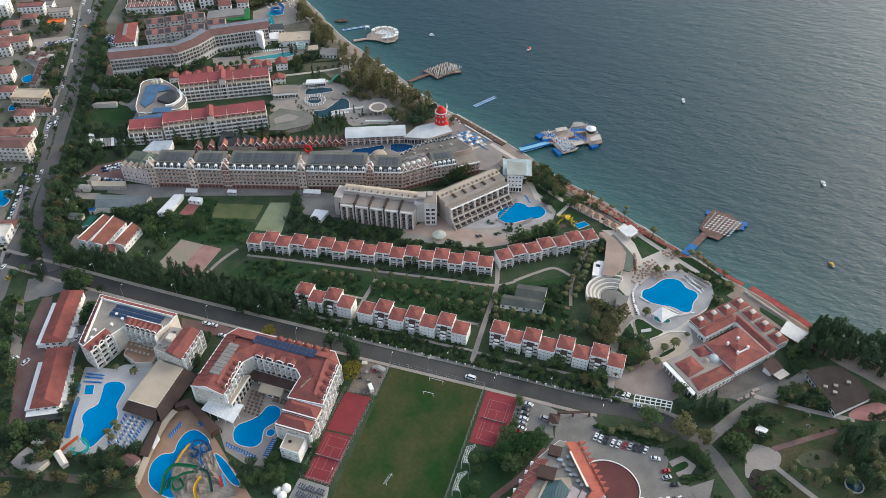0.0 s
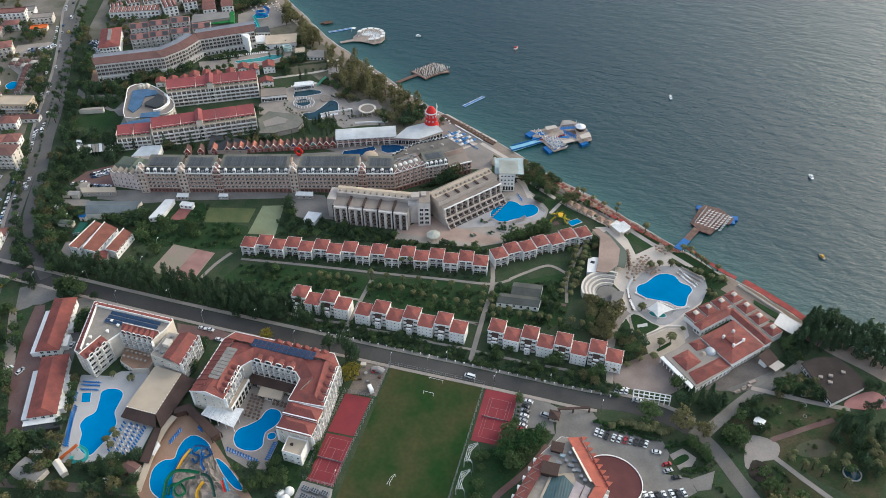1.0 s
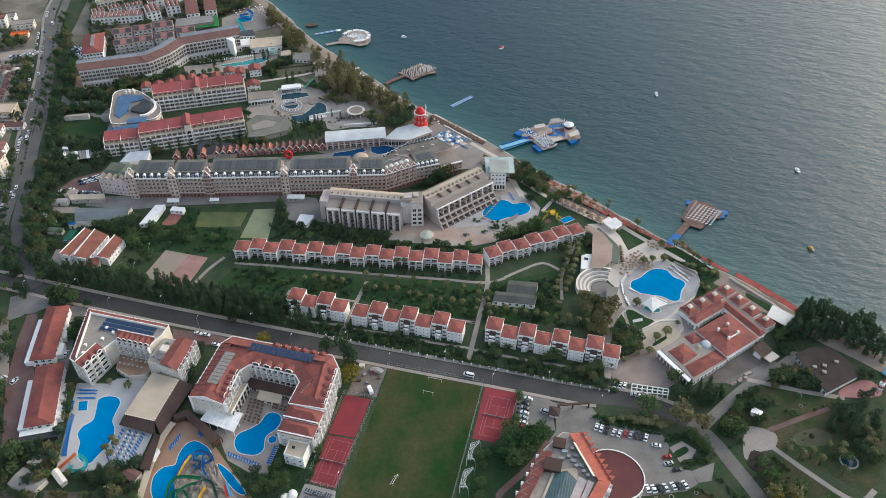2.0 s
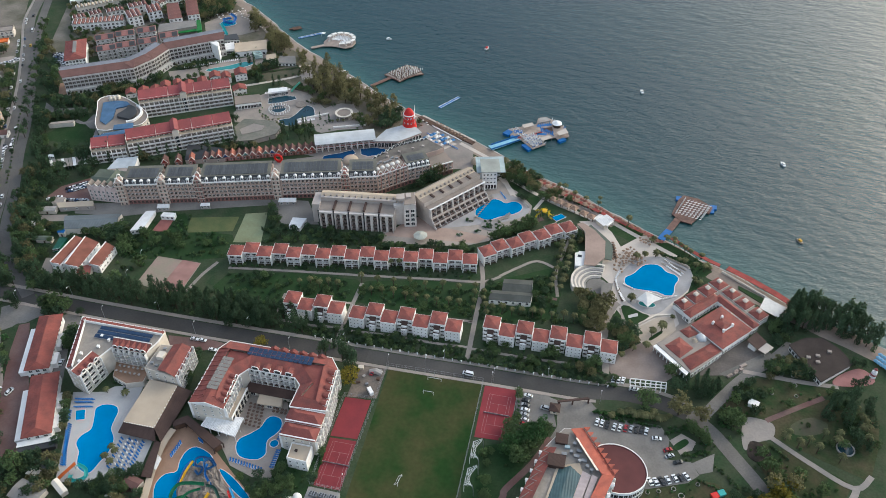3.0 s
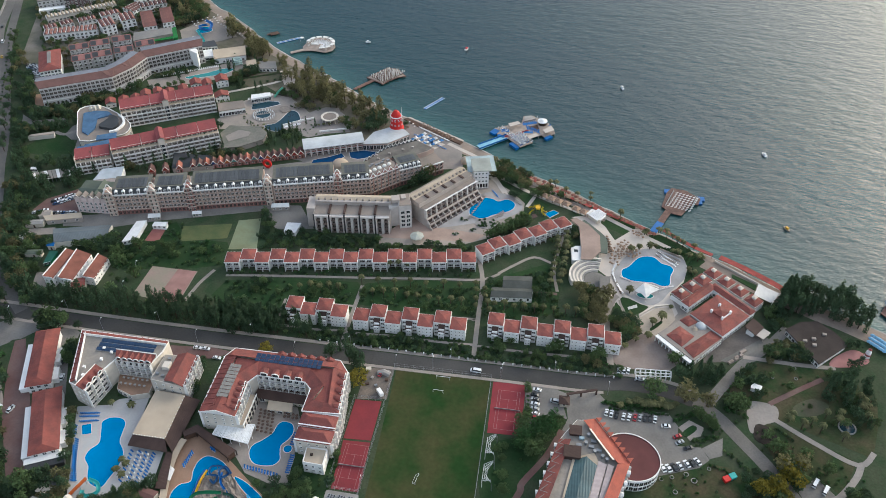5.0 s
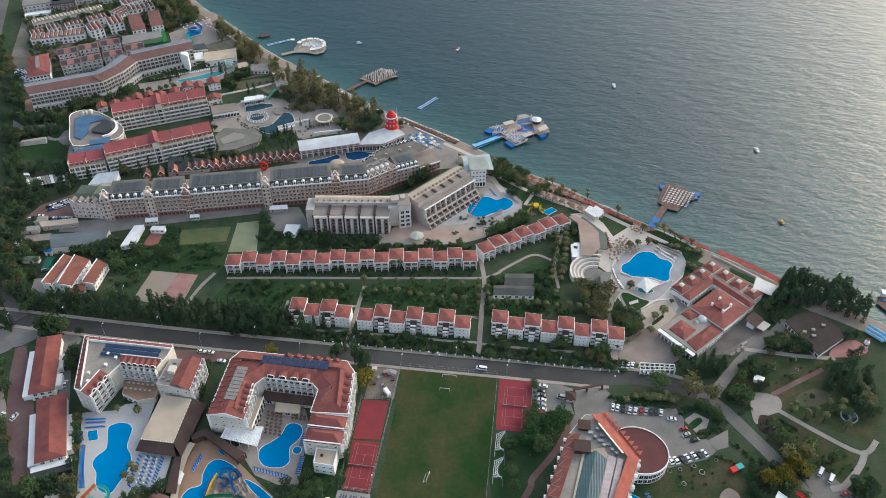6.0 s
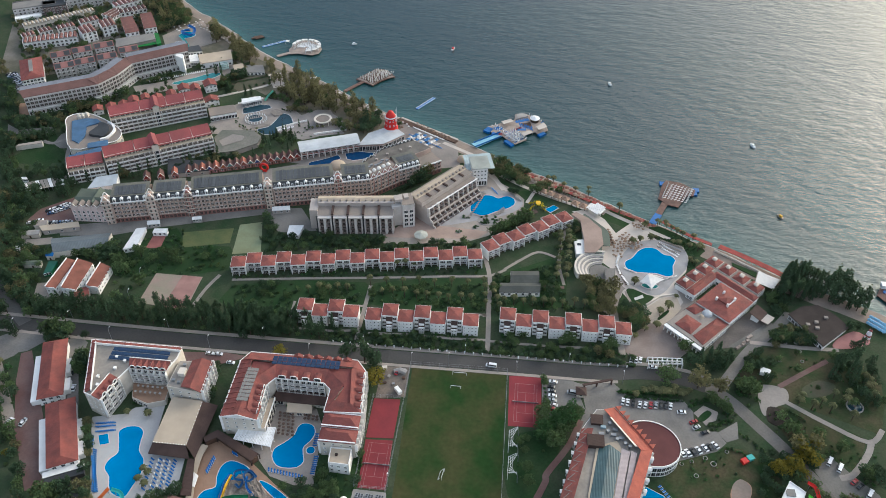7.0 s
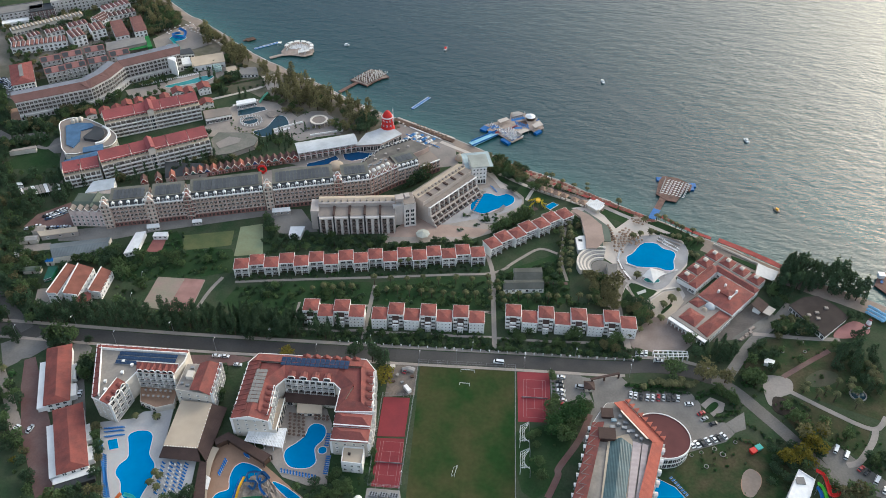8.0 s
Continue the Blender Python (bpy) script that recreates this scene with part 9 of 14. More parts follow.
for q, k, s in (((-71.2, -0.1), "pine", 1.25), ((-87.9, 5.2), "pine", 1.3), ((-78.7, 5.1), "pine", 1.3), ((-73.9, 3.6), "pine", 1.1), ((-71.0, -7.4), "yellow", 1.6), ((-123.4, 4.8), "yellow", 1.2), ((-85.5, 12.2), "cypress", 1.0)):
    plant(k, *q, s)
# gardens round the villas
for a, b, n in (((-122.2, 52.1), (-94.6, 55.1), 5), ((-90.3, 61.7), (-25.4, 68.3), 7), ((-80.8, 54.8), (-23.6, 54.5), 9), ((-81.4, 77.9), (-59.3, 80.1), 4)):
    line_of(a, b, n, "palm", 0.82, 0.6, 1.55)
for a, b, n in (((-21.2, 72.7), (-18.7, 49.8), 4), ((-16.5, 69.5), (-11.0, 47.5), 4), ((-12.1, 54.8), (43.7, 58.0), 10)):
    line_of(a, b, n, "palm", 0.82, 0.6, 1.55)
grove([(-164.6, 53.5), (-90.2, 63.7), (-90.9, 42.6), (-126.0, 49.1), (-129.3, 27.9), (-149.4, 16.9)], 40, ["dark", "leafy", "shrub", "darkbush", "bush"], 3.0, (0.6, 0.95), 3)
grove([(-154.9, 30.3), (-126.8, 28.4), (-119.4, 19.2), (-148.0, 13.7)], 26, ["pine", "dark"], 3.5, (0.8, 1.0), 4)
grove([(-85.7, 62.6), (-21.8, 70.9), (-18.2, 49.2), (-84.7, 49.3)], 34, ["shrub", "bush", "darkbush", "leafy"], 3.0, (0.55, 0.9), 5)
grove([(-20.5, 72.8), (21.8, 95.4), (27.8, 58.7), (48.9, 59.0), (-13.6, 47.0)], 36, ["shrub", "leafy", "darkbush", "dark"], 3.0, (0.6, 0.9), 6)
grove([(-169.7, 65.8), (-24.7, 88.3), (-23.2, 79.5), (-166.5, 58.2)], 60, ["shrub", "bush", "darkbush"], 2.2, (0.8, 1.3), 7)
grove([(-159.7, 97.2), (-127.6, 105.6), (-86.0, 106.7), (-78.7, 101.4), (-27.7, 106.8), (-26.9, 101.5), (-154.5, 83.7)], 70, ["leafy", "dark", "bush", "shrub"], 2.6, (0.55, 0.9), 8)
grove([(16.8, 125.5), (28.9, 132.5), (31.4, 119.1), (29.7, 84.4), (21.4, 84.9)], 6, ["leafy", "shrub"], 3.0, (0.6, 0.8), 9)
for side in (-2.6, 2.6):
    for y in spread(78, 128, 10):
        plant("palm", 24.0 + side + 1.5 * math.sin(y * 0.07), y, 0.85)
grove([(35.6, 79.5), (52.9, 88.9), (55.1, 67.7), (50.6, 52.0), (38.5, 57.0)], 18, ["olive", "leafy", "olive"], 3.6, (1.0, 1.35), 10)
grove([(54.1, 60.0), (64.5, 62.0), (75.0, 46.0), (62.8, 31.8), (55.3, 32.0)], 16, ["olive", "dark", "leafy"], 3.4, (0.8, 1.1), 11)
grove([(-115.6, 23.4), (-85.9, 25.6), (-84.0, 19.1), (-109.6, 17.6)], 14, ["shrub", "bush"], 2.4, (0.8, 1.2), 12)
grove([(-82.6, 28.0), (-21.2, 29.4), (-19.7, 21.4), (-79.8, 18.2)], 40, ["shrub", "bush", "darkbush"], 2.4, (0.8, 1.3), 13)
grove([(-11.1, 31.3), (59.0, 32.7), (55.5, 25.4), (-11.0, 22.7)], 34, ["shrub", "bush", "darkbush", "leafy"], 2.4, (0.7, 1.1), 14)
for q in ((65.4, 81.2), (77.8, 59.0), (83.0, 64.6), (75.0, 47.8), (62.6, 38.5), (56.5, 33.9), (66.8, 116.9), (71.7, 120.1), (77.7, 121.2), (75.2, 134.3), (62.1, 43.1), (68.2, 44.2), (55.7, 35.1)):
    plant("fanpalm", *q, 1.1)
for q in ((88.3, 136.8), (91.8, 132.9), (94.6, 128.9), (97.4, 126.1), (103.7, 125.1), (105.4, 114.5), (84.7, 137.3)):
    plant("palm", *q, 0.8)
grove([(-164.6, 53.5), (-90.2, 63.7), (-90.9, 42.6), (-126.0, 49.1), (-129.3, 27.9), (-149.4, 16.9)], 110, ["darkbush", "shrub", "darkbush"], 1.6, (0.8, 1.5), 90)
grove([(-85.7, 62.6), (-21.8, 70.9), (-18.2, 49.2), (-84.7, 49.3)], 90, ["darkbush", "shrub"], 1.6, (0.7, 1.4), 91)
grove([(-20.5, 72.8), (21.8, 95.4), (27.8, 58.7), (48.9, 59.0), (-13.6, 47.0)], 90, ["darkbush", "shrub"], 1.6, (0.7, 1.4), 92)
grove([(-244.5, 71.4), (-212.9, 95.7), (-203.3, 81.5), (-175.6, 84.6), (-174.2, 63.4), (-214.6, 57.7), (-232.7, 52.2)], 50, ["darkbush", "shrub"], 1.8, (0.7, 1.5), 93)
grove([(-159.7, 97.2), (-127.6, 105.6), (-86.0, 106.7), (-78.7, 101.4), (-27.7, 106.8), (-26.9, 101.5), (-154.5, 83.7)], 110, ["darkbush", "shrub"], 1.6, (1.0, 1.7), 94)
grove([(-100, 17.5), (62, 18), (62, 28), (-100, 27)], 120, ["darkbush", "darkbush", "shrub"], 1.4, (0.9, 1.6), 95)
grove([(-292, 17.5), (-100, 17.5), (-100, 34), (-150, 38), (-200, 33), (-292, 29)], 100, ["darkbush", "shrub"], 1.8, (1.0, 1.7), 96)
# beach strip
grove([(-28.9, 197.6), (-18.4, 193.8), (-5.3, 182.2), (2.2, 172.7), (-3.8, 168.8), (-21.7, 181.8)], 26, ["dark", "leafy", "olive"], 3.0, (0.7, 1.0), 15)
grove([(-11.9, 170.0), (21.9, 165.8), (22.3, 160.7), (6.7, 160.3)], 12, ["fanpalm", "leafy", "shrub"], 3.0, (0.7, 0.9), 16)
grove([(77.4, 123.4), (100.2, 125.5), (109.6, 116.4), (101.1, 110.5)], 14, ["shrub", "fanpalm", "darkbush"], 2.6, (0.8, 1.1), 17)
grove([(-53.7, 126.2), (-47.6, 134.8), (-41.9, 151.1), (-39.2, 149.0), (-44.3, 125.6)], 14, ["dark", "leafy", "darkbush"], 2.4, (0.6, 0.8), 18)
grove([(-15.2, 140.9), (-6.9, 142.5), (-0.3, 138.8), (-8.3, 130.0)], 3, ["bush", "leafy"], 2.6, (0.6, 0.85), 19)
for c, r in (((-22.4, 129.3), 6.5), ((-36.6, 131.4), 2.2), ((-40.1, 116.2), 1.5), ((-29.9, 121.9), 1.7)):
    bm = bmesh.new()
    prism(bm, disc(*c, r + 0.4, r * 0.75 + 0.4), -0.1, 0.4)
    solid("planter", bm, CONCRETE, "round raised planter with a pale rim", "planter")
    grove(disc(*c, r, r * 0.75), int(3 + r * r * 0.35), ["bush", "darkbush"], 1.1, (0.8, 1.0), 20, anywhere=True)
# the coast to the north
grove([(-263.7, 352.5), (-253.8, 359.5), (-239.3, 352.2), (-224.8, 315.6), (-237.4, 308.1)], 18, ["coastpine", "olive"], 4.5, (1.1, 1.4), 21)
grove([(-221.5, 320.2), (-204.0, 329.3), (-178.5, 292.2), (-174.5, 274.1), (-195.0, 267.7), (-210.6, 295.6)], 14, ["coastpine", "olive", "olive"], 4.6, (0.85, 1.15), 22)
grove([(-202.8, 259.0), (-187.4, 273.3), (-172.0, 244.4), (-189.0, 239.1)], 8, ["olive", "coastpine", "leafy"], 4.6, (0.85, 1.15), 23)
grove([(-185.1, 267.7), (-158.6, 285.5), (-143.9, 262.1), (-154.0, 247.1), (-174.8, 243.5)], 10, ["olive", "olive", "leafy"], 4.4, (0.8, 1.05), 24)
grove([(-153.4, 253.0), (-131.9, 259.8), (-116.7, 247.6), (-108.7, 224.3), (-121.2, 220.4), (-140.2, 223.9)], 12, ["olive", "olive", "leafy"], 4.2, (0.8, 1.1), 25)
grove([(-124.3, 238.6), (-112.4, 245.6), (-106.5, 228.1), (-120.2, 217.6)], 12, ["dark", "pine"], 3.4, (0.9, 1.1), 26)
grove([(-351.4, 402.9), (-346.1, 428.8), (-329.6, 413.3), (-309.3, 390.8), (-308.1, 371.4), (-325.0, 369.8)], 26, ["olive", "leafy", "coastpine"], 5, (1.0, 1.4), 27)
grove([(-286.5, 358.3), (-279.8, 370.2), (-267.0, 356.5), (-267.7, 341.9), (-280.3, 344.3)], 10, ["coastpine", "olive"], 4.5, (1.1, 1.4), 28)
# pines and cypresses by the bar
grove([(150.6, 94.4), (161.7, 101.4), (174.3, 98.5), (185.5, 91.5), (195.3, 80.7), (191.7, 69.3), (182.5, 72.1), (169.4, 80.4), (155.2, 75.4), (146.9, 78.4)], 66, ["pine", "cypress", "pine", "dark", "cypress"], 3.4, (1.0, 1.4), 29)
grove([(137.7, 77.6), (150.9, 78.8), (148.1, 61.9), (139.9, 64.8)], 14, ["dark", "shrub"], 3.0, (0.6, 0.9), 30)
for q in ((151.5, 92.5), (160.6, 97.3), (162.3, 93.4), (175.6, 88.7), (182.3, 89.2)):
    plant("cypress", *q, 1.4)
for q, k, s in (((90.4, 22.8), "dark", 1.5), ((94.9, 25.0), "cypress", 1.4), ((99.5, 25.7), "cypress", 1.5), ((104.0, 28.0), "cypress", 1.6), ((106.4, 27.2), "dark", 1.0), ((108.9, 24.9), "dark", 0.9), ((102.3, 19.7), "dark", 1.0), ((110.4, 28.5), "dark", 0.8),
                ((75.9, 9.7), "leafy", 1.6), ((91.9, 7.4), "olive", 1.6), ((102.3, 6.4), "olive", 1.4), ((87.0, 32.0), "leafy", 1.1), ((42.4, 24.9), "olive", 1.1), ((48.5, 22.8), "olive", 0.9)):
    plant(k, *q, s)
# the park
for q in ((140.0, 49.1), (151.0, 47.9), (141.0, 3.5), (164.9, 7.0)):
    plant("fanpalm", *q, 1.15)
grove([(66.8, 3.7), (87.5, 6.0), (87.9, 1.8), (58.3, -2.0)], 8, ["fanpalm"], 3.0, (0.9, 1.1), 31)
line_of((51.4, -0.1), (82.2, 1.4), 24, "bush", 1.1, 0.5)
grove([(132.5, 46.6), (154.7, 60.3), (161.2, 44.9), (134.9, 39.5)], 26, ["shrub", "leafy", "dark", "olive"], 3.0, (0.6, 1.0), 32)
grove([(113.3, 29.4), (129.2, 37.7), (129.8, 18.2), (115.1, -2.1), (112.2, 9.6)], 26, ["shrub", "leafy", "bush", "dark"], 3.0, (0.6, 1.0), 33)
grove([(162.0, 34.5), (173.3, 41.2), (176.0, 30.3), (182.5, 25.3), (181.2, 6.0), (172.4, 3.1), (173.8, 28.1)], 22, ["dark", "leafy", "shrub", "pine"], 3.6, (0.6, 1.0), 34)
grove([(175.3, 57.3), (185.0, 60.4), (184.0, 46.1), (177.7, 41.1)], 14, ["pine", "dark"], 3.4, (0.8, 1.1), 35)
grove([(85.0, -2.1), (99.6, -1.6), (102.3, -7.6), (94.7, -19.5), (101.0, -17.5), (109.1, -9.5), (107.4, -1.8), (97.0, 1.8)], 28, ["bush", "shrub", "darkbush"], 2.2, (0.6, 0.95), 36)
grove([(117.0, -26.6), (124.0, -27.1), (127.5, -41.5), (120.8, -54.9), (114.3, -46.6)], 22, ["dark", "shrub", "bush"], 3.0, (0.55, 0.85), 37)
grove([(128.4, -23.5), (142.3, -21.2), (138.2, -33.3), (128.8, -36.2)], 10, ["olive", "yellow", "leafy"], 3.4, (1.1, 1.5), 38)
grove([(135.6, -36.7), (145.5, -44.0), (140.4, -53.3), (134.6, -46.9)], 18, ["dark", "leafy"], 3.0, (0.7, 1.0), 39)
grove([(143.8, -50.1), (156.0, -51.0), (153.8, -55.6), (141.9, -56.6)], 10, ["olive", "leafy"], 3.4, (1.0, 1.2), 40)
grove([(122.8, -1.5), (134.7, -5.4), (142.9, -12.7), (158.3, -23.6), (146.6, -26.1), (131.1, -19.9)], 24, ["shrub", "bush", "leafy", "darkbush"], 3.0, (0.7, 1.0), 41)
grove([(12.4, -17.8), (28.6, -9.2), (31.2, -16.2), (26.6, -27.4), (20.1, -36.8), (12.8, -32.9)], 20, ["fresh", "fresh", "leafy"], 3.6, (1.1, 1.4), 42)
grove([(0.4, -32.5), (24.1, -32.0), (5.2, -64.7)], 8, ["shrub", "leafy"], 4.0, (0.6, 0.9), 43)
line_of((13.9, 4.5), (16.5, -18.4), 9, ["leafy", "bush"], 0.7)
grove([(113.3, 29.4), (152.3, 59.6), (184.7, 55.6), (181.0, 3.3), (141.1, -7.1), (136.5, 13.2), (161.9, 31.5), (132.0, 16.0), (116.6, 11.0)], 46, ["shrub", "bush", "darkbush", "leafy"], 2.2, (0.35, 1.0), 97)
grove([(122.8, -1.5), (142.9, -12.7), (173.3, -22.4), (165.1, -47.3), (154.7, -35.6), (138.4, -29.7), (126.5, -18.7)], 34, ["shrub", "bush"], 2.4, (0.6, 1.1), 98)
grove([(71.5, -36.9), (100.0, -27.0), (120.7, -32.7), (117.8, -55.3), (96.1, -59.7), (77.2, -47.8)], 10, ["shrub", "bush", "darkbush"], 3.0, (0.3, 0.9), 99)
# beside the courtyard hotels
grove([(-198.9, -72.8), (-210.0, -46.3), (-204.4, -44.5), (-184.8, -88.8), (-185.9, -92.5)], 26, ["leafy", "dark", "shrub", "olive"], 2.8, (0.7, 1.0), 44)
grove([(-231.4, -8.4), (-224.4, -3.8), (-217.5, -19.6), (-223.2, -19.2)], 6, ["dark", "leafy"], 3.0, (0.9, 1.2), 45)
grove([(-256.7, 9.9), (-245.6, 15.9), (-236.1, 1.8), (-247.6, 0.5)], 6, ["dark", "leafy"], 3.0, (1.2, 1.5), 46)
grove([(-220.3, -88.5), (-194.3, -81.8), (-170.0, -90.6), (-149.0, -80.5), (-132.8, -100.0), (-193.4, -119.7)], 70, ["dark", "leafy", "shrub", "olive", "pine"], 3.2, (0.7, 1.15), 47)
grove([(-270.7, -30.1), (-252.8, -26.5), (-239.4, -53.8), (-217.5, -85.9), (-221.5, -87.1)], 30, ["leafy", "dark", "shrub"], 3.2, (0.7, 1.1), 48)
grove([(-162.3, -14.7), (-153.2, -5.4), (-149.7, -26.9)], 8, ["dark", "leafy"], 2.8, (0.8, 1.0), 49)
grove([(-91.5, -69.4), (-105.2, -72.7), (-92.6, -81.4), (-77.3, -82.1), (-67.9, -68.8), (-70.1, -50.3), (-72.9, -53.7), (-87.4, -55.9)], 40, ["dark", "shrub", "leafy", "bush"], 2.6, (0.6, 0.95), 50)
grove([(-68.0, -64.2), (-71.1, -48.1), (-68.2, -49.7), (-66.1, -65.9)], 12, ["bush", "shrub"], 1.8, (1.0, 1.4), 51)
grove([(-73.3, -38.5), (-72.8, -16.6), (-74.8, -20.1), (-74.2, -41.4)], 12, ["olive", "shrub", "dark"], 2.4, (0.6, 0.8), 52)
line_of((-111.9, -27.8), (-94.8, -25.1), 9, ["darkbush", "bush"], 1.1)
for q in ((-187.6, -40.7), (-177.1, -40.6), (-167.4, -70.5), (-164.6, -72.2), (-167.8, -75.8), (-164.1, -78.0)):
    plant("fanpalm", *q, 1.0)
# avenue and the hotels behind it
grove([(-286.8, 19.0), (-309.1, 41.1), (-320.4, 69.4), (-331.6, 100.8), (-340.8, 116.7), (-333.6, 123.8), (-315.3, 101.5), (-315.1, 79.6), (-295.9, 53.1), (-275.1, 33.4), (-262.0, 26.9), (-274.9, 15.9)], 55, ["dark", "leafy", "pine", "olive"], 4.0, (0.85, 1.25), 53)
grove([(-334.7, 106.8), (-319.6, 128.2), (-303.2, 109.8), (-315.3, 101.5)], 12, ["dark", "leafy", "pine"], 3.8, (0.9, 1.2), 54)
grove([(-294.7, 53.4), (-278.7, 50.8), (-268.5, 35.5), (-283.9, 34.2)], 9, ["darkbush", "leafy", "dark"], 3.4, (0.6, 0.8), 55)
grove([(-270.9, 68.9), (-251.2, 83.2), (-241.3, 70.4), (-250.5, 63.6), (-266.3, 66.4)], 11, ["leafy", "dark"], 3.6, (0.9, 1.15), 56)
grove([(-244.5, 71.4), (-212.9, 95.7), (-203.3, 81.5), (-175.6, 84.6), (-174.2, 63.4), (-214.6, 57.7), (-232.7, 52.2)], 24, ["shrub", "leafy", "bush", "darkbush"], 3.2, (0.6, 0.95), 57)
grove([(-164.3, 114.5), (-155.0, 123.6), (-149.5, 112.5), (-154.8, 97.5)], 8, ["dark", "leafy"], 3.0, (0.8, 1.0), 58)
grove([(-387.6, 201.1), (-361.8, 215.5), (-342.2, 199.9), (-346.6, 183.7), (-374.3, 180.9)], 16, ["dark", "pine", "leafy"], 4.0, (0.8, 1.15), 59)
grove([(-446.1, 295.9), (-432.2, 296.3), (-393.1, 228.5), (-385.5, 208.0), (-418.8, 248.0)], 18, ["leafy", "dark", "olive"], 4.2, (0.8, 1.1), 60)
grove([(-348.2, 232.6), (-337.9, 239.1), (-327.8, 226.1), (-341.1, 221.9)], 8, ["olive", "leafy"], 3.6, (0.9, 1.1), 61)
grove([(-480.2, 265.8), (-467.0, 277.6), (-418.9, 220.4), (-393.7, 180.7), (-390.3, 158.4), (-434.2, 215.6)], 26, ["dark", "leafy", "olive"], 4.0, (0.9, 1.25), 62)
for q in ((-294.3, 146.7), (-268.4, 162.7), (-265.5, 161.0), (-251.3, 165.4), (-235.8, 173.0), (-226.8, 181.1), (-279.8, 212.6)):
    plant("cypress", *q, 1.1)
grove([(-280.3, 156.3), (-272.2, 158.8), (-265.5, 148.0), (-270.8, 143.8)], 5, ["dark", "olive"], 3.0, (0.9, 1.1), 63)
grove([(-198.8, 192.6), (-173.9, 216.9), (-162.1, 193.6), (-193.2, 181.2)], 16, ["cypress", "leafy", "cypress"], 3.0, (0.5, 0.75), 64)
grove([(-253.2, 282.3), (-235.7, 312.2), (-215.0, 297.6), (-241.3, 275.9)], 20, ["dark", "olive", "cypress"], 4.0, (0.7, 1.0), 65)
grove([(-245.7, 281.2), (-210.6, 295.6), (-204.2, 280.9), (-235.8, 264.5)], 20, ["shrub", "darkbush"], 3.0, (0.9, 1.3), 66)
grove([(-339.5, 245.2), (-323.1, 253.7), (-304.7, 256.1), (-282.2, 269.9), (-277.5, 261.3), (-330.8, 231.6)], 24, ["dark", "leafy", "shrub"], 3.6, (0.7, 1.0), 67)
grove([(-337.4, 370.9), (-303.0, 381.6), (-302.4, 364.8), (-322.5, 354.5)], 20, ["leafy", "dark", "olive"], 4.5, (0.9, 1.2), 68)
grove([(-316.2, 146.0), (-295.8, 144.2), (-294.2, 120.0), (-303.4, 118.3)], 20, ["dark", "pine", "cypress"], 3.6, (0.8, 1.1), 69)
grove([(-77.4, 176.9), (-63.4, 191.1), (-62.8, 171.3)], 12, ["olive", "leafy"], 3.2, (0.9, 1.2), 70)
grove([(-57.9, 198.1), (-48.0, 199.9), (-49.3, 188.0), (-56.3, 189.5)], 7, ["dark", "olive"], 3.0, (0.7, 1.0), 71)

# ---- town beyond the avenue and apartment quarter ----
def flats(x, y, w, d, floors, turn, wall=None, roof=None, label="white apartment block with balconies and red roof", top='hip', balcony=True, group="apartment blocks"):
    th = thing("apartment_block", label, "apartments", group, m=pose(x, y, 0, 0, 0, turn))
    footprint(th.matrix_basis, -w / 2, w / 2, -d / 2, d / 2)
    h = floors * 2.9
    part("wall", boxes((-w / 2, w / 2, -d / 2, d / 2, -0.3, h)), wall or WHITE, th)
    bm = bmesh.new()
    if top == 'hip':
        hip(bm, -w / 2, w / 2, -d / 2, d / 2, h, 1.8, 0.5)
    elif top == 'gable':
        gable(bm, -w / 2 - 0.3, w / 2 + 0.3, -d / 2 - 0.4, d / 2 + 0.4, h, 2.0, 'x' if w >= d else 'y')
    else:
        parapet(bm, -w / 2, w / 2, -d / 2, d / 2, h, 0.8)
        box(bm, -w / 2 + 0.3, w / 2 - 0.3, -d / 2 + 0.3, d / 2 - 0.3, h - 0.1, h + 0.1)
    part("roof", bm, roof or TILE, th)
    n = max(2, round(w / 3.6))
    me = shared("flat_window", lambda: window_mesh(1.8, 2.0, "window", 1, WHITE, SHADE))
    places = [pose(x0, -d / 2 - 0.02, 0.3 + 2.9 * f) for x0 in spread(-w / 2, w / 2, n) for f in range(floors)]
    places += [pose(w / 2 + 0.02, y0, 0.5 + 2.9 * f, 0, 0, 90) for y0 in spread(-d / 2, d / 2, max(1, round(d / 5))) for f in range(floors)]
    tagged(part("glazing_layer", merged("glazing_layer", me, places), None, th), kind="stuff")
    if balcony and floors > 1:
        bal = shared("flat_balcony", lambda: balcony_mesh(2.9, 1.2, RAIL, WHITE))
        tagged(part("balcony_layer", merged("balcony_layer", bal, [pose(x0, -d / 2, 2.9 * f) for f in range(1, floors) for x0 in spread(-w / 2, w / 2, n)]), None, th), kind="stuff")
    return th


# red dulled to put the far haze into the tile colour
FARTILE = mat("haze_dulled_tiles", (0.225, 0.098, 0.082), 0.85, 0.2, 0.2, 1.4, col2=(0.155, 0.080, 0.070), lines=('X', 0.30, 0.05))
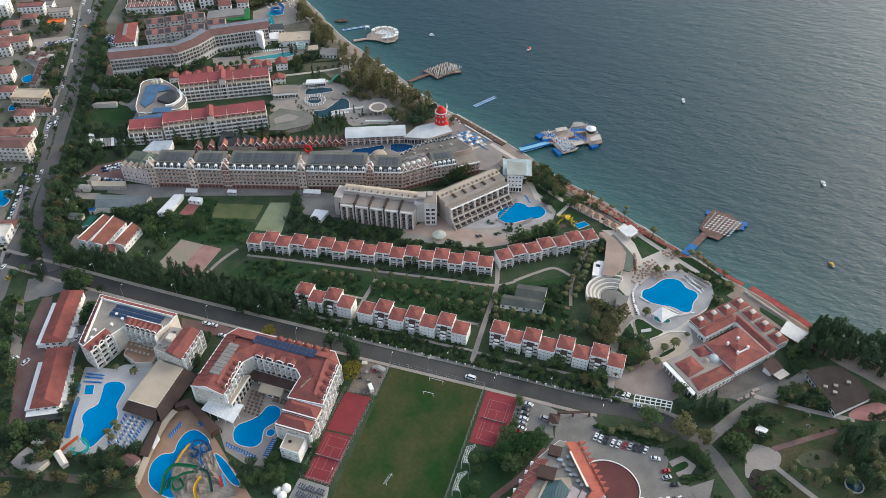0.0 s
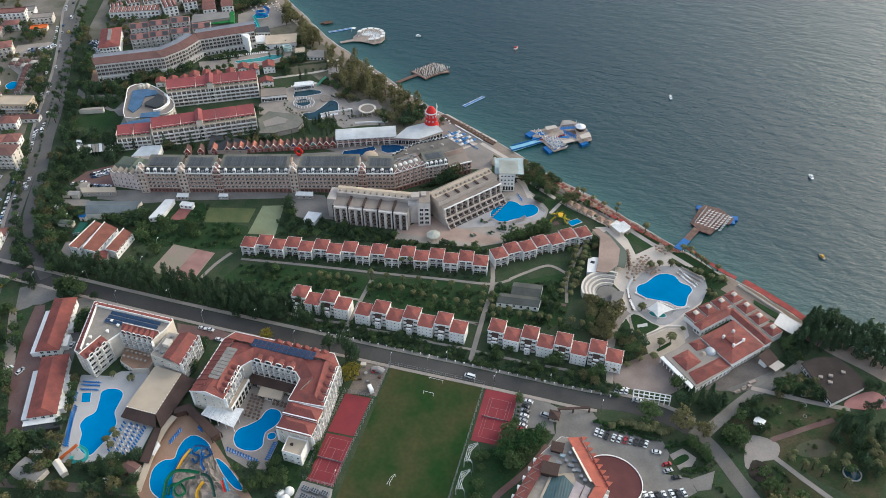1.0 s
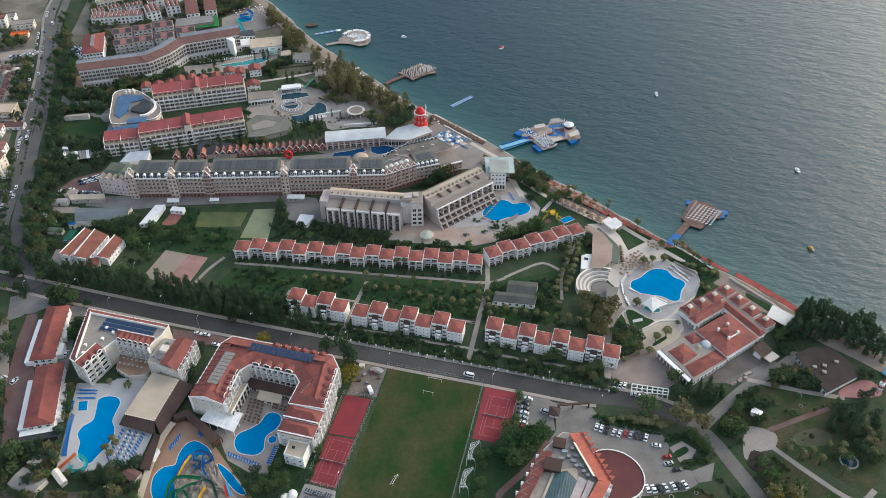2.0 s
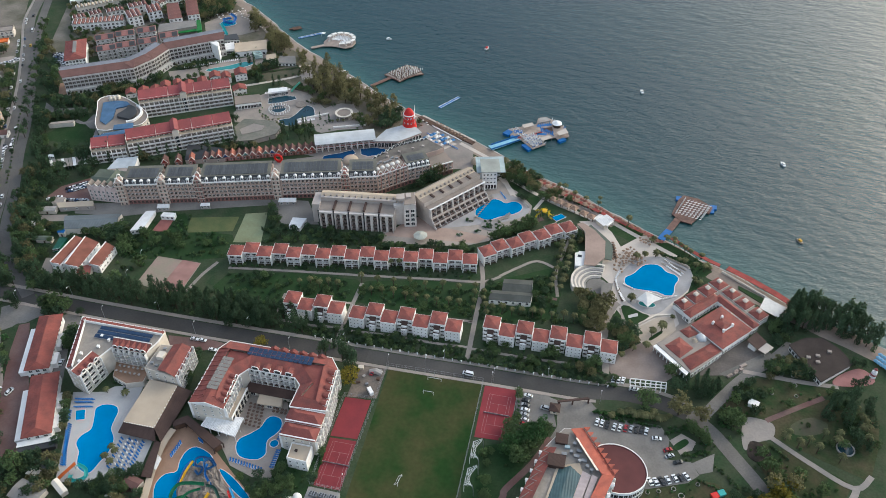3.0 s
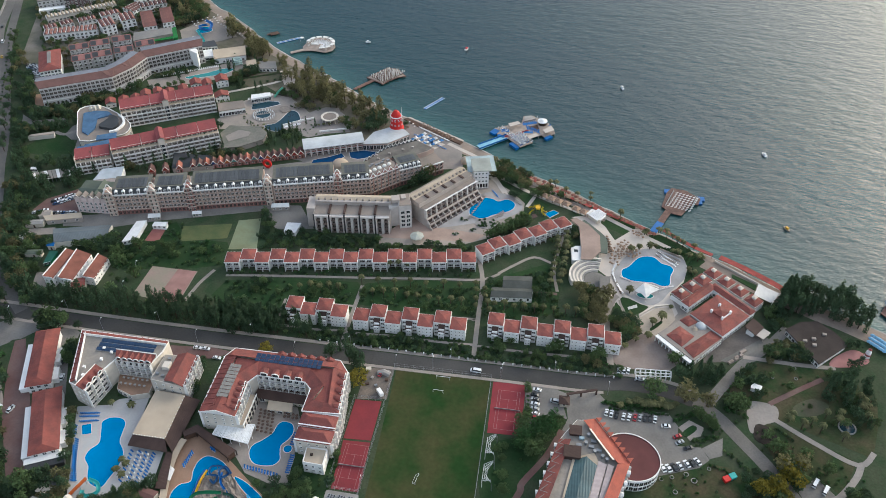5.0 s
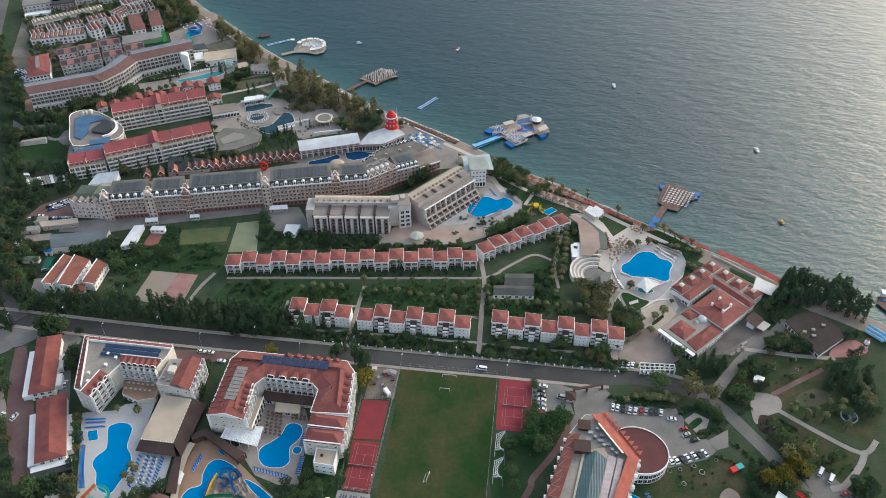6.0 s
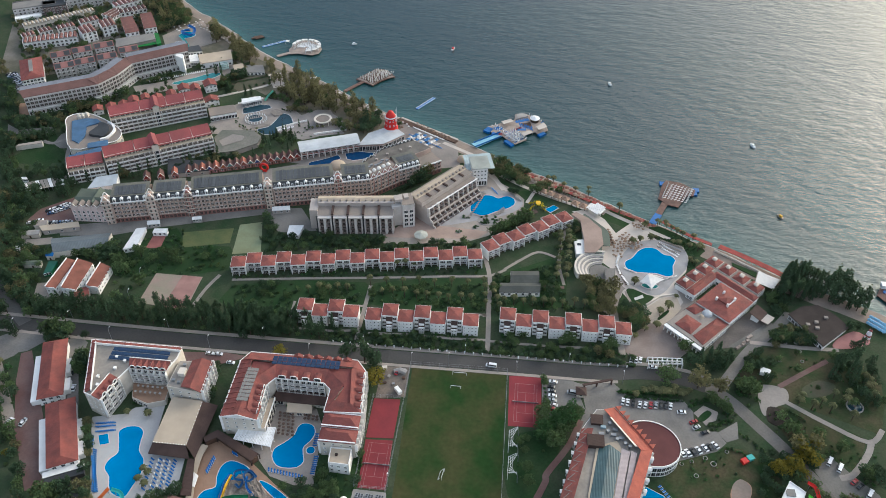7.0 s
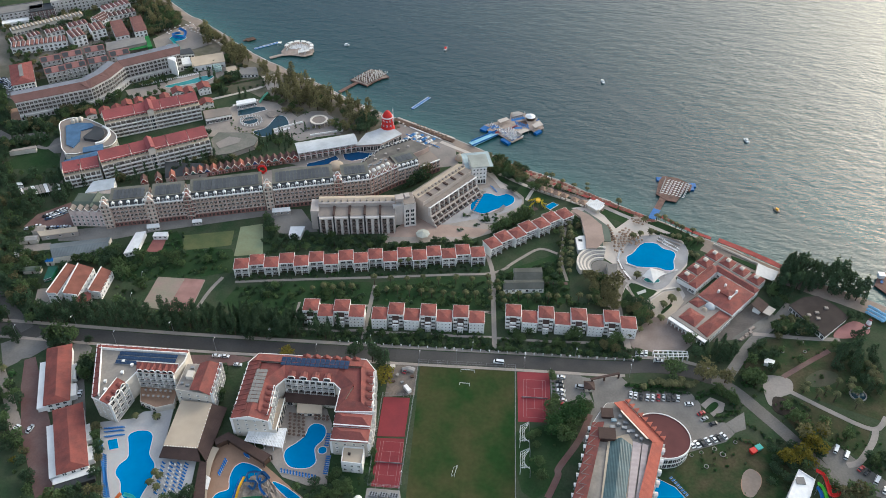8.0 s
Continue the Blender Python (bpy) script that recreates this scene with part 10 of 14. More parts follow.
# town side, along the avenue
for c, w, d, floors, turn, wall, roof, top in (
        ((-507.1, 288.1), 22, 10, 3, 25, WHITE, FARTILE, 'flat'), ((-530.9, 278.7), 12, 14, 4, 25, WHITE, WHITE, 'flat'), ((-497.9, 273.2), 13, 9, 2, 25, WHITE, FARTILE, 'hip'), ((-480.3, 291.9), 18, 10, 2, 28, CREAM, PAVING, 'flat'),
        ((-477.5, 228.6), 26, 12, 3, 35, CREAM, FARTILE, 'hip'), ((-480.1, 218.9), 14, 12, 3, 30, WHITE, FARTILE, 'hip'), 
        ((-448.4, 183.6), 14, 12, 3, 30, WHITE, FARTILE, 'hip'), ((-404.1, 161.1), 24, 13, 3, 15, mat("sand_plaster", (0.50, 0.38, 0.26), 0.85, 0.1), BEIGEROOF, 'flat'), ((-392.0, 150.6), 26, 6, 1, 18, WHITE, MAROON, 'gable'),
        ((-388.7, 117.1), 14, 10, 2, 20, WHITE, FARTILE, 'hip'), ((-376.7, 122.2), 10, 10, 2, 20, WHITE, FARTILE, 'hip'), ((-368.5, 100.5), 24, 12, 4, 15, CREAM, MAROON, 'hip'), ((-319.8, 35.6), 10, 8, 1, 20, WHITE, FARTILE, 'hip'),
        ((-316.2, 26.4), 10, 12, 2, 20, WHITE, CREAM, 'flat'), ((-501.6, 300.3), 12, 9, 2, 25, WHITE, GREYROOF, 'flat'), ((-504.4, 257.5), 14, 10, 2, 25, GREYWALL, FARTILE, 'hip'), ((-498.1, 240.6), 10, 9, 2, 30, WHITE, FARTILE, 'hip'),
        ((-394.7, 141.4), 12, 9, 2, 20, WHITE, FARTILE, 'hip'), ((-430.0, 165.3), 12, 9, 2, 20, WHITE, FARTILE, 'hip'), ((-473.5, 277.0), 14, 7, 1, 28, CREAM, ORANGE, 'flat')):
    flats(*c, w, d, floors, turn, wall, roof, "pale town building with shuttered windows", top, floors > 1, "town buildings")
rng = random.Random(4)
for i in range(20):
    x, y = rng.uniform(-560, -400), rng.uniform(60, 420)
    if x > -0.58 * (y - 60) - 372 or not free(x, y):
        continue
    flats(x, y, rng.uniform(10, 18), rng.uniform(9, 12), rng.choice((2, 2, 3)), rng.uniform(15, 35), rng.choice((WHITE, CREAM, FARWALL)), rng.choice((FARTILE, FARTILE, GREYROOF)), "pale town building with shuttered windows", rng.choice(('hip', 'flat')), False, "town buildings")
# restaurant by the town pool: small pyramid roofs round a terrace
def shade_pavilion(x, y, w, turn, roof):
    th = thing("shade_pavilion", "small maroon pyramid-roofed shade pavilion" if roof is MAROON else "small cream pyramid-roofed shade pavilion", "pavilion", "pavilions by the town pool", m=pose(x, y, 0, 0, 0, turn))
    bm = bmesh.new()
    hip(bm, -w / 2, w / 2, -w / 2, w / 2, 3.0, 1.3, 0.2, 0.2)
    part("roof", bm, roof, th)
    for sx in (-1, 1):
        for sy in (-1, 1):
            bm = bmesh.new()
            tube(bm, [(sx * (w / 2 - 0.2), sy * (w / 2 - 0.2), -0.1), (sx * (w / 2 - 0.2), sy * (w / 2 - 0.2), 3.05)], 0.14, 5)
            part("post", bm, WHITE, th)


for k in range(8):
    p = Vector((-439.5, 218.5)).lerp(Vector((-419.8, 180.0)), (k + 0.5) / 8)
    shade_pavilion(p.x, p.y, 4.2, 28, MAROON)
for i in range(4):
    for j in range(2):
        p = Vector((-454.6, 222.5)).lerp(Vector((-437.5, 223.5)), i / 3) + Vector((2.0, -6.5)) * j
        shade_pavilion(p.x, p.y, 4.4, 15, MAROON if (i + j) % 3 else CREAM)
# apartment quarter
PINKROOF = mat("faded_pink_roof", (0.26, 0.125, 0.11), 0.8, 0.15)
for c in ((-382.2, 293.4), (-370.6, 276.2), (-368.9, 303.0), (-357.8, 285.0), (-354.3, 312.8), (-343.6, 294.7), (-331.2, 308.2)):
    th = flats(*c, 15, 10, 3, 30, FARWALL, PINKROOF, "apartment block with a faded pink roof and dark panels", 'gable')
    for sx in (-1, 1):
        part("roof_panel", boxes((sx * 4.9 - 2.2, sx * 4.9 + 2.2, -5.2, -0.6, 0, 0.25)), SLATE, th, "dark roof panel", pose(0, 0, 10.9, 22, 0, 0))
def terrace_row(a, b, n, depth, h, roof, label="row of white holiday houses with red pitched roofs", wall=None, floors=2):
    """Narrow houses side by side, each with its own pitched roof between white fire walls."""
    m, length = facing(a, b)
    th = thing("terrace_row", label, "houses", "rows of holiday houses", m=m)
    footprint(m, 0, length, -1, depth)
    w = length / n
    part("wall", boxes((0, length, 0, depth, -0.3, h)), wall or WHITE, th)
    me = shared(("row_roof", round(w, 1), depth), lambda: mesh_of(pitched(w, depth), "roof"))
    edge = shared(("row_edge", depth), lambda: mesh_of(boxes((-0.22, 0.22, -0.5, depth + 0.4, 0, 0.75)), "fire_wall"))
    for i in range(n):
        part("roof", me, roof, th, "", pose(w * i, 0, h))
        part("fire_wall", edge, WHITE, th, "", pose(w * i, 0, h))
    win = shared("row_window", lambda: window_mesh(2.0, 2.1, "window", 1, WHITE, SHADE))
    places = [pose(w * (i + 0.5), -0.02, 0.3 + 2.9 * f) for i in range(n) for f in range(floors)]
    places += [pose(length + 0.02, y, 0.5 + 2.9 * f, 0, 0, 90) for y in spread(0, depth, max(1, round(depth / 4))) for f in range(floors)]
    tagged(part("glazing_layer", merged("glazing_layer", win, places), None, th), kind="stuff")
    return th


def pitched(w, depth):
    bm = bmesh.new()
    gable(bm, 0, w, -0.4, depth + 0.3, 0, 1.7, 'y')
    return bm


terrace_row((-424.4, 310.5), (-385.3, 327.7), 12, 9, 6.5, FARTILE)
terrace_row((-430.7, 322.4), (-422.6, 329.1), 3, 7, 5.5, FARTILE)
terrace_row((-420.1, 332.1), (-412.5, 339.2), 3, 7, 5.5, FARTILE)
terrace_row((-408.4, 340.3), (-396.9, 349.2), 4, 7, 5.5, FARTILE)
terrace_row((-393.3, 352.5), (-380.9, 362.9), 4, 8, 6, FARTILE)
terrace_row((-380.0, 328.6), (-371.1, 336.4), 3, 15, 8.5, FARTILE, floors=3)
terrace_row((-368.5, 342.0), (-359.1, 349.3), 3, 15, 8.5, FARTILE, floors=3)
for k in range(4):
    p, q = Vector((-346.7, 338.4)).lerp(Vector((-362.7, 365.2)), k / 4), Vector((-337.2, 343.6)).lerp(Vector((-354.7, 370.4)), k / 4)
    flats(*(p.lerp(q, 0.5)), (q - p).length, 8.5, 3, 30, WHITE, FARTILE, "white holiday apartments with red tiled roof", 'gable', False)
    p, q = Vector((-334.1, 348.5)).lerp(Vector((-348.7, 374.8)), k / 4), Vector((-325.8, 354.0)).lerp(Vector((-340.7, 379.4)), k / 4)
    flats(*(p.lerp(q, 0.5)), (q - p).length, 8.5, 3, 30, WHITE, FARTILE, "white holiday apartments with red tiled roof", 'gable', False)
terrace_row((-367.8, 376.5), (-348.6, 390.0), 6, 8, 5.5, MAROON)
terrace_row((-377.6, 388.8), (-360.1, 406.4), 6, 9, 6, PINKROOF)
terrace_row((-383.9, 373.9), (-371.7, 369.3), 3, 14, 5, MAROON)
terrace_row((-441.9, 344.6), (-394.8, 382.7), 19, 6, 4.4, BEIGEROOF, "row of small beige holiday houses", CREAM, 1)
flats(-394, 413, 78, 14, 4, 28, FARWALL, FARWALL, "long white hotel block with rows of windows", 'flat', False)
flats(*(-450.2, 382.0), 36, 16, 3, 28, FARWALL, GREYROOF, "grey-roofed low hotel building", 'flat', False)
flats(*(-432.2, 383.7), 20, 14, 3, 28, mat("mauve_wall", (0.20, 0.14, 0.14), 0.85, 0.1), SLATE, "dark mauve flat-roofed hotel building", 'flat', False)
flats(*(-450.0, 367.1), 22, 6, 1, 28, WHITE, WHITE, "low white bus shelter building", 'flat', False)
bm = bmesh.new()
for k, (col, r) in enumerate(((0, 4.0), (0, 3.2), (0, 2.5))):
    pts = [(r * math.cos(radians(a)), r * math.sin(radians(a)), 1.0 + k * 1.2 + a / 300) for a in range(0, 300, 20)]
    tube(bm, pts, 0.7, 6)
solid("water_slide", bm, ORANGE, "orange spiral water slides in the apartment quarter", "water slide", m=Matrix.Translation((*(-408.2, 327.0), 0)))
bm = bmesh.new()
for k in range(3):
    tube(bm, [(3.4 * math.cos(radians(a)), 3.4 * math.sin(radians(a)), 1.0 + k * 1.6 + a / 240) for a in range(0, 360, 20)], 0.6, 6)
solid("water_slide", bm, mat("pale_turquoise", (0.45, 0.58, 0.55), 0.4, 0.1), "pale turquoise spiral water slide", "water slide", m=Matrix.Translation((*(-248.4, 299.4), 0)))
bm = bmesh.new()
tube(bm, [(-4, -1, 6), (-2, 0, 5), (0, 0.6, 3.4), (2, 1.6, 1.6), (3.4, 2.6, 0.4)], 0.8, 7)
solid("water_slide", bm, mat("sea_green_plastic", (0.10, 0.32, 0.22), 0.4, 0.1), "green straight water slide", "water slide", m=pose(*(-200.0, 258.3), 0, 0, 0, 200))
grove([(-640, 60), (-395, 60), (-470, 240), (-500, 330), (-640, 420)], 120, ["leafy", "dark", "olive"], 5, (0.8, 1.2), 80)
grove([(-453.3, 353.9), (-393.8, 386.7), (-351.4, 402.9), (-324.6, 340.2), (-340.8, 304.2), (-384.4, 271.3), (-419.5, 296.9)], 190, ["leafy", "dark", "olive", "shrub", "darkbush"], 2.8, (0.5, 0.85), 81)
grove([(-540.5, 282.9), (-481.1, 293.1), (-422.0, 219.4), (-384.7, 160.1), (-409.0, 130.3)], 36, ["leafy", "dark", "shrub", "olive"], 4, (0.7, 1.1), 82)
grove([(-416.1, 138.6), (-388.5, 142.0), (-357.2, 111.5), (-333.8, 69.4), (-328.1, 46.7), (-322.0, 29.5)], 22, ["leafy", "dark", "shrub"], 4, (0.7, 1.1), 83)

# ---- piers, floats and boats ----
PIERWOOD = mat("brown_pier_boards", (0.17, 0.10, 0.08), 0.8, 0.2, 0.3, 1.5, lines=('X', 0.25, 0.02))
PALEWOOD = mat("pale_pier_boards", (0.34, 0.28, 0.24), 0.8, 0.15, 0.3, 1.5)


def lounger_mesh():
    bm = boxes((-0.32, 0.32, -0.95, 0.35, 0.28, 0.38), (-0.30, -0.24, -0.9, -0.84, 0, 0.28), (0.24, 0.30, -0.9, -0.84, 0, 0.28), (-0.30, -0.24, 0.25, 0.31, 0, 0.28), (0.24, 0.30, 0.25, 0.31, 0, 0.28))
    v = [bm.verts.new(p) for p in ((-0.32, 0.35, 0.28), (0.32, 0.35, 0.28), (0.32, 0.95, 0.68), (-0.32, 0.95, 0.68), (-0.32, 0.35, 0.38), (0.32, 0.35, 0.38), (0.32, 0.92, 0.78), (-0.32, 0.92, 0.78))]
    for q in ((3, 2, 1, 0), (4, 5, 6, 7), (0, 1, 5, 4), (1, 2, 6, 5), (2, 3, 7, 6), (3, 0, 4, 7)):
        bm.faces.new([v[i] for i in q])
    box(bm, -0.40, 0.40, -1.0, 0.40, 0.18, 0.27)
    me = mesh_of(bm, "sun_lounger")
    for p in me.polygons:
        p.material_index = 0 if p.center.z > 0.3 else 1
    return me


LOUNGERS, PARASOLS = [], []


def loungers(a, b, n, turn, material, s=1.08):
    """A row of sun loungers from a to b."""
    for i in range(n):
        t = (i + 0.5) / n
        LOUNGERS.append((a[0] + (b[0] - a[0]) * t, a[1] + (b[1] - a[1]) * t, turn, material, s))


def parasols(pts, material, r=1.35, z=0.1):
    for p in pts:
        PARASOLS.append((p[0], p[1], z, material, r))


def grid(a, b, c, nx, ny, jitter=0.0, seed=0):
    """Points from a along b and towards c."""
    rng = random.Random(seed)
    a, b, c = Vector(a[:2]), Vector(b[:2]), Vector(c[:2])
    return [tuple(a + (b - a) * ((i + 0.5) / nx) + (c - a) * ((j + 0.5) / ny) + Vector((rng.uniform(-jitter, jitter), rng.uniform(-jitter, jitter)))) for i in range(nx) for j in range(ny)]


def pier(label, deck, walk_line, width, material, z=0.35, rim=None):
    th = thing("pier", label, "pier", m=Matrix.Translation((*centre(deck), -0.9)))
    bm = bmesh.new()
    prism(bm, deck, z - 0.4, z)
    add(th, "deck", bm, material)
    bm = bmesh.new()
    prism(bm, band(walk_line, width), z - 0.4, z - 0.02)
    add(th, "gangway", bm, rim or material)
    for p, q in list(zip(deck, deck[1:] + deck[:1]))[::2 if len(deck) > 9 else 1]:
        for t in (0.0,):
            c = Vector(p).lerp(Vector(q), t).lerp(Vector(centre(deck)), 0.05)
            bm = bmesh.new()
            tube(bm, [(c.x, c.y, -3.5), (c.x, c.y, z - 0.3)], 0.25, 6)
            add(th, "pile", bm, TIMBER)
    for t in (0.2, 0.5, 0.8):
        c = Vector(walk_line[0]).lerp(Vector(walk_line[-1]), t)
        bm = bmesh.new()
        tube(bm, [(c.x, c.y, -3.5), (c.x, c.y, z - 0.3)], 0.25, 6)
        add(th, "pile", bm, TIMBER)
    return th


# brown pier with the blue ramp
deck = [(90.6, 180.4), (93.8, 185.6), (103.3, 184.0), (112.0, 176.6), (109.8, 169.8), (106.3, 170.3), (98.6, 156.8), (92.7, 158.4), (86.6, 164.6)]
th = pier("brown boarded pier with a blue ramp and corner floats", deck, [(82.6, 142.2), (90.7, 160.6)], 4.2, PIERWOOD)
bm = bmesh.new()
prism(bm, band([(80.4, 137.9), (85.4, 148.2)], 4.6), 0.1, 0.4)
add(th, "ramp", bm, BLUE, "blue ramp")
for c in ((91.3, 182.3), (110.6, 173.5), (112.3, 177.4)):
    add(th, "float", boxes((c[0] - 2.2, c[0] + 2.2, c[1] - 2, c[1] + 2, -1.0, 0.1)), BLUE, "blue float")
for k in range(7):
    a = Vector((89.2, 164.6)).lerp(Vector((104.4, 160.2)), (k + 0.5) / 7)
    loungers(a + Vector((0.3, 1.0)), a + Vector((7.4, 17.6)), 7, -65, FABRIC, 1.0)
parasols([tuple(Vector((88.6, 163.6)).lerp(Vector((95.0, 181.5)), (i + 0.5) / 9)) for i in range(9)] + [tuple(Vector((104.5, 163.0)).lerp(Vector((109.5, 176.5)), (i + 0.5) / 8)) for i in range(8)], FABRIC, 0.4, 0.35)
# large platform with the blue bridge
deck = [(-30.2, 238.4), (-26.1, 228.9), (-18.5, 226.3), (-9.1, 216.8), (-1.1, 224.2), (-4.6, 228.7), (4.7, 234.6), (7.2, 231.6), (14.2, 238.4), (11.4, 247.2), (4.9, 254.6), (-4.5, 259.9), (-10.5, 257.8), (-11.0, 249.2), (-19.7, 244.4), (-23.1, 242.3)]
th = pier("large swimming platform with parasols, sunshades and a blue bridge", deck, [(-38.0, 212.4), (-20.4, 229.1)], 6.0, PALEWOOD, 0.5, mat("pale_blue_bridge", (0.25, 0.48, 0.60), 0.5, 0.1))
for c, w, d, a in (((-29.2, 234.0), 6, 5, 60), ((-13.6, 218.4), 8, 3, -47), ((9.6, 232.6), 6, 3, 45), ((-24.0, 229.0), 5, 2.5, -20)):
    m = th.matrix_basis.inverted() @ pose(*c, 0, 0, 0, a)
    part("float", boxes((-w / 2, w / 2, -d / 2, d / 2, -1.0, 0.7)), BLUE, th, "blue float", m)
for pts, material, label in (([(-25.5, 237.6), (-19.6, 239.2), (-19.0, 235.6), (-24.5, 233.8)], BLUE, "blue carpet"), ([(-10.6, 247.6), (-0.5, 252.2), (0.6, 250.0), (-9.4, 245.4)], BLUE, "blue carpet"), ([(-8.6, 238.0), (-2.0, 238.6), (-1.8, 236.0), (-8.6, 235.2)], BLUE, "blue carpet"),
                             ([(-24.6, 229.2), (-15.4, 231.8), (-6.0, 240.6), (-5.0, 239.0), (-14.6, 229.8), (-23.6, 227.4)], HARDRED, "red carpet walk"), ([(-9.6, 249.6), (-9.0, 257.0), (-4.8, 258.6), (-1.0, 254.6)], CONCRETE, "rough pale rock corner"), ([(-6.0, 244.6), (0.6, 247.6), (3.0, 240.4), (-2.4, 239.6)], TIMBER, "brown dance floor")):
    bm = bmesh.new()
    prism(bm, pts, 0.45, 1.4 if material is CONCRETE else 0.54)
    add(th, "deck_inlay", bm, material, label)
c = (4.0, 249.2)
bm = bmesh.new()
for k in range(10):
    a = radians(36 * k)
    tube(bm, [(c[0] + 3.1 * math.cos(a), c[1] + 3.1 * math.sin(a), 0.4), (c[0] + 3.1 * math.cos(a), c[1] + 3.1 * math.sin(a), 3.2)], 0.12, 5)
tube(bm, [(*c, 0.4), (*c, 1.6)], 2.7, 14)
add(th, "bar_counter", bm, DARKTIMBER, "dark round bar counter with posts")
bm = bmesh.new()
tube(bm, [(*c, 3.1), (*c, 3.4)], 3.7, 14)
tube(bm, [(*c, 3.4), (*c, 4.6)], 3.5, 14, taper=0.5)
add(th, "bar_roof", bm, WHITEPAINT, "round white bar roof")
for pts in ([(-20.4, 241.7), (-13.6, 246.2), (-11.4, 243.0), (-18.3, 238.0)], [(-5.7, 227.7), (0.4, 232.0), (3.1, 229.7), (-3.4, 224.1)], [(5.2, 237.5), (10.7, 243.7), (13.4, 238.3), (7.2, 233.4)]):
    bm = bmesh.new()
    prism(bm, pts, 3.1, 3.4)
    for p in pts:
        tube(bm, [(*Vector(p).lerp(Vector(centre(pts)), 0.08), 0.4), (*Vector(p).lerp(Vector(centre(pts)), 0.08), 3.2)], 0.12, 5)
    add(th, "sunshade", bm, CREAMDECK, "pale flat sunshade")
for i, (x, y) in enumerate(grid((-28.6, 236.4), (-10.2, 217.9), (-24.2, 241.2), 13, 2, 0.25, 1) + grid((-19.0, 227.6), (-9.6, 218.0), (-11.0, 235.4), 8, 7, 0.3, 2) + grid((-2.0, 256.0), (9.0, 246.6), (-0.5, 257.2), 6, 1, 0.3, 6)):
    parasols([(x, y)], WHITEPAINT, 0.38, 0.5)
    if i % 2:
        LOUNGERS.append((x + 0.9, y + 0.5, -45, WHITEPAINT if i % 4 == 1 else BLUE, 1.2))
for p in grid((-7.6, 245.6), (2.6, 241.0), (-6.6, 240.6), 6, 3, 0.3, 3) + grid((-9.6, 247.0), (-0.4, 251.4), (-9.9, 248.0), 6, 1, 0.1, 4):
    LOUNGERS.append((p[0], p[1], 30, BLUE, 1.2))
for line in ([(-38.5, 215.4), (-20.2, 231.4)], [(-37.3, 209.8), (-19.5, 225.5)]):
    bm = bmesh.new()
    prism(bm, band(line, 0.25), 0.5, 1.5)
    add(th, "bridge_rail", bm, BLUE, "blue bridge railing")
# parasol pier
deck = [(-139.4, 295.6), (-133.6, 303.8), (-126.0, 314.6), (-116.5, 313.2), (-108.6, 302.8), (-114.6, 299.5), (-120.5, 292.9), (-124.1, 287.0), (-129.9, 290.5)]
th = pier("bathing pier with a pale deck crowded with parasols", deck, [(-144.4, 276.6), (-133.0, 292.6)], 3.2, PIERWOOD)
bm = bmesh.new()
prism(bm, grown(deck, -1.2), 0.3, 0.42)
add(th, "deck_floor", bm, PALEWOOD, "pale trodden deck boards")
parasols(grid((-137.0, 297.0), (-123.6, 312.6), (-124.6, 289.0), 9, 6, 0.5, 4) + grid((-124.0, 303.0), (-118.0, 311.4), (-115.0, 299.8), 5, 4, 0.4, 7), FABRIC, 0.42, 0.4)
for p in grid((-137.0, 297.0), (-123.6, 312.6), (-124.6, 289.0), 9, 5, 0.5, 5):
    LOUNGERS.append((*p, 40, TIMBER, 1.2))
# round pier
deck = [(-203.5, 347.6), (-200.6, 354.6), (-194.3, 356.9), (-187.5, 355.5), (-180.4, 349.5), (-177.5, 342.0), (-178.4, 335.0), (-183.2, 330.8), (-194.8, 332.5), (-201.8, 330.9), (-205.0, 338.0)]
th = pier("round pale bathing pier with white sunshades and loungers", deck, [(-211.9, 326.2), (-200.3, 335.0)], 3.4, PALEWOOD)
for a in range(-70, 171, 30):
    q = Vector((-190.9, 343.8))
    out, inn = disc(*q, 12.4, 11.2, 3, 0, a - 12, a + 12), disc(*q, 9.6, 8.6, 3, 0, a - 12, a + 12)
    bm = bmesh.new()
    prism(bm, out + inn[::-1], 2.6, 2.85)
    for p in (out[0], out[-1], inn[0], inn[-1]):
        tube(bm, [(*Vector(p).lerp(q, 0.03), 0.3), (*Vector(p).lerp(q, 0.03), 2.7)], 0.12, 5)
    add(th, "sunshade", bm, FABRIC, "white curved sunshade")
for rr in (7.4, 5.4, 3.2):
    for k, p in enumerate(disc(-190.9, 343.8, rr, rr * 0.9, int(rr * 3.2), 0, -80, 180)):
        LOUNGERS.append((*p, math.degrees(math.atan2(p[1] - 343.8, p[0] + 190.9)) - 90, WHITEPAINT, 1.35))
        if k % 3 == 0:
            parasols([(p[0] + 0.9, p[1])], FABRIC, 0.42, 0.35)
parasols(grid((-203.0, 345.0), (-199.0, 353.0), (-200.0, 333.5), 4, 2, 0.4, 5), FABRIC, 0.42, 0.35)
deck = [(-241.2, 358.4), (-235.1, 362.2), (-231.8, 358.6), (-238.0, 353.9)]
pier("small dark jetty with posts", deck, [(-242.3, 354.8), (-239.0, 357.2)], 2.0, TIMBER)
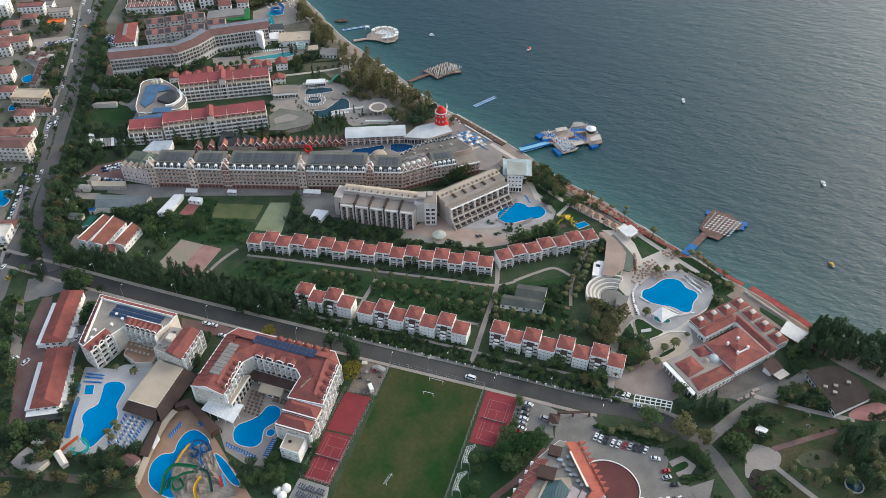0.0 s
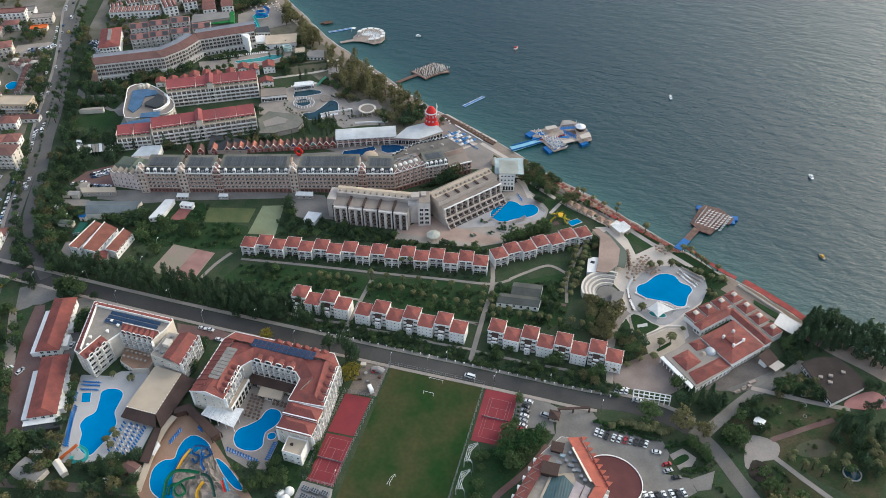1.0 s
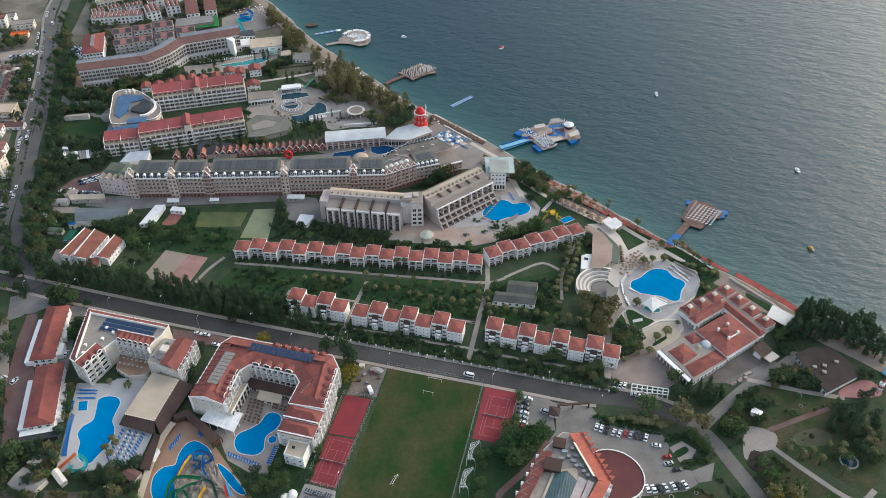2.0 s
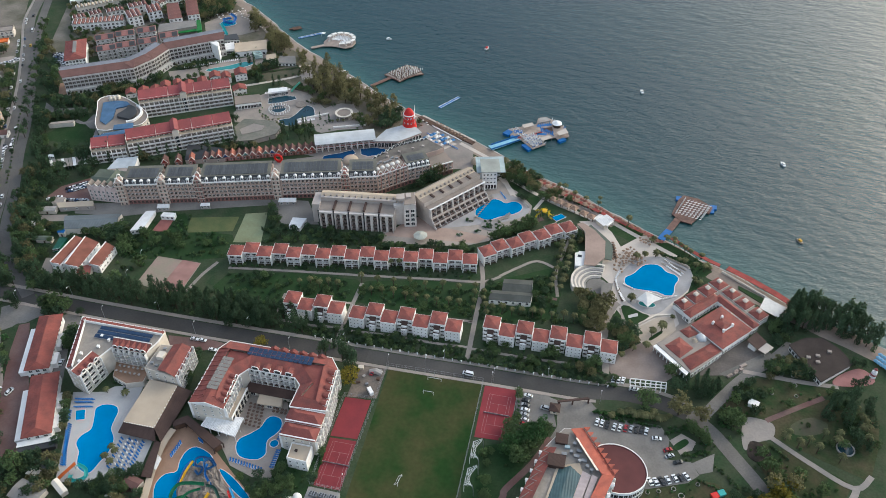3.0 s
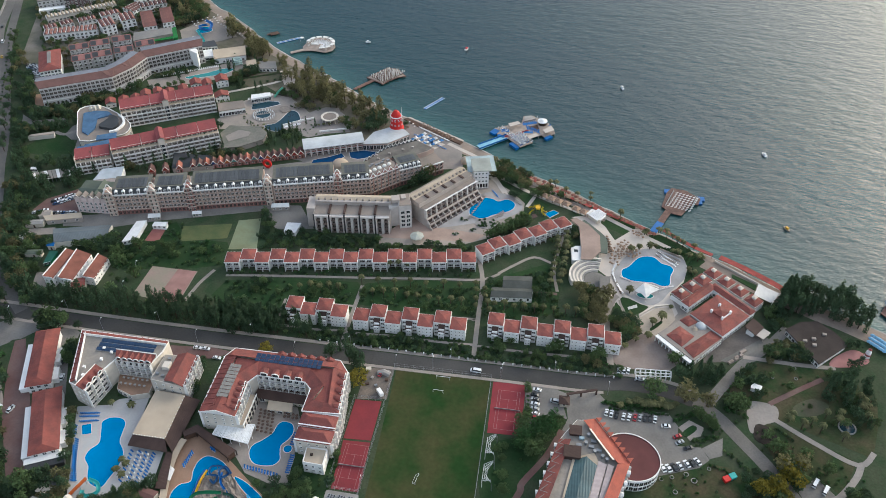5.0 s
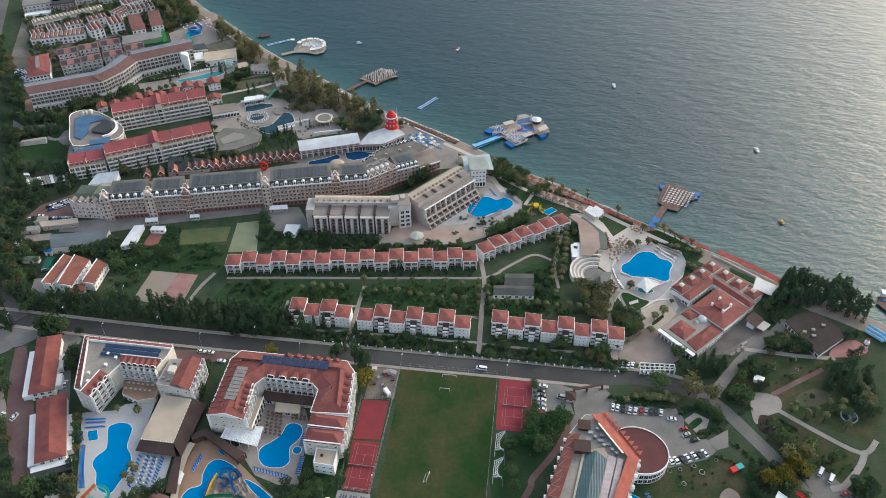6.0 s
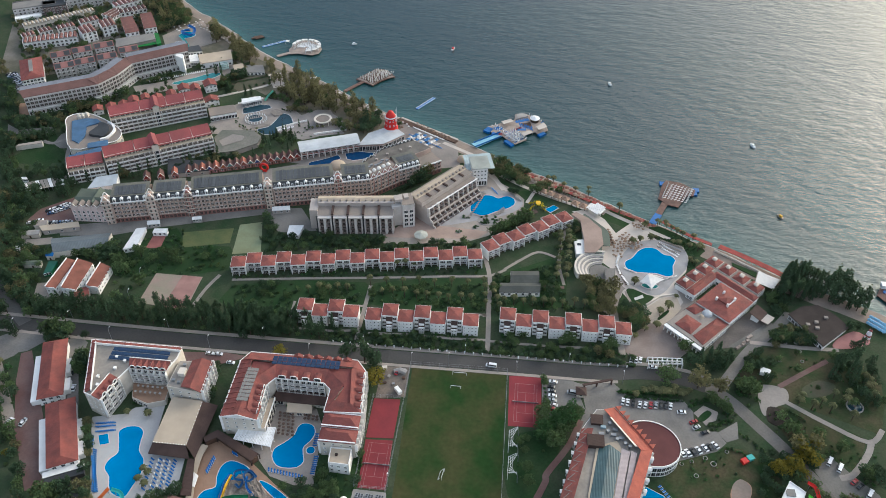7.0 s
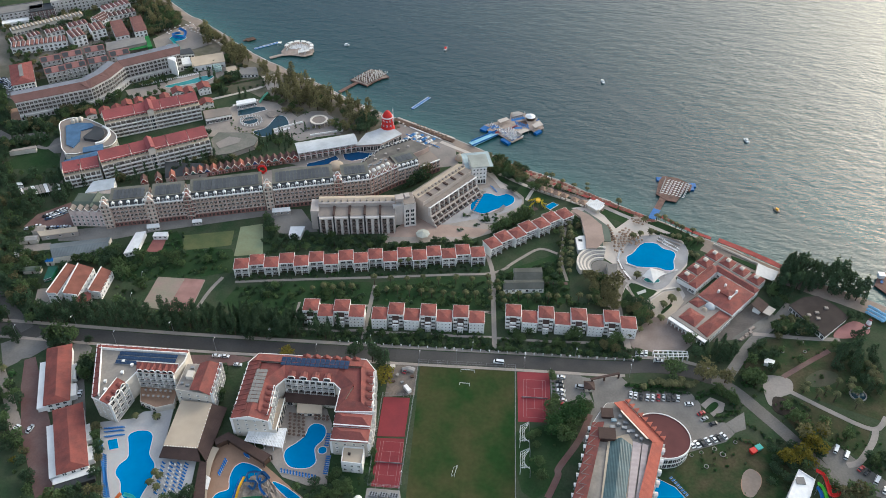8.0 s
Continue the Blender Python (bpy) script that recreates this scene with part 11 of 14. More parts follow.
for a, b, w in (((-229.2, 342.2), (-212.0, 355.6), 2.2), ((-85.3, 258.1), (-73.9, 275.9), 2.6)):
    bm = bmesh.new()
    prism(bm, band([a, b], w), -1.1, -0.5)
    th = solid("pontoon", bm, BLUE, "long blue floating pontoon with pale edges", "pontoon")
    for s in (-1, 1):
        bm = bmesh.new()
        prism(bm, band([a, b], 0.3, s * w * 0.42), -0.5, -0.3)
        part("edge_rail", bm, WHITEPAINT, th)
# jetty with a boat at the right
deck = [(202.5, 87.1), (206.7, 80.8), (211.2, 74.6), (218.4, 84.7), (211.8, 99.7), (208.2, 97.0)]
pier("dark pier with a white hut", deck, [(207.3, 74.3), (215.7, 65.9)], 4, PIERWOOD)
c = (208.1, 94.4)
solid("hut", boxes((-1.6, 1.6, -1.6, 1.6, 0, 2.4), (-1.9, 1.9, -1.9, 1.9, 2.4, 2.7)), WHITEPAINT, "small white hut on the pier", "hut", m=Matrix.Translation((*c, 0.36)))


def boat(x, y, turn, hull, deck_mat, length=6.5, label="small white motorboat at anchor"):
    bm = bmesh.new()
    w = length * 0.2
    secs = []
    for t, k, lift in ((-0.5, 0.8, 0), (-0.2, 1.0, 0), (0.15, 0.95, 0.05), (0.38, 0.5, 0.2), (0.5, 0.04, 0.35)):
        x0 = t * length
        secs.append([bm.verts.new((x0, s * w * k * f, z)) for s, f, z in ((-1, 1, 0.75 + lift), (-1, 0.75, -0.2), (1, 0.75, -0.2), (1, 1, 0.75 + lift))])
    for a, b in zip(secs, secs[1:]):
        for i in range(4):
            bm.faces.new((a[i], a[(i + 1) % 4], b[(i + 1) % 4], b[i]))
    bm.faces.new(secs[0])
    bm.faces.new(secs[-1][::-1])
    th = solid("boat", bm, hull, label, "boat", "boats at anchor", m=pose(x, y, -0.9, 0, 0, turn))
    part("cabin", boxes((-length * 0.25, length * 0.12, -w * 0.6, w * 0.6, 0.7, 1.7), (-length * 0.28, length * 0.16, -w * 0.7, w * 0.7, 1.7, 1.82)), deck_mat, th)
    part("windscreen", boxes((length * 0.12, length * 0.16, -w * 0.55, w * 0.55, 0.8, 1.6)), GLASS, th)


for q, turn, hull, top in (((-67.4, 357.7), 70, WHITEPAINT, REDPAINT), ((62.1, 313.2), 110, WHITEPAINT, FABRIC), ((159.7, 236.2), 115, WHITEPAINT, FABRIC), ((162.6, 155.2), 130, PALEWOOD, YELLOW), ((-152.4, 356.4), 10, WHITEPAINT, WHITEPAINT), ((207.6, 90.4), 60, WHITEPAINT, BLUE), ((164.9, 104.8), 70, REDPAINT, WHITEPAINT)):
    boat(*q, turn, hull, top, {YELLOW: 4.8}.get(top, 5.4 if top is not WHITEPAINT else 4.5))

# ---- beach rows ----
random.seed(21)
line = rounded([(115.7, 112.1), (127.9, 107.8), (142.7, 100.8), (150.9, 95.4)], 5, False)
bm = bmesh.new()
prism(bm, band([(118.5, 118.4), (131.2, 110.9), (144.3, 102.0), (151.1, 96.5)], 4.0), 2.0, 2.2)
for i in range(14):
    c = Vector((118.5, 118.4)).lerp(Vector((151.1, 96.5)), i / 13)
    tube(bm, [(c.x, c.y, -0.5), (c.x, c.y, 2.05)], 0.1, 5)
solid("beach_awning", bm, mat("red_awning", (0.30, 0.055, 0.045), 0.8, 0.2, 0.3, 1.5), "long red beach awning on posts", "awning")
bm = bmesh.new()
prism(bm, band([(86.4, 138.5), (98.1, 129.2), (107.1, 123.3), (114.2, 119.5)], 2.6), 2.0, 2.2)
for i in range(10):
    c = Vector((86.4, 138.5)).lerp(Vector((114.2, 119.5)), i / 9)
    tube(bm, [(c.x, c.y, -0.5), (c.x, c.y, 2.05)], 0.1, 5)
solid("beach_awning", bm, bpy.data.materials["red_awning"], "narrow red beach awning on posts", "awning")
solid("beach_wall", (lambda b: (prism(b, band([(115.7, 116.4), (125.5, 109.7), (138.6, 100.5), (148.7, 91.8)], 0.8), -0.2, 0.9), b)[1])(bmesh.new()), CREAM, "low cream wall along the beach restaurant", "wall", kind="structure")
slab("terrace", [(138.6, 100.5), (150.6, 94.4), (145.0, 87.0), (137.3, 94.3)], 0.15, CREAMDECK, "cream terrace corner by the beach", "terrace")
for k in range(11):
    a, b = Vector((-16.0, 191.0)).lerp(Vector((78.0, 137.0)), (k + 0.06) / 11), Vector((-16.0, 191.0)).lerp(Vector((78.0, 137.0)), (k + 0.94) / 11)
    bow = Vector((0.6, 0.9)) * -2.2 * math.sin(math.pi * (k + 0.5) / 11)
    a, b = a + bow, b + bow
    th = thing("beach_awning", "low rust red awning over a row of loungers", "awning", "rust red beach awnings", m=pose(a.x, a.y, 0, 0, 0, math.degrees(math.atan2((b - a).y, (b - a).x))))
    w = (b - a).length
    part("canvas", boxes((0, w, -1.3, 1.3, 1.7, 1.85)), bpy.data.materials["red_awning"], th)
    for x in (0.2, w / 2, w - 0.2):
        for y in (-1.1, 1.1):
            part("post", shared("awning_post", lambda: mesh_of(boxes((-0.07, 0.07, -0.07, 0.07, -0.6, 1.72)), "post")), TIMBER, th, "", pose(x, y, 0))
REDBROWN = mat("rust_thatch", (0.24, 0.10, 0.075), 0.9, 0.25, 0.5, 2.0)
THATCH = mat("straw_thatch", (0.27, 0.185, 0.13), 0.95, 0.25, 0.6, 2.5)
for a, b, n, m_, off in (((-20, 193), (24, 169.5), 14, REDBROWN, 0), ((24, 169.5), (82, 133), 24, REDBROWN, 0), ((-22, 189), (40, 157.5), 12, THATCH, 1)):
    parasols([tuple(Vector(a).lerp(Vector(b), (i + 0.5) / n) + Vector((random.uniform(-0.6, 0.6), random.uniform(-0.6, 0.6)))) for i in range(n)], m_, 1.5 if off == 0 else 2.2, -0.1)
parasols([tuple(Vector((-190, 300)).lerp(Vector((-85, 229)), (i + 0.5) / 34) + Vector((random.uniform(-1, 1), random.uniform(-1, 1)))) for i in range(34)], FABRIC, 0.8, -0.2)
parasols([tuple(Vector((-192, 296)).lerp(Vector((-90, 226.5)), (i + 0.5) / 30) + Vector((random.uniform(-1, 1), random.uniform(-1, 1)))) for i in range(30)], THATCH, 0.9, -0.1)
loungers((-84, 231), (-60, 217), 18, 60, WHITEPAINT)
for k in range(3):
    loungers((-86 + 5 * k, 221 - 3 * k), (-70 + 5 * k, 212 - 3 * k), 10, 60, BLUE if k != 1 else WHITEPAINT)
parasols(grid((-98.4, 201.0), (-79.7, 220.1), (-88.3, 195.3), 7, 3, 0.6, 8), FABRIC, 1.5)
parasols(grid((193.7, 69.4), (200.9, 62.8), (189.5, 61.8), 7, 3, 0.2, 9), mat("pale_blue_canvas", (0.12, 0.27, 0.42), 0.8, 0.1), 1.3, -0.2)
parasols(grid((202.1, 66.5), (212.5, 56.8), (196.7, 57.2), 8, 3, 0.2, 10), bpy.data.materials["pale_blue_canvas"], 1.3, -0.2)
for k in range(5):
    bm = boxes((-7, 7, -1.6, 1.6, 2.2, 2.4), (-6.5, -6.3, -1.4, -1.2, -0.4, 2.2), (6.3, 6.5, -1.4, -1.2, -0.4, 2.2), (-6.5, -6.3, 1.2, 1.4, -0.4, 2.2), (6.3, 6.5, 1.2, 1.4, -0.4, 2.2))
    c = Vector((-290.7, 372.6)).lerp(Vector((-255.6, 347.1)), k / 4)
    solid("beach_pergola", bm, PALEWOOD, "pale slatted beach pergola", "pergola", "beach pergolas", m=pose(c.x, c.y, 0, 0, 0, -45))
for c, w in (((-172.6, 290.1), 5), ((-209.0, 350.0), 3)):
    solid("beach_tent", boxes((-w / 2, w / 2, -w / 2, w / 2, 2.2, 2.4), (-w / 2, -w / 2 + 0.15, -w / 2, -w / 2 + 0.15, -0.4, 2.2), (w / 2 - 0.15, w / 2, w / 2 - 0.15, w / 2, -0.4, 2.2)), FABRIC, "white square beach sunshade", "sunshade", m=Matrix.Translation((*c, 0)))

# ---- pool furniture ----
loungers((-200.3, -48.0), (-191.7, -46.2), 9, 90, BLUE)
loungers((-198.4, -52.6), (-190.0, -50.5), 9, 90, BLUE)
loungers((-199.5, -54.4), (-197.5, -59.9), 5, 75, BLUE)
loungers((-194.9, -61.8), (-185.6, -84.1), 20, 80, BLUE)
loungers((-194.2, -65.9), (-184.3, -83.7), 16, 72, BLUE)
for a, b in (((-165.9, -63.4), (-164.0, -81.0)), ((-162.0, -63.1), (-160.2, -81.3)), ((-158.7, -63.2), (-156.3, -80.6)), ((-155.1, -63.2), (-154.1, -77.6))):
    loungers(a, b, 9, 62, BLUE, 1.1)
parasols(grid((-163.9, -64.5), (-155.8, -64.3), (-162.2, -79.5), 3, 7, 0.3, 19), FABRIC, 0.45)
loungers((-199.6, -49.9), (-191.2, -48.0), 9, 90, BLUE)
loungers((-111.5, -63.7), (-93.9, -66.0), 12, 15, BLUE)
loungers((-90.7, -53.8), (-90.4, -64.2), 9, 100, BLUE)
loungers((-138.8, -68.5), (-137.6, -59.8), 7, 40, BLUE)
loungers((-130.2, -56.6), (-127.3, -57.9), 3, 40, BLUE)
loungers((-92.9, -41.4), (-92.7, -49.2), 6, 95, BLUE)
loungers((66.9, -52.1), (73.6, -61.7), 8, 130, BLUE)
for a, b in (((81.7, 116.0), (94.2, 110.5)), ((82.8, 119.1), (95.3, 113.2)), ((84.3, 122.0), (96.4, 116.0))):
    loungers(a, b, 13, 45, PAVING)
loungers((-35.1, 129.8), (-26.3, 158.0), 14, 130, PAVING)
loungers((-21.0, 133.6), (-12.7, 140.1), 8, 10, PAVING)
loungers((-209.1, 227.4), (-193.3, 235.3), 12, 30, PAVING)
loungers((-202.3, 216.5), (-188.9, 222.1), 12, 30, PAVING)
loungers((-301.5, 272.4), (-262.3, 295.0), 30, 30, WHITEPAINT)
parasols(grid((-114.8, -31.5), (-106.1, -32.0), (-111.9, -45.5), 4, 7, 0.2, 11), BROWNFABRIC, 0.75)
parasols(grid((-102.3, -31.7), (-94.1, -32.2), (-101.7, -35.4), 4, 2, 0.2, 12), BROWNFABRIC, 0.8)
parasols(grid((58.8, 122.1), (68.9, 119.5), (59.1, 111.1), 6, 4, 1.2, 13), THATCH, 0.8)
parasols(grid((67.9, 136.4), (74.5, 134.2), (67.3, 130.5), 4, 2, 0.8, 14), THATCH, 0.85)
parasols(grid((53.4, 113.3), (60.6, 109.2), (52.3, 103.3), 3, 3, 0.8, 15), THATCH, 0.8)
parasols(grid((51.3, 127.5), (55.5, 112.6), (52.7, 128.9), 6, 1, 0.6, 16), THATCH, 0.9)
parasols(grid((-317.8, 364.2), (-296.1, 383.7), (-308.8, 354.6), 6, 3, 0.8, 17), FABRIC, 0.85)


def set_furniture():
    """The nearest stand as things of their own; those farther off, a few dots each, are joined."""
    near = lambda q: math.hypot(q[0] + 20, q[1] + 60)
    lounger = lounger_mesh()
    tinted, far = {}, {}
    for k, (x, y, turn, material, s) in enumerate(sorted(LOUNGERS, key=near)):
        m = Matrix.LocRotScale((x, y, 0.13), Euler((0, 0, radians(turn))), (s, s, s))
        if material not in tinted:
            tinted[material] = lounger.copy()
            tinted[material].materials.append(material)
            tinted[material].materials.append(WHITEPAINT if material in (BLUE, WHITEPAINT) else material)
        if k >= 190:
            far.setdefault(material, []).append(m)
            continue
        words = {BLUE: "blue sun lounger beside the pool", WHITEPAINT: "white sun lounger on the deck"}.get(material, "pale beige sun lounger on the deck")
        solid("sun_lounger", tinted[material], None, words, "sun lounger", "sun loungers", m=m)
    for material, places in far.items():
        solid("far_loungers", merged("far_loungers", tinted[material], places), None, "rows of small sun loungers by far pools", "sun loungers", kind="stuff")
    canopies, far = {}, {}
    for k, (x, y, z, material, r) in enumerate(sorted(PARASOLS, key=near)):
        key = (material, r)
        if key not in canopies:
            bm = bmesh.new()
            tube(bm, [(0, 0, 0), (0, 0, 2.3)], 0.05, 5)
            pole = mesh_of(bm, "parasol")
            pole.materials.append(STEEL)
            bm = bmesh.new()
            shut = r < 0.5
            rim = [bm.verts.new((r * math.cos(radians(45 * i)), r * math.sin(radians(45 * i)), 1.6 if shut else 1.95)) for i in range(8)]
            low = [bm.verts.new((v.co.x * (0.6 if shut else 1), v.co.y * (0.6 if shut else 1), 0.9 if shut else 1.8)) for v in rim]
            tip = bm.verts.new((0, 0, 2.9 if shut else 2.45))
            for i in range(8):
                bm.faces.new((rim[i - 1], rim[i], tip))
                bm.faces.new((low[i - 1], low[i], rim[i], rim[i - 1]))
            canopy = mesh_of(bm, "canopy")
            canopy.materials.append(material)
            canopies[key] = (pole, canopy)
        pole, canopy = canopies[key]
        m = Matrix.Translation((x, y, z))
        if k >= 190:
            far.setdefault(key, []).append(m)
            continue
        words = {FABRIC: "white canvas parasol", WHITEPAINT: "white parasol", THATCH: "straw thatched parasol", REDBROWN: "rust-coloured beach parasol", BROWNFABRIC: "brown canvas parasol over a table"}.get(material, "rust-coloured beach parasol")
        ob = solid("parasol", pole, None, ("closed " if r < 0.5 else "") + words + " on a post", "parasol", "parasols", m=m)
        part("canopy", canopy, None, ob)
    for key, places in far.items():
        ob = solid("far_parasols", merged("far_parasols", canopies[key][1], places), None, "crowded small parasols on far piers and beach", "parasols", kind="stuff")
        part("pole_layer", merged("pole_layer", canopies[key][0], places), None, ob)




# ---- aquapark slides and rocks ----
def flume(pts, r, material, label, legs=True):
    line = []
    p = [Vector(q) for q in pts]
    k = len(p)
    for i in range(k - 1):
        a, b, c, d = p[max(i - 1, 0)], p[i], p[i + 1], p[min(i + 2, k - 1)]
        for s in range(5):
            t = s / 5
            line.append(0.5 * (2 * b + (c - a) * t + (2 * a - 5 * b + 4 * c - d) * t * t + (3 * b - a - 3 * c + d) * t ** 3))
    line.append(p[-1])
    th = thing("water_slide", label, "water slide", m=Matrix.Translation((line[0].x, line[0].y, 0)))
    bm = bmesh.new()
    prev = None
    for i, q in enumerate(line):
        d = (line[min(i + 1, len(line) - 1)] - line[max(i - 1, 0)])
        d.z = 0
        d.normalize()
        side = Vector((-d.y, d.x, 0))
        ring = [bm.verts.new(q + side * r * math.cos(radians(a)) + Vector((0, 0, r * math.sin(radians(a)) + r))) for a in range(170, 371, 40)]
        ring += [bm.verts.new(q + side * r * 0.85 * math.cos(radians(a)) + Vector((0, 0, r * 0.85 * math.sin(radians(a)) + r))) for a in range(370, 169, -40)]
        if prev:
            for j in range(len(ring)):
                bm.faces.new((prev[j - 1], prev[j], ring[j], ring[j - 1]))
        prev = ring
    add(th, "chute", bm, material)
    if legs:
        for q in line[2::5]:
            if q.z > 0.8:
                bm = bmesh.new()
                tube(bm, [(q.x, q.y, -0.2), (q.x, q.y, q.z + 0.1)], 0.15, 6)
                add(th, "leg", bm, STEEL)
    return th


island = rounded([(-129.7, -78.0), (-126.0, -69.3), (-118.4, -66.8), (-113.7, -69.7), (-107.9, -76.3), (-97.7, -82.2), (-92.5, -86.4), (-101.6, -95.2), (-116.1, -98.0), (-125.2, -89.1)], 3)
random.seed(5)
bm = bmesh.new()
c0 = Vector(centre(island))
rings = []
for k, (f, z) in enumerate(((1.0, 0.1), (0.94, 0.9), (0.84, 0.7), (0.72, 1.4), (0.6, 1.1), (0.48, 1.9), (0.36, 1.4), (0.24, 2.2), (0.12, 1.8))):
    rings.append([bm.verts.new((*(c0 + (Vector(p) - c0) * f * random.uniform(0.93, 1.04)), z * random.uniform(0.4, 1.5))) for p in island])
for a, b in zip(rings, rings[1:]):
    for i in range(len(island)):
        bm.faces.new((a[i - 1], a[i], b[i], b[i - 1]))
bm.faces.new(rings[-1])
solid("rock_island", bm, ROCK, "artificial grey-brown rock island in the aquapark", "rock")
keep(island, 1)
flume([(*(-125.8, -69.7), 2.6), (*(-126.9, -74.5), 2.2), (*(-127.3, -79.4), 1.2), (*(-127.6, -82.1), 0.3)], 0.55, YELLOW, "straight yellow water slide")
flume([(*(-126.9, -69.6), 2.8), (*(-128.3, -73.8), 2.2), (*(-128.4, -79.2), 1.2), (*(-128.5, -81.9), 0.3)], 0.44, BLUE, "straight blue water slide")
flume([(*(-114.0, -70.8), 4.2), (*(-117.9, -67.7), 4.0), (*(-120.0, -70.1), 3.8), (*(-117.7, -73.1), 3.6), (*(-115.4, -70.2), 3.4), (*(-120.1, -67.4), 3.2), (*(-124.6, -68.3), 3.0), (*(-123.9, -71.9), 2.8), (*(-120.2, -72.3), 2.6), (*(-120.6, -75.6), 2.2), (*(-123.3, -73.8), 2.0)], 0.55, mat("navy_plastic", (0.02, 0.09, 0.22), 0.4, 0.1), "looping dark blue water slide")
flume([(*(-118.2, -70.6), 4.0), (*(-117.5, -75.1), 3.0), (*(-114.1, -78.3), 1.6), (*(-112.5, -79.8), 0.4)], 0.55, BLUE, "short blue water slide")
flume([(*(-114.6, -81.5), 5.0), (*(-121.1, -82.1), 4.6), (*(-126.1, -83.7), 4.0), (*(-127.5, -87.8), 3.0), (*(-126.4, -92.5), 1.4), (*(-125.5, -96.2), 0.3)], 0.81, GREEN, "wide dark green water slide")
flume([(*(-115.2, -83.8), 4.8), (*(-119.6, -86.2), 4.2), (*(-122.2, -90.6), 3.6), (*(-118.9, -93.6), 3.2), (*(-116.7, -90.9), 2.8), (*(-121.1, -87.7), 2.4), (*(-125.2, -89.1), 1.6), (*(-124.6, -92.9), 0.4)], 0.59, GREEN, "looping green water slide")
flume([(*(-113.5, -81.7), 5.0), (*(-109.5, -81.9), 4.4), (*(-106.0, -85.4), 3.0), (*(-103.6, -88.6), 1.8)], 0.67, mat("dark_green_plastic", (0.02, 0.07, 0.05), 0.45, 0.1), "dark green covered water slide")
flume([(*(-110.9, -84.4), 4.0), (*(-111.8, -87.8), 3.0), (*(-110.6, -91.4), 2.0), (*(-106.5, -94.9), 1.0)], 0.67, YELLOW, "curving yellow water slide")
flume([(*(-103.7, -81.1), 3.6), (*(-101.5, -83.9), 2.0), (*(-99.5, -86.3), 0.5)], 0.44, REDPAINT, "short red water slide")
flume([(*(-103.4, -79.5), 3.6), (*(-100.6, -82.6), 2.0), (*(-98.0, -85.5), 0.5)], 0.52, mat("sky_plastic", (0.08, 0.38, 0.62), 0.4, 0.1), "short sky blue water slide")
flume([(*(-177.8, -83.3), 3.4), (*(-179.2, -85.7), 2.6), (*(-181.1, -88.5), 1.6), (*(-182.9, -91.2), 0.4)], 0.8, ORANGE, "orange and yellow straight water slide")
flume([(*(-176.7, -83.7), 3.4), (*(-172.0, -84.7), 3.0), (*(-169.9, -88.1), 2.4), (*(-173.0, -90.7), 1.8), (*(-176.8, -90.3), 1.2), (*(-178.2, -87.5), 0.5)], 0.9, TURQ, "turquoise spiral water slide")
flume([(*(132.1, -47.3), 5.6), (*(135.3, -48.8), 4.6), (*(136.1, -53.6), 3.6), (*(136.7, -57.4), 2.6), (*(140.2, -56.6), 2.0), (*(141.8, -52.7), 1.4), (*(138.1, -52.3), 0.8)], 0.9, REDPAINT, "winding red water slide")
flume([(*(131.3, -53.5), 5.0), (*(133.4, -54.3), 3.6), (*(134.7, -57.2), 2.0), (*(135.1, -60.4), 0.6)], 0.8, mat("lime_plastic", (0.10, 0.42, 0.03), 0.4, 0.1), "bright green water slide")
flume([(*(130.2, -55.6), 5.0), (*(131.9, -56.8), 3.6), (*(132.6, -60.6), 2.0)], 0.8, BLUE, "straight blue water slide by the tower")
LEMON = mat("lemon_plastic", (0.55, 0.44, 0.02), 0.4, 0.1, 0.5, 2.0)
c = Vector((8.5, 145.4))
for k, (dx, dy, turn) in enumerate(((-4.5, 0, 20), (0.5, 2.5, 80), (2.5, -1.8, -30), (-2.0, -3.0, 140), (3.5, 1.0, 200), (-3.0, 2.0, 300))):
    r = radians(turn)
    flume([(c.x + dx + 4.6 * t * math.cos(r + 1.6 * t), c.y + dy + 4.0 * t * math.sin(r + 1.6 * t), 4.6 - 4.2 * t) for t in (0.1, 0.35, 0.6, 0.8, 1.0)], 0.55, LEMON, "small lemon-yellow water slide by the villas")
th = thing("slide_tower", "small green and yellow slide platform", "slide tower", m=pose(c.x, c.y, 0))
part("deck", boxes((-1.4, 1.4, -1.4, 1.4, 3.6, 3.8)), LEMON, th)
for x in (-1.2, 1.2):
    for y in (-1.2, 1.2):
        part("post", boxes((x - 0.1, x + 0.1, y - 0.1, y + 0.1, -0.2, 4.8)), GREEN, th)
part("roof", boxes((-1.5, 1.5, -1.5, 1.5, 4.8, 5.0)), YELLOW, th)

# ---- vehicles ----
CARPAINT = {n: mat("car_" + n, c, 0.3, 0.03, spec=0.5, each=0.0) for n, c in (("white", (0.70, 0.71, 0.72)), ("silver", (0.36, 0.38, 0.40)), ("black", (0.025, 0.027, 0.03)), ("red", (0.32, 0.02, 0.025)), ("blue", (0.04, 0.09, 0.20)), ("yellow", (0.55, 0.36, 0.02)))}
CARS = {}


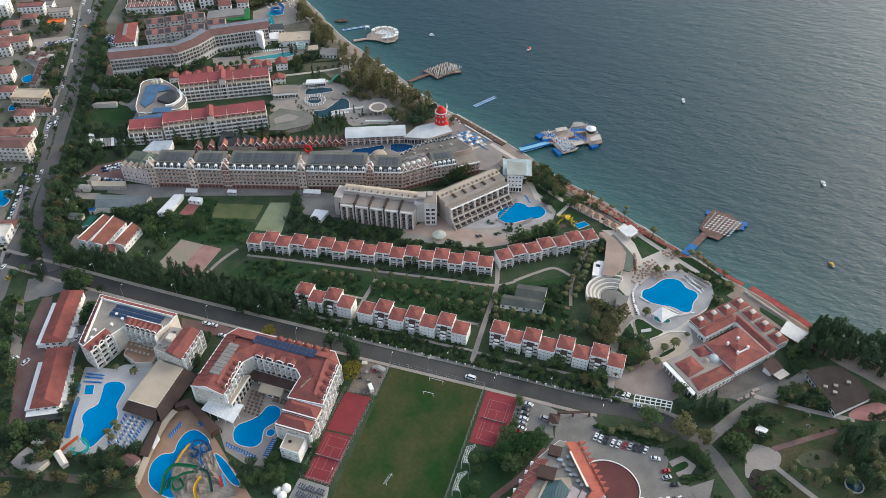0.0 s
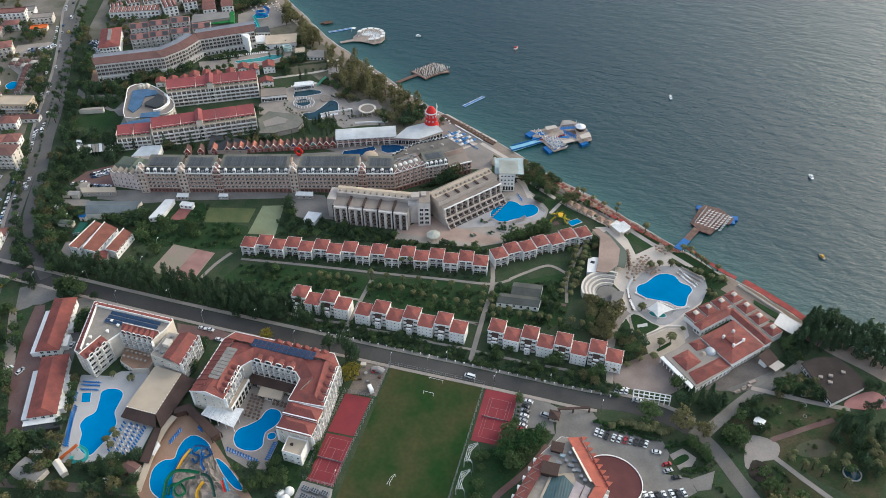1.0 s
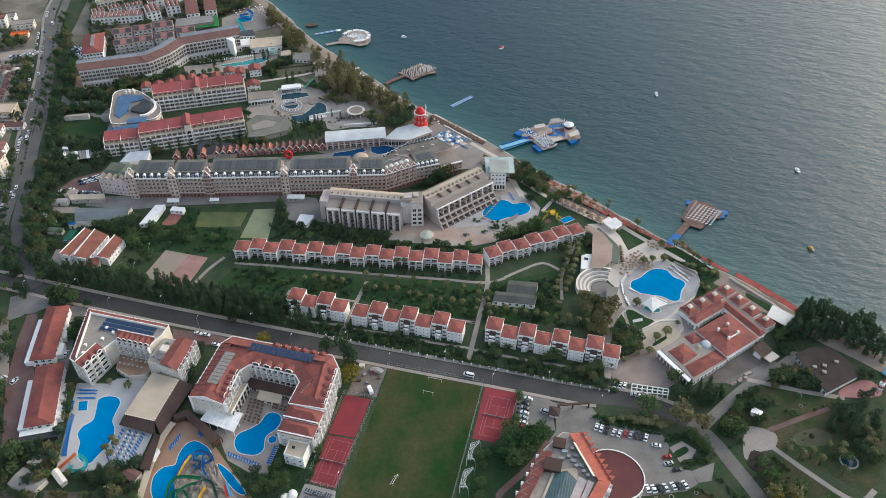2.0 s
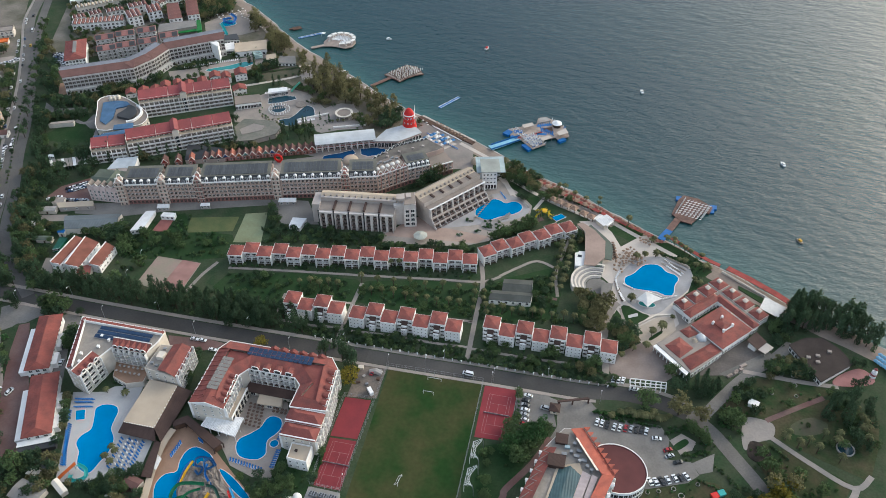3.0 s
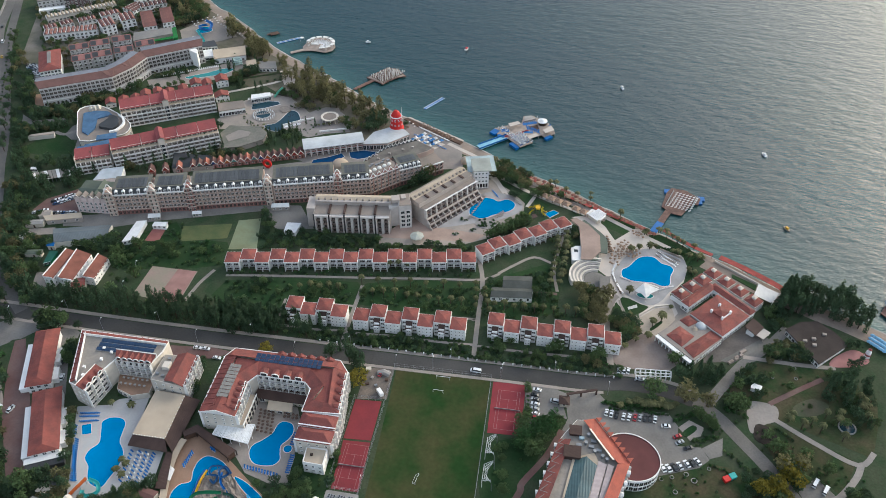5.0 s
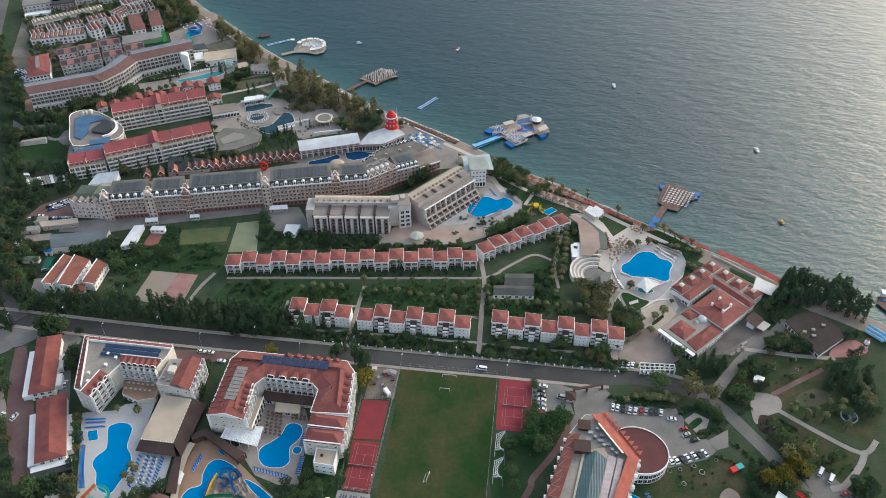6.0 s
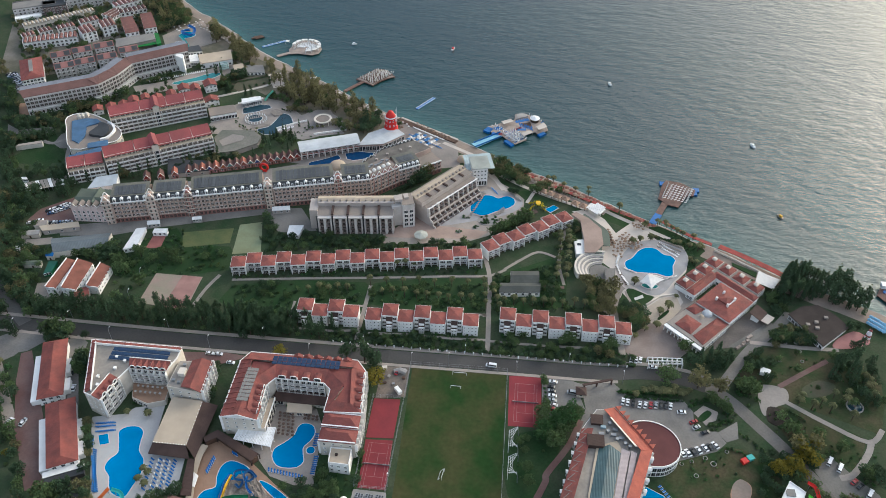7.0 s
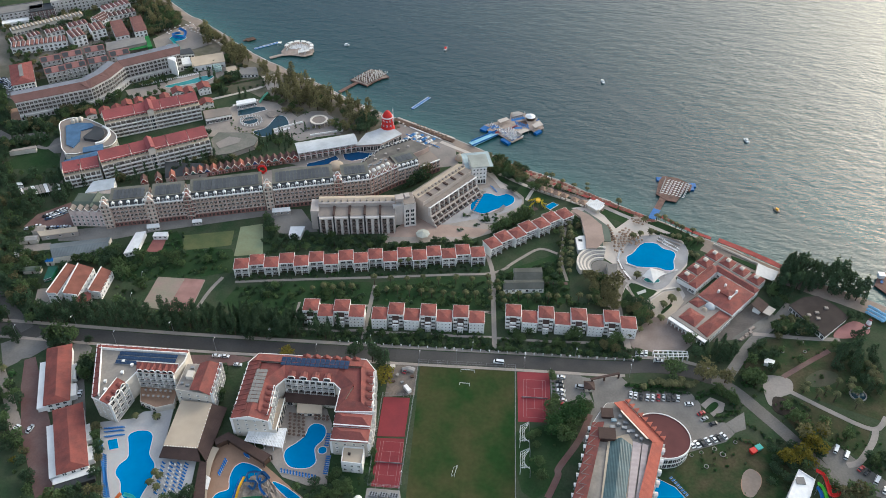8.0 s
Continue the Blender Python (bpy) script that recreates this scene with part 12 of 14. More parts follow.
def car_parts(kind):
    """A car's body, glazing and wheel."""
    bm = bmesh.new()
    if kind == "car":
        L, prof = 4.4, ((-2.2, 0.45, 0.75), (-2.15, 0.3, 0.92), (-1.3, 0.28, 0.98), (-0.75, 0.28, 1.0), (0.75, 0.28, 0.98), (1.7, 0.28, 0.86), (2.15, 0.32, 0.72), (2.2, 0.45, 0.62))
        roof = ((-1.75, 0.95), (-1.05, 1.45), (0.35, 1.46), (1.1, 0.97))
    else:
        L, prof = 5.6, ((-2.8, 0.4, 1.2), (-2.75, 0.35, 1.25), (1.6, 0.35, 1.25), (2.5, 0.35, 1.1), (2.8, 0.5, 0.9))
        roof = ((-2.75, 1.2), (-2.7, 2.15), (1.3, 2.15), (2.1, 1.2))
    w = 0.88 if kind == "car" else 0.98
    secs = [[bm.verts.new((x, s * w * (0.93 if abs(x) > L / 2 - 0.1 else 1), z)) for s, z in ((-1, lo), (1, lo), (1, hi), (-1, hi))] for x, lo, hi in prof]
    for a, b in zip(secs, secs[1:]):
        for i in range(4):
            bm.faces.new((a[i - 1], a[i], b[i], b[i - 1]))
    bm.faces.new(secs[0][::-1])
    bm.faces.new(secs[-1])
    (x0, z0), (x1, z1), (x2, z2), (x3, z3) = roof
    top = [bm.verts.new(p) for p in ((x1, -w * 0.78, z1), (x2, -w * 0.78, z2), (x2, w * 0.78, z2), (x1, w * 0.78, z1), (x1, -w * 0.78, z1 - 0.08), (x2, -w * 0.78, z2 - 0.08), (x2, w * 0.78, z2 - 0.08), (x1, w * 0.78, z1 - 0.08))]
    for q in ((0, 1, 2, 3), (7, 6, 5, 4), (0, 4, 5, 1), (1, 5, 6, 2), (2, 6, 7, 3), (3, 7, 4, 0)):
        bm.faces.new([top[i] for i in q])
    body = mesh_of(bm, "body")
    bm = bmesh.new()
    lo = [bm.verts.new(p) for p in ((x0, -w * 0.95, z0), (x3, -w * 0.95, z3), (x3, w * 0.95, z3), (x0, w * 0.95, z0))]
    hi = [bm.verts.new(p) for p in ((x1, -w * 0.77, z1 - 0.05), (x2, -w * 0.77, z2 - 0.05), (x2, w * 0.77, z2 - 0.05), (x1, w * 0.77, z1 - 0.05))]
    for i in range(4):
        bm.faces.new((lo[i - 1], lo[i], hi[i], hi[i - 1]))
    bm.faces.new(hi)
    bm.faces.new(lo[::-1])
    glazing = mesh_of(bm, "glazing")
    glazing.materials.append(GLASS)
    bm = bmesh.new()
    tube(bm, [(0, -0.11, 0), (0, 0.11, 0)], 0.32, 10)
    wheel = mesh_of(bm, "wheel")
    wheel.materials.append(TYRE)
    return body, glazing, wheel, L, w


def car(x, y, turn, paint="white", kind="car", z=0.08):
    if kind not in CARS:
        CARS[kind] = car_parts(kind)
    key = (kind, paint)
    body, glazing, wheel, L, w = CARS[kind]
    if key not in CARS:
        CARS[key] = body.copy()
        CARS[key].materials.append(CARPAINT[paint])
    word = "car" if kind == "car" else "van"
    th = thing(word, "parked %s %s on the asphalt" % (paint, "saloon car" if kind == "car" else "delivery van"), word, "parked cars", m=pose(x, y, z, 0, 0, turn))
    part("body", CARS[key], None, th)
    part("glazing", glazing, None, th)
    spots = [pose(sx * L, sy * (w - 0.08), 0.32) for sx in (-0.31, 0.31) for sy in (-1, 1)]
    if x < -225:
        part("wheel_set", shared(("wheel_set", kind), lambda: merged("wheel_set", wheel, spots)), None, th)
    else:
        for m in spots:
            part("wheel", wheel, None, th, "", m)


rng = random.Random(12)
SOME = ["white", "white", "white", "silver", "black", "silver", "white", "blue"]
row = [(53.7, -5.8), (56.0, -6.2), (58.6, -6.8), (61.9, -6.9), (64.6, -6.9), (67.3, -6.7), (69.8, -6.4), (72.2, -6.4), (74.7, -6.2), (77.0, -6.2)]
for q, col in zip(row, ("white", "white", "black", "white", "white", "red", "silver", "black", "black", "white")):
    car(*q, 80 + rng.uniform(-3, 3), col)
for q, col, turn in (((82.0, -9.3), "white", 5), ((87.1, -14.6), "red", 30), ((88.1, -17.8), "silver", 35), ((91.9, -20.4), "black", 25), ((79.7, -33.5), "white", 120), ((82.3, -33.0), "white", 120), ((85.0, -32.3), "black", 120), ((79.5, -33.5), "white", 115), ((82.1, -33.1), "white", 115), ((84.6, -32.0), "black", 118), ((87.4, -31.0), "white", 118), ((90.6, -29.4), "white", 122), ((92.9, -28.6), "black", 125), ((95.6, -27.3), "white", 128)):
    car(*q, turn + rng.uniform(-3, 3), col)
for q, col in (((18.7, -3.4), "black"), ((18.8, -6.2), "white"), ((18.9, -9.1), "silver"), ((19.2, -12.0), "white"), ((18.7, -14.6), "red"), ((19.1, 2.7), "white"), ((18.3, -0.7), "black"), ((18.6, -3.3), "silver")):
    car(*q, 170 + rng.uniform(-3, 3), col)
car(*(28.7, -3.3), 172, "silver", "van")
car(*(-13.0, 9.9), 175, "white", "van")
for q in ((59.7, 22.3), (62.1, 22.3), (64.4, 22.6)):
    car(*q, 80, "white")
car(*(70.4, 18.2), 0, "white")
for q, col, turn, kind in (((147.5, -30.4), "white", 60, "van"), ((151.4, -33.5), "white", 60, "van"), ((155.9, -40.4), "red", 40, "car"), ((158.1, -42.4), "black", 40, "car"), ((161.3, -46.1), "white", 55, "van"), ((163.2, -51.3), "white", 60, "car")):
    car(*q, turn, col, kind)
for q, col in (((-160.6, 1.7), "white"), ((-155.9, 1.8), "white"), ((-147.8, -3.3), "white"), ((-221.1, -28.4), "white"), ((-227.1, -19.2), "black"), ((-221.5, -28.4), "white")):
    car(*q, 0 if q[1] > -20 else 100, col)
for q, col in (((-236.1, -50.7), "silver"), ((-242.4, -51.5), "white"), ((-242.9, -51.3), "white"), ((-235.8, -51.6), "white"), ((-288.7, -1.7), "yellow")):
    car(*q, 75, col)
for i in range(18):
    q = Vector((-319.7, 43.5)).lerp(Vector((-354.4, 110.0)), (i + rng.uniform(0.2, 0.8)) / 18)
    d = 120
    car(q.x - 5.2 + rng.uniform(-0.3, 0.3), q.y - 2.6, d + rng.uniform(-2, 2), rng.choice(SOME))
for i in range(14):
    q = Vector((-376.9, 151.3)).lerp(Vector((-460.3, 291.5)), (i + rng.uniform(0.1, 0.9)) / 14)
    car(q.x - 3.8, q.y - 2.0, 118 + rng.uniform(-2, 2), rng.choice(SOME))
for q in ((-338.6, 84.0), (-369.4, 142.8), (-372.3, 140.5), (-446.6, 280.1), (-461.3, 305.3)):
    car(*q, 118, rng.choice(("white", "yellow", "white")), rng.choice(("car", "van")))
for q in grid((-303.7, 107.4), (-294.1, 116.2), (-297.9, 102.5), 8, 2, 0.3, 30) + grid((-300.1, 96.2), (-283.8, 99.2), (-297.3, 93.4), 9, 1, 0.3, 31) + grid((-309.9, 94.2), (-302.7, 98.7), (-307.3, 91.8), 3, 1, 0.3, 33):
    car(*q, 25 + rng.uniform(-4, 4), rng.choice(SOME))
for q in grid((-418.3, 269.9), (-414.0, 275.0), (-406.3, 257.3), 3, 6, 0.3, 32) + grid((-445.8, 254.0), (-446.0, 259.5), (-442.7, 251.3), 3, 1, 0.3, 34):
    car(*q, 30 + rng.uniform(-4, 4), rng.choice(SOME))
for q in ((-365.3, 83.3), (-363.2, 84.5), (-360.0, 86.2), (-298.2, 5.0), (-302.5, 14.0)):
    car(*q, 100, rng.choice(SOME))

# ---- sports details ----
def painted_line(a, b, w=0.16, z=0.105):
    bm = bmesh.new()
    prism(bm, band([a, b], w), z - 0.01, z + 0.008)
    return bm


def tennis_lines(m, net=True):
    rows = [((0, 0), (10.97, 0)), ((0, -23.77), (10.97, -23.77)), ((0, 0), (0, -23.77)), ((10.97, 0), (10.97, -23.77)), ((1.37, 0), (1.37, -23.77)), ((9.6, 0), (9.6, -23.77)), ((1.37, -5.49), (9.6, -5.49)), ((1.37, -18.29), (9.6, -18.29)), ((5.485, -5.49), (5.485, -18.29))]
    for a, b in rows:
        solid("court_line", painted_line(a, b, 0.14), LINEWHITE, "thin pale painted tennis court line", "court line", kind="structure", m=m)
    if net:
        th = thing("tennis_net", "grey tennis net between two posts", "net", m=m)
        part("net", boxes((-0.9, 11.87, -11.9, -11.87, 0.15, 1.0)), STEEL, th)
        part("tape", boxes((-0.9, 11.87, -11.91, -11.86, 1.0, 1.06)), WHITEPAINT, th)
        for x in (-0.9, 11.87):
            part("post", boxes((x - 0.05, x + 0.05, -11.94, -11.84, 0, 1.1)), STEEL, th)


tennis_lines(Matrix.Identity(4))
tennis_lines(Matrix.Translation((-67.6, -43.6, 0)))


def goal(x, y, turn, w=6.0):
    th = thing("goal", "white football goal on the worn pitch", "goal", "football goals", m=pose(x, y, 0.08, 0, 0, turn))
    for sx in (-1, 1):
        bm = bmesh.new()
        tube(bm, [(sx * w / 2, 0, 0), (sx * w / 2, 0, 2.2)], 0.09, 6)
        part("post", bm, WHITEPAINT, th)
        bm = bmesh.new()
        tube(bm, [(sx * w / 2, 0, 2.2), (sx * w / 2, 1.6, 0)], 0.06, 6)
        part("stay", bm, WHITEPAINT, th)
    bm = bmesh.new()
    tube(bm, [(-w / 2, 0, 2.2), (w / 2, 0, 2.2)], 0.09, 6)
    part("crossbar", bm, WHITEPAINT, th)
    bm = bmesh.new()
    tube(bm, [(-w / 2, 1.6, 0.06), (w / 2, 1.6, 0.06)], 0.06, 6)
    part("ground_bar", bm, WHITEPAINT, th)


goal(*(-28.8, 2.1), 0, 7.0)
goal(*(-29.9, -6.8), 0, 5.0)
goal(*(-30.9, -57.9), 80, 5.0)


def fence(a, b, h=3.0, step=3.0, label="tall wire mesh court fence on steel posts", rails=3, material=None):
    d = (Vector(b) - Vector(a))
    n = max(1, round(d.length / step))
    m, length = facing(a, b)
    th = thing("fence", label, "fence", m=m)
    post = shared(("fence_post", h), lambda: mesh_of(boxes((-0.06, 0.06, -0.06, 0.06, 0, h)), "post"))
    for i in range(n + 1):
        part("post", post, material or STEEL, th, "", pose(length * i / n, 0, 0))
    for k in range(rails):
        part("rail", boxes((0, length, -0.03, 0.03, h * (k + 1) / rails - 0.06, h * (k + 1) / rails)), material or STEEL, th)


fence((-54.5, 4.8), (-4.5, 5.6), 4.5, 5)
fence((-55.6, -72), (-54.4, 4.8), 4.0, 4)
fence((-3.4, -85), (-4.4, 5.4), 4.5, 4)
fence((-70.2, -68.5), (-70.2, -17), 3.5, 4)
fence((13.8, -26.5), (13.6, 5.8), 3.5, 4)
fence((-70, -68.6), (-56, -68.6), 3.0, 3.5)
fence((-70, -17), (-56.5, -16.4), 3.0, 3.5)
for p in ((0.6, -37.5), (0.9, -52.1)):
    th = thing("stand_frame", "white steel stand frame with two masts and stays", "steel frame", "stand frames", m=pose(*p, 0))
    for y in (-5.6, 5.6):
        bm = bmesh.new()
        tube(bm, [(2.2, y, -0.2), (2.0, y, 5.0), (1.4, y * 0.92, 8.2)], 0.2, 6, taper=0.14)
        part("mast", bm, STEEL, th)
        for k in range(4):
            bm = bmesh.new()
            tube(bm, [(1.5, y * 0.93, 7.8 - 0.5 * k), (-2.4 + 0.3 * k, y * (0.75 - 0.24 * k), 5.4 - 0.2 * k)], 0.1, 5)
            part("stay", bm, WHITEPAINT, th)
    for x in (-2.4, -1.5, -0.6):
        bm = bmesh.new()
        tube(bm, [(x, -4.6, 5.3), (x, 4.6, 5.3)], 0.09, 5)
        part("rail", bm, WHITEPAINT, th)
    for y in (-4.4, 0, 4.4):
        part("post", boxes((-2.5, -2.3, y - 0.1, y + 0.1, -0.2, 5.3)), WHITEPAINT, th)
# cooling units beside the lower court
yard = [(-70.4, -79.9), (-70.4, -69.1), (-55.4, -69.4), (-53.7, -76.6), (-61.3, -82.4)]
slab("plant_yard", yard, 0.15, CONCRETE, "concrete yard with cooling units", "yard")
a, b, c = Vector((-69.5, -71.1)), Vector((-55.7, -71.1)), Vector((-67.7, -79.0))
for i in range(3):
    for j in range(2):
        p = a + (b - a) * ((i + 0.5) / 3) + (c - a) * ((j + 0.5) / 2)
        th = thing("cooling_unit", "grey rooftop-style cooling unit with round fans", "cooling unit", "cooling units", m=pose(p.x, p.y, 0.15, 0, 0, -8))
        part("body", boxes((-2.0, 2.0, -1.1, 1.1, 0, 1.8)), STEEL, th)
        for x in (-1.2, 0, 1.2):
            for y in (-0.5, 0.5):
                bm = bmesh.new()
                tube(bm, [(x, y, 1.8), (x, y, 1.95)], 0.42, 10)
                part("fan", bm, SLATE, th)
for q, r, m_ in (((-77.2, -78.1), 2.4, FABRIC), ((-73.3, -76.3), 2.3, FABRIC), ((-73.4, -80.3), 2.2, FABRIC), ((-78.8, -78.1), 1.6, REDPAINT), ((-155.4, -94.6), 2.0, FABRIC)):
    bm = bmesh.new()
    for k in range(5):
        tube(bm, [(0, 0, 0.9 + r * math.sin(radians(18 * k))), (0, 0, 0.9 + r * math.sin(radians(18 * (k + 1))))], r * math.cos(radians(18 * k)), 14, taper=max(0.05, r * math.cos(radians(18 * (k + 1)))))
    tube(bm, [(0, 0, -0.1), (0, 0, 0.95)], r * 0.9, 14)
    solid("dome_tent", bm, m_, "round white dome tent in the garden" if m_ is FABRIC else "round red dome tent in the garden", "tent", m=Matrix.Translation((*q, 0)))


# ---- street furniture ----
def lamp(x, y, turn, h=8.0):
    th = thing("street_lamp", "tall grey street lamp beside the road", "street lamp", "street lamps", m=pose(x, y, 0.1, 0, 0, turn))
    bm = shared("lamp_pole", lambda: (lambda b: (tube(b, [(0, 0, 0), (0, 0, 7.6), (0, 0.3, 8.0), (0, 1.6, 8.2)], 0.1, 6, taper=0.06), mesh_of(b, "pole"))[1])(bmesh.new()))
    part("pole", bm, STEEL, th)
    part("head", shared("lamp_head", lambda: mesh_of(boxes((-0.2, 0.2, 1.4, 2.2, 8.1, 8.28)), "head")), WHITEPAINT, th)


for i in range(13):
    lamp(-270 + 27 * i, 17.4 if i % 2 else 5.6, 180 if i % 2 else 0)
for q in ((-35.0, 7.8), (0.5, 8.1), (-217.4, 34.3), (-217.7, 51.7), (-55.1, -66.4)):
    lamp(*q, 0)
pillar = shared("wall_pillar", lambda: mesh_of(boxes((-0.25, 0.25, -0.25, 0.25, 0, 1.3), (-0.32, 0.32, -0.32, 0.32, 1.3, 1.42)), "pillar"))
th = thing("garden_fence", "low garden fence with white pillars along the road", "fence", m=Matrix.Translation((-20, 17, 0)))
for i in range(34):
    part("pillar", pillar, WHITEPAINT, th, "", pose(-78 + 4.7 * i, 0.1, 0))
part("rail", boxes((-78, 77, 0.05, 0.15, 0.5, 0.58)), STEEL, th)
# park bits
c = (168.1, 4.1)
th = thing("fountain", "round park fountain with a pale rim", "fountain", m=Matrix.Translation((*c, 0)))
bm = bmesh.new()
ring, inner = disc(0, 0, 4.2, 4.2, 26), disc(0, 0, 3.6, 3.6, 26)
for i in range(26):
    j = (i + 1) % 26
    prism(bm, [ring[i], ring[j], inner[j], inner[i]], -0.1, 0.6)
part("rim", bm, CONCRETE, th)
bm = bmesh.new()
prism(bm, inner, -0.1, 0.3)
part("water", bm, POOLDARK, th)
bm = bmesh.new()
tube(bm, [(0, 0, 0), (0, 0, 1.4)], 0.8, 8, taper=0.3)
part("centrepiece", bm, ROCK, th)
for q, r in (((136.0, 43.5), 1.0), ((142.6, 44.0), 1.4), ((148.5, 44.7), 1.4), ((148.7, 38.5), 1.6), ((137.1, 30.5), 1.0), ((148.8, 31.5), 1.2), ((78.7, -39.2), 1.2), ((83.6, -37.4), 1.2), ((90.1, -34.8), 1.4), ((93.5, -37.6), 1.8), ((84.7, -44.9), 1.4), ((100.7, -30.1), 1.2)):
    bm = bmesh.new()
    ring, inner = disc(0, 0, r * 0.8, n=16), disc(0, 0, r * 0.62, n=16)
    for i in range(16):
        j = (i + 1) % 16
        prism(bm, [ring[i], ring[j], inner[j], inner[i]], -0.1, 0.35)
    solid("tree_ring", bm, CONCRETE, "round pale kerb ring on the lawn", "kerb ring", "kerb rings", m=Matrix.Translation((*q, 0)))
    plant("bush", q[0], q[1], 0.6)
slab("sand_patch", rounded([(100.2, -48.8), (104.5, -44.4), (108.2, -47.1), (108.0, -52.1), (103.1, -59.3), (99.3, -57.7)], 3), 0.05, SAND, "sandy play patch on the lawn", "sand")
slab("terrace", [(88.5, -8.7), (94.2, -4.0), (100.1, -7.0), (98.3, -12.3), (92.5, -14.9)], 0.12, PAVING, "paved island with planting", "island")
for q, m_ in (((107.9, -35.0), REDPAINT), ((110.8, -33.0), TURQ), ((105.2, -6.0), GREEN)):
    solid("play_house", boxes((-1.4, 1.4, -1.2, 1.2, 0, 1.5), (-1.6, 1.6, -1.4, 1.4, 1.5, 1.8)), m_, "small coloured play house on the lawn", "play house", m=pose(*q, 0, 0, 0, 30))
solid("garden_shed", boxes((-2.2, 2.2, -1.6, 1.6, 0, 2.4), (-2.5, 2.5, -1.9, 1.9, 2.4, 2.6)), WHITE, "small white garden shed in the park", "shed", m=pose(*(127.4, 20.7), 0, 0, 0, -20))
solid("rubble_heap", (lambda b: (tube(b, [(-3, 0, 0), (0, 0.5, 1.0), (3, 0, 0)], 1.6, 7), b)[1])(bmesh.new()), CONCRETE, "heap of pale rubble in the yard", "rubble", m=Matrix.Translation((*(-59.3, 0.6), 0)))
solid("container", boxes((-2.2, 2.2, -1.0, 1.0, 0.1, 2.2)), WHITE, "white site container in the yard", "container", m=pose(*(-58.4, -12.1), 0, 0, 0, 130))
for q in grid((115.2, 36.3), (125.4, 47.6), (116.5, 35.1), 7, 1, 0.6, 40):
    solid("crate", boxes((-1.0, 1.0, -0.7, 0.7, 0.05, 1.1)), PALEWOOD, "pale crate stacked in the service yard", "crate", "crates", m=pose(*q, 0, 0, 0, 40))

# ---- more planting along the avenue, between the hotels and in the park ----
for a, b in (((-345.0, 102.0), (-370.5, 147.5)), ((-370.5, 147.5), (-400.0, 202.0)), ((-400.0, 202.0), (-430.0, 258.0)), ((-430.0, 258.0), (-470.0, 332.0))):
    line_of(a, b, 12, ["darkbush", "shrub", "darkbush"], 0.85, 0.4)
    line_of(a, b, 2, ["leafy", "dark"], 0.55, 0.5)
line_of((-363.0, 147.0), (-460.0, 326.0), 14, ["dark", "leafy", "pine", "dark"], 0.95, 1.2)
line_of((-311.6, 37.2), (-368.1, 127.9), 14, ["leafy", "dark"], 0.8, 0.8)
grove([(-395.6, 231.0), (-371.4, 214.6), (-337.2, 215.1), (-326.9, 198.3), (-334.1, 192.7), (-346.8, 184.3), (-365.9, 173.1)], 34, ["dark", "leafy", "olive", "cypress", "darkbush"], 3.2, (0.6, 1.0), 201)
grove([(-328.0, 237.2), (-344.2, 227.6), (-346.3, 219.5), (-324.1, 228.1)], 12, ["leafy", "dark", "olive"], 3.0, (0.8, 1.1), 202)
for q in ((-355.1, 178.8), (-362.3, 187.7), (-356.8, 190.7), (-265.1, 170.6), (-260.5, 168.8), (-224.1, 185.9), (-249.9, 165.3), (-264.2, 166.2), (-220.8, 181.5), (-179.5, 206.7), (-175.4, 209.5), (-287.1, 272.2), (-282.7, 277.1), (-252.6, 290.5), (-248.6, 292.4), (-233.8, 265.5), (-219.2, 261.1), (-215.2, 262.9), (-218.2, 186.4)):
    plant("cypress", *q, 0.95)
grove([(-225.9, 191.6), (-199.9, 178.8), (-202.0, 167.3), (-230.1, 164.8), (-234.9, 175.6)], 26, ["olive", "dark", "darkbush"], 3.0, (0.6, 0.9), 203)
grove([(-192.2, 210.5), (-179.8, 216.6), (-165.4, 208.0), (-164.1, 196.0), (-185.2, 194.1)], 14, ["cypress", "cypress", "leafy"], 2.8, (0.55, 0.8), 204)
grove([(-240.1, 239.8), (-217.5, 236.5), (-216.0, 226.1), (-231.8, 222.1)], 26, ["darkbush", "bush", "leafy"], 1.8, (0.7, 1.1), 205)
grove([(-247.6, 278.9), (-226.3, 289.8), (-223.9, 281.0), (-232.3, 262.8), (-241.8, 264.8)], 22, ["leafy", "dark", "darkbush"], 2.4, (0.6, 0.9), 206)
grove([(-311.0, 273.0), (-259.5, 292.9), (-255.3, 284.1), (-296.9, 259.7)], 40, ["bush", "darkbush", "fanpalm", "leafy"], 2.0, (0.6, 0.9), 207)
grove([(-343.6, 404.4), (-326.5, 406.1), (-295.8, 381.7), (-292.8, 367.1), (-308.8, 354.8), (-325.8, 360.4)], 24, ["leafy", "dark", "olive"], 3.4, (0.8, 1.2), 208)
grove([(-285.1, 353.4), (-275.3, 370.6), (-268.1, 355.0), (-275.9, 340.3)], 14, ["dark", "olive"], 3.0, (0.9, 1.2), 209)
line_of((-270.0, 296.6), (-241.6, 316.7), 18, ["darkbush", "leafy", "dark"], 0.7, 0.8)
grove([(-319.9, 27.0), (-305.1, 43.0), (-254.5, 9.7), (-294.1, -3.0)], 20, ["dark", "leafy", "shrub"], 3.6, (0.7, 1.1), 210)
th = thing("long_canopy", "long low canopy with pale striped roof sheets", "canopy", m=Matrix.Translation((-314, 131.5, 0)))
ca, cb, cc, cd = [Vector(q) for q in ((-330.4, 129.4), (-305.6, 141.5), (-299.9, 132.6), (-323.0, 121.4))]
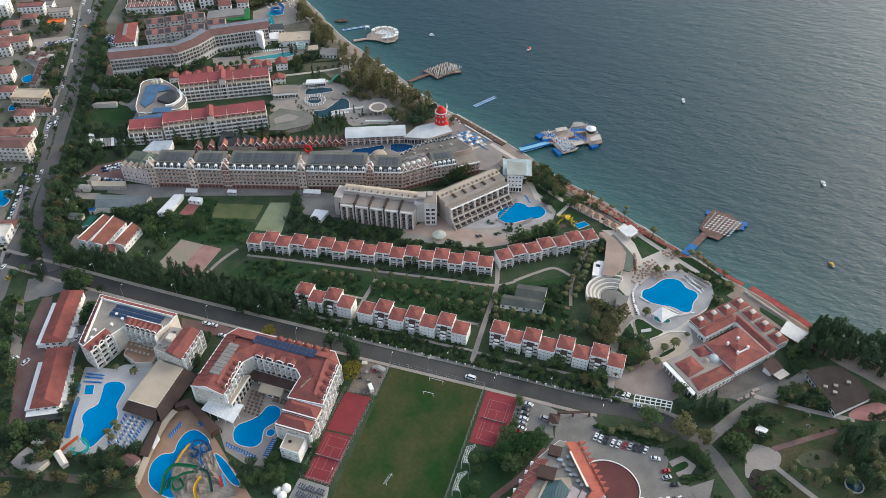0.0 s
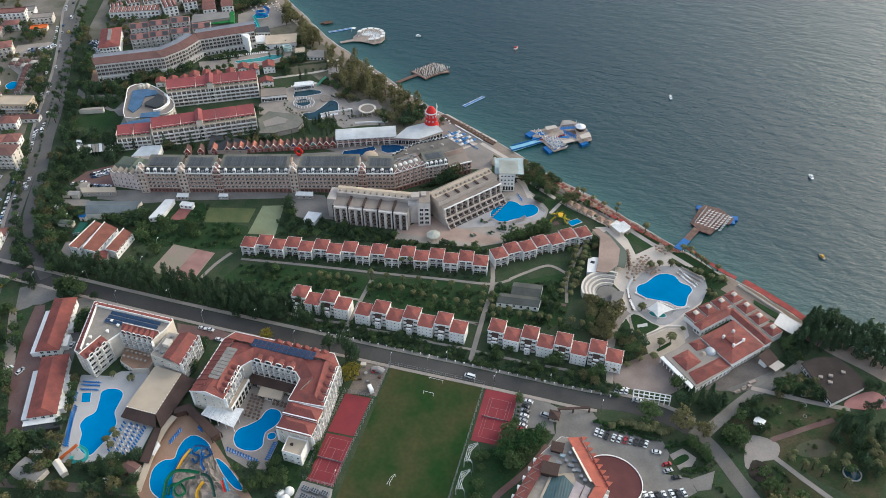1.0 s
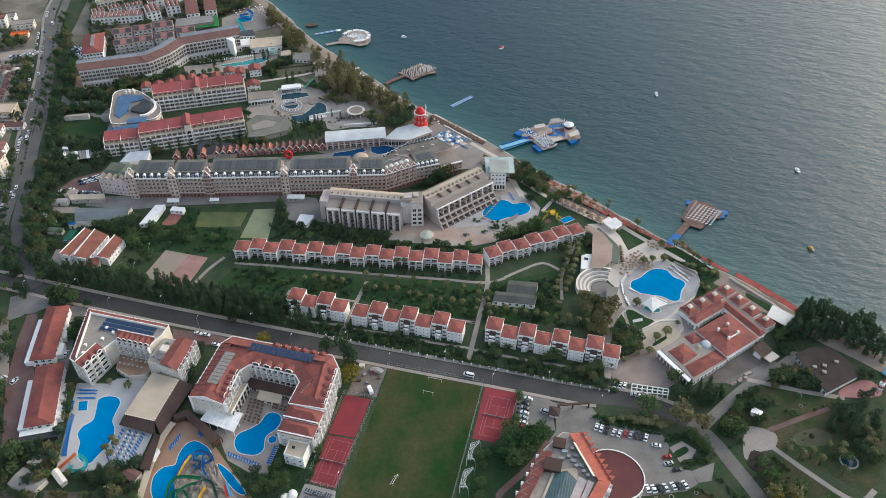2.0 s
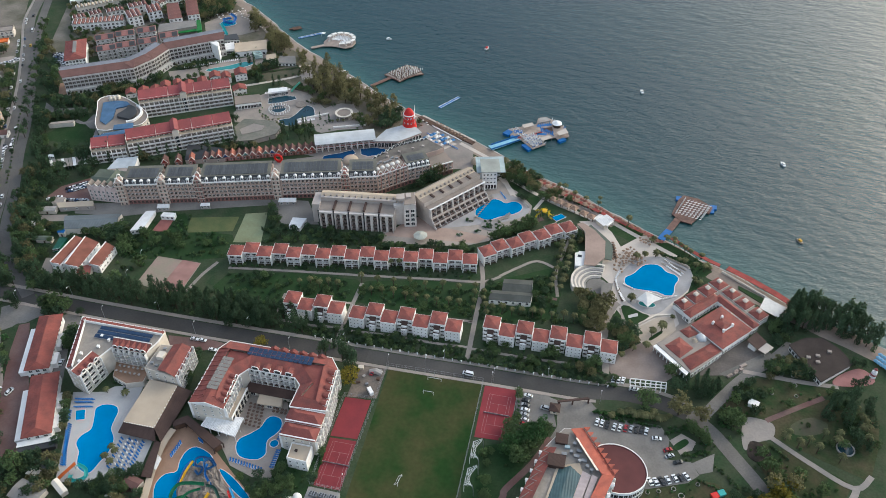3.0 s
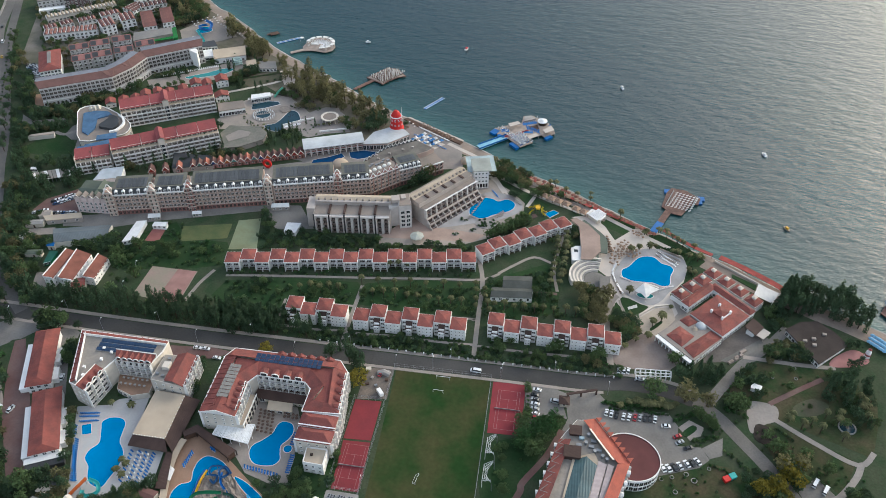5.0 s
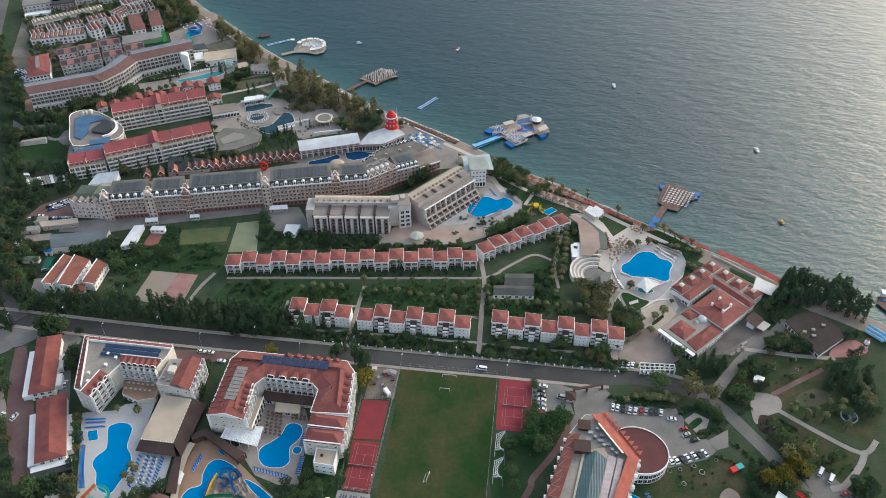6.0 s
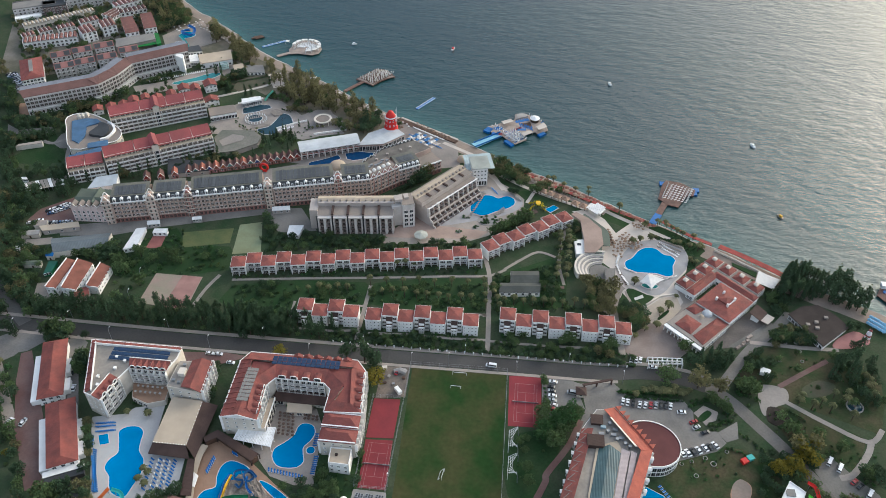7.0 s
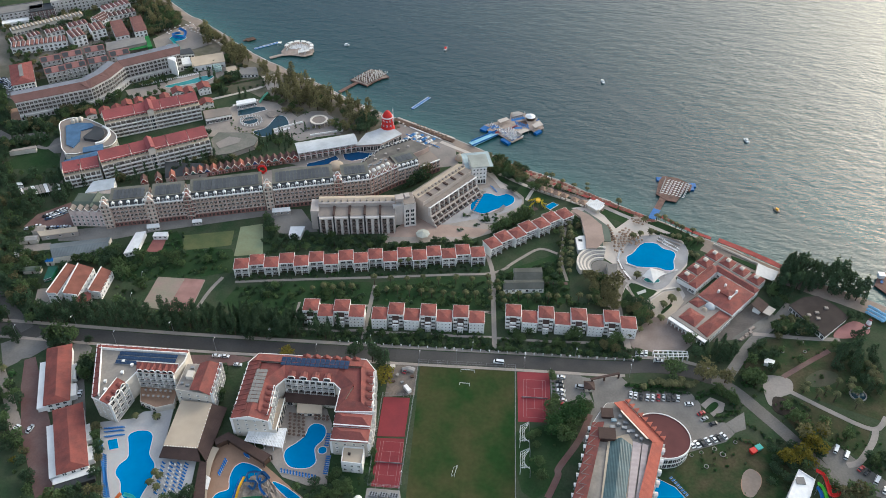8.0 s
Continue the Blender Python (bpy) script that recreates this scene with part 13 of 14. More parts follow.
for i in range(11):
    bm = bmesh.new()
    prism(bm, [ca.lerp(cb, (i + 0.06) / 11), ca.lerp(cb, (i + 0.94) / 11), cd.lerp(cc, (i + 0.94) / 11), cd.lerp(cc, (i + 0.06) / 11)][::-1], 3.0, 3.15)
    add(th, "roof_sheet", bm, PALEROOF if i % 3 else WHITE)
    for q in (ca.lerp(cb, (i + 0.5) / 11), cd.lerp(cc, (i + 0.5) / 11)):
        bm = bmesh.new()
        tube(bm, [(q.x, q.y, -0.1), (q.x, q.y, 3.05)], 0.12, 5)
        add(th, "post", bm, STEEL)
keep([(-330.4, 129.4), (-305.6, 141.5), (-299.9, 132.6), (-323.0, 121.4)], 1)
for q, sz in (((-269.5, 146.5), 1.1), ((-290.2, 139.8), 1.1), ((-258.9, 150.3), 1.0), ((-252.5, 152.9), 1.2), ((-246.0, 155.6), 1.1), ((-227.5, 163.5), 1.2), ((-232.5, 163.0), 0.9), ((-219.4, 170.7), 1.1), ((-212.3, 174.2), 1.0), ((-297.4, 126.5), 1.2), ((-309.0, 146.5), 1.1)):
    plant("cypress", *q, sz)
for q in ((-243.0, 153.0), (-262.0, 146.5), (-236.0, 160.0)):
    plant("dark", *q, 0.8)
grove([(-346.0, 136.0), (-379.0, 187.0), (-367.0, 194.0), (-357.5, 164.5), (-341.0, 139.0)], 26, ["pine", "dark", "dark"], 3.0, (0.7, 1.0), 401)
grove([(-333.0, 112.5), (-347.0, 138.0), (-334.0, 136.0), (-325.0, 119.0)], 10, ["pine", "dark"], 3.0, (0.7, 1.0), 402)
grove([(-365.6, 193.0), (-344.0, 181.0), (-338.0, 186.0), (-344.0, 203.0), (-360.0, 206.0)], 16, ["dark", "cypress", "pine"], 3.0, (0.6, 0.9), 403)
line_of((-355.7, 163.6), (-339.3, 138.6), 12, ["darkbush", "leafy"], 0.7, 0.6)
footpath([(-344.0, 183.0), (-336.0, 181.0), (-326.0, 187.0), (-318.0, 166.0), (-309.0, 150.0)], 3.0, WORNPAVE, 0.15, "pale drive beside the hotel lawn")
# bushes closing the hotel gardens
grove([(-319.1, 78.7), (-302.9, 92.5), (-267.0, 78.7), (-269.2, 46.9), (-284.9, 49.4), (-286.8, 37.6)], 30, ["darkbush", "shrub", "leafy", "dark"], 2.2, (0.7, 1.2), 211)
grove([(-248.6, 80.5), (-220.6, 97.6), (-189.0, 99.5), (-179.1, 72.0), (-192.8, 42.8), (-231.8, 55.2)], 50, ["darkbush", "bush", "shrub"], 1.8, (0.7, 1.4), 212)
# park palms, hedges and ring beds
for q in ((142.4, 5.4), (151.0, 2.5), (154.5, -1.4), (164.8, 8.5), (164.1, -4.7), (158.5, 8.0), (139.5, 42.8), (144.9, 48.9), (152.4, 50.2), (178.1, 18.3), (176.5, 20.7), (140.5, 51.3), (146.1, -0.3), (177.3, 8.4)):
    plant("palm", *q, 0.8, 1.55)
grove([(143.2, 54.5), (159.9, 55.9), (157.0, 45.0), (133.7, 43.7)], 22, ["dark", "darkbush", "fanpalm", "leafy"], 2.2, (0.7, 1.1), 213)
grove([(111.9, 10.2), (119.7, 10.8), (118.3, 4.5), (110.7, 3.9)], 10, ["bush", "leafy"], 2.0, (1.0, 1.4), 214)
line_of((109.0, -18.5), (118.4, -28.6), 14, ["bush", "darkbush", "shrub"], 0.8, 0.9)
line_of((100.8, -28.0), (110.7, -31.4), 8, ["darkbush", "bush"], 0.8, 0.6)
grove([(127.1, -29.0), (141.7, -20.1), (141.1, -32.0), (133.9, -42.9), (125.7, -41.6), (119.9, -37.0)], 20, ["yellow", "dark", "leafy", "dark"], 2.8, (0.7, 1.1), 215)
grove([(111.7, -46.8), (121.7, -36.8), (125.5, -42.6), (117.4, -58.6), (109.8, -59.3)], 9, ["dark", "shrub"], 2.6, (0.5, 0.75), 216)
grove([(158.5, -34.7), (169.8, -32.8), (166.7, -42.2), (160.1, -40.7)], 12, ["dark", "leafy", "bush"], 2.6, (0.8, 1.1), 217)
grove([(83.4, -36.9), (99.4, -35.6), (97.0, -48.1), (81.4, -49.4)], 9, ["bush", "shrub"], 2.4, (0.4, 0.9), 218)
grove([(139.6, 79.8), (150.8, 77.6), (146.8, 65.0), (138.2, 68.8)], 14, ["leafy", "bush", "dark"], 2.4, (0.6, 0.9), 219)
grove([(133.6, 47.9), (154.6, 51.1), (157.9, 44.4), (134.4, 42.4)], 7, ["fanpalm", "darkbush", "leafy"], 2.4, (0.8, 1.1), 220)
grove([(75.9, 77.4), (82.7, 79.6), (85.3, 75.0), (79.3, 69.8)], 8, ["darkbush", "bush"], 1.8, (0.9, 1.2), 221)
grove([(20.9, 127.9), (33.0, 134.6), (29.8, 89.7), (24.0, 82.5), (21.4, 104.3)], 8, ["olive", "leafy", "olive", "dark"], 2.4, (0.6, 0.85), 222)
line_of((80.5, 125.7), (108.1, 117.2), 14, ["bush", "shrub", "darkbush"], 0.8, 0.6)
grove([(96.9, 110.9), (101.3, 109.6), (104.7, 103.0), (96.0, 97.1)], 9, ["darkbush", "fanpalm"], 1.8, (0.8, 1.0), 223)
grove([(62.9, 76.3), (88.2, 88.1), (86.4, 75.1), (66.6, 70.9)], 16, ["bush", "fanpalm", "darkbush"], 2.0, (0.7, 1.0), 224)
for q in ((76.3, 134.6), (77.7, 121.8), (66.9, 117.2), (71.2, 120.3), (65.6, 82.1), (41.4, 167.5), (60.6, 151.7), (83.6, 137.2), (88.5, 133.8), (94.5, 130.6), (104.2, 125.0), (107.0, 117.1)):
    plant("fanpalm" if q[1] < 110 else "palm", *q, 0.8)

# ---- beach huts and pergola ----
for k, q in enumerate(((16.6, 159.4), (21.2, 157.1), (26.1, 154.9), (32.5, 151.0), (37.7, 148.5), (12.3, 161.5))):
    th = thing("beach_hut", "small thatched beach hut with open sides", "hut", "beach huts", m=pose(*q, 0, 0, 0, -30))
    bm = bmesh.new()
    hip(bm, -2.0, 2.0, -2.0, 2.0, 2.3, 1.5, 0.4, 0.3)
    part("roof", bm, mat("hut_thatch", (0.36, 0.24, 0.17), 0.95, 0.2, 0.6, 3.0) if k == 0 else bpy.data.materials["hut_thatch"], th)
    for x in (-1.8, 1.8):
        for y in (-1.8, 1.8):
            part("post", boxes((x - 0.12, x + 0.12, y - 0.12, y + 0.12, -0.2, 2.35)), TIMBER, th)
    part("day_bed", boxes((-1.4, 1.4, -1.2, 1.2, -0.1, 0.5)), FABRIC, th)
th = thing("beach_pergola", "white canvas covered pergola on the beach lawn", "pergola", m=pose(*(45.3, 146.4), 0, 0, 0, -33))
for i in range(6):
    part("canvas", boxes((-5.4 + 1.8 * i, -3.75 + 1.8 * i, -3.2, 3.2, 2.6, 2.75)), FABRIC, th)
for x in (-5.2, 0, 5.2):
    for y in (-3, 3):
        part("post", boxes((x - 0.12, x + 0.12, y - 0.12, y + 0.12, -0.2, 2.6)), WHITEPAINT, th)
parasols(grid((58.0, 121.9), (68.5, 110.2), (63.1, 126.0), 6, 4, 0.9, 31), THATCH, 0.75)
parasols(grid((52.7, 112.4), (59.1, 107.6), (56.6, 118.1), 4, 3, 0.9, 32), THATCH, 0.75)
loungers((83.2, 119.5), (93.9, 109.8), 12, 40, WHITEPAINT, 1.0)
loungers((81.7, 116.7), (92.6, 107.9), 12, 40, WHITEPAINT, 1.0)
loungers((55.8, 95.3), (61.0, 79.3), 12, 120, TIMBER, 1.0)
loungers((52.1, 127.8), (54.5, 114.3), 9, 100, TIMBER, 1.1)

# ---- hotel court planting and clutter ----
for q in ((-118.1, -22.2), (-114.8, -21.9), (-111.0, -27.4), (-108.9, -29.2), (-102.9, -28.7), (-101.3, -27.8), (-99.4, -25.3), (-99.2, -21.2), (-96.3, -22.7), (-118.3, -35.5), (-117.3, -37.6), (-114.1, -23.0), (-96.6, -20.4)):
    plant("bush", *q, 1.3)
grove([(-370.6, 182.2), (-344.4, 196.7), (-336.5, 182.8), (-343.3, 179.8), (-355.2, 162.6), (-358.1, 157.8)], 14, ["dark", "leafy", "olive", "darkbush"], 2.8, (0.6, 1.0), 230)
grove([(-348.8, 155.3), (-318.8, 159.1), (-309.3, 146.8), (-339.0, 135.7)], 16, ["dark", "leafy", "cypress", "shrub"], 2.8, (0.6, 1.0), 231)
grove([(-363.4, 210.1), (-339.2, 222.8), (-330.1, 205.5), (-342.8, 199.3), (-354.7, 200.7)], 12, ["dark", "leafy", "olive"], 2.8, (0.7, 1.0), 232)
grove([(-412.3, 263.7), (-396.7, 244.8), (-373.4, 201.6), (-380.2, 201.0)], 14, ["dark", "leafy"], 3.0, (0.7, 1.1), 233)
grove([(-260.1, 315.0), (-244.3, 326.3), (-242.0, 307.1), (-253.8, 299.6)], 14, ["darkbush", "leafy"], 2.4, (0.7, 0.9), 234)
line_of((66.4, 1.3), (85.7, 1.2), 9, "fanpalm", 1.1, 0.8)
line_of((55.1, -2.7), (83.4, -2.1), 26, ["darkbush", "bush"], 0.9, 0.5)
line_of((85.7, -5.5), (96.9, 0.3), 10, ["bush", "darkbush"], 1.1, 0.6)
line_of((94.0, -16.3), (105.7, -11.9), 10, ["bush", "shrub"], 1.0, 0.6)
line_of((96.9, 0.3), (106.4, -8.4), 9, ["bush", "leafy"], 0.9, 0.5)
slab("planted_island", rounded([(89.8, -11.5), (94.8, -6.5), (96.7, -8.6), (91.7, -13.7)], 3), 0.2, LAWN, "small planted island in the car park", "lawn")
slab("forecourt", [(87.9, -8.8), (93.4, -3.6), (100.0, -8.4), (93.1, -15.8)], 0.1, PAVING, "pale paved drop-off circle", "forecourt")
car(-60.8, 0.3, 75, "red")
for q, w, d, h, turn, col in (((-67.6, 1.8), 2.6, 2.0, 1.6, 12, CREAM), ((-68.2, -4.6), 1.8, 1.2, 0.9, 40, TIMBER), ((-64.6, -2.8), 1.4, 1.1, 0.7, 65, CONCRETE), ((-66.2, -7.4), 2.0, 0.9, 0.8, 20, BROWNROOF), ((-61.6, -7.6), 1.3, 1.0, 0.9, 30, STEEL), ((-57.0, -3.4), 1.6, 1.2, 1.0, 5, TIMBER), ((-57.2, 1.6), 1.8, 1.4, 1.1, 50, CONCRETE)):
    bm = boxes((-w / 2, w / 2, -d / 2, d / 2, -0.05, h * 0.9), (-w / 2 - 0.08, w / 2 + 0.08, -d / 2 - 0.08, d / 2 + 0.08, h * 0.9, h))
    solid("storage_crate", bm, col, "weathered storage crate in the dusty yard", "crate", "crates in the yard", m=pose(*q, 0.09, 0, 0, turn))
slab("yard", [(98.0, -19.4), (108.5, -11.7), (107.4, -21.9), (101.5, -24.6)], 0.1, PARKING, "grey concrete yard beside the car park", "yard")
for q, s in (((89.4, 36.8), 1), ((88.1, 72.2), 1)):
    plant("fanpalm", *q, 0.9)
th = house("low_building", "long low wall building with a grey flat roof", "building", [(-356.6, 169.2), (-355.6, 172.4), (-341.6, 178.8), (-340.2, 175.6)], 3.2, CREAM)
bm = bmesh.new()
prism(bm, [(-356.6, 169.2), (-355.6, 172.4), (-341.6, 178.8), (-340.2, 175.6)], 3.2, 3.5)
add(th, "roof", bm, PAVING)
rng = random.Random(77)
for i in range(26):
    q = Vector((-400.9, 250.1)).lerp(Vector((-404.1, 273.4)), rng.random()) + Vector((rng.uniform(0, 14), rng.uniform(-6, 2)))
    car(q.x, q.y, rng.choice((20, 110)), rng.choice(("white", "silver", "black", "blue", "white")))

for i in range(20):
    q = Vector((-467.0, 236.0)).lerp(Vector((-446.0, 256.0)), rng.random()) + Vector((rng.uniform(-3, 6), rng.uniform(-8, 2)))
    car(q.x, q.y, rng.choice((25, 115)), rng.choice(("white", "silver", "black", "blue", "white")))
rng = random.Random(78)
for i, p in enumerate(AVENUE_L[8:34]):
    for k in range(2):
        d = Vector(AVENUE_L[9 + i]) - Vector(p)
        n = Vector((-d.y, d.x)).normalized() * (3.3 if rng.random() < 0.8 else -1.6)
        q = Vector(p) + d * (0.25 + 0.5 * k) + n
        if rng.random() < (0.75 if q.y < 160 else 0.4):
            car(q.x, q.y, math.degrees(math.atan2(d.y, d.x)), rng.choice(("white", "white", "silver", "black", "blue")))
slab("lane", band(rounded([(-215.0, -112.0), (-191.8, -106.2), (-177.2, -103.1), (-158.3, -99.2), (-140.3, -95.5)], 3, False), 4.5), 0.05, mat("dirt_lane", (0.15, 0.118, 0.095), 0.95, 0.25, 0.15, 1.0, col2=(0.10, 0.085, 0.07)), "brown dirt lane behind the aquapark", "lane", grow_over=True)

# ---- gardens by the crossroads, the white houses and the hotel pool ----
for q, k, s in (((-268.4, 2.0), "dark", 0.9), ((-246.7, 5.7), "leafy", 1.7), ((-269.9, -17.5), "leafy", 1.0), ((-260.8, -19.2), "bush", 2.2), ((-265.9, -17.8), "fanpalm", 1.1), ((-257.5, -27.8), "leafy", 0.9), ((-260.0, -34.5), "dark", 1.0), ((-255.6, -34.5), "leafy", 0.8), ((-252.4, -43.4), "dark", 1.2), ((-247.5, -52.7), "dark", 1.2), ((-223.6, -12.5), "dark", 1.4),
                ((-204.5, -90.3), "leafy", 1.6), ((-239.7, -63.3), "dark", 1.2), ((-231.2, -65.7), "olive", 0.8), ((-234.6, -69.3), "yellow", 0.6), ((-194.6, -73.3), "dark", 1.0), ((-204.3, -103.3), "dark", 1.3), ((-186.7, -97.6), "olive", 1.1), ((-189.0, -90.8), "olive", 0.9), ((-195.1, -93.9), "olive", 0.7), ((-230.4, 5.3), "dark", 0.8)):
    plant(k, *q, s)
grove([(-195.6, -78.3), (-200.0, -65.5), (-203.4, -56.7), (-206.0, -47.3), (-208.8, -48.2), (-205.4, -58.6), (-198.5, -74.6)], 22, ["darkbush", "leafy", "bush"], 1.8, (0.8, 1.2), 240)
grove([(-171.2, -85.0), (-154.4, -76.3), (-148.6, -78.8), (-150.9, -90.2), (-167.1, -96.1)], 40, ["dark", "leafy", "darkbush", "pine"], 2.2, (0.6, 0.95), 241)
slab("yard", [(-152.9, -84.5), (-145.0, -83.7), (-142.0, -93.0), (-150.7, -92.5)], 0.1, BRICKPAVE, "red paved service yard beside the aquapark", "yard")
line_of((-265.4, -34.8), (-275.5, -15.4), 8, ["dark", "leafy"], 0.8, 0.8)
grove([(-326.1, 95.4), (-311.0, 96.7), (-304.0, 77.5), (-307.2, 72.0), (-287.9, 38.0), (-269.7, 27.5), (-287.2, 19.3)], 22, ["dark", "pine", "leafy"], 2.8, (0.8, 1.15), 242)
grove([(-299.6, 71.0), (-288.1, 73.7), (-282.0, 60.8), (-277.3, 43.5), (-285.1, 41.3)], 22, ["darkbush", "olive", "bush", "leafy"], 1.9, (0.6, 1.0), 243)
grove([(-244.6, 72.4), (-229.8, 82.3), (-209.5, 87.6), (-201.8, 64.5), (-213.2, 58.6), (-214.6, 35.3), (-226.0, 31.3), (-238.2, 56.4)], 60, ["darkbush", "bush", "shrub", "leafy"], 1.8, (0.6, 1.2), 244)
grove([(-268.7, 72.0), (-259.9, 81.4), (-245.0, 79.2), (-239.8, 66.1), (-248.0, 63.7), (-262.1, 67.5)], 13, ["leafy", "dark"], 2.4, (0.9, 1.2), 245)
grove([(-50.8, 123.4), (-47.5, 135.3), (-38.7, 150.0), (-38.2, 142.0), (-43.2, 126.0)], 18, ["cypress", "dark", "darkbush", "pine"], 1.8, (0.6, 0.8), 246)
grove([(-14.2, 132.4), (-12.6, 140.3), (-0.5, 147.3), (0.7, 137.6), (-6.4, 131.2)], 9, ["darkbush", "bush"], 1.8, (0.6, 0.8), 247)
grove([(-26.9, 196.6), (-19.0, 195.0), (1.9, 181.2), (1.9, 171.4), (-10.7, 169.2), (-26.3, 180.8)], 26, ["olive", "dark", "leafy"], 2.6, (0.7, 1.0), 248)
for q in ((14.6, 174.7), (18.1, 173.9), (25.2, 169.2), (32.6, 165.6), (41.1, 162.2), (60.3, 148.7), (-13.0, 191.0), (-0.6, 180.9)):
    plant("palm", *q, 0.85)
grove([(9.5, 173.1), (15.8, 171.5), (14.4, 163.0), (7.6, 165.5)], 10, ["olive", "leafy"], 2.0, (0.6, 0.8), 249)
line_of((-10.5, 160.8), (-5.5, 159.1), 6, ["dark", "bush"], 0.7, 0.5)
line_of((15.7, 167.3), (43.8, 155.3), 16, ["darkbush", "bush"], 0.9, 0.6)
grove([(28.2, 134.2), (30.8, 138.3), (38.7, 129.4), (32.5, 123.3)], 12, ["leafy", "olive", "dark"], 1.8, (0.5, 0.7), 250)
line_of((-21.3, 113.1), (4.3, 134.0), 24, ["darkbush", "leafy"], 1.1, 0.6)
loungers((-36.5, 144.1), (-26.7, 158.9), 16, 40, CONCRETE, 1.0)
loungers((-34.2, 135.5), (-24.4, 131.5), 10, 150, CONCRETE, 1.0)
loungers((-19.7, 133.8), (-12.6, 143.3), 10, 40, CONCRETE, 1.0)
loungers((-10.5, 160.8), (-2.4, 151.2), 12, 120, CONCRETE, 1.0)
loungers((-22.5, 163.9), (-17.9, 157.0), 6, 60, BLUE, 1.0)
# sheds and covered stores among the trees
for q, w, d, h, turn, col in (((-299.5, 69.0), 6, 5, 2.4, 20, FABRIC), ((-291.5, 60.8), 5, 4, 2.4, 30, FABRIC), ((-285.5, 56.3), 9, 3.4, 2.8, 8, GREENROOF), ((-278.7, 64.4), 4, 4, 3.4, 10, BLUE), ((-298.4, 91.4), 7, 5, 3, 15, PAVING), ((-300.5, 82.2), 11, 4, 2.8, 12, CONCRETE), ((-245.1, 34.6), 7, 7, 4, 25, OLDTILE),
                              ((-193.0, -84.9), 6, 8, 3, 75, SLATE), ((-195.0, -90.9), 4, 5, 2.2, 75, CREAM), ((-191.1, -101.1), 14, 9, 3, -10, GREYROOF), ((-179.1, -95.1), 9, 3, 2.4, -30, CREAM), ((-147.8, -86.0), 8, 5, 3, -12, MAROON)):
    th = thing("shed", "small garden shed with a plain pitched cover", "shed", "garden sheds", m=pose(*q, 0, 0, 0, turn))
    part("wall", boxes((-w / 2, w / 2, -d / 2, d / 2, -0.2, h)), CREAM, th)
    bm = bmesh.new()
    gable(bm, -w / 2 - 0.3, w / 2 + 0.3, -d / 2 - 0.3, d / 2 + 0.3, h, 0.7, 'x')
    part("roof", bm, col, th)
    part("door", boxes((-0.5, 0.5, -d / 2 - 0.05, -d / 2, -0.1, 2.0)), TIMBER, th)

# dining furniture on the hotel terrace and planting in its court
parasols([(x, y) for x in spread(-188, -173, 6) for y in (-27.0, -30.5)], CONCRETE, 0.7, 3.7)
for x, y in ((-189.5, -26), (-171.6, -26), (-171.8, -30), (-187, -34.5), (-180, -37.2)):
    plant("bush", x, y, 1.0)

for pts in ([(60.3, 75.4), (64.3, 76.9), (71.7, 72.9), (76.0, 71.4), (69.5, 64.3), (65.1, 62.9), (62.9, 66.6)], [(58.1, 72.6), (61.9, 63.3), (56.0, 61.3)], [(76.3, 54.9), (82.1, 61.6), (83.1, 60.2), (77.3, 53.5)], [(97.6, 97.5), (99.8, 108.0), (103.4, 106.0), (100.4, 97.0)]):
    slab("planted_bed", rounded(pts, 2), 0.2, LAWN, "planted bed with clipped grass", "bed", grow_over=True)
loungers((58.6, 106.6), (55.9, 97.4), 9, 195, WHITEPAINT, 1.05)
loungers((55.9, 96.4), (57.8, 88.4), 8, 165, WHITEPAINT, 1.05)
loungers((58.2, 87.4), (62.0, 79.6), 8, 155, WHITEPAINT, 1.05)
loungers((60.8, 93.6), (66.8, 90.8), 7, 65, FABRIC, 1.05)
loungers((75.0, 90.0), (81.6, 88.0), 8, 75, FABRIC, 1.05)
loungers((82.5, 86.0), (90.0, 90.5), 9, 115, WHITEPAINT, 1.05)
for a, b, h, w in (((69.6, 63.0), (79.2, 72.2), 1.0, 0.7), ((79.2, 72.2), (87.2, 74.6), 1.0, 0.7), ((64.9, 61.7), (69.4, 62.9), 1.0, 0.6), ((57.2, 61.0), (62.2, 62.7), 0.5, 0.4)):
    bm = bmesh.new()
    prism(bm, band([a, b], w), -0.1, h)
    solid("garden_wall", bm, CREAM, "low cream stone garden wall", "wall", kind="structure")
slab("pavers", [(64.4, 69.4), (69.5, 72.4), (69.9, 70.1), (64.9, 67.5)], 0.26, DECK, "pale slab laid in the lawn", "pavers")
slab("court", [(65.0, 60.6), (70.6, 62.0), (80.2, 71.4), (88.6, 73.4), (90.3, 64.1), (80.8, 50.0), (72.5, 50.5)], 0.13, mat("tan_court", (0.44, 0.37, 0.295), 0.85, 0.16, 0.1, 0.9, col2=(0.36, 0.31, 0.255)), "tan paved court beside the restaurant", "plaza")
for q, sz in (((82.4, 61.2), 1.25), ((77.5, 56.6), 0.95), ((65.4, 80.6), 0.9)):
    plant("palm", *q, sz)
slab("lawn", [(124.5, 106.4), (137.7, 98.9), (136.5, 94.6), (124.5, 103.6)], 0.3, LAWN, "grass strip behind the red awnings", "lawn", grow_over=True)
th = thing("shade_roof", "large white flat shade roof on posts", "shade roof", m=Matrix.Translation((141, 89.6, 0)))
bm = bmesh.new()
prism(bm, [(-3.2, 7.6), (7.2, 1.4), (2.4, -7.2), (-6.9, -1.9)], 2.9, 3.15)
part("roof", bm, FABRIC, th)
